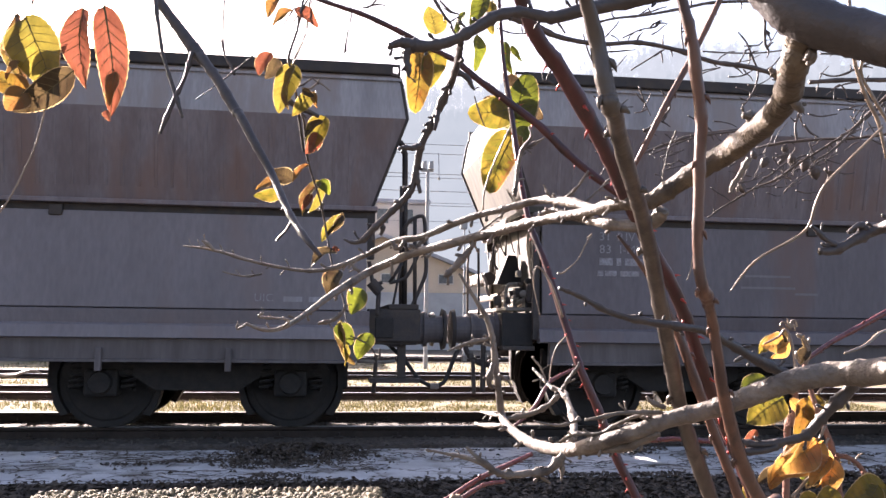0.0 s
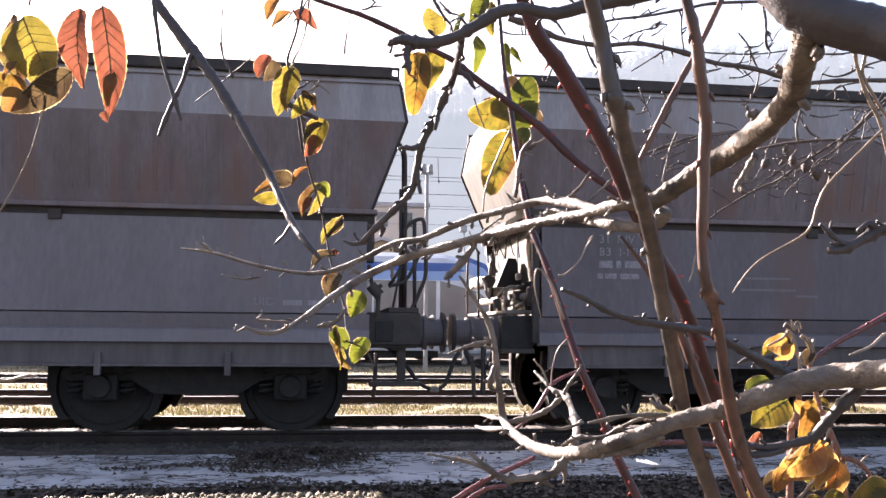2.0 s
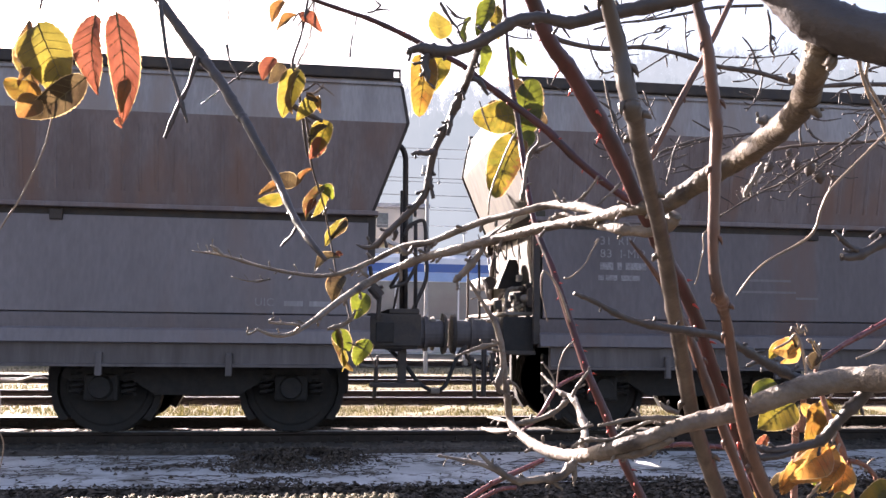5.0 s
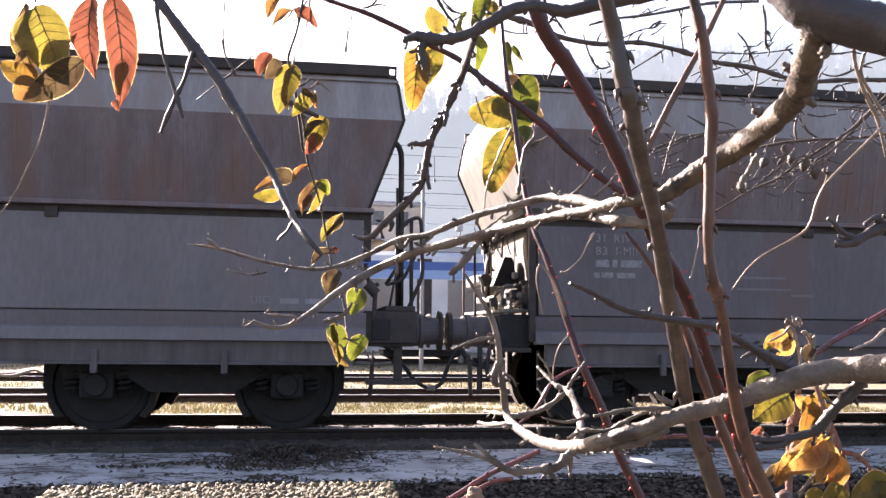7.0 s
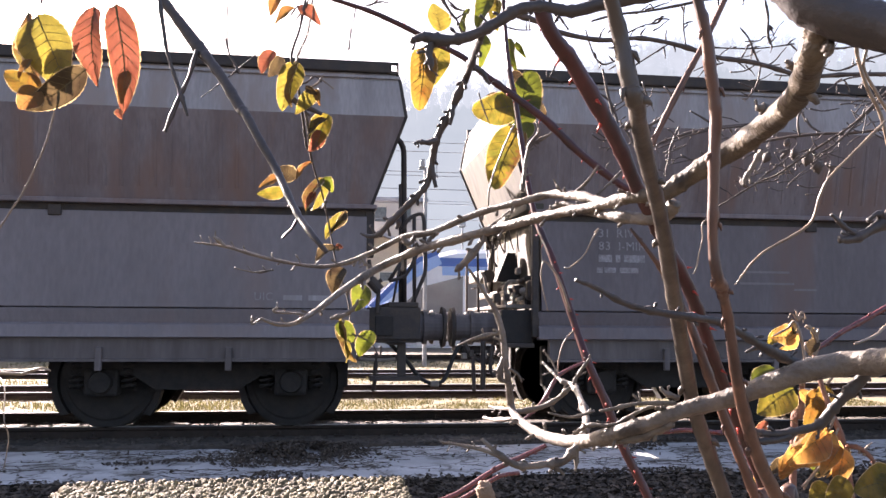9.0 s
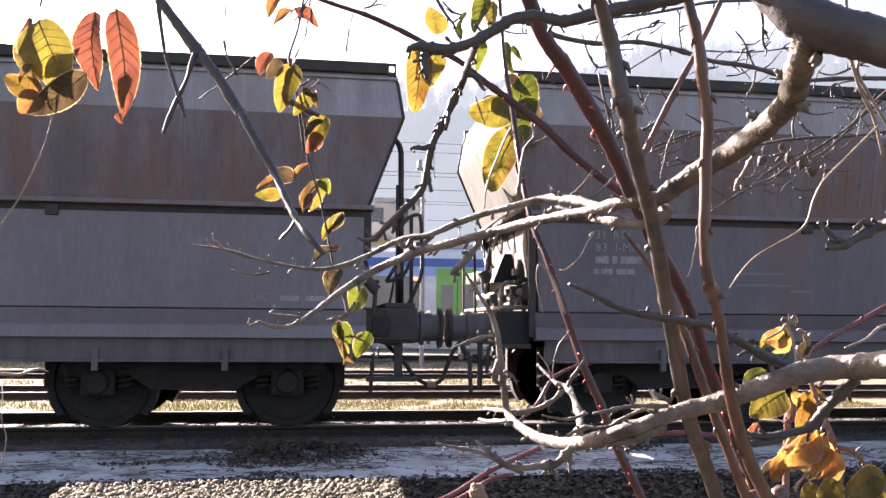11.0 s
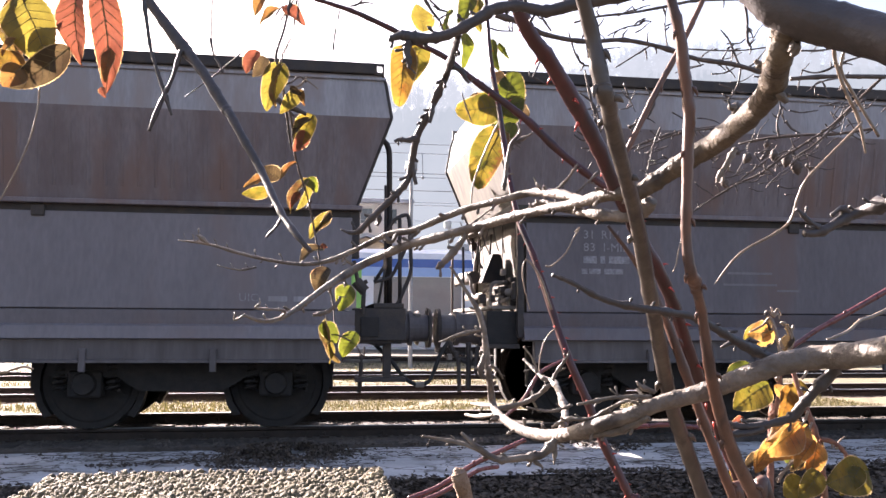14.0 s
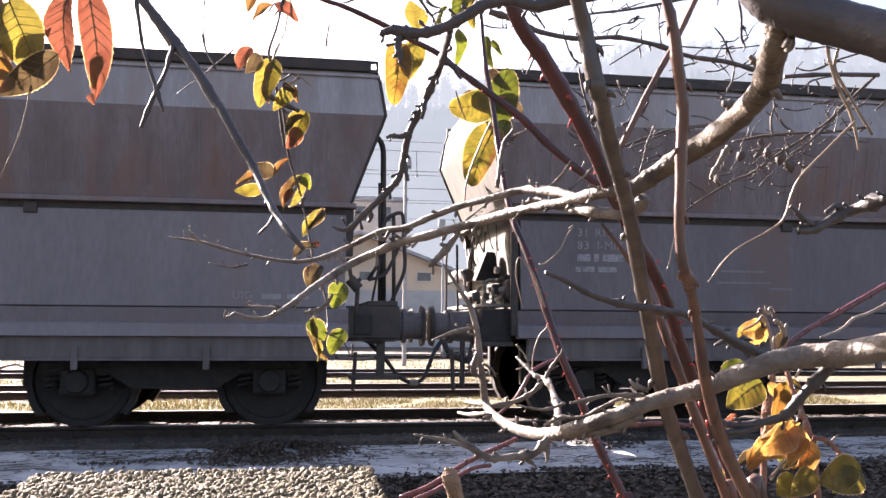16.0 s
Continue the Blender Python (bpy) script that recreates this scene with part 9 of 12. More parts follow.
limb("twig", FAR_TREE, TWIG, [(1.198, 2.275, 1.470, 0.0020), (1.232, 2.275, 1.478, 0.0018), (1.258, 2.275, 1.485, 0.0016), (1.283, 2.275, 1.491, 0.0010)], 0.2)
limb("twig", FAR_TREE, TWIG, [(1.188, 2.269, 1.491, 0.0016), (1.200, 2.269, 1.499, 0.0014), (1.210, 2.269, 1.503, 0.0013), (1.221, 2.269, 1.505, 0.0008)], 0.2)
limb("twig", FAR_TREE, TWIG, [(1.255, 2.275, 1.508, 0.0016), (1.231, 2.275, 1.494, 0.0014), (1.214, 2.275, 1.482, 0.0013), (1.198, 2.275, 1.469, 0.0008)], 0.2)
limb("twig", FAR_TREE, TWIG, [(0.924, 1.981, 1.406, 0.0018), (0.944, 1.981, 1.394, 0.0016), (0.959, 1.981, 1.384, 0.0014), (0.973, 1.981, 1.374, 0.0009)], 0.2)
limb("twig", FAR_TREE, TWIG, [(1.252, 2.269, 1.462, 0.0019), (1.283, 2.269, 1.465, 0.0017), (1.305, 2.269, 1.469, 0.0015), (1.328, 2.269, 1.476, 0.0010)], 0.2)
limb("twig", FAR_TREE, TWIG, [(1.061, 2.032, 1.418, 0.0015), (1.039, 2.032, 1.415, 0.0014), (1.022, 2.032, 1.416, 0.0012), (1.005, 2.032, 1.420, 0.0008)], 0.2)
limb("twig", FAR_TREE, TWIG, [(0.915, 1.830, 1.392, 0.0019), (0.941, 1.830, 1.397, 0.0017), (0.959, 1.830, 1.404, 0.0015), (0.977, 1.830, 1.414, 0.0009)], 0.2)
limb("twig", FAR_TREE, TWIG, [(1.606, 2.213, 1.671, 0.0022), (1.637, 2.213, 1.692, 0.0020), (1.658, 2.213, 1.712, 0.0017), (1.675, 2.213, 1.735, 0.0011)], 0.2)
limb("twig", FAR_TREE, TWIG, [(1.301, 2.043, 1.660, 0.0023), (1.321, 2.043, 1.657, 0.0020), (1.335, 2.043, 1.654, 0.0018), (1.351, 2.043, 1.653, 0.0011)], 0.2)
limb("twig", FAR_TREE, TWIG, [(1.400, 2.295, 1.776, 0.0019), (1.412, 2.295, 1.781, 0.0017), (1.421, 2.295, 1.784, 0.0016), (1.431, 2.295, 1.786, 0.0010)], 0.2)
limb("twig", FAR_TREE, TWIG, [(1.434, 2.215, 1.877, 0.0016), (1.415, 2.215, 1.859, 0.0014), (1.402, 2.215, 1.844, 0.0012), (1.391, 2.215, 1.829, 0.0008)], 0.2)
limb("twig", FAR_TREE, TWIG, [(1.403, 2.112, 1.696, 0.0018), (1.414, 2.112, 1.716, 0.0016), (1.418, 2.112, 1.732, 0.0014), (1.419, 2.112, 1.748, 0.0009)], 0.2)
limb("twig", FAR_TREE, TWIG, [(1.073, 1.670, 1.600, 0.0012), (1.084, 1.670, 1.604, 0.0010), (1.092, 1.670, 1.607, 0.0009), (1.099, 1.670, 1.611, 0.0006)], 0.2)
limb("twig", FAR_TREE, TWIG, [(1.119, 1.877, 1.570, 0.0020), (1.148, 1.877, 1.566, 0.0018), (1.170, 1.877, 1.568, 0.0016), (1.193, 1.877, 1.575, 0.0010)], 0.2)
limb("twig", FAR_TREE, TWIG, [(1.430, 2.098, 1.636, 0.0018), (1.441, 2.098, 1.665, 0.0016), (1.453, 2.098, 1.686, 0.0014), (1.466, 2.098, 1.706, 0.0009)], 0.2)
limb("twig", FAR_TREE, TWIG, [(1.323, 1.974, 1.719, 0.0018), (1.334, 1.974, 1.728, 0.0016), (1.343, 1.974, 1.734, 0.0014), (1.353, 1.974, 1.738, 0.0009)], 0.2)
limb("twig", FAR_TREE, TWIG, [(1.292, 1.935, 1.642, 0.0021), (1.295, 1.935, 1.656, 0.0019), (1.296, 1.935, 1.666, 0.0017), (1.297, 1.935, 1.677, 0.0010)], 0.2)
limb("twig", FAR_TREE, TWIG, [(1.157, 1.902, 1.630, 0.0015), (1.164, 1.902, 1.657, 0.0014), (1.174, 1.902, 1.676, 0.0012), (1.188, 1.902, 1.694, 0.0008)], 0.2)
limb("twig", FAR_TREE, TWIG, [(1.144, 1.786, 1.617, 0.0018), (1.130, 1.786, 1.606, 0.0016), (1.119, 1.786, 1.598, 0.0014), (1.108, 1.786, 1.591, 0.0009)], 0.2)
limb("twig", FAR_TREE, TWIG, [(1.258, 2.119, 1.824, 0.0017), (1.285, 2.119, 1.845, 0.0015), (1.306, 2.119, 1.862, 0.0014), (1.327, 2.119, 1.878, 0.0009)], 0.2)
limb("twig", FAR_TREE, TWIG, [(1.151, 2.068, 1.694, 0.0015), (1.164, 2.068, 1.719, 0.0014), (1.175, 2.068, 1.738, 0.0012), (1.188, 2.068, 1.755, 0.0008)], 0.2)
limb("twig", FAR_TREE, TWIG, [(1.034, 2.000, 1.669, 0.0014), (1.060, 2.000, 1.672, 0.0012), (1.079, 2.000, 1.680, 0.0011), (1.096, 2.000, 1.692, 0.0007)], 0.2)
limb("twig", FAR_TREE, TWIG, [(1.046, 2.187, 1.768, 0.0020), (1.015, 2.187, 1.763, 0.0018), (0.992, 2.187, 1.756, 0.0016), (0.970, 2.187, 1.746, 0.0010)], 0.2)
limb("twig", FAR_TREE, TWIG, [(0.987, 1.931, 1.687, 0.0017), (0.997, 1.931, 1.677, 0.0015), (1.005, 1.931, 1.669, 0.0014), (1.012, 1.931, 1.660, 0.0009)], 0.2)
limb("twig", FAR_TREE, TWIG, [(0.918, 1.733, 1.618, 0.0019), (0.937, 1.733, 1.621, 0.0017), (0.952, 1.733, 1.623, 0.0015), (0.966, 1.733, 1.625, 0.0010)], 0.2)
limb("twig", FAR_TREE, TWIG, [(0.903, 1.837, 1.636, 0.0017), (0.932, 1.837, 1.640, 0.0015), (0.952, 1.837, 1.648, 0.0014), (0.972, 1.837, 1.659, 0.0009)], 0.2)
limb("twig", FAR_TREE, TWIG, [(0.789, 1.640, 1.593, 0.0016), (0.765, 1.640, 1.585, 0.0015), (0.749, 1.640, 1.575, 0.0013), (0.734, 1.640, 1.561, 0.0008)], 0.2)
limb("twig", FAR_TREE, TWIG, [(1.052, 2.102, 1.758, 0.0014), (1.081, 2.102, 1.764, 0.0013), (1.102, 2.102, 1.773, 0.0011), (1.122, 2.102, 1.785, 0.0007)], 0.2)
limb("twig", FAR_TREE, TWIG, [(1.023, 1.863, 1.644, 0.0018), (1.044, 1.863, 1.641, 0.0016), (1.060, 1.863, 1.642, 0.0014), (1.075, 1.863, 1.645, 0.0009)], 0.2)
limb("twig", FAR_TREE, TWIG, [(1.001, 1.857, 1.660, 0.0017), (1.024, 1.857, 1.677, 0.0015), (1.039, 1.857, 1.692, 0.0013), (1.053, 1.857, 1.708, 0.0008)], 0.2)
limb("twig", FAR_TREE, TWIG, [(0.996, 2.083, 1.756, 0.0016), (1.009, 2.083, 1.768, 0.0015), (1.020, 2.083, 1.775, 0.0013), (1.031, 2.083, 1.782, 0.0008)], 0.2)
limb("twig", FAR_TREE, TWIG, [(1.166, 2.273, 1.865, 0.0022), (1.202, 2.273, 1.872, 0.0020), (1.228, 2.273, 1.880, 0.0018), (1.255, 2.273, 1.889, 0.0011)], 0.2)
limb("twig", FAR_TREE, TWIG, [(1.081, 1.994, 1.764, 0.0013), (1.096, 1.994, 1.789, 0.0012), (1.110, 1.994, 1.806, 0.0011), (1.126, 1.994, 1.822, 0.0007)], 0.2)
limb("twig", FAR_TREE, TWIG, [(0.905, 1.795, 1.653, 0.0018), (0.916, 1.795, 1.671, 0.0017), (0.925, 1.795, 1.683, 0.0015), (0.937, 1.795, 1.694, 0.0009)], 0.2)
limb("twig", FAR_TREE, TWIG, [(0.994, 1.970, 1.680, 0.0015), (1.013, 1.970, 1.686, 0.0013), (1.026, 1.970, 1.694, 0.0012), (1.037, 1.970, 1.705, 0.0007)], 0.2)
limb("twig", FAR_TREE, TWIG, [(0.712, 2.124, 1.775, 0.0022), (0.744, 2.124, 1.778, 0.0019), (0.768, 2.124, 1.781, 0.0017), (0.793, 2.124, 1.784, 0.0011)], 0.2)
limb("twig", FAR_TREE, TWIG, [(0.552, 1.622, 1.641, 0.0012), (0.564, 1.622, 1.635, 0.0010), (0.572, 1.622, 1.628, 0.0009), (0.580, 1.622, 1.621, 0.0006)], 0.2)
limb("twig", FAR_TREE, TWIG, [(0.635, 1.901, 1.735, 0.0018), (0.650, 1.901, 1.751, 0.0017), (0.660, 1.901, 1.764, 0.0015), (0.670, 1.901, 1.778, 0.0009)], 0.2)
limb("twig", FAR_TREE, TWIG, [(0.649, 1.939, 1.660, 0.0014), (0.672, 1.939, 1.675, 0.0013), (0.686, 1.939, 1.690, 0.0011), (0.698, 1.939, 1.708, 0.0007)], 0.2)
limb("twig", FAR_TREE, TWIG, [(0.568, 1.660, 1.697, 0.0013), (0.574, 1.660, 1.722, 0.0012), (0.580, 1.660, 1.740, 0.0011), (0.586, 1.660, 1.759, 0.0007)], 0.2)
limb("twig", FAR_TREE, TWIG, [(0.823, 2.221, 1.907, 0.0021), (0.840, 2.221, 1.919, 0.0019), (0.853, 2.221, 1.928, 0.0017), (0.866, 2.221, 1.938, 0.0010)], 0.2)
limb("twig", FAR_TREE, TWIG, [(0.811, 2.069, 1.807, 0.0016), (0.830, 2.069, 1.817, 0.0014), (0.843, 2.069, 1.827, 0.0013), (0.855, 2.069, 1.838, 0.0008)], 0.2)
limb("twig", FAR_TREE, TWIG, [(0.764, 2.001, 1.834, 0.0020), (0.789, 2.001, 1.843, 0.0018), (0.808, 2.001, 1.850, 0.0016), (0.828, 2.001, 1.855, 0.0010)], 0.2)
limb("twig", FAR_TREE, TWIG, [(0.791, 2.140, 1.905, 0.0014), (0.803, 2.140, 1.932, 0.0013), (0.806, 2.140, 1.954, 0.0012), (0.805, 2.140, 1.976, 0.0007)], 0.2)
limb("twig", FAR_TREE, TWIG, [(0.708, 1.907, 1.754, 0.0015), (0.697, 1.907, 1.743, 0.0014), (0.692, 1.907, 1.733, 0.0012), (0.689, 1.907, 1.721, 0.0008)], 0.2)
limb("twig", FAR_TREE, TWIG, [(1.520, 2.249, 1.657, 0.0019), (1.536, 2.249, 1.633, 0.0017), (1.549, 2.249, 1.616, 0.0015), (1.564, 2.249, 1.600, 0.0010)], 0.2)
limb("twig", FAR_TREE, TWIG, [(1.371, 2.036, 1.576, 0.0018), (1.384, 2.036, 1.583, 0.0016), (1.395, 2.036, 1.586, 0.0014), (1.406, 2.036, 1.588, 0.0009)], 0.2)
limb("twig", FAR_TREE, TWIG, [(1.487, 2.121, 1.583, 0.0024), (1.505, 2.121, 1.591, 0.0022), (1.516, 2.121, 1.600, 0.0019), (1.526, 2.121, 1.611, 0.0012)], 0.2)
limb("twig", FAR_TREE, TWIG, [(1.535, 2.245, 1.674, 0.0025), (1.550, 2.245, 1.678, 0.0023), (1.562, 2.245, 1.680, 0.0020), (1.573, 2.245, 1.679, 0.0013)], 0.2)
limb("twig", FAR_TREE, TWIG, [(1.412, 2.101, 1.557, 0.0023), (1.436, 2.101, 1.576, 0.0021), (1.451, 2.101, 1.592, 0.0018), (1.463, 2.101, 1.611, 0.0012)], 0.2)
limb("twig", FAR_TREE, TWIG, [(1.220, 1.839, 1.500, 0.0017), (1.206, 1.839, 1.493, 0.0015), (1.196, 1.839, 1.487, 0.0013), (1.186, 1.839, 1.479, 0.0008)], 0.2)
limb("twig", FAR_TREE, TWIG, [(1.238, 1.794, 1.551, 0.0019), (1.264, 1.794, 1.563, 0.0018), (1.281, 1.794, 1.576, 0.0016), (1.296, 1.794, 1.592, 0.0010)], 0.2)
limb("twig", FAR_TREE, TWIG, [(1.347, 2.004, 1.619, 0.0022), (1.370, 2.004, 1.631, 0.0020), (1.388, 2.004, 1.640, 0.0018), (1.407, 2.004, 1.646, 0.0011)], 0.2)
limb("twig", FAR_TREE, TWIG, [(1.382, 2.081, 1.588, 0.0019), (1.369, 2.081, 1.586, 0.0017), (1.359, 2.081, 1.586, 0.0015), (1.349, 2.081, 1.588, 0.0010)], 0.2)
limb("twig", FAR_TREE, TWIG, [(1.226, 1.870, 1.557, 0.0017), (1.245, 1.870, 1.580, 0.0015), (1.261, 1.870, 1.596, 0.0013), (1.280, 1.870, 1.610, 0.0008)], 0.2)
limb("twig", FAR_TREE, TWIG, [(1.131, 1.699, 1.470, 0.0013), (1.138, 1.699, 1.494, 0.0011), (1.141, 1.699, 1.512, 0.0010), (1.144, 1.699, 1.531, 0.0006)], 0.2)
limb("twig", FAR_TREE, TWIG, [(1.225, 1.802, 1.499, 0.0015), (1.249, 1.802, 1.487, 0.0014), (1.268, 1.802, 1.481, 0.0012), (1.289, 1.802, 1.479, 0.0008)], 0.2)
limb("twig", FAR_TREE, TWIG, [(0.723, 2.221, 1.617, 0.0016), (0.741, 2.221, 1.596, 0.0014), (0.750, 2.221, 1.577, 0.0013), (0.755, 2.221, 1.555, 0.0008)], 0.2)
limb("twig", FAR_TREE, TWIG, [(0.512, 1.644, 1.436, 0.0017), (0.527, 1.644, 1.427, 0.0016), (0.541, 1.644, 1.424, 0.0014), (0.556, 1.644, 1.424, 0.0009)], 0.2)
limb("twig", FAR_TREE, TWIG, [(0.550, 1.713, 1.424, 0.0013), (0.567, 1.713, 1.423, 0.0012), (0.580, 1.713, 1.424, 0.0010), (0.593, 1.713, 1.426, 0.0007)], 0.2)
limb("twig", FAR_TREE, TWIG, [(0.692, 2.069, 1.585, 0.0017), (0.718, 2.069, 1.602, 0.0016), (0.739, 2.069, 1.612, 0.0014), (0.761, 2.069, 1.621, 0.0009)], 0.2)
limb("twig", FAR_TREE, TWIG, [(0.663, 1.982, 1.448, 0.0015), (0.657, 1.982, 1.437, 0.0013), (0.651, 1.982, 1.429, 0.0012), (0.645, 1.982, 1.422, 0.0007)], 0.2)
limb("twig", FAR_TREE, TWIG, [(0.584, 1.722, 1.436, 0.0016), (0.586, 1.722, 1.447, 0.0015), (0.590, 1.722, 1.455, 0.0013), (0.596, 1.722, 1.463, 0.0008)], 0.2)
limb("twig", FAR_TREE, TWIG, [(0.584, 1.768, 1.430, 0.0017), (0.599, 1.768, 1.443, 0.0016), (0.608, 1.768, 1.454, 0.0014), (0.615, 1.768, 1.467, 0.0009)], 0.2)
limb("twig", FAR_TREE, TWIG, [(0.716, 2.177, 1.629, 0.0022), (0.747, 2.177, 1.638, 0.0020), (0.769, 2.177, 1.651, 0.0018), (0.788, 2.177, 1.669, 0.0011)], 0.2)
limb("twig", FAR_TREE, TWIG, [(0.644, 2.038, 1.537, 0.0018), (0.667, 2.038, 1.522, 0.0016), (0.683, 2.038, 1.510, 0.0015), (0.699, 2.038, 1.498, 0.0009)], 0.2)
limb("twig", FAR_TREE, TWIG, [(0.563, 1.696, 1.469, 0.0018), (0.571, 1.696, 1.477, 0.0016), (0.575, 1.696, 1.485, 0.0015), (0.578, 1.696, 1.493, 0.0009)], 0.2)
limb("twig", FAR_TREE, TWIG, [(0.680, 1.791, 1.497, 0.0015), (0.695, 1.791, 1.492, 0.0013), (0.705, 1.791, 1.487, 0.0012), (0.714, 1.791, 1.481, 0.0007)], 0.2)
limb("twig", FAR_TREE, TWIG, [(0.984, 2.272, 1.559, 0.0021), (0.959, 2.272, 1.552, 0.0019), (0.941, 2.272, 1.542, 0.0017), (0.925, 2.272, 1.528, 0.0010)], 0.2)
limb("twig", FAR_TREE, TWIG, [(1.022, 2.094, 1.545, 0.0019), (1.003, 2.094, 1.539, 0.0018), (0.991, 2.094, 1.532, 0.0016), (0.979, 2.094, 1.522, 0.0010)], 0.2)
limb("twig", FAR_TREE, TWIG, [(0.787, 2.069, 1.611, 0.0017), (0.797, 2.069, 1.629, 0.0016), (0.804, 2.069, 1.643, 0.0014), (0.810, 2.069, 1.657, 0.0009)], 0.2)
limb("twig", FAR_TREE, TWIG, [(0.778, 2.062, 1.520, 0.0014), (0.792, 2.062, 1.516, 0.0013), (0.803, 2.062, 1.512, 0.0011), (0.813, 2.062, 1.507, 0.0007)], 0.2)
limb("twig", FAR_TREE, TWIG, [(0.760, 1.790, 1.431, 0.0019), (0.781, 1.790, 1.423, 0.0018), (0.798, 1.790, 1.420, 0.0016), (0.816, 1.790, 1.419, 0.0010)], 0.2)
limb("twig", FAR_TREE, TWIG, [(0.852, 2.120, 1.530, 0.0017), (0.867, 2.120, 1.536, 0.0016), (0.878, 2.120, 1.543, 0.0014), (0.889, 2.120, 1.551, 0.0009)], 0.2)
limb("twig", FAR_TREE, TWIG, [(0.895, 2.221, 1.526, 0.0018), (0.924, 2.221, 1.531, 0.0016), (0.945, 2.221, 1.539, 0.0014), (0.964, 2.221, 1.551, 0.0009)], 0.2)
limb("twig", FAR_TREE, TWIG, [(0.753, 1.688, 1.458, 0.0016), (0.762, 1.688, 1.462, 0.0015), (0.769, 1.688, 1.465, 0.0013), (0.776, 1.688, 1.470, 0.0008)], 0.2)
limb("twig", FAR_TREE, TWIG, [(0.931, 2.289, 1.519, 0.0023), (0.954, 2.289, 1.523, 0.0021), (0.970, 2.289, 1.526, 0.0019), (0.987, 2.289, 1.529, 0.0012)], 0.2)
limb("twig", FAR_TREE, TWIG, [(1.014, 2.150, 1.612, 0.0018), (1.040, 2.150, 1.612, 0.0016), (1.060, 2.150, 1.608, 0.0015), (1.078, 2.150, 1.600, 0.0009)], 0.2)
limb("twig", FAR_TREE, TWIG, [(0.935, 2.173, 1.572, 0.0016), (0.953, 2.173, 1.572, 0.0014), (0.966, 2.173, 1.572, 0.0012), (0.980, 2.173, 1.572, 0.0008)], 0.2)
limb("twig", FAR_TREE, TWIG, [(0.915, 1.950, 1.342, 0.0013), (0.970, 1.950, 1.371, 0.0014), (1.014, 1.950, 1.400, 0.0015), (1.043, 1.950, 1.424, 0.0015), (1.080, 1.950, 1.450, 0.0018), (1.110, 1.950, 1.472, 0.0020), (1.155, 1.950, 1.489, 0.0025)], 0.12)
limb("twig", FAR_TREE, TWIG, [(0.928, 1.950, 1.349, 0.0014), (0.921, 1.950, 1.341, 0.0013), (0.914, 1.950, 1.336, 0.0019), (0.913, 1.950, 1.334, 0.0008)], 0.2)
limb("twig", FAR_TREE, TWIG, [(0.920, 1.950, 1.345, 0.0014), (0.912, 1.950, 1.335, 0.0013), (0.903, 1.950, 1.328, 0.0019), (0.902, 1.950, 1.325, 0.0008)], 0.2)
limb("twig", FAR_TREE, TWIG, [(1.003, 1.950, 1.393, 0.0014), (0.998, 1.950, 1.387, 0.0013), (0.993, 1.950, 1.382, 0.0019), (0.992, 1.950, 1.381, 0.0008)], 0.2)
limb("twig", FAR_TREE, TWIG, [(0.977, 1.950, 1.376, 0.0014), (0.971, 1.950, 1.387, 0.0013), (0.964, 1.950, 1.394, 0.0019), (0.963, 1.950, 1.397, 0.0008)], 0.2)
limb("twig", FAR_TREE, TWIG, [(1.014, 1.950, 1.400, 0.0014), (1.017, 1.950, 1.390, 0.0013), (1.019, 1.950, 1.384, 0.0019), (1.019, 1.950, 1.381, 0.0008)], 0.2)
limb("twig", FAR_TREE, TWIG, [(1.019, 1.950, 1.404, 0.0014), (1.016, 1.950, 1.400, 0.0013), (1.012, 1.950, 1.396, 0.0019), (1.012, 1.950, 1.395, 0.0008)], 0.2)
limb("twig", FAR_TREE, TWIG, [(1.065, 1.950, 1.440, 0.0014), (1.069, 1.950, 1.446, 0.0013), (1.072, 1.950, 1.449, 0.0019), (1.072, 1.950, 1.451, 0.0008)], 0.2)
limb("twig", FAR_TREE, TWIG, [(1.061, 1.950, 1.437, 0.0014), (1.053, 1.950, 1.432, 0.0013), (1.046, 1.950, 1.429, 0.0019), (1.045, 1.950, 1.428, 0.0008)], 0.2)
limb("twig", FAR_TREE, TWIG, [(1.089, 1.950, 1.457, 0.0014), (1.092, 1.950, 1.446, 0.0013), (1.096, 1.950, 1.440, 0.0019), (1.096, 1.950, 1.437, 0.0008)], 0.2)
limb("twig", FAR_TREE, TWIG, [(1.095, 1.950, 1.461, 0.0014), (1.094, 1.950, 1.454, 0.0013), (1.092, 1.950, 1.449, 0.0019), (1.092, 1.950, 1.447, 0.0008)], 0.2)
limb("twig", FAR_TREE, TWIG, [(1.117, 1.950, 1.475, 0.0014), (1.114, 1.950, 1.480, 0.0013), (1.110, 1.950, 1.483, 0.0019), (1.110, 1.950, 1.484, 0.0008)], 0.2)
limb("twig", FAR_TREE, TWIG, [(1.131, 1.950, 1.480, 0.0014), (1.139, 1.950, 1.471, 0.0013), (1.148, 1.950, 1.465, 0.0019), (1.149, 1.950, 1.463, 0.0008)], 0.2)
limb("twig", FAR_TREE, TWIG, [(0.739, 1.900, 1.462, 0.0015), (0.781, 1.900, 1.480, 0.0020), (0.829, 1.900, 1.501, 0.0022), (0.892, 1.900, 1.517, 0.0025), (0.962, 1.900, 1.528, 0.0027)], 0.12)
limb("twig", FAR_TREE, TWIG, [(0.745, 1.900, 1.464, 0.0014), (0.748, 1.900, 1.471, 0.0012), (0.751, 1.900, 1.476, 0.0018), (0.752, 1.900, 1.478, 0.0007)], 0.2)
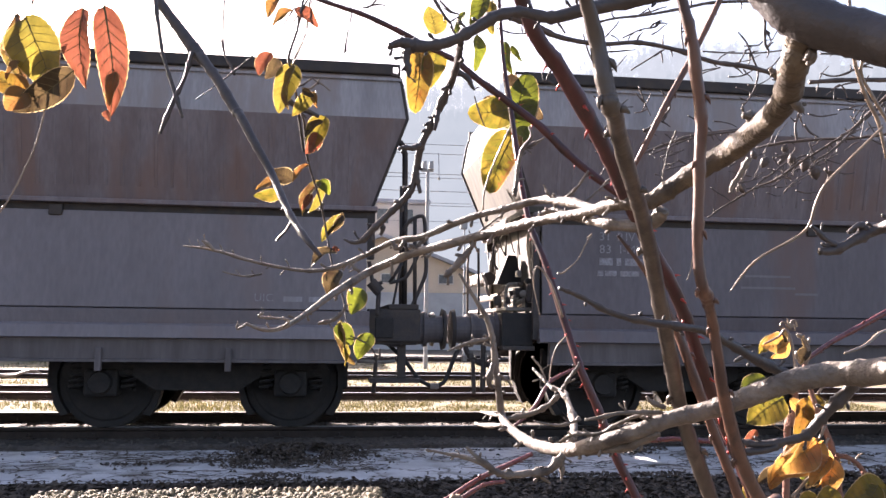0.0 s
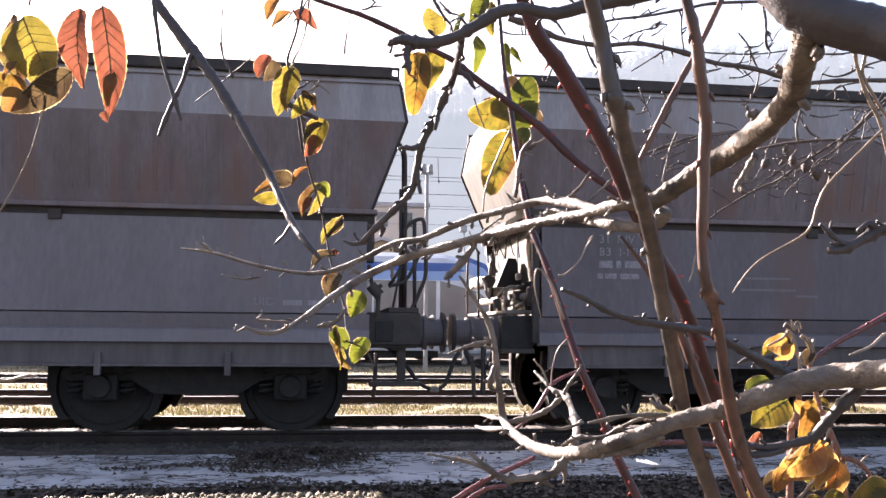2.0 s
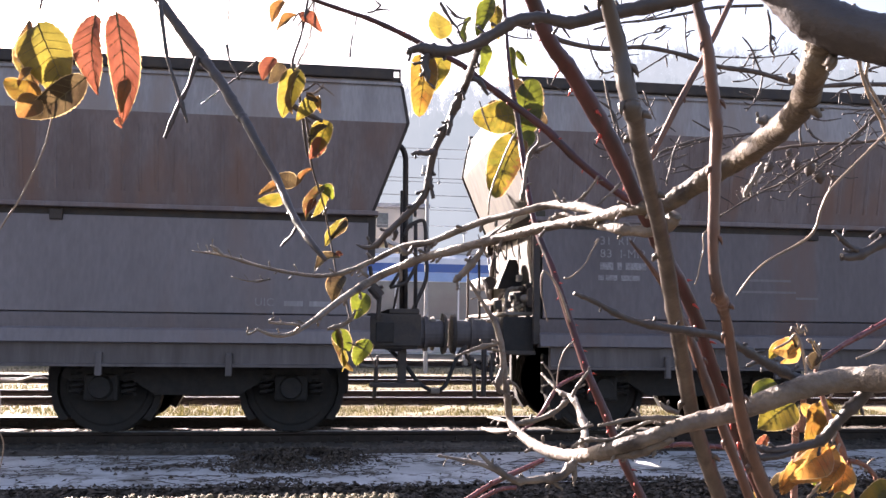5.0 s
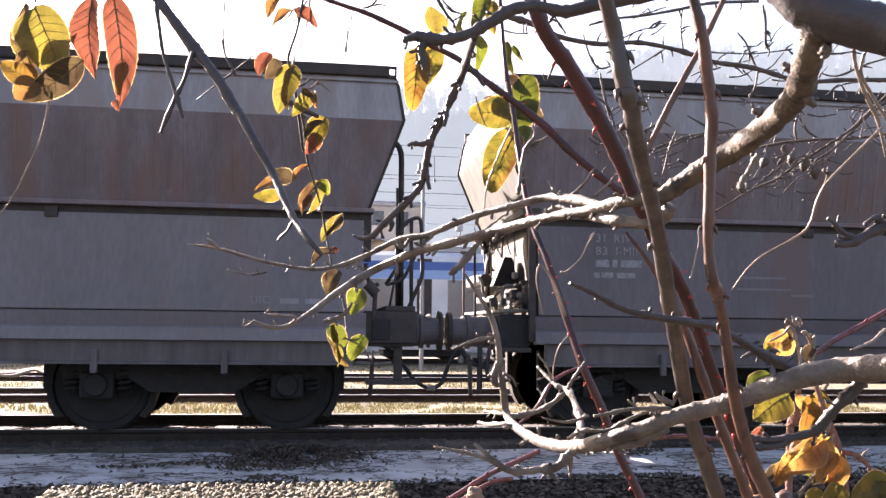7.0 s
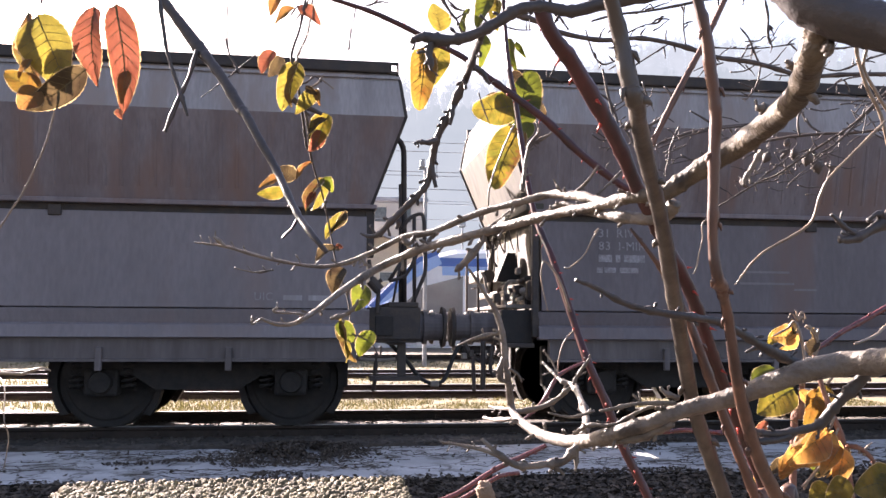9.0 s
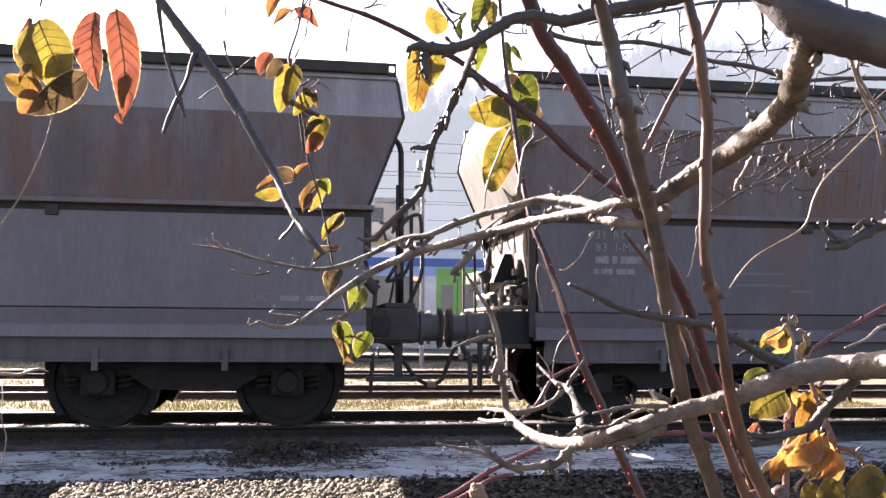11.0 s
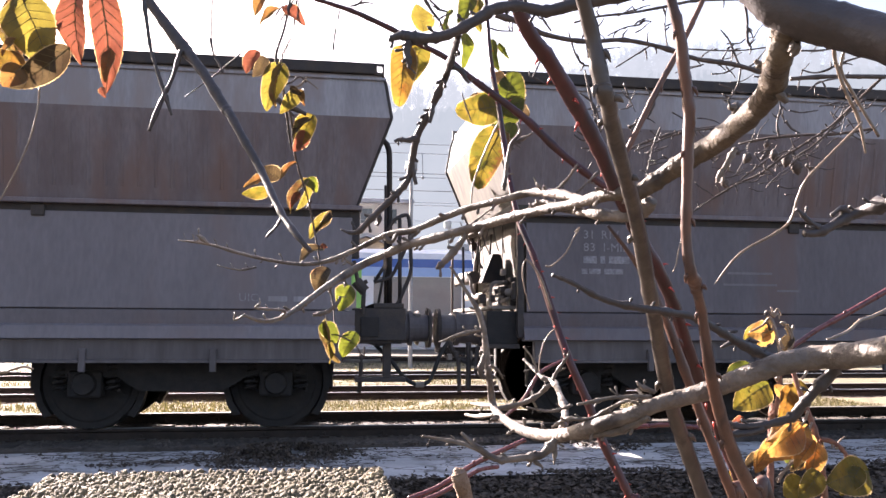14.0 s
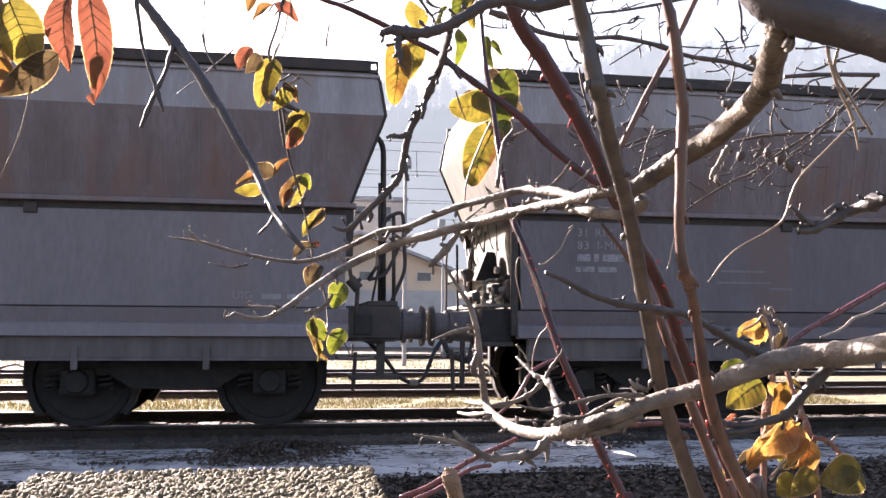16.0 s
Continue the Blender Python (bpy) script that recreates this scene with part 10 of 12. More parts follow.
limb("twig", FAR_TREE, TWIG, [(0.748, 1.900, 1.465, 0.0014), (0.750, 1.900, 1.460, 0.0012), (0.752, 1.900, 1.457, 0.0018), (0.752, 1.900, 1.455, 0.0007)], 0.2)
limb("twig", FAR_TREE, TWIG, [(0.802, 1.900, 1.489, 0.0014), (0.803, 1.900, 1.500, 0.0012), (0.805, 1.900, 1.507, 0.0018), (0.805, 1.900, 1.510, 0.0007)], 0.2)
limb("twig", FAR_TREE, TWIG, [(0.785, 1.900, 1.483, 0.0014), (0.778, 1.900, 1.488, 0.0012), (0.771, 1.900, 1.492, 0.0018), (0.770, 1.900, 1.493, 0.0007)], 0.2)
limb("twig", FAR_TREE, TWIG, [(0.866, 1.900, 1.510, 0.0014), (0.872, 1.900, 1.517, 0.0012), (0.878, 1.900, 1.522, 0.0018), (0.879, 1.900, 1.523, 0.0007)], 0.2)
limb("twig", FAR_TREE, TWIG, [(0.840, 1.900, 1.504, 0.0014), (0.840, 1.900, 1.510, 0.0012), (0.839, 1.900, 1.515, 0.0018), (0.839, 1.900, 1.517, 0.0007)], 0.2)
limb("twig", FAR_TREE, TWIG, [(0.898, 1.900, 1.518, 0.0014), (0.905, 1.900, 1.509, 0.0012), (0.913, 1.900, 1.503, 0.0018), (0.914, 1.900, 1.501, 0.0007)], 0.2)
limb("twig", FAR_TREE, TWIG, [(0.959, 1.900, 1.528, 0.0014), (0.951, 1.900, 1.521, 0.0012), (0.943, 1.900, 1.516, 0.0018), (0.941, 1.900, 1.515, 0.0007)], 0.2)
limb("twig", FAR_TREE, TWIG, [(0.777, 1.900, 1.430, 0.0012), (0.835, 1.900, 1.444, 0.0017), (0.891, 1.900, 1.457, 0.0020), (0.964, 1.900, 1.477, 0.0022)], 0.12)
limb("twig", FAR_TREE, TWIG, [(0.786, 1.900, 1.432, 0.0014), (0.789, 1.900, 1.438, 0.0012), (0.791, 1.900, 1.442, 0.0018), (0.792, 1.900, 1.444, 0.0007)], 0.2)
limb("twig", FAR_TREE, TWIG, [(0.788, 1.900, 1.433, 0.0014), (0.787, 1.900, 1.438, 0.0012), (0.786, 1.900, 1.442, 0.0018), (0.786, 1.900, 1.444, 0.0007)], 0.2)
limb("twig", FAR_TREE, TWIG, [(0.868, 1.900, 1.452, 0.0014), (0.863, 1.900, 1.458, 0.0012), (0.857, 1.900, 1.462, 0.0018), (0.856, 1.900, 1.464, 0.0007)], 0.2)
limb("twig", FAR_TREE, TWIG, [(0.860, 1.900, 1.450, 0.0014), (0.858, 1.900, 1.439, 0.0012), (0.856, 1.900, 1.431, 0.0018), (0.855, 1.900, 1.428, 0.0007)], 0.2)
limb("twig", FAR_TREE, TWIG, [(0.932, 1.900, 1.468, 0.0014), (0.932, 1.900, 1.476, 0.0012), (0.931, 1.900, 1.480, 0.0018), (0.930, 1.900, 1.482, 0.0007)], 0.2)
limb("twig", FAR_TREE, TWIG, [(0.906, 1.900, 1.461, 0.0014), (0.899, 1.900, 1.470, 0.0012), (0.891, 1.900, 1.476, 0.0018), (0.890, 1.900, 1.478, 0.0007)], 0.2)
limb("twig", FAR_TREE, TWIG, [(1.073, 1.800, 1.423, 0.0016), (1.093, 1.800, 1.447, 0.0021), (1.118, 1.800, 1.461, 0.0023), (1.155, 1.800, 1.491, 0.0028), (1.213, 1.800, 1.545, 0.0030), (1.265, 1.800, 1.585, 0.0033)], 0.12)
limb("twig", FAR_TREE, TWIG, [(1.085, 1.800, 1.437, 0.0013), (1.093, 1.800, 1.445, 0.0012), (1.101, 1.800, 1.450, 0.0017), (1.103, 1.800, 1.452, 0.0007)], 0.2)
limb("twig", FAR_TREE, TWIG, [(1.085, 1.800, 1.437, 0.0013), (1.082, 1.800, 1.441, 0.0012), (1.079, 1.800, 1.444, 0.0017), (1.079, 1.800, 1.446, 0.0007)], 0.2)
limb("twig", FAR_TREE, TWIG, [(1.106, 1.800, 1.454, 0.0013), (1.111, 1.800, 1.446, 0.0012), (1.115, 1.800, 1.440, 0.0017), (1.116, 1.800, 1.438, 0.0007)], 0.2)
limb("twig", FAR_TREE, TWIG, [(1.098, 1.800, 1.450, 0.0013), (1.093, 1.800, 1.443, 0.0012), (1.088, 1.800, 1.438, 0.0017), (1.087, 1.800, 1.436, 0.0007)], 0.2)
limb("twig", FAR_TREE, TWIG, [(1.120, 1.800, 1.462, 0.0013), (1.119, 1.800, 1.470, 0.0012), (1.117, 1.800, 1.476, 0.0017), (1.117, 1.800, 1.478, 0.0007)], 0.2)
limb("twig", FAR_TREE, TWIG, [(1.134, 1.800, 1.473, 0.0013), (1.129, 1.800, 1.477, 0.0012), (1.125, 1.800, 1.480, 0.0017), (1.124, 1.800, 1.481, 0.0007)], 0.2)
limb("twig", FAR_TREE, TWIG, [(1.170, 1.800, 1.505, 0.0013), (1.166, 1.800, 1.514, 0.0012), (1.162, 1.800, 1.520, 0.0017), (1.161, 1.800, 1.522, 0.0007)], 0.2)
limb("twig", FAR_TREE, TWIG, [(1.179, 1.800, 1.513, 0.0013), (1.175, 1.800, 1.509, 0.0012), (1.171, 1.800, 1.506, 0.0017), (1.170, 1.800, 1.505, 0.0007)], 0.2)
limb("twig", FAR_TREE, TWIG, [(1.261, 1.800, 1.582, 0.0013), (1.261, 1.800, 1.571, 0.0012), (1.262, 1.800, 1.564, 0.0017), (1.262, 1.800, 1.561, 0.0007)], 0.2)
limb("twig", FAR_TREE, TWIG, [(1.246, 1.800, 1.571, 0.0013), (1.253, 1.800, 1.579, 0.0012), (1.259, 1.800, 1.584, 0.0017), (1.261, 1.800, 1.586, 0.0007)], 0.2)
limb("twig", FAR_TREE, TWIG, [(1.087, 1.950, 1.423, 0.0011), (1.111, 1.950, 1.452, 0.0014), (1.139, 1.950, 1.464, 0.0015), (1.179, 1.950, 1.478, 0.0016)], 0.12)
limb("twig", FAR_TREE, TWIG, [(1.089, 1.950, 1.426, 0.0014), (1.084, 1.950, 1.432, 0.0013), (1.079, 1.950, 1.436, 0.0019), (1.078, 1.950, 1.438, 0.0008)], 0.2)
limb("twig", FAR_TREE, TWIG, [(1.103, 1.950, 1.442, 0.0014), (1.108, 1.950, 1.432, 0.0013), (1.113, 1.950, 1.425, 0.0019), (1.114, 1.950, 1.422, 0.0008)], 0.2)
limb("twig", FAR_TREE, TWIG, [(1.126, 1.950, 1.458, 0.0014), (1.128, 1.950, 1.451, 0.0013), (1.131, 1.950, 1.447, 0.0019), (1.131, 1.950, 1.445, 0.0008)], 0.2)
limb("twig", FAR_TREE, TWIG, [(1.122, 1.950, 1.456, 0.0014), (1.122, 1.950, 1.445, 0.0013), (1.121, 1.950, 1.437, 0.0019), (1.121, 1.950, 1.434, 0.0008)], 0.2)
limb("twig", FAR_TREE, TWIG, [(1.166, 1.950, 1.473, 0.0014), (1.158, 1.950, 1.483, 0.0013), (1.150, 1.950, 1.489, 0.0019), (1.149, 1.950, 1.491, 0.0008)], 0.2)
limb("twig", FAR_TREE, TWIG, [(1.150, 1.950, 1.467, 0.0014), (1.156, 1.950, 1.477, 0.0013), (1.163, 1.950, 1.484, 0.0019), (1.164, 1.950, 1.486, 0.0008)], 0.2)
limb("twig", FAR_TREE, TWIG, [(0.745, 1.850, 1.394, 0.0011), (0.757, 1.850, 1.433, 0.0014), (0.764, 1.850, 1.469, 0.0017), (0.782, 1.850, 1.512, 0.0019)], 0.12)
limb("twig", FAR_TREE, TWIG, [(0.751, 1.850, 1.412, 0.0013), (0.750, 1.850, 1.402, 0.0012), (0.749, 1.850, 1.395, 0.0018), (0.749, 1.850, 1.392, 0.0007)], 0.2)
limb("twig", FAR_TREE, TWIG, [(0.748, 1.850, 1.402, 0.0013), (0.740, 1.850, 1.406, 0.0012), (0.732, 1.850, 1.408, 0.0018), (0.731, 1.850, 1.409, 0.0007)], 0.2)
limb("twig", FAR_TREE, TWIG, [(0.763, 1.850, 1.465, 0.0013), (0.757, 1.850, 1.455, 0.0012), (0.750, 1.850, 1.448, 0.0018), (0.749, 1.850, 1.445, 0.0007)], 0.2)
limb("twig", FAR_TREE, TWIG, [(0.760, 1.850, 1.453, 0.0013), (0.767, 1.850, 1.458, 0.0012), (0.773, 1.850, 1.462, 0.0018), (0.774, 1.850, 1.463, 0.0007)], 0.2)
limb("twig", FAR_TREE, TWIG, [(0.775, 1.850, 1.495, 0.0013), (0.780, 1.850, 1.485, 0.0012), (0.785, 1.850, 1.478, 0.0018), (0.786, 1.850, 1.476, 0.0007)], 0.2)
limb("twig", FAR_TREE, TWIG, [(0.772, 1.850, 1.488, 0.0013), (0.765, 1.850, 1.495, 0.0012), (0.758, 1.850, 1.500, 0.0018), (0.757, 1.850, 1.501, 0.0007)], 0.2)
limb("twig", FAR_TREE, TWIG, [(0.606, 1.750, 1.493, 0.0018), (0.630, 1.750, 1.458, 0.0020), (0.642, 1.750, 1.428, 0.0016)], 0.12)
limb("twig", FAR_TREE, TWIG, [(0.627, 1.750, 1.463, 0.0012), (0.629, 1.750, 1.467, 0.0011), (0.630, 1.750, 1.469, 0.0017), (0.631, 1.750, 1.470, 0.0007)], 0.2)
limb("twig", FAR_TREE, TWIG, [(0.608, 1.750, 1.490, 0.0012), (0.613, 1.750, 1.496, 0.0011), (0.619, 1.750, 1.500, 0.0017), (0.620, 1.750, 1.502, 0.0007)], 0.2)
limb("twig", FAR_TREE, TWIG, [(0.634, 1.750, 1.447, 0.0012), (0.628, 1.750, 1.441, 0.0011), (0.622, 1.750, 1.437, 0.0017), (0.620, 1.750, 1.435, 0.0007)], 0.2)
limb("twig", FAR_TREE, TWIG, [(0.640, 1.750, 1.434, 0.0012), (0.637, 1.750, 1.443, 0.0011), (0.634, 1.750, 1.448, 0.0017), (0.634, 1.750, 1.451, 0.0007)], 0.2)
cone(FAR_TREE, (1.091, 1.900, 1.463), 0.034, 0.3)
cone(FAR_TREE, (1.122, 1.900, 1.454), 0.036, -0.2)
cone(FAR_TREE, (1.146, 1.900, 1.438), 0.04, 0.35)
cone(FAR_TREE, (1.020, 1.900, 1.455), 0.03, -0.5)
cone(FAR_TREE, (0.995, 1.900, 1.472), 0.024, 0.6)
cone(FAR_TREE, (0.962, 1.900, 1.394), 0.03, 0.5)
cone(FAR_TREE, (1.072, 1.900, 1.492), 0.022, -0.4)
CANE_A = thing("bramble_cane", (0.4, 1.0, -0.16), "thick grey-brown woody cane with a swollen joint", "cane", "bramble canes")
limb("stem", CANE_A, CANE_GREY, [(0.113, 0.400, 1.270, 0.0034), (0.121, 0.410, 1.249, 0.0036), (0.129, 0.420, 1.233, 0.0038), (0.139, 0.430, 1.211, 0.0044), (0.143, 0.430, 1.190, 0.0049), (0.145, 0.430, 1.181, 0.0048), (0.146, 0.430, 1.177, 0.0053), (0.152, 0.440, 1.174, 0.0049), (0.164, 0.470, 1.173, 0.0051), (0.188, 0.520, 1.160, 0.0053), (0.218, 0.580, 1.145, 0.0057), (0.244, 0.630, 1.123, 0.0062), (0.279, 0.700, 1.087, 0.0069), (0.316, 0.770, 1.044, 0.0075), (0.353, 0.840, 0.998, 0.0079), (0.376, 0.870, 0.956, 0.0082), (0.404, 0.900, 0.911, 0.0085), (0.433, 0.920, 0.853, 0.0086), (0.462, 0.940, 0.796, 0.0086), (0.677, 1.088, 0.233, 0.0091), (0.781, 1.160, -0.180, 0.0104)], 0.03)
buds(CANE_A, CANE_GREY, 9)
CANE_B = thing("bramble_cane", (0.4, 1.0, -0.16), "tall reddish-brown cane with a knot", "cane", "bramble canes")
limb("stem", CANE_B, CANE_BROWN, [(0.244, 0.590, 1.370, 0.0037), (0.258, 0.600, 1.313, 0.0039), (0.268, 0.603, 1.278, 0.0045), (0.273, 0.607, 1.249, 0.0048), (0.278, 0.610, 1.220, 0.0048), (0.277, 0.612, 1.185, 0.0047), (0.276, 0.613, 1.151, 0.0045), (0.276, 0.615, 1.118, 0.0041), (0.280, 0.617, 1.093, 0.0044), (0.288, 0.628, 1.087, 0.0057), (0.295, 0.639, 1.079, 0.0042), (0.303, 0.649, 1.064, 0.0043), (0.313, 0.660, 1.028, 0.0047), (0.328, 0.680, 0.996, 0.0053), (0.348, 0.700, 0.957, 0.0058), (0.371, 0.720, 0.925, 0.0060), (0.398, 0.740, 0.892, 0.0061), (0.425, 0.760, 0.859, 0.0061), (0.624, 0.908, 0.249, 0.0064), (0.721, 0.980, -0.180, 0.0074)], 0.05)
buds(CANE_B, CANE_BROWN, 9)
CANE_C = thing("bramble_cane", (0.4, 1.0, -0.16), "thick dark red thorny bramble cane", "cane", "bramble canes")
limb("stem", CANE_C, CANE_RED, [(0.120, 0.660, 1.390, 0.0054), (0.156, 0.700, 1.348, 0.0063), (0.178, 0.714, 1.310, 0.0069), (0.200, 0.729, 1.291, 0.0074), (0.230, 0.743, 1.253, 0.0076), (0.252, 0.752, 1.221, 0.0072), (0.269, 0.762, 1.191, 0.0068), (0.289, 0.771, 1.159, 0.0065), (0.306, 0.781, 1.134, 0.0065), (0.328, 0.790, 1.103, 0.0066), (0.351, 0.808, 1.068, 0.0063), (0.373, 0.827, 1.027, 0.0064), (0.395, 0.845, 0.990, 0.0065), (0.420, 0.863, 0.951, 0.0072), (0.444, 0.882, 0.913, 0.0073), (0.474, 0.900, 0.863, 0.0075), (0.503, 0.918, 0.812, 0.0075), (0.717, 1.054, 0.237, 0.0078), (0.822, 1.120, -0.180, 0.0090)], 0.05)
thorns(CANE_C, CANE_RED, 3)
CANE_D = thing("bramble_cane", (0.4, 1.0, -0.16), "slender orange-brown bare cane", "cane", "bramble canes")
limb("stem", CANE_D, CANE_BROWN, [(0.272, 0.780, 1.148, 0.0014), (0.292, 0.783, 1.125, 0.0021), (0.307, 0.786, 1.105, 0.0028), (0.331, 0.789, 1.063, 0.0042), (0.351, 0.791, 1.012, 0.0047), (0.370, 0.794, 0.964, 0.0047), (0.390, 0.797, 0.917, 0.0047), (0.405, 0.800, 0.882, 0.0047), (0.419, 0.803, 0.847, 0.0047), (0.525, 0.824, 0.245, 0.0050), (0.577, 0.834, -0.180, 0.0057)], 0.05)
buds(CANE_D, CANE_BROWN, 9)
CANE_E = thing("bramble_cane", (0.4, 1.0, -0.16), "thin dark bramble shoot reddening along its length", "cane", "bramble canes")
limb("stem", CANE_E, CANE_RED, [(-0.116, 1.200, 1.555, 0.0028), (-0.033, 1.200, 1.522, 0.0031), (0.010, 1.196, 1.507, 0.0031), (0.049, 1.191, 1.494, 0.0035), (0.101, 1.187, 1.471, 0.0038), (0.136, 1.183, 1.452, 0.0038), (0.176, 1.179, 1.432, 0.0042), (0.207, 1.174, 1.406, 0.0045), (0.247, 1.170, 1.377, 0.0052), (0.294, 1.163, 1.340, 0.0059), (0.332, 1.157, 1.302, 0.0055), (0.370, 1.150, 1.269, 0.0055), (0.403, 1.140, 1.242, 0.0048)], 0.05)
thorns(CANE_E, CANE_RED, 3)
CANE_F = thing("bramble_cane", (0.4, 1.0, -0.16), "red-purple bramble cane with a side shoot", "cane", "bramble canes")
limb("stem", CANE_F, CANE_RED, [(0.318, 1.600, 1.756, 0.0034), (0.326, 1.600, 1.639, 0.0043), (0.323, 1.550, 1.540, 0.0046), (0.325, 1.500, 1.453, 0.0049), (0.324, 1.450, 1.371, 0.0051), (0.327, 1.417, 1.296, 0.0050), (0.334, 1.383, 1.226, 0.0053), (0.347, 1.350, 1.173, 0.0055), (0.360, 1.327, 1.118, 0.0058), (0.375, 1.303, 1.052, 0.0061), (0.387, 1.280, 1.000, 0.0063), (0.411, 1.272, 0.942, 0.0067), (0.434, 1.265, 0.878, 0.0066), (0.457, 1.258, 0.830, 0.0066), (0.473, 1.250, 0.791, 0.0065), (0.490, 1.242, 0.752, 0.0065), (0.613, 1.187, 0.208, 0.0069), (0.673, 1.160, -0.180, 0.0078)], 0.05)
thorns(CANE_F, CANE_RED, 2)
CANE_G = thing("bramble_cane", (0.4, 1.0, -0.16), "orange-brown cane crossing behind the limbs", "cane", "bramble canes")
limb("stem", CANE_G, CANE_BROWN, [(0.507, 0.950, 1.551, 0.0030), (0.466, 0.950, 1.467, 0.0033), (0.430, 0.950, 1.394, 0.0035), (0.409, 0.950, 1.356, 0.0038), (0.387, 0.950, 1.316, 0.0038), (0.366, 0.950, 1.275, 0.0034), (0.350, 0.950, 1.246, 0.0026)], 0.05)
buds(CANE_G, CANE_BROWN, 9)
CANE_H = thing("bramble_cane", (0.4, 1.0, -0.16), "thin crimson bramble shoot", "cane", "bramble canes")
limb("stem", CANE_H, CANE_PINK, [(0.669, 1.140, 1.023, 0.0031), (0.710, 1.140, 1.049, 0.0038), (0.754, 1.140, 1.071, 0.0042), (0.817, 1.140, 1.104, 0.0042), (0.899, 1.140, 1.148, 0.0043)], 0.05)
buds(CANE_H, CANE_PINK, 9)
CANE_I = thing("bramble_cane", (0.4, 1.0, -0.16), "dark red bramble shoots lying low", "cane", "bramble canes")
limb("stem", CANE_I, CANE_PINK, [(0.090, 0.850, 0.883, 0.0026), (0.117, 0.850, 0.897, 0.0026), (0.150, 0.850, 0.912, 0.0026), (0.178, 0.850, 0.926, 0.0027), (0.206, 0.850, 0.939, 0.0022)], 0.05)
buds(CANE_I, CANE_PINK, 9)
CANE_J = thing("bramble_cane", (0.4, 1.0, -0.16), "dark red bramble shoot lying low", "cane", "bramble canes")
limb("stem", CANE_J, CANE_PINK, [(0.094, 0.840, 0.879, 0.0023), (0.121, 0.840, 0.894, 0.0024), (0.153, 0.840, 0.908, 0.0021), (0.178, 0.840, 0.916, 0.0019)], 0.05)
buds(CANE_J, CANE_PINK, 9)
CANE_K = thing("bramble_cane", (0.4, 1.0, -0.16), "thin red bramble side shoot", "cane", "bramble canes")
limb("stem", CANE_K, CANE_PINK, [(0.279, 1.250, 0.920, 0.0021), (0.307, 1.260, 0.949, 0.0029), (0.343, 1.270, 0.981, 0.0029), (0.385, 1.280, 1.004, 0.0022)], 0.05)
buds(CANE_K, CANE_PINK, 9)
CANE_L = thing("bramble_cane", (0.4, 1.0, -0.16), "red bramble shoot lying across", "cane", "bramble canes")
limb("stem", CANE_L, CANE_PINK, [(0.341, 0.900, 0.943, 0.0024), (0.373, 0.900, 0.943, 0.0026), (0.411, 0.900, 0.942, 0.0027), (0.443, 0.900, 0.937, 0.0027)], 0.05)
buds(CANE_L, CANE_PINK, 9)
CANE_M = thing("bramble_cane", (0.4, 1.0, -0.16), "short orange-brown leafy shoot", "cane", "bramble canes")
limb("stem", CANE_M, FUR_CANE, [(0.686, 1.200, 0.999, 0.0033), (0.694, 1.217, 0.965, 0.0044), (0.698, 1.233, 0.922, 0.0052), (0.697, 1.250, 0.886, 0.0052), (0.690, 1.270, 0.350, 0.0055), (0.684, 1.280, -0.180, 0.006)], 0.05)
buds(CANE_M, FUR_CANE, 9)
CANE_N = thing("bramble_cane", (0.4, 1.0, -0.16), "orange-brown arching bramble shoot", "cane", "bramble canes")
limb("stem", CANE_N, FUR_CANE, [(0.513, 0.880, 1.026, 0.0021), (0.518, 0.876, 0.996, 0.0027), (0.526, 0.872, 0.967, 0.0032), (0.535, 0.868, 0.938, 0.0034), (0.538, 0.864, 0.909, 0.0036), (0.537, 0.860, 0.875, 0.0036), (0.536, 0.856, 0.841, 0.0036), (0.527, 0.826, 0.242, 0.0038), (0.523, 0.812, -0.180, 0.0043)], 0.05)
buds(CANE_N, FUR_CANE, 9)
CANE_O = thing("bramble_cane", (0.4, 1.0, -0.16), "orange-brown side shoot with thorns", "cane", "bramble canes")
limb("stem", CANE_O, FUR_CANE, [(0.535, 0.860, 0.933, 0.0026), (0.551, 0.860, 0.928, 0.0026), (0.564, 0.860, 0.916, 0.0023), (0.576, 0.860, 0.895, 0.0023)], 0.05)
buds(CANE_O, FUR_CANE, 9)
CANE_P = thing("bramble_cane", (0.4, 1.0, -0.16), "long dry tan hanging tendril", "cane", "bramble canes")
limb("stem", CANE_P, TENDRIL, [(1.045, 1.500, 1.449, 0.0028), (0.985, 1.510, 1.389, 0.0028), (0.938, 1.520, 1.339, 0.0028), (0.923, 1.530, 1.303, 0.0028), (0.916, 1.540, 1.266, 0.0028), (0.895, 1.550, 1.241, 0.0029), (0.830, 1.560, 1.204, 0.0024), (0.801, 1.570, 1.176, 0.0024), (0.774, 1.580, 1.137, 0.0014)], 0.05)
buds(CANE_P, TENDRIL, 9)
CANE_Q = thing("bramble_cane", (0.4, 1.0, -0.16), "entwined dry tan vine stems", "cane", "bramble canes")
limb("stem", CANE_Q, TENDRIL, [(0.984, 1.500, 1.695, 0.0038), (0.990, 1.500, 1.611, 0.0043), (1.000, 1.510, 1.571, 0.0038), (1.026, 1.520, 1.514, 0.0038), (1.057, 1.530, 1.468, 0.0039), (1.078, 1.540, 1.398, 0.0024)], 0.05)
buds(CANE_Q, TENDRIL, 9)
CANE_R = thing("bramble_cane", (0.4, 1.0, -0.16), "entwined dry tan vine stems", "cane", "bramble canes")
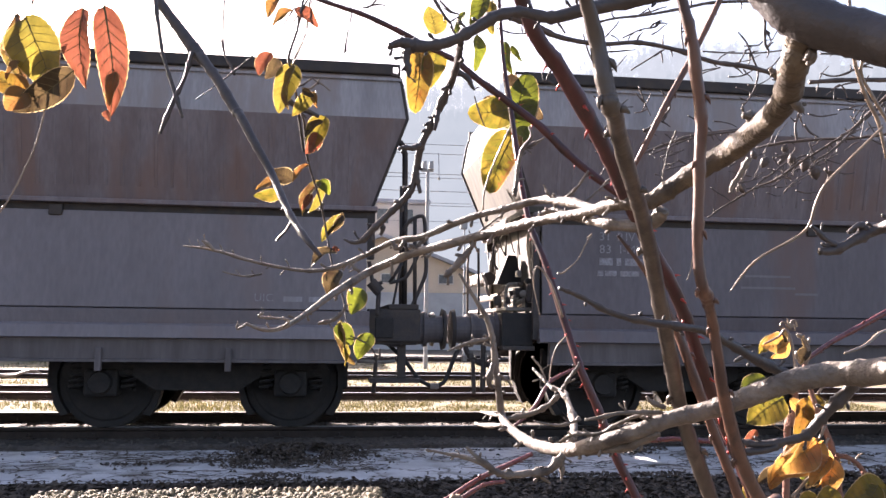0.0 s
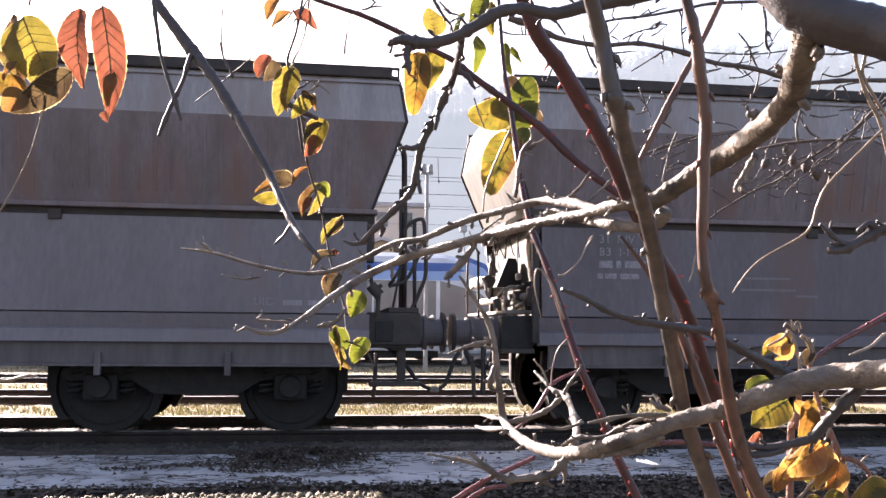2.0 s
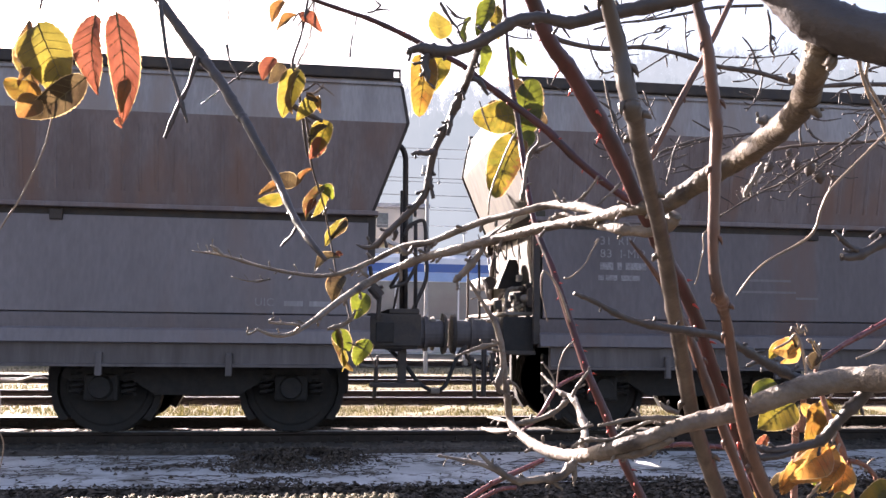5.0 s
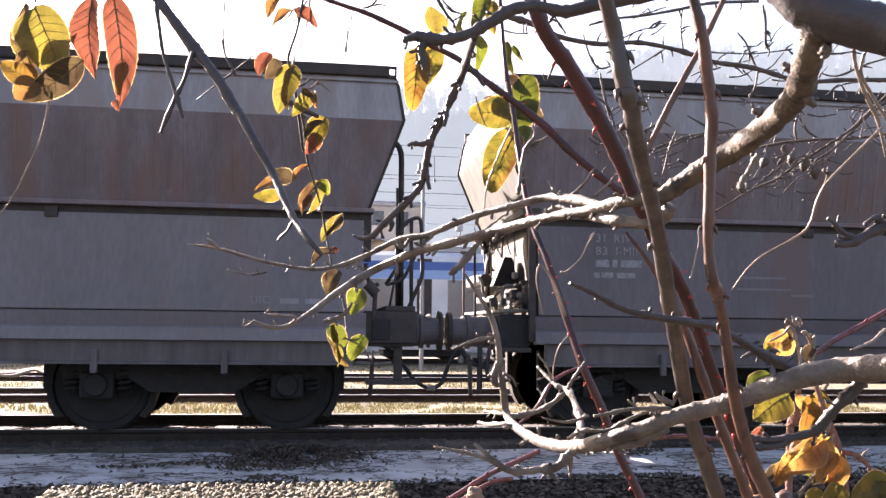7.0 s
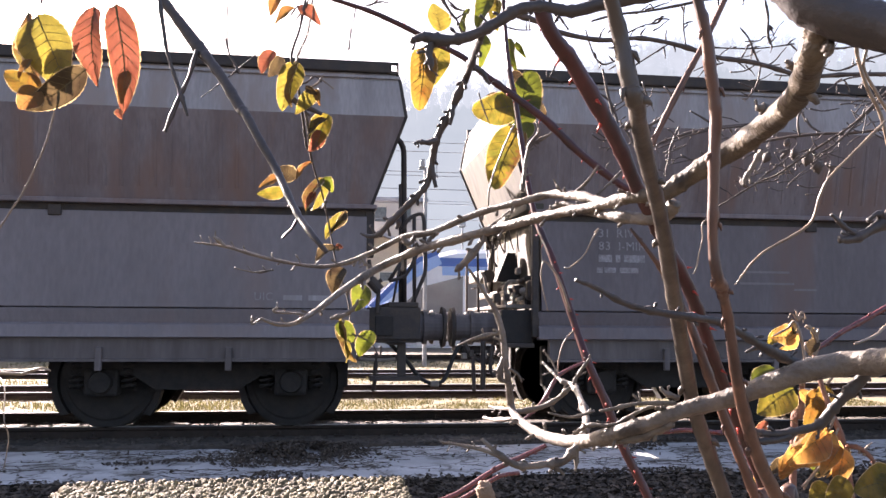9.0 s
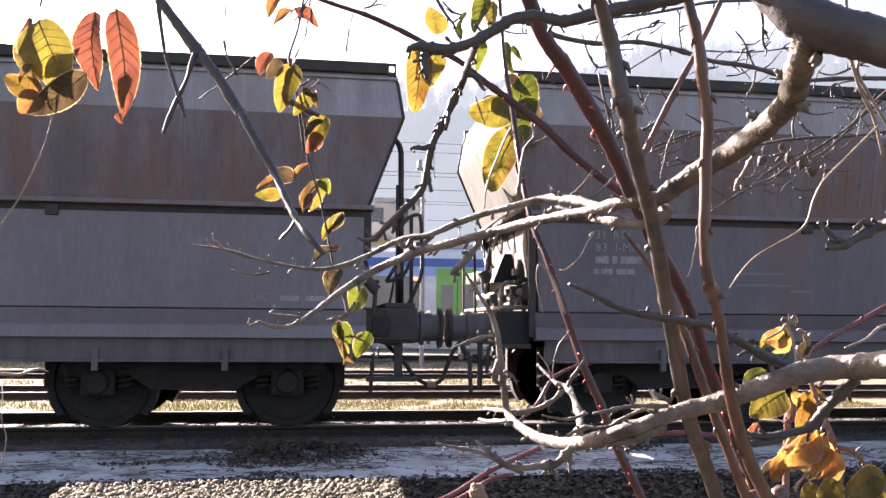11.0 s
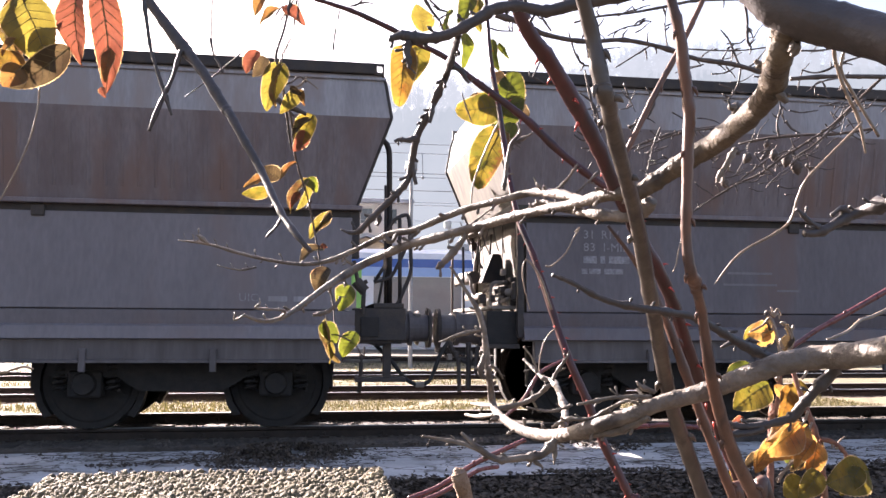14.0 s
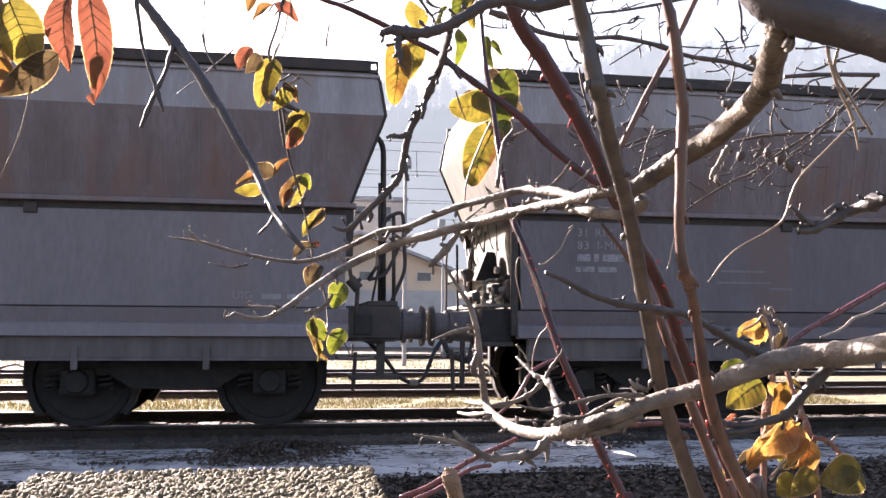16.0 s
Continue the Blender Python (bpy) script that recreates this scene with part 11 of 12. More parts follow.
limb("stem", CANE_R, TENDRIL, [(1.015, 1.500, 1.596, 0.0033), (1.013, 1.513, 1.556, 0.0034), (1.048, 1.527, 1.511, 0.0034), (1.108, 1.540, 1.433, 0.0029)], 0.05)
buds(CANE_R, TENDRIL, 9)
CANE_S = thing("bramble_cane", (0.4, 1.0, -0.16), "thin pale curling dry tendril", "cane", "bramble canes")
limb("stem", CANE_S, TENDRIL, [(0.404, 1.300, 1.201, 0.0015), (0.409, 1.300, 1.208, 0.0012), (0.400, 1.300, 1.192, 0.0012), (0.388, 1.300, 1.165, 0.0011), (0.365, 1.300, 1.145, 0.0015), (0.356, 1.300, 1.147, 0.0019)], 0.05)
buds(CANE_S, TENDRIL, 9)
CANE_T = thing("bramble_cane", (0.4, 1.0, -0.16), "thin pale curling dry tendril", "cane", "bramble canes")
limb("stem", CANE_T, TENDRIL, [(0.545, 1.200, 1.215, 0.0011), (0.538, 1.200, 1.202, 0.0011), (0.536, 1.200, 1.185, 0.0011), (0.529, 1.200, 1.165, 0.0011), (0.529, 1.200, 1.148, 0.0011), (0.522, 1.200, 1.130, 0.0011)], 0.05)
buds(CANE_T, TENDRIL, 9)
CANE_U = thing("bramble_cane", (0.4, 1.0, -0.16), "thin pale curling dry tendril", "cane", "bramble canes")
limb("stem", CANE_U, TENDRIL, [(0.372, 1.300, 1.051, 0.0011), (0.356, 1.300, 1.031, 0.0011), (0.347, 1.300, 1.005, 0.0011), (0.343, 1.300, 0.975, 0.0011)], 0.05)
buds(CANE_U, TENDRIL, 9)
CANE_V = thing("bramble_cane", (0.4, 1.0, -0.16), "thin hanging dry vine stem", "cane", "bramble canes")
limb("stem", CANE_V, TENDRIL, [(-0.370, 1.200, 1.366, 0.0016), (-0.371, 1.200, 1.339, 0.0013), (-0.379, 1.200, 1.297, 0.0013), (-0.391, 1.200, 1.263, 0.0013), (-0.409, 1.200, 1.221, 0.0013), (-0.428, 1.200, 1.187, 0.0013), (-0.500, 1.200, 1.040, 0.0015), (-0.620, 1.220, 0.500, 0.0018), (-0.640, 1.230, -0.180, 0.002)], 0.05)
buds(CANE_V, TENDRIL, 9)
CANE_W = thing("bramble_cane", (0.4, 1.0, -0.16), "thin pale grey shoot", "cane", "bramble canes")
limb("stem", CANE_W, TENDRIL, [(0.509, 0.800, 1.040, 0.0012), (0.548, 0.825, 1.048, 0.0015), (0.581, 0.850, 1.060, 0.0018), (0.623, 0.875, 1.069, 0.0019), (0.705, 0.900, 1.102, 0.0023)], 0.05)
buds(CANE_W, TENDRIL, 9)
CANE_X = thing("bramble_cane", (0.4, 1.0, -0.16), "pale dry twig at shrub edge", "cane", "bramble canes")
limb("stem", CANE_X, TENDRIL, [(-0.760, 1.480, -0.180, 0.005), (-0.720, 1.490, 0.400, 0.004), (-0.640, 1.500, 0.850, 0.0032), (-0.590, 1.500, 0.965, 0.003), (-0.527, 1.500, 0.975, 0.0028), (-0.493, 1.500, 0.974, 0.0028), (-0.478, 1.500, 0.979, 0.0024), (-0.461, 1.500, 0.983, 0.0020), (-0.447, 1.500, 0.979, 0.0012)], 0.05)
buds(CANE_X, TENDRIL, 9)
CANE_Y = thing("bramble_cane", (0.4, 1.0, -0.16), "thin dry stalk hanging from a low twig", "cane", "bramble canes")
limb("stem", CANE_Y, TENDRIL, [(-0.530, 1.500, 0.975, 0.0012), (-0.500, 1.450, 0.957, 0.0010), (-0.482, 1.400, 0.913, 0.0009), (-0.474, 1.400, 0.884, 0.0009), (-0.479, 1.400, 0.839, 0.0007)], 0.05)
CANE_Z = thing("bramble_cane", (0.4, 1.0, -0.16), "thin dark hooked vine shoot", "cane", "bramble canes")
limb("stem", CANE_Z, TENDRIL, [(0.365, 1.300, 1.078, 0.0019), (0.347, 1.300, 1.129, 0.0019), (0.325, 1.300, 1.155, 0.0015), (0.319, 1.300, 1.129, 0.0011), (0.330, 1.300, 1.078, 0.0008)], 0.05)
buds(CANE_Z, TENDRIL, 9)
HANGING = thing("hanging_branch", (-0.3, 1.9, 2.0), "dark hanging branch with bare side twigs", "branch")
limb("branch", HANGING, BARK_DARK, [(-0.526, 1.950, 1.960, 0.0110), (-0.415, 1.900, 1.817, 0.0107), (-0.369, 1.888, 1.759, 0.0107), (-0.324, 1.877, 1.699, 0.0111), (-0.279, 1.865, 1.639, 0.0137), (-0.258, 1.846, 1.612, 0.0104), (-0.226, 1.827, 1.567, 0.0103), (-0.188, 1.808, 1.504, 0.0112), (-0.171, 1.788, 1.479, 0.0091), (-0.143, 1.769, 1.427, 0.0085), (-0.107, 1.750, 1.364, 0.0079), (-0.081, 1.700, 1.306, 0.0072), (-0.057, 1.650, 1.257, 0.0065), (-0.029, 1.600, 1.215, 0.0059), (-0.005, 1.590, 1.187, 0.0036)], 0.06)
limb("twig", HANGING, BARK_DARK, [(-0.364, 1.850, 1.745, 0.0042), (-0.353, 1.850, 1.678, 0.0042), (-0.343, 1.850, 1.624, 0.0036), (-0.326, 1.850, 1.573, 0.0036), (-0.311, 1.850, 1.529, 0.0047), (-0.298, 1.850, 1.490, 0.0026)], 0.15)
limb("twig", HANGING, BARK_DARK, [(-0.283, 1.850, 1.631, 0.0047), (-0.298, 1.850, 1.572, 0.0042), (-0.316, 1.850, 1.529, 0.0047), (-0.332, 1.850, 1.484, 0.0047), (-0.342, 1.850, 1.455, 0.0031)], 0.15)
limb("twig", HANGING, BARK_DARK, [(-0.162, 1.900, 1.647, 0.0016), (-0.217, 1.900, 1.595, 0.0016), (-0.277, 1.900, 1.543, 0.0011)], 0.15)
limb("twig", HANGING, BARK_DARK, [(-0.227, 1.900, 1.780, 0.0016), (-0.228, 1.900, 1.704, 0.0016), (-0.224, 1.900, 1.651, 0.0022), (-0.212, 1.900, 1.626, 0.0022), (-0.201, 1.900, 1.604, 0.0027), (-0.203, 1.900, 1.602, 0.0011)], 0.15)
limb("twig", HANGING, BARK_DARK, [(-0.061, 1.650, 1.254, 0.0028), (-0.072, 1.650, 1.237, 0.0023), (-0.082, 1.650, 1.224, 0.0028), (-0.087, 1.650, 1.218, 0.0019)], 0.15)
limb("twig", HANGING, BARK_DARK, [(-0.080, 1.700, 1.282, 0.0024), (-0.075, 1.700, 1.295, 0.0024)], 0.15)
limb("twig", HANGING, BARK_DARK, [(0.047, 1.900, 1.772, 0.0011), (0.038, 1.900, 1.720, 0.0011), (0.037, 1.900, 1.666, 0.0017)], 0.15)
limb("twig", HANGING, TWIG, [(-0.505, 1.940, 1.935, 0.0026), (-0.480, 1.700, 1.870, 0.0024), (-0.424, 1.400, 1.720, 0.0020), (-0.394, 1.200, 1.485, 0.0014)], 0.1)
limb("twig", HANGING, TWIG, [(-0.505, 1.940, 1.935, 0.0026), (-0.480, 1.700, 1.870, 0.0024), (-0.322, 1.400, 1.720, 0.0020), (-0.292, 1.205, 1.506, 0.0014)], 0.1)
limb("twig", HANGING, TWIG, [(-0.505, 1.940, 1.935, 0.0026), (-0.480, 1.700, 1.870, 0.0024), (-0.350, 1.400, 1.720, 0.0020), (-0.320, 1.200, 1.499, 0.0014)], 0.1)
VINE = thing("leafy_vine", (0.0, 2.3, 1.2), "hanging vine with yellow, green and orange autumn leaves", "vine")
limb("stem", VINE, TWIG, [(-0.033, 2.200, 2.030, 0.0032), (-0.048, 2.200, 1.909, 0.0032), (-0.060, 2.225, 1.812, 0.0026), (-0.088, 2.250, 1.744, 0.0032), (-0.083, 2.275, 1.676, 0.0033), (-0.060, 2.300, 1.600, 0.0033), (-0.051, 2.350, 1.527, 0.0033), (-0.039, 2.400, 1.483, 0.0027), (-0.015, 2.450, 1.420, 0.0028), (0.002, 2.500, 1.355, 0.0028), (0.016, 2.467, 1.279, 0.0028), (0.030, 2.433, 1.214, 0.0028), (0.057, 2.400, 1.135, 0.0027), (0.065, 2.350, 1.058, 0.0020), (0.058, 2.300, 1.029, 0.0019)], 0.1)
limb("twig", VINE, TWIG, [(-0.052, 2.200, 1.901, 0.0019), (-0.072, 2.200, 1.862, 0.0025), (-0.093, 2.200, 1.824, 0.0013)], 0.2)
limb("twig", VINE, TWIG, [(-0.083, 2.250, 1.677, 0.0032), (-0.061, 2.250, 1.685, 0.0026), (-0.040, 2.250, 1.701, 0.0019), (-0.022, 2.250, 1.687, 0.0019)], 0.2)
limb("twig", VINE, TWIG, [(-0.010, 2.500, 1.395, 0.0035), (-0.002, 2.500, 1.412, 0.0043), (-0.015, 2.500, 1.387, 0.0028)], 0.2)
limb("twig", VINE, TWIG, [(-0.053, 2.300, 1.608, 0.0033), (-0.083, 2.300, 1.637, 0.0046), (-0.113, 2.300, 1.651, 0.0026)], 0.2)
leaf(VINE, LEAF_ORANGE, (-0.127, 2.200, 1.901), (-0.158, 2.200, 1.841), 0.0345, 0.4, 20, 0.45)
leaf(VINE, LEAF_ORANGE, (-0.092, 2.200, 1.866), (-0.147, 2.200, 1.825), 0.0345, 0.5, 35, 0.5)
leaf(VINE, LEAF_RED, (-0.086, 2.200, 1.871), (-0.025, 2.200, 1.828), 0.0431, 0.4, -25, 0.5)
leaf(VINE, LEAF_RED, (-0.148, 2.200, 1.752), (-0.173, 2.200, 1.690), 0.0403, 0.5, 15, 0.45)
leaf(VINE, LEAF_GREY, (-0.125, 2.205, 1.737), (-0.155, 2.205, 1.682), 0.0375, 0.5, -25, 0.5)
leaf(VINE, LEAF_YELLOW, (-0.097, 2.210, 1.728), (-0.119, 2.210, 1.599), 0.0665, 0.3, 10, 0.5)
# Mottled leaf laid over the yellow one for its shaded half.
leaf(VINE, LEAF_MIX, (-0.091, 2.195, 1.718), (-0.104, 2.195, 1.606), 0.0344, 0.4, 55, 0.6)
leaf(VINE, LEAF_YELLOW, (-0.044, 2.250, 1.668), (-0.082, 2.250, 1.599), 0.0412, 0.6, -15, 0.5)
leaf(VINE, LEAF_ORANGE, (-0.033, 2.245, 1.670), (-0.030, 2.245, 1.623), 0.0205, 0.6, 30, 0.5)
leaf(VINE, LEAF_GREY, (-0.065, 2.240, 1.667), (-0.032, 2.240, 1.651), 0.0190, 0.7, 20, 0.6)
leaf(VINE, LEAF_TURN, (0.002, 2.300, 1.614), (-0.052, 2.300, 1.520), 0.0601, 0.35, 8, 0.45)
leaf(VINE, LEAF_RED, (-0.016, 2.296, 1.566), (-0.054, 2.296, 1.513), 0.0420, 0.4, -12, 0.4)
leaf(VINE, LEAF_GREY, (-0.011, 2.290, 1.603), (-0.060, 2.290, 1.554), 0.0269, 0.5, 25, 0.5)
leaf(VINE, LEAF_GREY, (-0.089, 2.380, 1.451), (-0.144, 2.380, 1.483), 0.0498, 0.7, 0, 0.6)
leaf(VINE, LEAF_ORANGE, (-0.128, 2.385, 1.460), (-0.188, 2.385, 1.430), 0.0281, 0.45, 25, 0.5)
leaf(VINE, LEAF_TURN, (-0.115, 2.390, 1.424), (-0.190, 2.390, 1.404), 0.0375, 0.45, -20, 0.5)
leaf(VINE, LEAF_ORANGE, (-0.047, 2.360, 1.498), (-0.091, 2.360, 1.447), 0.0231, 0.4, 35, 0.5)
leaf(VINE, LEAF_MIX, (-0.019, 2.450, 1.471), (-0.067, 2.450, 1.372), 0.0416, 0.5, 40, 0.6)
leaf(VINE, LEAF_RED, (-0.037, 2.440, 1.428), (-0.062, 2.440, 1.381), 0.0223, 0.4, 10, 0.4)
leaf(VINE, LEAF_YELLOW, (-0.003, 2.455, 1.466), (-0.042, 2.455, 1.375), 0.0289, 0.5, -35, 0.5)
leaf(VINE, LEAF_GREEN, (-0.019, 2.450, 1.468), (0.015, 2.450, 1.431), 0.0384, 0.7, -20, 0.6)
leaf(VINE, LEAF_YELLOW, (0.050, 2.500, 1.381), (-0.007, 2.500, 1.301), 0.0392, 0.5, 25, 0.5)
leaf(VINE, LEAF_GREY, (0.056, 2.490, 1.383), (0.013, 2.490, 1.314), 0.0293, 0.5, -40, 0.6)
leaf(VINE, LEAF_GREY, (0.032, 2.450, 1.275), (-0.042, 2.450, 1.232), 0.0379, 0.96, 40, 0.55)
leaf(VINE, LEAF_RED, (0.024, 2.450, 1.278), (0.044, 2.450, 1.271), 0.0158, 0.48, 0, 0.55)
leaf(VINE, LEAF_GREY, (0.044, 2.400, 1.215), (0.011, 2.400, 1.142), 0.0525, 1.12, 20, 0.55)
leaf(VINE, LEAF_GREEN, (0.110, 2.400, 1.164), (0.073, 2.400, 1.097), 0.0619, 0.64, 20, 0.55)
limb("twig", VINE, BARK_DARK, [(-0.105, 2.270, 1.649, 0.0059), (-0.082, 2.270, 1.634, 0.0073), (-0.049, 2.270, 1.619, 0.0073), (-0.020, 2.270, 1.607, 0.0044)], 0.08)
limb("twig", VINE, TENDRIL, [(-0.065, 2.250, 1.676, 0.0022), (-0.048, 2.250, 1.674, 0.0029), (-0.033, 2.250, 1.684, 0.0029), (-0.022, 2.250, 1.696, 0.0022), (-0.019, 2.250, 1.702, 0.0015)], 0.15)
limb("twig", VINE, TENDRIL, [(-0.022, 2.250, 1.693, 0.0022), (-0.010, 2.250, 1.685, 0.0017), (0.009, 2.250, 1.672, 0.0022)], 0.15)
limb("twig", VINE, TENDRIL, [(-0.044, 2.200, 1.894, 0.0014), (-0.052, 2.200, 1.819, 0.0014), (-0.072, 2.200, 1.759, 0.0014), (-0.091, 2.200, 1.714, 0.0014), (-0.103, 2.200, 1.669, 0.0014)], 0.05)
limb("twig", VINE, TWIG, [(-0.086, 2.200, 1.871, 0.0021), (-0.103, 2.200, 1.843, 0.0017), (-0.113, 2.200, 1.824, 0.0014)], 0.15)
limb("twig", HANGING, TWIG, [(-0.231, 1.900, 1.678, 0.0018), (-0.223, 1.900, 1.644, 0.0018), (-0.213, 1.900, 1.627, 0.0025), (-0.201, 1.900, 1.603, 0.0025)], 0.15)
limb("twig", HANGING, TWIG, [(0.051, 1.900, 1.762, 0.0015), (0.044, 1.900, 1.720, 0.0015), (0.040, 1.900, 1.682, 0.0018), (0.036, 1.900, 1.662, 0.0012)], 0.15)
limb("stem", VINE, BARK_DARK, [(-0.061, 2.200, 1.938, 0.0037), (-0.067, 2.200, 1.893, 0.0037), (-0.080, 2.200, 1.813, 0.0036), (-0.100, 2.210, 1.743, 0.0036), (-0.090, 2.220, 1.706, 0.0037), (-0.080, 2.250, 1.659, 0.0035), (-0.071, 2.300, 1.604, 0.0034), (-0.065, 2.320, 1.563, 0.0033), (-0.058, 2.340, 1.525, 0.0033)], 0.08)
LOW_LEAVES = thing("leaf_cluster", (0.05, 2.3, 0.95), "hanging cluster of yellow-green curled leaves", "leaves")
leaf(LOW_LEAVES, LEAF_MIX, (0.022, 2.300, 1.070), (0.058, 2.300, 0.953), 0.0470, 0.5, 60, 0.5)
leaf(LOW_LEAVES, LEAF_GREEN, (0.026, 2.300, 1.065), (0.061, 2.300, 1.007), 0.0500, 0.3, -20, 0.3)
leaf(LOW_LEAVES, LEAF_GREEN, (0.107, 2.300, 1.041), (0.079, 2.300, 0.971), 0.0502, 0.3, 20, 0.3)
leaf(LOW_LEAVES, LEAF_YELLOW, (0.042, 2.300, 1.022), (0.051, 2.300, 0.956), 0.0323, 0.3, -60, 0.3)
limb("stem", LOW_LEAVES, TWIG, [(0.058, 2.300, 1.032, 0.0019), (0.108, 2.300, 1.008, 0.0019), (0.131, 2.300, 0.971, 0.0019), (0.135, 2.300, 1.000, 0.0032)], 0.1)
TOP_LEAVES = thing("leaf_spray", (0.3, 1.7, 1.6), "spray of backlit yellow-green serrated leaves on a thin shoot", "leaves")
SWAY_LEAF = thing("large_leaf", (0.2, 1.7, 1.6), "large backlit yellow leaf with brown edges", "leaf")
leaf(SWAY_LEAF, LEAF_SUN, (0.167, 1.700, 1.619), (0.169, 1.700, 1.491), 0.0556, 0.2, 10, 0.2, None, 0.4)
leaf(SWAY_LEAF, LEAF_TURN, (0.214, 1.705, 1.623), (0.192, 1.705, 1.543), 0.0513, 0.2, -10, 0.2, None, 0.4)
# Brown leaf added behind the large one to darken it like shade.
leaf(SWAY_LEAF, LEAF_GREY, (0.180, 1.712, 1.614), (0.192, 1.712, 1.563), 0.0224, 0.3, -25, 0.3)
leaf(TOP_LEAVES, LEAF_YELLOW, (0.199, 1.600, 1.614), (0.190, 1.600, 1.669), 0.0472, 0.2, 10, 0.2)
leaf(TOP_LEAVES, LEAF_GREEN, (0.277, 1.500, 1.663), (0.252, 1.500, 1.589), 0.0366, 0.3, 35, 0.3)
leaf(TOP_LEAVES, LEAF_GREEN, (0.268, 1.500, 1.584), (0.263, 1.500, 1.517), 0.0304, 0.3, -35, 0.3)
leaf(TOP_LEAVES, LEAF_YELLOW, (0.286, 1.500, 1.648), (0.290, 1.500, 1.586), 0.0305, 0.3, 50, 0.3)
leaf(TOP_LEAVES, LEAF_GREEN, (0.236, 1.500, 1.624), (0.229, 1.500, 1.572), 0.0243, 0.3, 60, 0.3)
leaf(TOP_LEAVES, LEAF_TURN, (0.397, 1.790, 1.523), (0.296, 1.790, 1.518), 0.0749, 0.15, 5, 0.12, None, 0.4)
# Brown leaf added behind to put shade on the leaf before it.
leaf(TOP_LEAVES, LEAF_GREY, (0.333, 1.804, 1.553), (0.400, 1.804, 1.507), 0.0401, 0.2, 10, 0.2)
leaf(TOP_LEAVES, LEAF_GREEN, (0.402, 1.800, 1.481), (0.419, 1.800, 1.611), 0.0777, 0.2, -12, 0.2, None, 0.4)
# Two brown leaves added behind to shade the green one.
leaf(TOP_LEAVES, LEAF_GREY, (0.385, 1.815, 1.543), (0.465, 1.815, 1.512), 0.0593, 0.2, -12, 0.2)
leaf(TOP_LEAVES, LEAF_GREY, (0.382, 1.812, 1.602), (0.419, 1.812, 1.569), 0.0284, 0.3, 10, 0.3)
leaf(TOP_LEAVES, LEAF_TURN, (0.376, 1.700, 1.457), (0.331, 1.700, 1.329), 0.0711, 0.2, 8, 0.18, LEAF_ORANGE, 0.4)
leaf(TOP_LEAVES, LEAF_GREEN, (0.403, 1.715, 1.474), (0.373, 1.715, 1.416), 0.0336, 0.3, 20, 0.3)
leaf(TOP_LEAVES, LEAF_GREEN, (0.330, 1.600, 1.606), (0.347, 1.600, 1.545), 0.0217, 0.4, 50, 0.3)
leaf(TOP_LEAVES, LEAF_GREEN, (0.347, 1.600, 1.601), (0.366, 1.600, 1.569), 0.0130, 0.4, 50, 0.3)
limb("twig", TOP_LEAVES, TWIG, [(0.294, 1.700, 1.525, 0.0015), (0.306, 1.700, 1.491, 0.0015), (0.315, 1.700, 1.463, 0.0010)], 0.1)
limb("stalk", TOP_LEAVES, TENDRIL, [(0.359, 1.650, 1.456, 0.0020), (0.336, 1.650, 1.407, 0.0019), (0.309, 1.650, 1.334, 0.0019), (0.304, 1.650, 1.287, 0.0014)], 0.1)
LEFT_LEAVES = thing("leaf_cluster", (-0.4, 1.1, 1.5), "withered orange and yellow leaves with a torn hole", "leaves")
leaf(LEFT_LEAVES, LEAF_YELLOW, (-0.394, 1.200, 1.482), (-0.359, 1.200, 1.377), 0.0722, 0.25, 12, 0.25)
# This leaf and the next are added for shade on the yellow leaf.
leaf(LEFT_LEAVES, LEAF_MIX, (-0.412, 1.215, 1.491), (-0.400, 1.215, 1.372), 0.0349, 0.4, 25, 0.4, None, 0.9)
leaf(LEFT_LEAVES, LEAF_GREY, (-0.326, 1.190, 1.405), (-0.405, 1.190, 1.349), 0.0405, 0.5, -22, 0.35)
leaf(LEFT_LEAVES, LEAF_SUN, (-0.386, 1.200, 1.374), (-0.432, 1.200, 1.404), 0.0377, 0.35, 28, 0.4)
leaf(LEFT_LEAVES, LEAF_ORANGE, (-0.386, 1.186, 1.378), (-0.407, 1.186, 1.348), 0.0341, 0.35, -15, 0.3)
# Small mottled leaf added behind as a shadow.
leaf(LEFT_LEAVES, LEAF_MIX, (-0.389, 1.214, 1.406), (-0.353, 1.214, 1.457), 0.0238, 0.3, 20, 0.5, None, 1.1)
leaf(LEFT_LEAVES, LEAF_ORANGE, (-0.398, 1.196, 1.419), (-0.415, 1.196, 1.393), 0.0156, 0.4, 30, 0.4)
leaf(LEFT_LEAVES, LEAF_RED, (-0.320, 1.200, 1.498), (-0.320, 1.200, 1.387), 0.0424, 0.3, 14, 0.35)
leaf(LEFT_LEAVES, LEAF_RED, (-0.291, 1.205, 1.505), (-0.286, 1.205, 1.352), 0.0441, 0.3, -16, 0.35)
leaf(LEFT_LEAVES, LEAF_ORANGE, (-0.279, 1.198, 1.410), (-0.283, 1.198, 1.364), 0.0204, 0.4, 20, 0.4)
leaf(LEFT_LEAVES, LEAF_RED, (-0.286, 1.200, 1.358), (-0.282, 1.200, 1.342), 0.0126, 0.6, 30, 0.5)
DRY_LEAVES = thing("leaf_cluster", (0.6, 0.95, 0.8), "withered ochre leaves on a leafy bramble shoot", "leaves")
leaf(DRY_LEAVES, LEAF_DRY, (0.533, 0.950, 1.046), (0.502, 0.950, 1.046), 0.0262, 0.3, 20, 0.3)
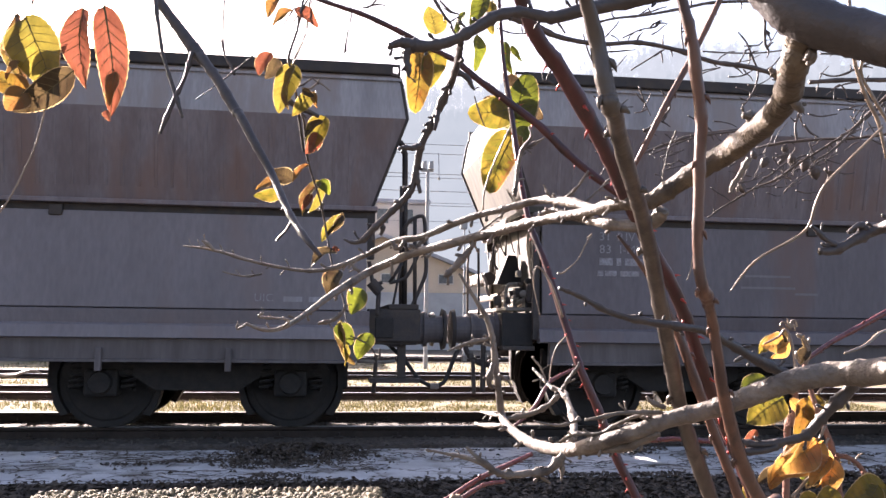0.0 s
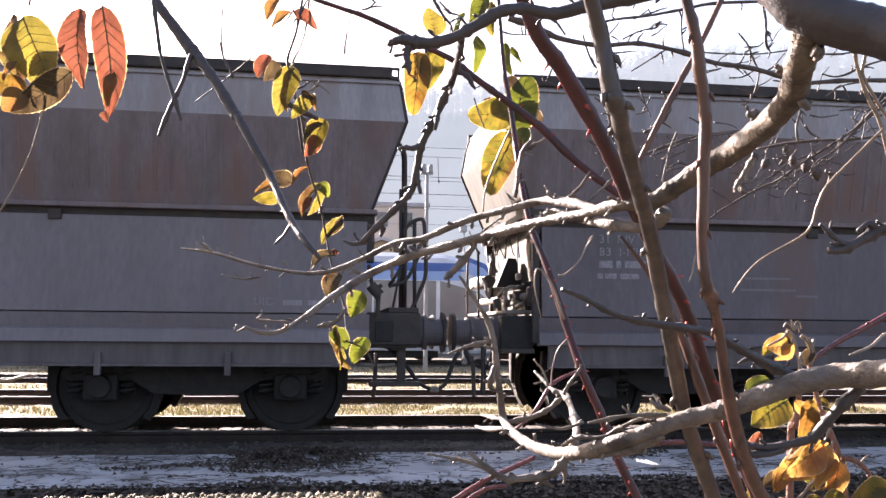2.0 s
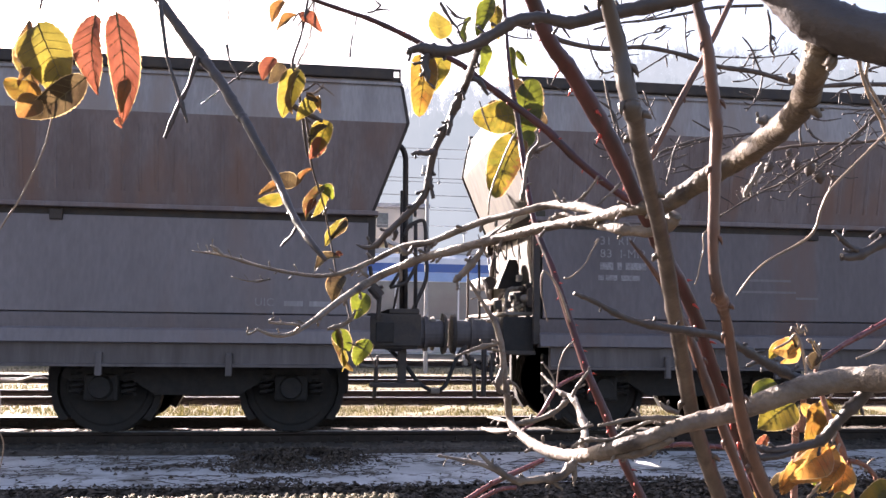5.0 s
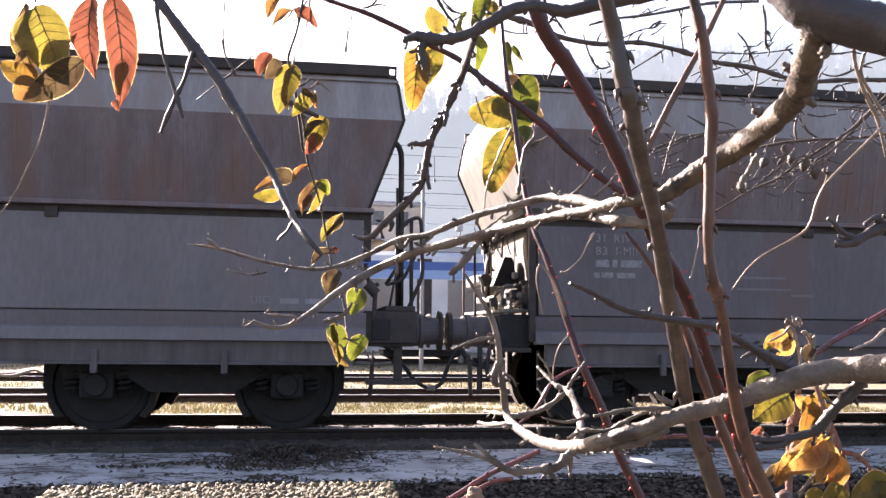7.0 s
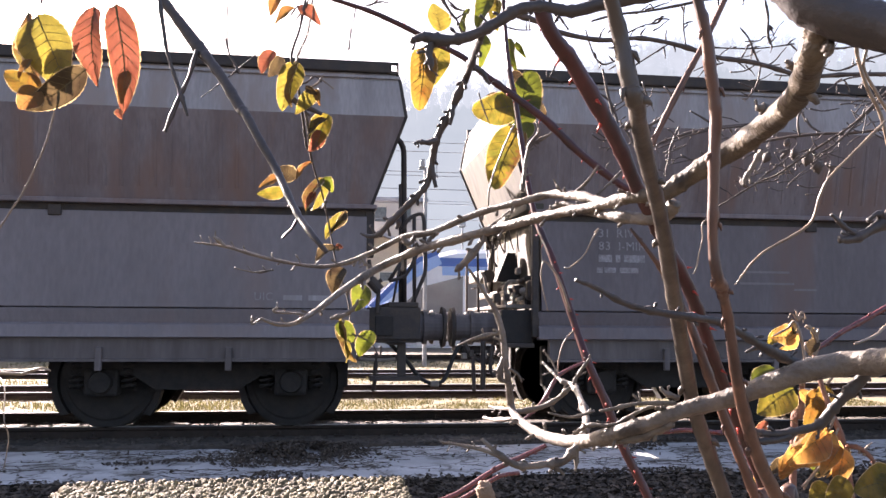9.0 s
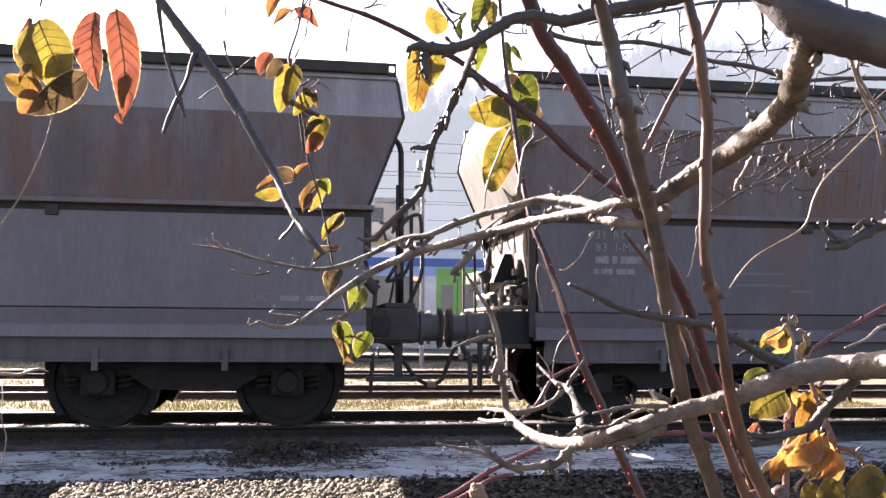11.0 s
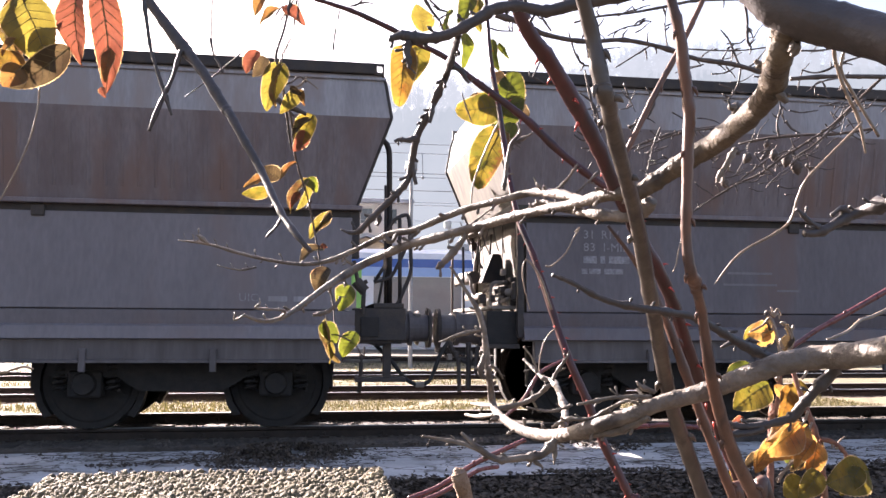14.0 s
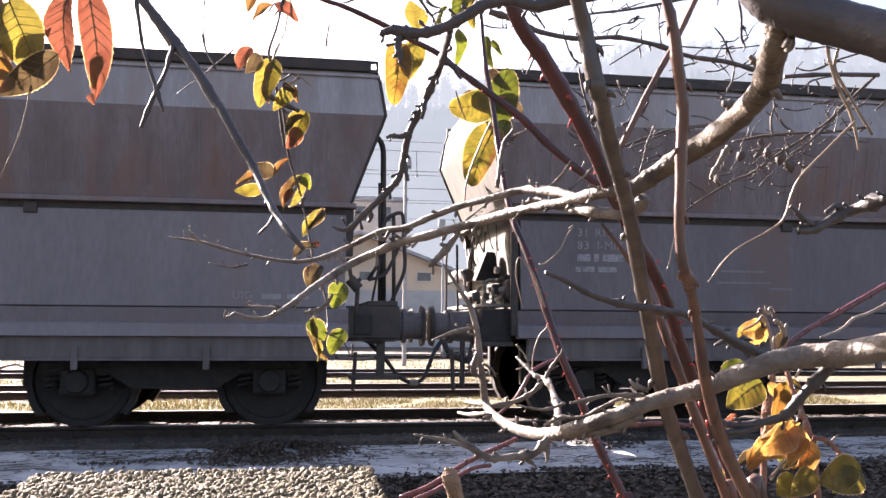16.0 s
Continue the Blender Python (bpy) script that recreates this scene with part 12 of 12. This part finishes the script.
leaf(DRY_LEAVES, LEAF_DRY, (0.537, 0.950, 1.049), (0.515, 0.950, 1.028), 0.0196, 0.3, -30, 0.3)
leaf(DRY_LEAVES, LEAF_TURN, (0.502, 0.900, 0.988), (0.458, 0.900, 0.963), 0.0406, 0.3, 20, 0.3)
leaf(DRY_LEAVES, LEAF_GREEN, (0.488, 0.920, 1.012), (0.461, 0.920, 0.993), 0.0189, 0.3, 50, 0.3)
leaf(DRY_LEAVES, LEAF_SUN, (0.536, 0.900, 0.994), (0.515, 0.900, 0.946), 0.0248, 0.3, 20, 0.3)
leaf(DRY_LEAVES, LEAF_DRY, (0.512, 0.850, 0.952), (0.466, 0.850, 0.915), 0.0349, 0.4, 20, 0.3)
leaf(DRY_LEAVES, LEAF_DRY, (0.511, 0.860, 0.956), (0.469, 0.860, 0.934), 0.0177, 0.4, 70, 0.3)
leaf(DRY_LEAVES, LEAF_DRY, (0.520, 0.850, 0.940), (0.512, 0.850, 0.900), 0.0233, 0.5, -30, 0.3)
leaf(DRY_LEAVES, LEAF_GREEN, (0.491, 0.860, 0.922), (0.506, 0.860, 0.904), 0.0140, 0.3, 30, 0.3)
leaf(DRY_LEAVES, LEAF_YELLOW, (0.503, 0.840, 0.894), (0.481, 0.840, 0.877), 0.0286, 0.2, 20, 0.3)
leaf(DRY_LEAVES, LEAF_TURN, (0.551, 0.800, 0.907), (0.503, 0.800, 0.898), 0.0408, 0.2, 20, 0.3)
leaf(DRY_LEAVES, LEAF_YELLOW, (0.455, 0.900, 0.898), (0.464, 0.900, 0.878), 0.0158, 0.3, 40, 0.3)
leaf(DRY_LEAVES, LEAF_GREY, (0.530, 0.950, 1.066), (0.533, 0.950, 1.046), 0.0079, 0.5, 0, 0.3)
leaf(DRY_LEAVES, LEAF_GREY, (0.528, 0.900, 1.044), (0.521, 0.900, 1.025), 0.0137, 0.5, 30, 0.3)
leaf(DRY_LEAVES, LEAF_GREY, (0.523, 0.900, 1.056), (0.526, 0.900, 1.044), 0.0062, 0.5, 0, 0.3)
leaf(DRY_LEAVES, LEAF_DRY, (0.558, 0.850, 1.027), (0.577, 0.850, 1.032), 0.0059, 0.3, 0, 0.3)
leaf(DRY_LEAVES, LEAF_DRY, (0.510, 0.840, 0.947), (0.468, 0.840, 0.930), 0.0230, 0.5, -40, 0.5)
leaf(DRY_LEAVES, LEAF_DRY, (0.510, 0.870, 0.941), (0.468, 0.870, 0.903), 0.0273, 0.6, 35, 0.5)
leaf(DRY_LEAVES, LEAF_DRY, (0.510, 0.830, 0.937), (0.485, 0.830, 0.910), 0.0193, 0.5, 50, 0.5)
leaf(DRY_LEAVES, LEAF_SUN, (0.539, 0.900, 0.988), (0.522, 0.900, 0.964), 0.0161, 0.4, 40, 0.4)
leaf(DRY_LEAVES, LEAF_DRY, (0.508, 0.900, 0.988), (0.529, 0.900, 0.967), 0.0136, 0.4, 0, 0.4)
leaf(DRY_LEAVES, LEAF_RED, (0.477, 0.920, 0.953), (0.463, 0.920, 0.931), 0.0112, 0.4, 20, 0.4)
leaf(DRY_LEAVES, LEAF_DRY, (0.486, 0.880, 0.919), (0.470, 0.880, 0.896), 0.0179, 0.5, 30, 0.5)
leaf(DRY_LEAVES, LEAF_YELLOW, (0.509, 0.820, 0.906), (0.484, 0.820, 0.881), 0.0247, 0.3, 20, 0.3)
leaf(DRY_LEAVES, LEAF_TURN, (0.538, 0.800, 0.914), (0.519, 0.800, 0.885), 0.0220, 0.3, 40, 0.3)
leaf(DRY_LEAVES, LEAF_YELLOW, (0.529, 0.960, 1.056), (0.504, 0.960, 1.034), 0.0172, 0.5, 40, 0.5)
limb("stalk", DRY_LEAVES, TENDRIL, [(0.520, 0.850, 0.952, 0.0013), (0.510, 0.850, 0.935, 0.0013), (0.491, 0.850, 0.906, 0.0010), (0.479, 0.850, 0.892, 0.0010)], 0.1)
limb("stalk", DRY_LEAVES, TENDRIL, [(0.540, 0.900, 0.994, 0.0016), (0.545, 0.900, 1.006, 0.0016), (0.530, 0.900, 1.010, 0.0014)], 0.1)
limb("stalk", DRY_LEAVES, TENDRIL, [(0.505, 0.950, 1.046, 0.0011), (0.520, 0.945, 1.056, 0.0014), (0.528, 0.940, 1.065, 0.0014), (0.530, 0.935, 1.049, 0.0017), (0.529, 0.930, 1.018, 0.0020), (0.511, 0.900, 0.994, 0.0024)], 0.1)
limb("stalk", DRY_LEAVES, TENDRIL, [(0.524, 0.900, 1.025, 0.0016), (0.530, 0.900, 1.042, 0.0016), (0.526, 0.900, 1.055, 0.0011)], 0.1)
limb("stalk", DRY_LEAVES, TENDRIL, [(0.549, 0.860, 0.924, 0.0013), (0.548, 0.860, 0.929, 0.0010), (0.545, 0.860, 0.934, 0.0008)], 0.15)
limb("stalk", DRY_LEAVES, TENDRIL, [(0.554, 0.860, 0.922, 0.0016), (0.557, 0.860, 0.929, 0.0013), (0.562, 0.860, 0.934, 0.0008), (0.565, 0.860, 0.935, 0.0005)], 0.15)
limb("stalk", DRY_LEAVES, TENDRIL, [(0.537, 0.950, 1.064, 0.0014), (0.531, 0.950, 1.071, 0.0012), (0.527, 0.950, 1.071, 0.0009), (0.525, 0.950, 1.067, 0.0006)], 0.15)
limb("stalk", DRY_LEAVES, TENDRIL, [(0.537, 0.950, 1.064, 0.0014), (0.535, 0.950, 1.074, 0.0012), (0.533, 0.950, 1.075, 0.0006)], 0.15)
limb("stalk", DRY_LEAVES, TENDRIL, [(0.537, 0.950, 1.064, 0.0014), (0.541, 0.950, 1.073, 0.0012), (0.545, 0.950, 1.072, 0.0009), (0.547, 0.950, 1.066, 0.0006)], 0.15)
limb("stalk", DRY_LEAVES, TENDRIL, [(0.537, 0.950, 1.064, 0.0014), (0.542, 0.950, 1.068, 0.0012), (0.544, 0.950, 1.062, 0.0006)], 0.15)
limb("stalk", DRY_LEAVES, TENDRIL, [(0.527, 0.900, 1.025, 0.0014), (0.531, 0.900, 1.036, 0.0014), (0.527, 0.900, 1.047, 0.0014), (0.521, 0.900, 1.056, 0.0011)], 0.15)
limb("stalk", DRY_LEAVES, TENDRIL, [(0.529, 0.900, 1.046, 0.0014), (0.531, 0.900, 1.052, 0.0016), (0.532, 0.900, 1.055, 0.0008)], 0.15)
limb("stalk", DRY_LEAVES, TENDRIL, [(0.522, 0.900, 1.055, 0.0022), (0.519, 0.900, 1.057, 0.0022), (0.516, 0.900, 1.057, 0.0011)], 0.15)
limb("stalk", DRY_LEAVES, TENDRIL, [(0.520, 0.900, 1.028, 0.0011), (0.515, 0.900, 1.034, 0.0014), (0.516, 0.900, 1.040, 0.0011)], 0.15)
limb("stalk", DRY_LEAVES, TENDRIL, [(0.503, 0.840, 0.922, 0.0015), (0.491, 0.840, 0.912, 0.0015), (0.481, 0.840, 0.904, 0.0015), (0.472, 0.840, 0.896, 0.0010)], 0.15)
limb("stalk", DRY_LEAVES, TENDRIL, [(0.522, 0.860, 0.963, 0.0016), (0.517, 0.860, 0.951, 0.0013), (0.510, 0.860, 0.944, 0.0013)], 0.15)
limb("stalk", DRY_LEAVES, TENDRIL, [(0.483, 0.900, 0.962, 0.0005), (0.492, 0.900, 0.958, 0.0005), (0.502, 0.900, 0.952, 0.0005)], 0.15)
leaf(DRY_LEAVES, LEAF_DRY, (0.529, 0.850, 0.930), (0.514, 0.850, 0.894), 0.0233, 0.3, 10, 0.3)
leaf(DRY_LEAVES, LEAF_DRY, (0.495, 0.830, 0.954), (0.456, 0.830, 0.917), 0.0330, 0.35, -15, 0.7)
leaf(DRY_LEAVES, LEAF_GREY, (0.539, 0.880, 0.939), (0.515, 0.880, 0.895), 0.0314, 0.4, 20, 0.4)
leaf(DRY_LEAVES, LEAF_SUN, (0.525, 0.890, 0.989), (0.508, 0.890, 0.946), 0.0269, 0.2, -10, 0.2)
leaf(DRY_LEAVES, LEAF_GREY, (0.488, 0.900, 0.913), (0.468, 0.900, 0.898), 0.0146, 0.5, 30, 0.4)
leaf(DRY_LEAVES, LEAF_SUN, (0.452, 0.900, 0.901), (0.464, 0.900, 0.880), 0.0109, 0.4, 20, 0.4)
BUD = thing("budding_shoot", (0.05, 0.45, 0.9), "fuzzy brown bud on a short shoot", "shoot")
limb("bud", BUD, BUD_FUR, [(0.076, 0.460, 0.953, 0.0039), (0.074, 0.455, 0.962, 0.0044), (0.071, 0.450, 0.969, 0.0046), (0.070, 0.450, 0.973, 0.0041), (0.069, 0.450, 0.975, 0.0020), (0.069, 0.450, 0.976, 0.0006)], 0.04)


# ---- small things on the ground ----
def scraps(name, places, size, mat, label, category, seed, lift=0.012):
    """Many small curled leaf scraps lying about, in one mesh."""
    rnd = random.Random(seed)
    verts, faces = [], []
    for x, y, z in places:
        s, a = size * rnd.uniform(0.5, 1.3), rnd.uniform(0, 6.28)
        c, d = math.cos(a) * s, math.sin(a) * s
        b = len(verts)
        w = rnd.uniform(0.3, 0.6)
        verts += [(x - c, y - d, z + rnd.uniform(0, lift)), (x + d * w, y - c * w, z + rnd.uniform(0, lift * 2.0)), (x + c, y + d, z + rnd.uniform(0, lift * 2)), (x - d * w, y + c * w, z + rnd.uniform(0, lift * 2.5))]
        faces += [(b, b + 1, b + 2), (b, b + 2, b + 3)]
    me = bpy.data.meshes.new(name)
    me.from_pydata(verts, [], faces)
    me.materials.append(mat)
    return tagged(new(name, me), label, category, kind="stuff")


def litter():
    rnd = random.Random(12)
    on_paving, heap = [], []
    while len(on_paving) < 4600:
        x, y = rnd.uniform(-3.5, 7), rnd.uniform(6.7, 8.75)
        n = noise.noise((x * 0.75 + 3, y * 1.5, 0.7)) + 0.5 * noise.noise((x * 2.2, y * 4.0, 4.7))
        edge = 0.55 * max(0, (7.15 - y) / 0.4) + 0.5 * max(0, (y - 8.45) / 0.25)
        patch = 0.9 * math.exp(-((x + 0.35) / 0.55) ** 2 - ((y - 8.0) / 0.45) ** 2)
        if n + edge + patch > 0.4 + 0.25 * rnd.random() or rnd.random() < 0.012:
            on_paving.append((x, y, -0.098 + 0.02 * noise.noise((x * 1.3, y * 1.3, 0.3)) + (0.03 * rnd.random() if n + patch > 0.75 else 0)))
    scraps("dead_leaves", on_paving, 0.022, LITTER, "dark dead leaves scattered over the concrete", "leaves", 1)
    pile = []
    for _ in range(7000):
        x, y = rnd.gauss(-0.18, 0.25), rnd.gauss(8.1, 0.28)
        if 7.3 < y < 8.75 and noise.noise((x * 3, y * 4, 5.5)) > -0.35:
            r = ((x + 0.18) / 0.6) ** 2 + ((y - 8.1) / 0.6) ** 2
            pile.append((x, y, -0.09 + 0.075 * max(0, 1 - r) * rnd.random()))
    scraps("leaf_heap", pile, 0.02, LITTER, "low dark heap of dead leaves on the concrete", "leaves", 3)
    verts, faces = [], []
    for _ in range(1700):
        x, y = rnd.uniform(-3.5, 7), rnd.uniform(6.9, 8.6)
        if noise.noise((x * 0.9, y * 2.1, 7.1)) < -0.02:
            continue
        a, ln, w = rnd.gauss(0, 0.5), rnd.uniform(0.03, 0.13), rnd.uniform(0.002, 0.005)
        c, d, z = math.cos(a), math.sin(a), -0.092 + 0.02 * noise.noise((x * 1.3, y * 1.3, 0.3)) + rnd.uniform(0, 0.006)
        b = len(verts)
        for q, up in ((-ln, 0.0), (0, rnd.uniform(0, 0.012)), (ln, 0.0)):
            verts += [(x + c * q - d * w, y + d * q + c * w, z + up), (x + c * q, y + d * q, z + up + w), (x + c * q + d * w, y + d * q - c * w, z + up)]
        for k in (0, 3):
            faces += [(b + k, b + k + 1, b + k + 4, b + k + 3), (b + k + 1, b + k + 2, b + k + 5, b + k + 4)]
    me = bpy.data.meshes.new("dry_stalks")
    me.from_pydata(verts, [], faces)
    me.materials.append(LITTER)
    tagged(new("dry_stalks", me), "thin dark dry stalks strewn over the concrete", "stalks", kind="stuff")
    for _ in range(16000):
        x, y = rnd.uniform(-3, 5), 6.85 - abs(rnd.gauss(0, 0.75))
        heap.append((x, y, -0.15 + 0.05 * rnd.random()))
    scraps("dead_leaves", heap, 0.03, LITTER, "bank of brown dead leaves beside the concrete", "leaves", 2)


def grass():
    rnd = random.Random(6)
    for n, (y0, y1, x0, x1, count, h) in enumerate(((10.95, 12.75, -5, 8, 16000, 0.05), (15.75, 17.8, -6, 10, 10000, 0.05), (21.0, 26.5, -8, 14, 9000, 0.07))):
        verts, faces = [], []
        for _ in range(count):
            x, y = rnd.uniform(x0, x1), rnd.uniform(y0, y1)
            if noise.noise((x * 1.1, y * 1.6, 2.2)) < -0.28:
                continue
            b, hh, a, w = len(verts), h * rnd.uniform(0.4, 1.5), rnd.uniform(0, 6.28), rnd.uniform(0.004, 0.011)
            lx, ly = rnd.gauss(0, hh * 0.5), rnd.gauss(0, hh * 0.5)
            c, d = math.cos(a) * w, math.sin(a) * w
            verts += [(x - c, y - d, -0.035), (x + c, y + d, -0.035), (x + lx + c * 0.3, y + ly + d * 0.3, -0.03 + hh), ]
            faces.append((b, b + 1, b + 2))
        me = bpy.data.meshes.new("dry_grass")
        me.from_pydata(verts, [], faces)
        me.materials.append(GRASS)
        tagged(new("dry_grass", me), "strip of short dry yellow grass between tracks", "grass", kind="stuff")
        sheet("grass_strip", x0 - 30, x1 + 30, y0 - 0.1, y1 + 0.1, -0.025, 60, 8, 0.02, STRAW, "straw-coloured ground between the tracks", "ground", 0.9)


STRAW = material("straw_ground", (0.2, 0.165, 0.09), 0.95, 0, (0.085, 0.075, 0.05), 5.0, fine=40, bump=0.7, depth=0.02)
AGGREGATE = material("aggregate_mortar", (0.105, 0.085, 0.055), 0.95, 0, (0.06, 0.05, 0.034), 60.0, fine=200, bump=0.5, depth=0.002)
PEBBLE = material("river_pebble", (0.15, 0.12, 0.066), 0.85, 0, (0.075, 0.06, 0.036), 120.0, fine=300, bump=0.15, depth=0.0005, vary=0.5, island=True)


def pebble_post():
    p = thing("concrete_post", (-0.065, 0.48, -0.16), "squat exposed-aggregate concrete post with a pebbled top", "post")
    part("core", box(B(), -0.172, 0.040, 0.36, 0.592, -0.18, 0.953, 0.006), AGGREGATE, p)
    rnd = random.Random(17)
    unit = bmesh.new()
    bmesh.ops.create_icosphere(unit, subdivisions=1, radius=1.0)
    uv = [v.co.copy() for v in unit.verts]
    uf = [[v.index for v in f.verts] for f in unit.faces]
    unit.free()
    verts, faces = [], []
    for _ in range(9000):
        r = 0.0011 + 0.0026 * rnd.random() ** 2.0
        side = rnd.random()
        if side < 0.75:
            c = Vector((rnd.uniform(-0.172, 0.040), rnd.uniform(0.36, 0.594), 0.953))
        elif side < 0.9:
            c = Vector((rnd.choice((-0.172, 0.040)), rnd.uniform(0.36, 0.592), rnd.uniform(0.85, 0.953)))
        else:
            c = Vector((rnd.uniform(-0.172, 0.040), 0.592, rnd.uniform(0.85, 0.953)))
        e = Euler((rnd.uniform(0, 6), rnd.uniform(0, 6), rnd.uniform(0, 6))).to_matrix()
        k = Vector((1, rnd.uniform(0.6, 0.9), rnd.uniform(0.45, 0.7)))
        b = len(verts)
        for v in uv:
            q = c + e @ Vector((v.x * k.x, v.y * k.y, v.z * k.z)) * r
            verts.append(tuple(q))
        faces += [[b + i for i in f] for f in uf]
    me = bpy.data.meshes.new("pebble_facing")
    me.from_pydata(verts, [], faces)
    for f in me.polygons:
        f.use_smooth = True
    me.materials.append(PEBBLE)
    ob = new("pebble_facing", me)
    ob.parent = p
    ob.matrix_parent_inverse = Matrix.Translation(p.location).inverted()
    tagged(ob, "rounded cream and brown pebbles", kind="stuff")


litter()
grass()
pebble_post()


# ---- what moves: the train, and leaves in the wind as (seconds, sideways, up) ----
LEFT_LEAVES_SWAY = [(0, -0.0072, -0.0123), (0.5, -0.0076, -0.0109), (1, -0.0075, -0.0114), (1.5, -0.0073, -0.0095), (2, -0.0066, -0.0108), (2.5, -0.0050, -0.0114), (3, -0.0057, -0.0140), (3.5, -0.0064, -0.0189), (4, -0.0048, -0.0170), (6.5, 0.0003, -0.0057), (7, 0.0000, 0.0000), (7.5, -0.0023, -0.0086), (8, 0.0040, 0.0046), (8.5, -0.0016, -0.0103), (9, -0.0039, -0.0127), (11.5, -0.0010, -0.0148), (12, -0.0008, -0.0146), (12.5, 0.0020, -0.0106), (13, -0.0004, -0.0095), (13.5, -0.0032, 0.0237), (14, -0.0049, 0.0149), (14.5, -0.0049, -0.0014), (15, -0.0015, 0.0020), (15.5, -0.0011, 0.0117), (16, -0.0062, -0.0004)]
LOW_LEAVES_SWAY = [(0, 0.0176, 0.0035), (0.5, 0.0201, 0.0046), (1, 0.0179, 0.0043), (1.5, 0.0171, 0.0052), (2, 0.0063, 0.0006), (2.5, 0.0061, 0.0023), (3, 0.0069, 0.0014), (3.5, 0.0122, 0.0041), (4, 0.0109, 0.0025), (6.5, -0.0079, -0.0018), (7, 0.0000, 0.0000), (7.5, 0.0049, 0.0003), (8, 0.0022, -0.0002), (8.5, 0.0015, 0.0002), (9, 0.0092, 0.0021), (11.5, 0.0114, 0.0018), (12, -0.0032, -0.0010), (12.5, -0.0001, -0.0001), (13, 0.0043, 0.0018), (13.5, 0.0045, -0.0014), (14, 0.0075, -0.0015), (14.5, -0.0180, -0.0045), (15, -0.0162, -0.0023), (15.5, -0.0046, -0.0015), (16, -0.0057, -0.0006)]
SWAY_LEAF_SWAY = [(0, 0.0076, -0.0044), (0.5, 0.0083, -0.0049), (1, 0.0075, -0.0055), (1.5, 0.0055, -0.0056), (2, 0.0048, -0.0047), (2.5, 0.0066, -0.0048), (3, 0.0067, -0.0064), (3.5, 0.0070, -0.0062), (4, 0.0076, -0.0040), (6.5, 0.0005, -0.0007), (7, 0.0000, 0.0000), (7.5, 0.0043, -0.0017), (8, 0.0041, -0.0021), (8.5, 0.0068, -0.0052), (9, 0.0065, -0.0056), (11.5, 0.0041, -0.0031), (12, 0.0035, -0.0008), (12.5, 0.0020, -0.0033), (13, -0.0004, -0.0023), (13.5, 0.0039, 0.0035), (14, -0.0009, 0.0020), (14.5, -0.0050, 0.0028), (15, -0.0083, 0.0018), (15.5, -0.0010, -0.0008), (16, 0.0023, -0.0008)]


def motions():
    for unit, behind in ((TRAIN, 0.0), (TRAIN_REAR, TRAIN_LONG + 0.1)):
        walk(unit, [(t, pose(-0.487 + 3.5306 * t + 0.1238 * t * t - 0.00034 * t ** 3 - behind, TRACK_4, RAIL_Z)) for t in range(17)])
    walk(LEFT_LEAVES, [(t, pose(-0.4 + a, 1.1, 1.5 + b)) for t, a, b in LEFT_LEAVES_SWAY])
    walk(LOW_LEAVES, [(t, pose(0.05 + a, 2.3, 0.95 + b)) for t, a, b in LOW_LEAVES_SWAY])
    walk(SWAY_LEAF, [(t, pose(0.2 + a, 1.7, 1.6 + b)) for t, a, b in SWAY_LEAF_SWAY])


motions()
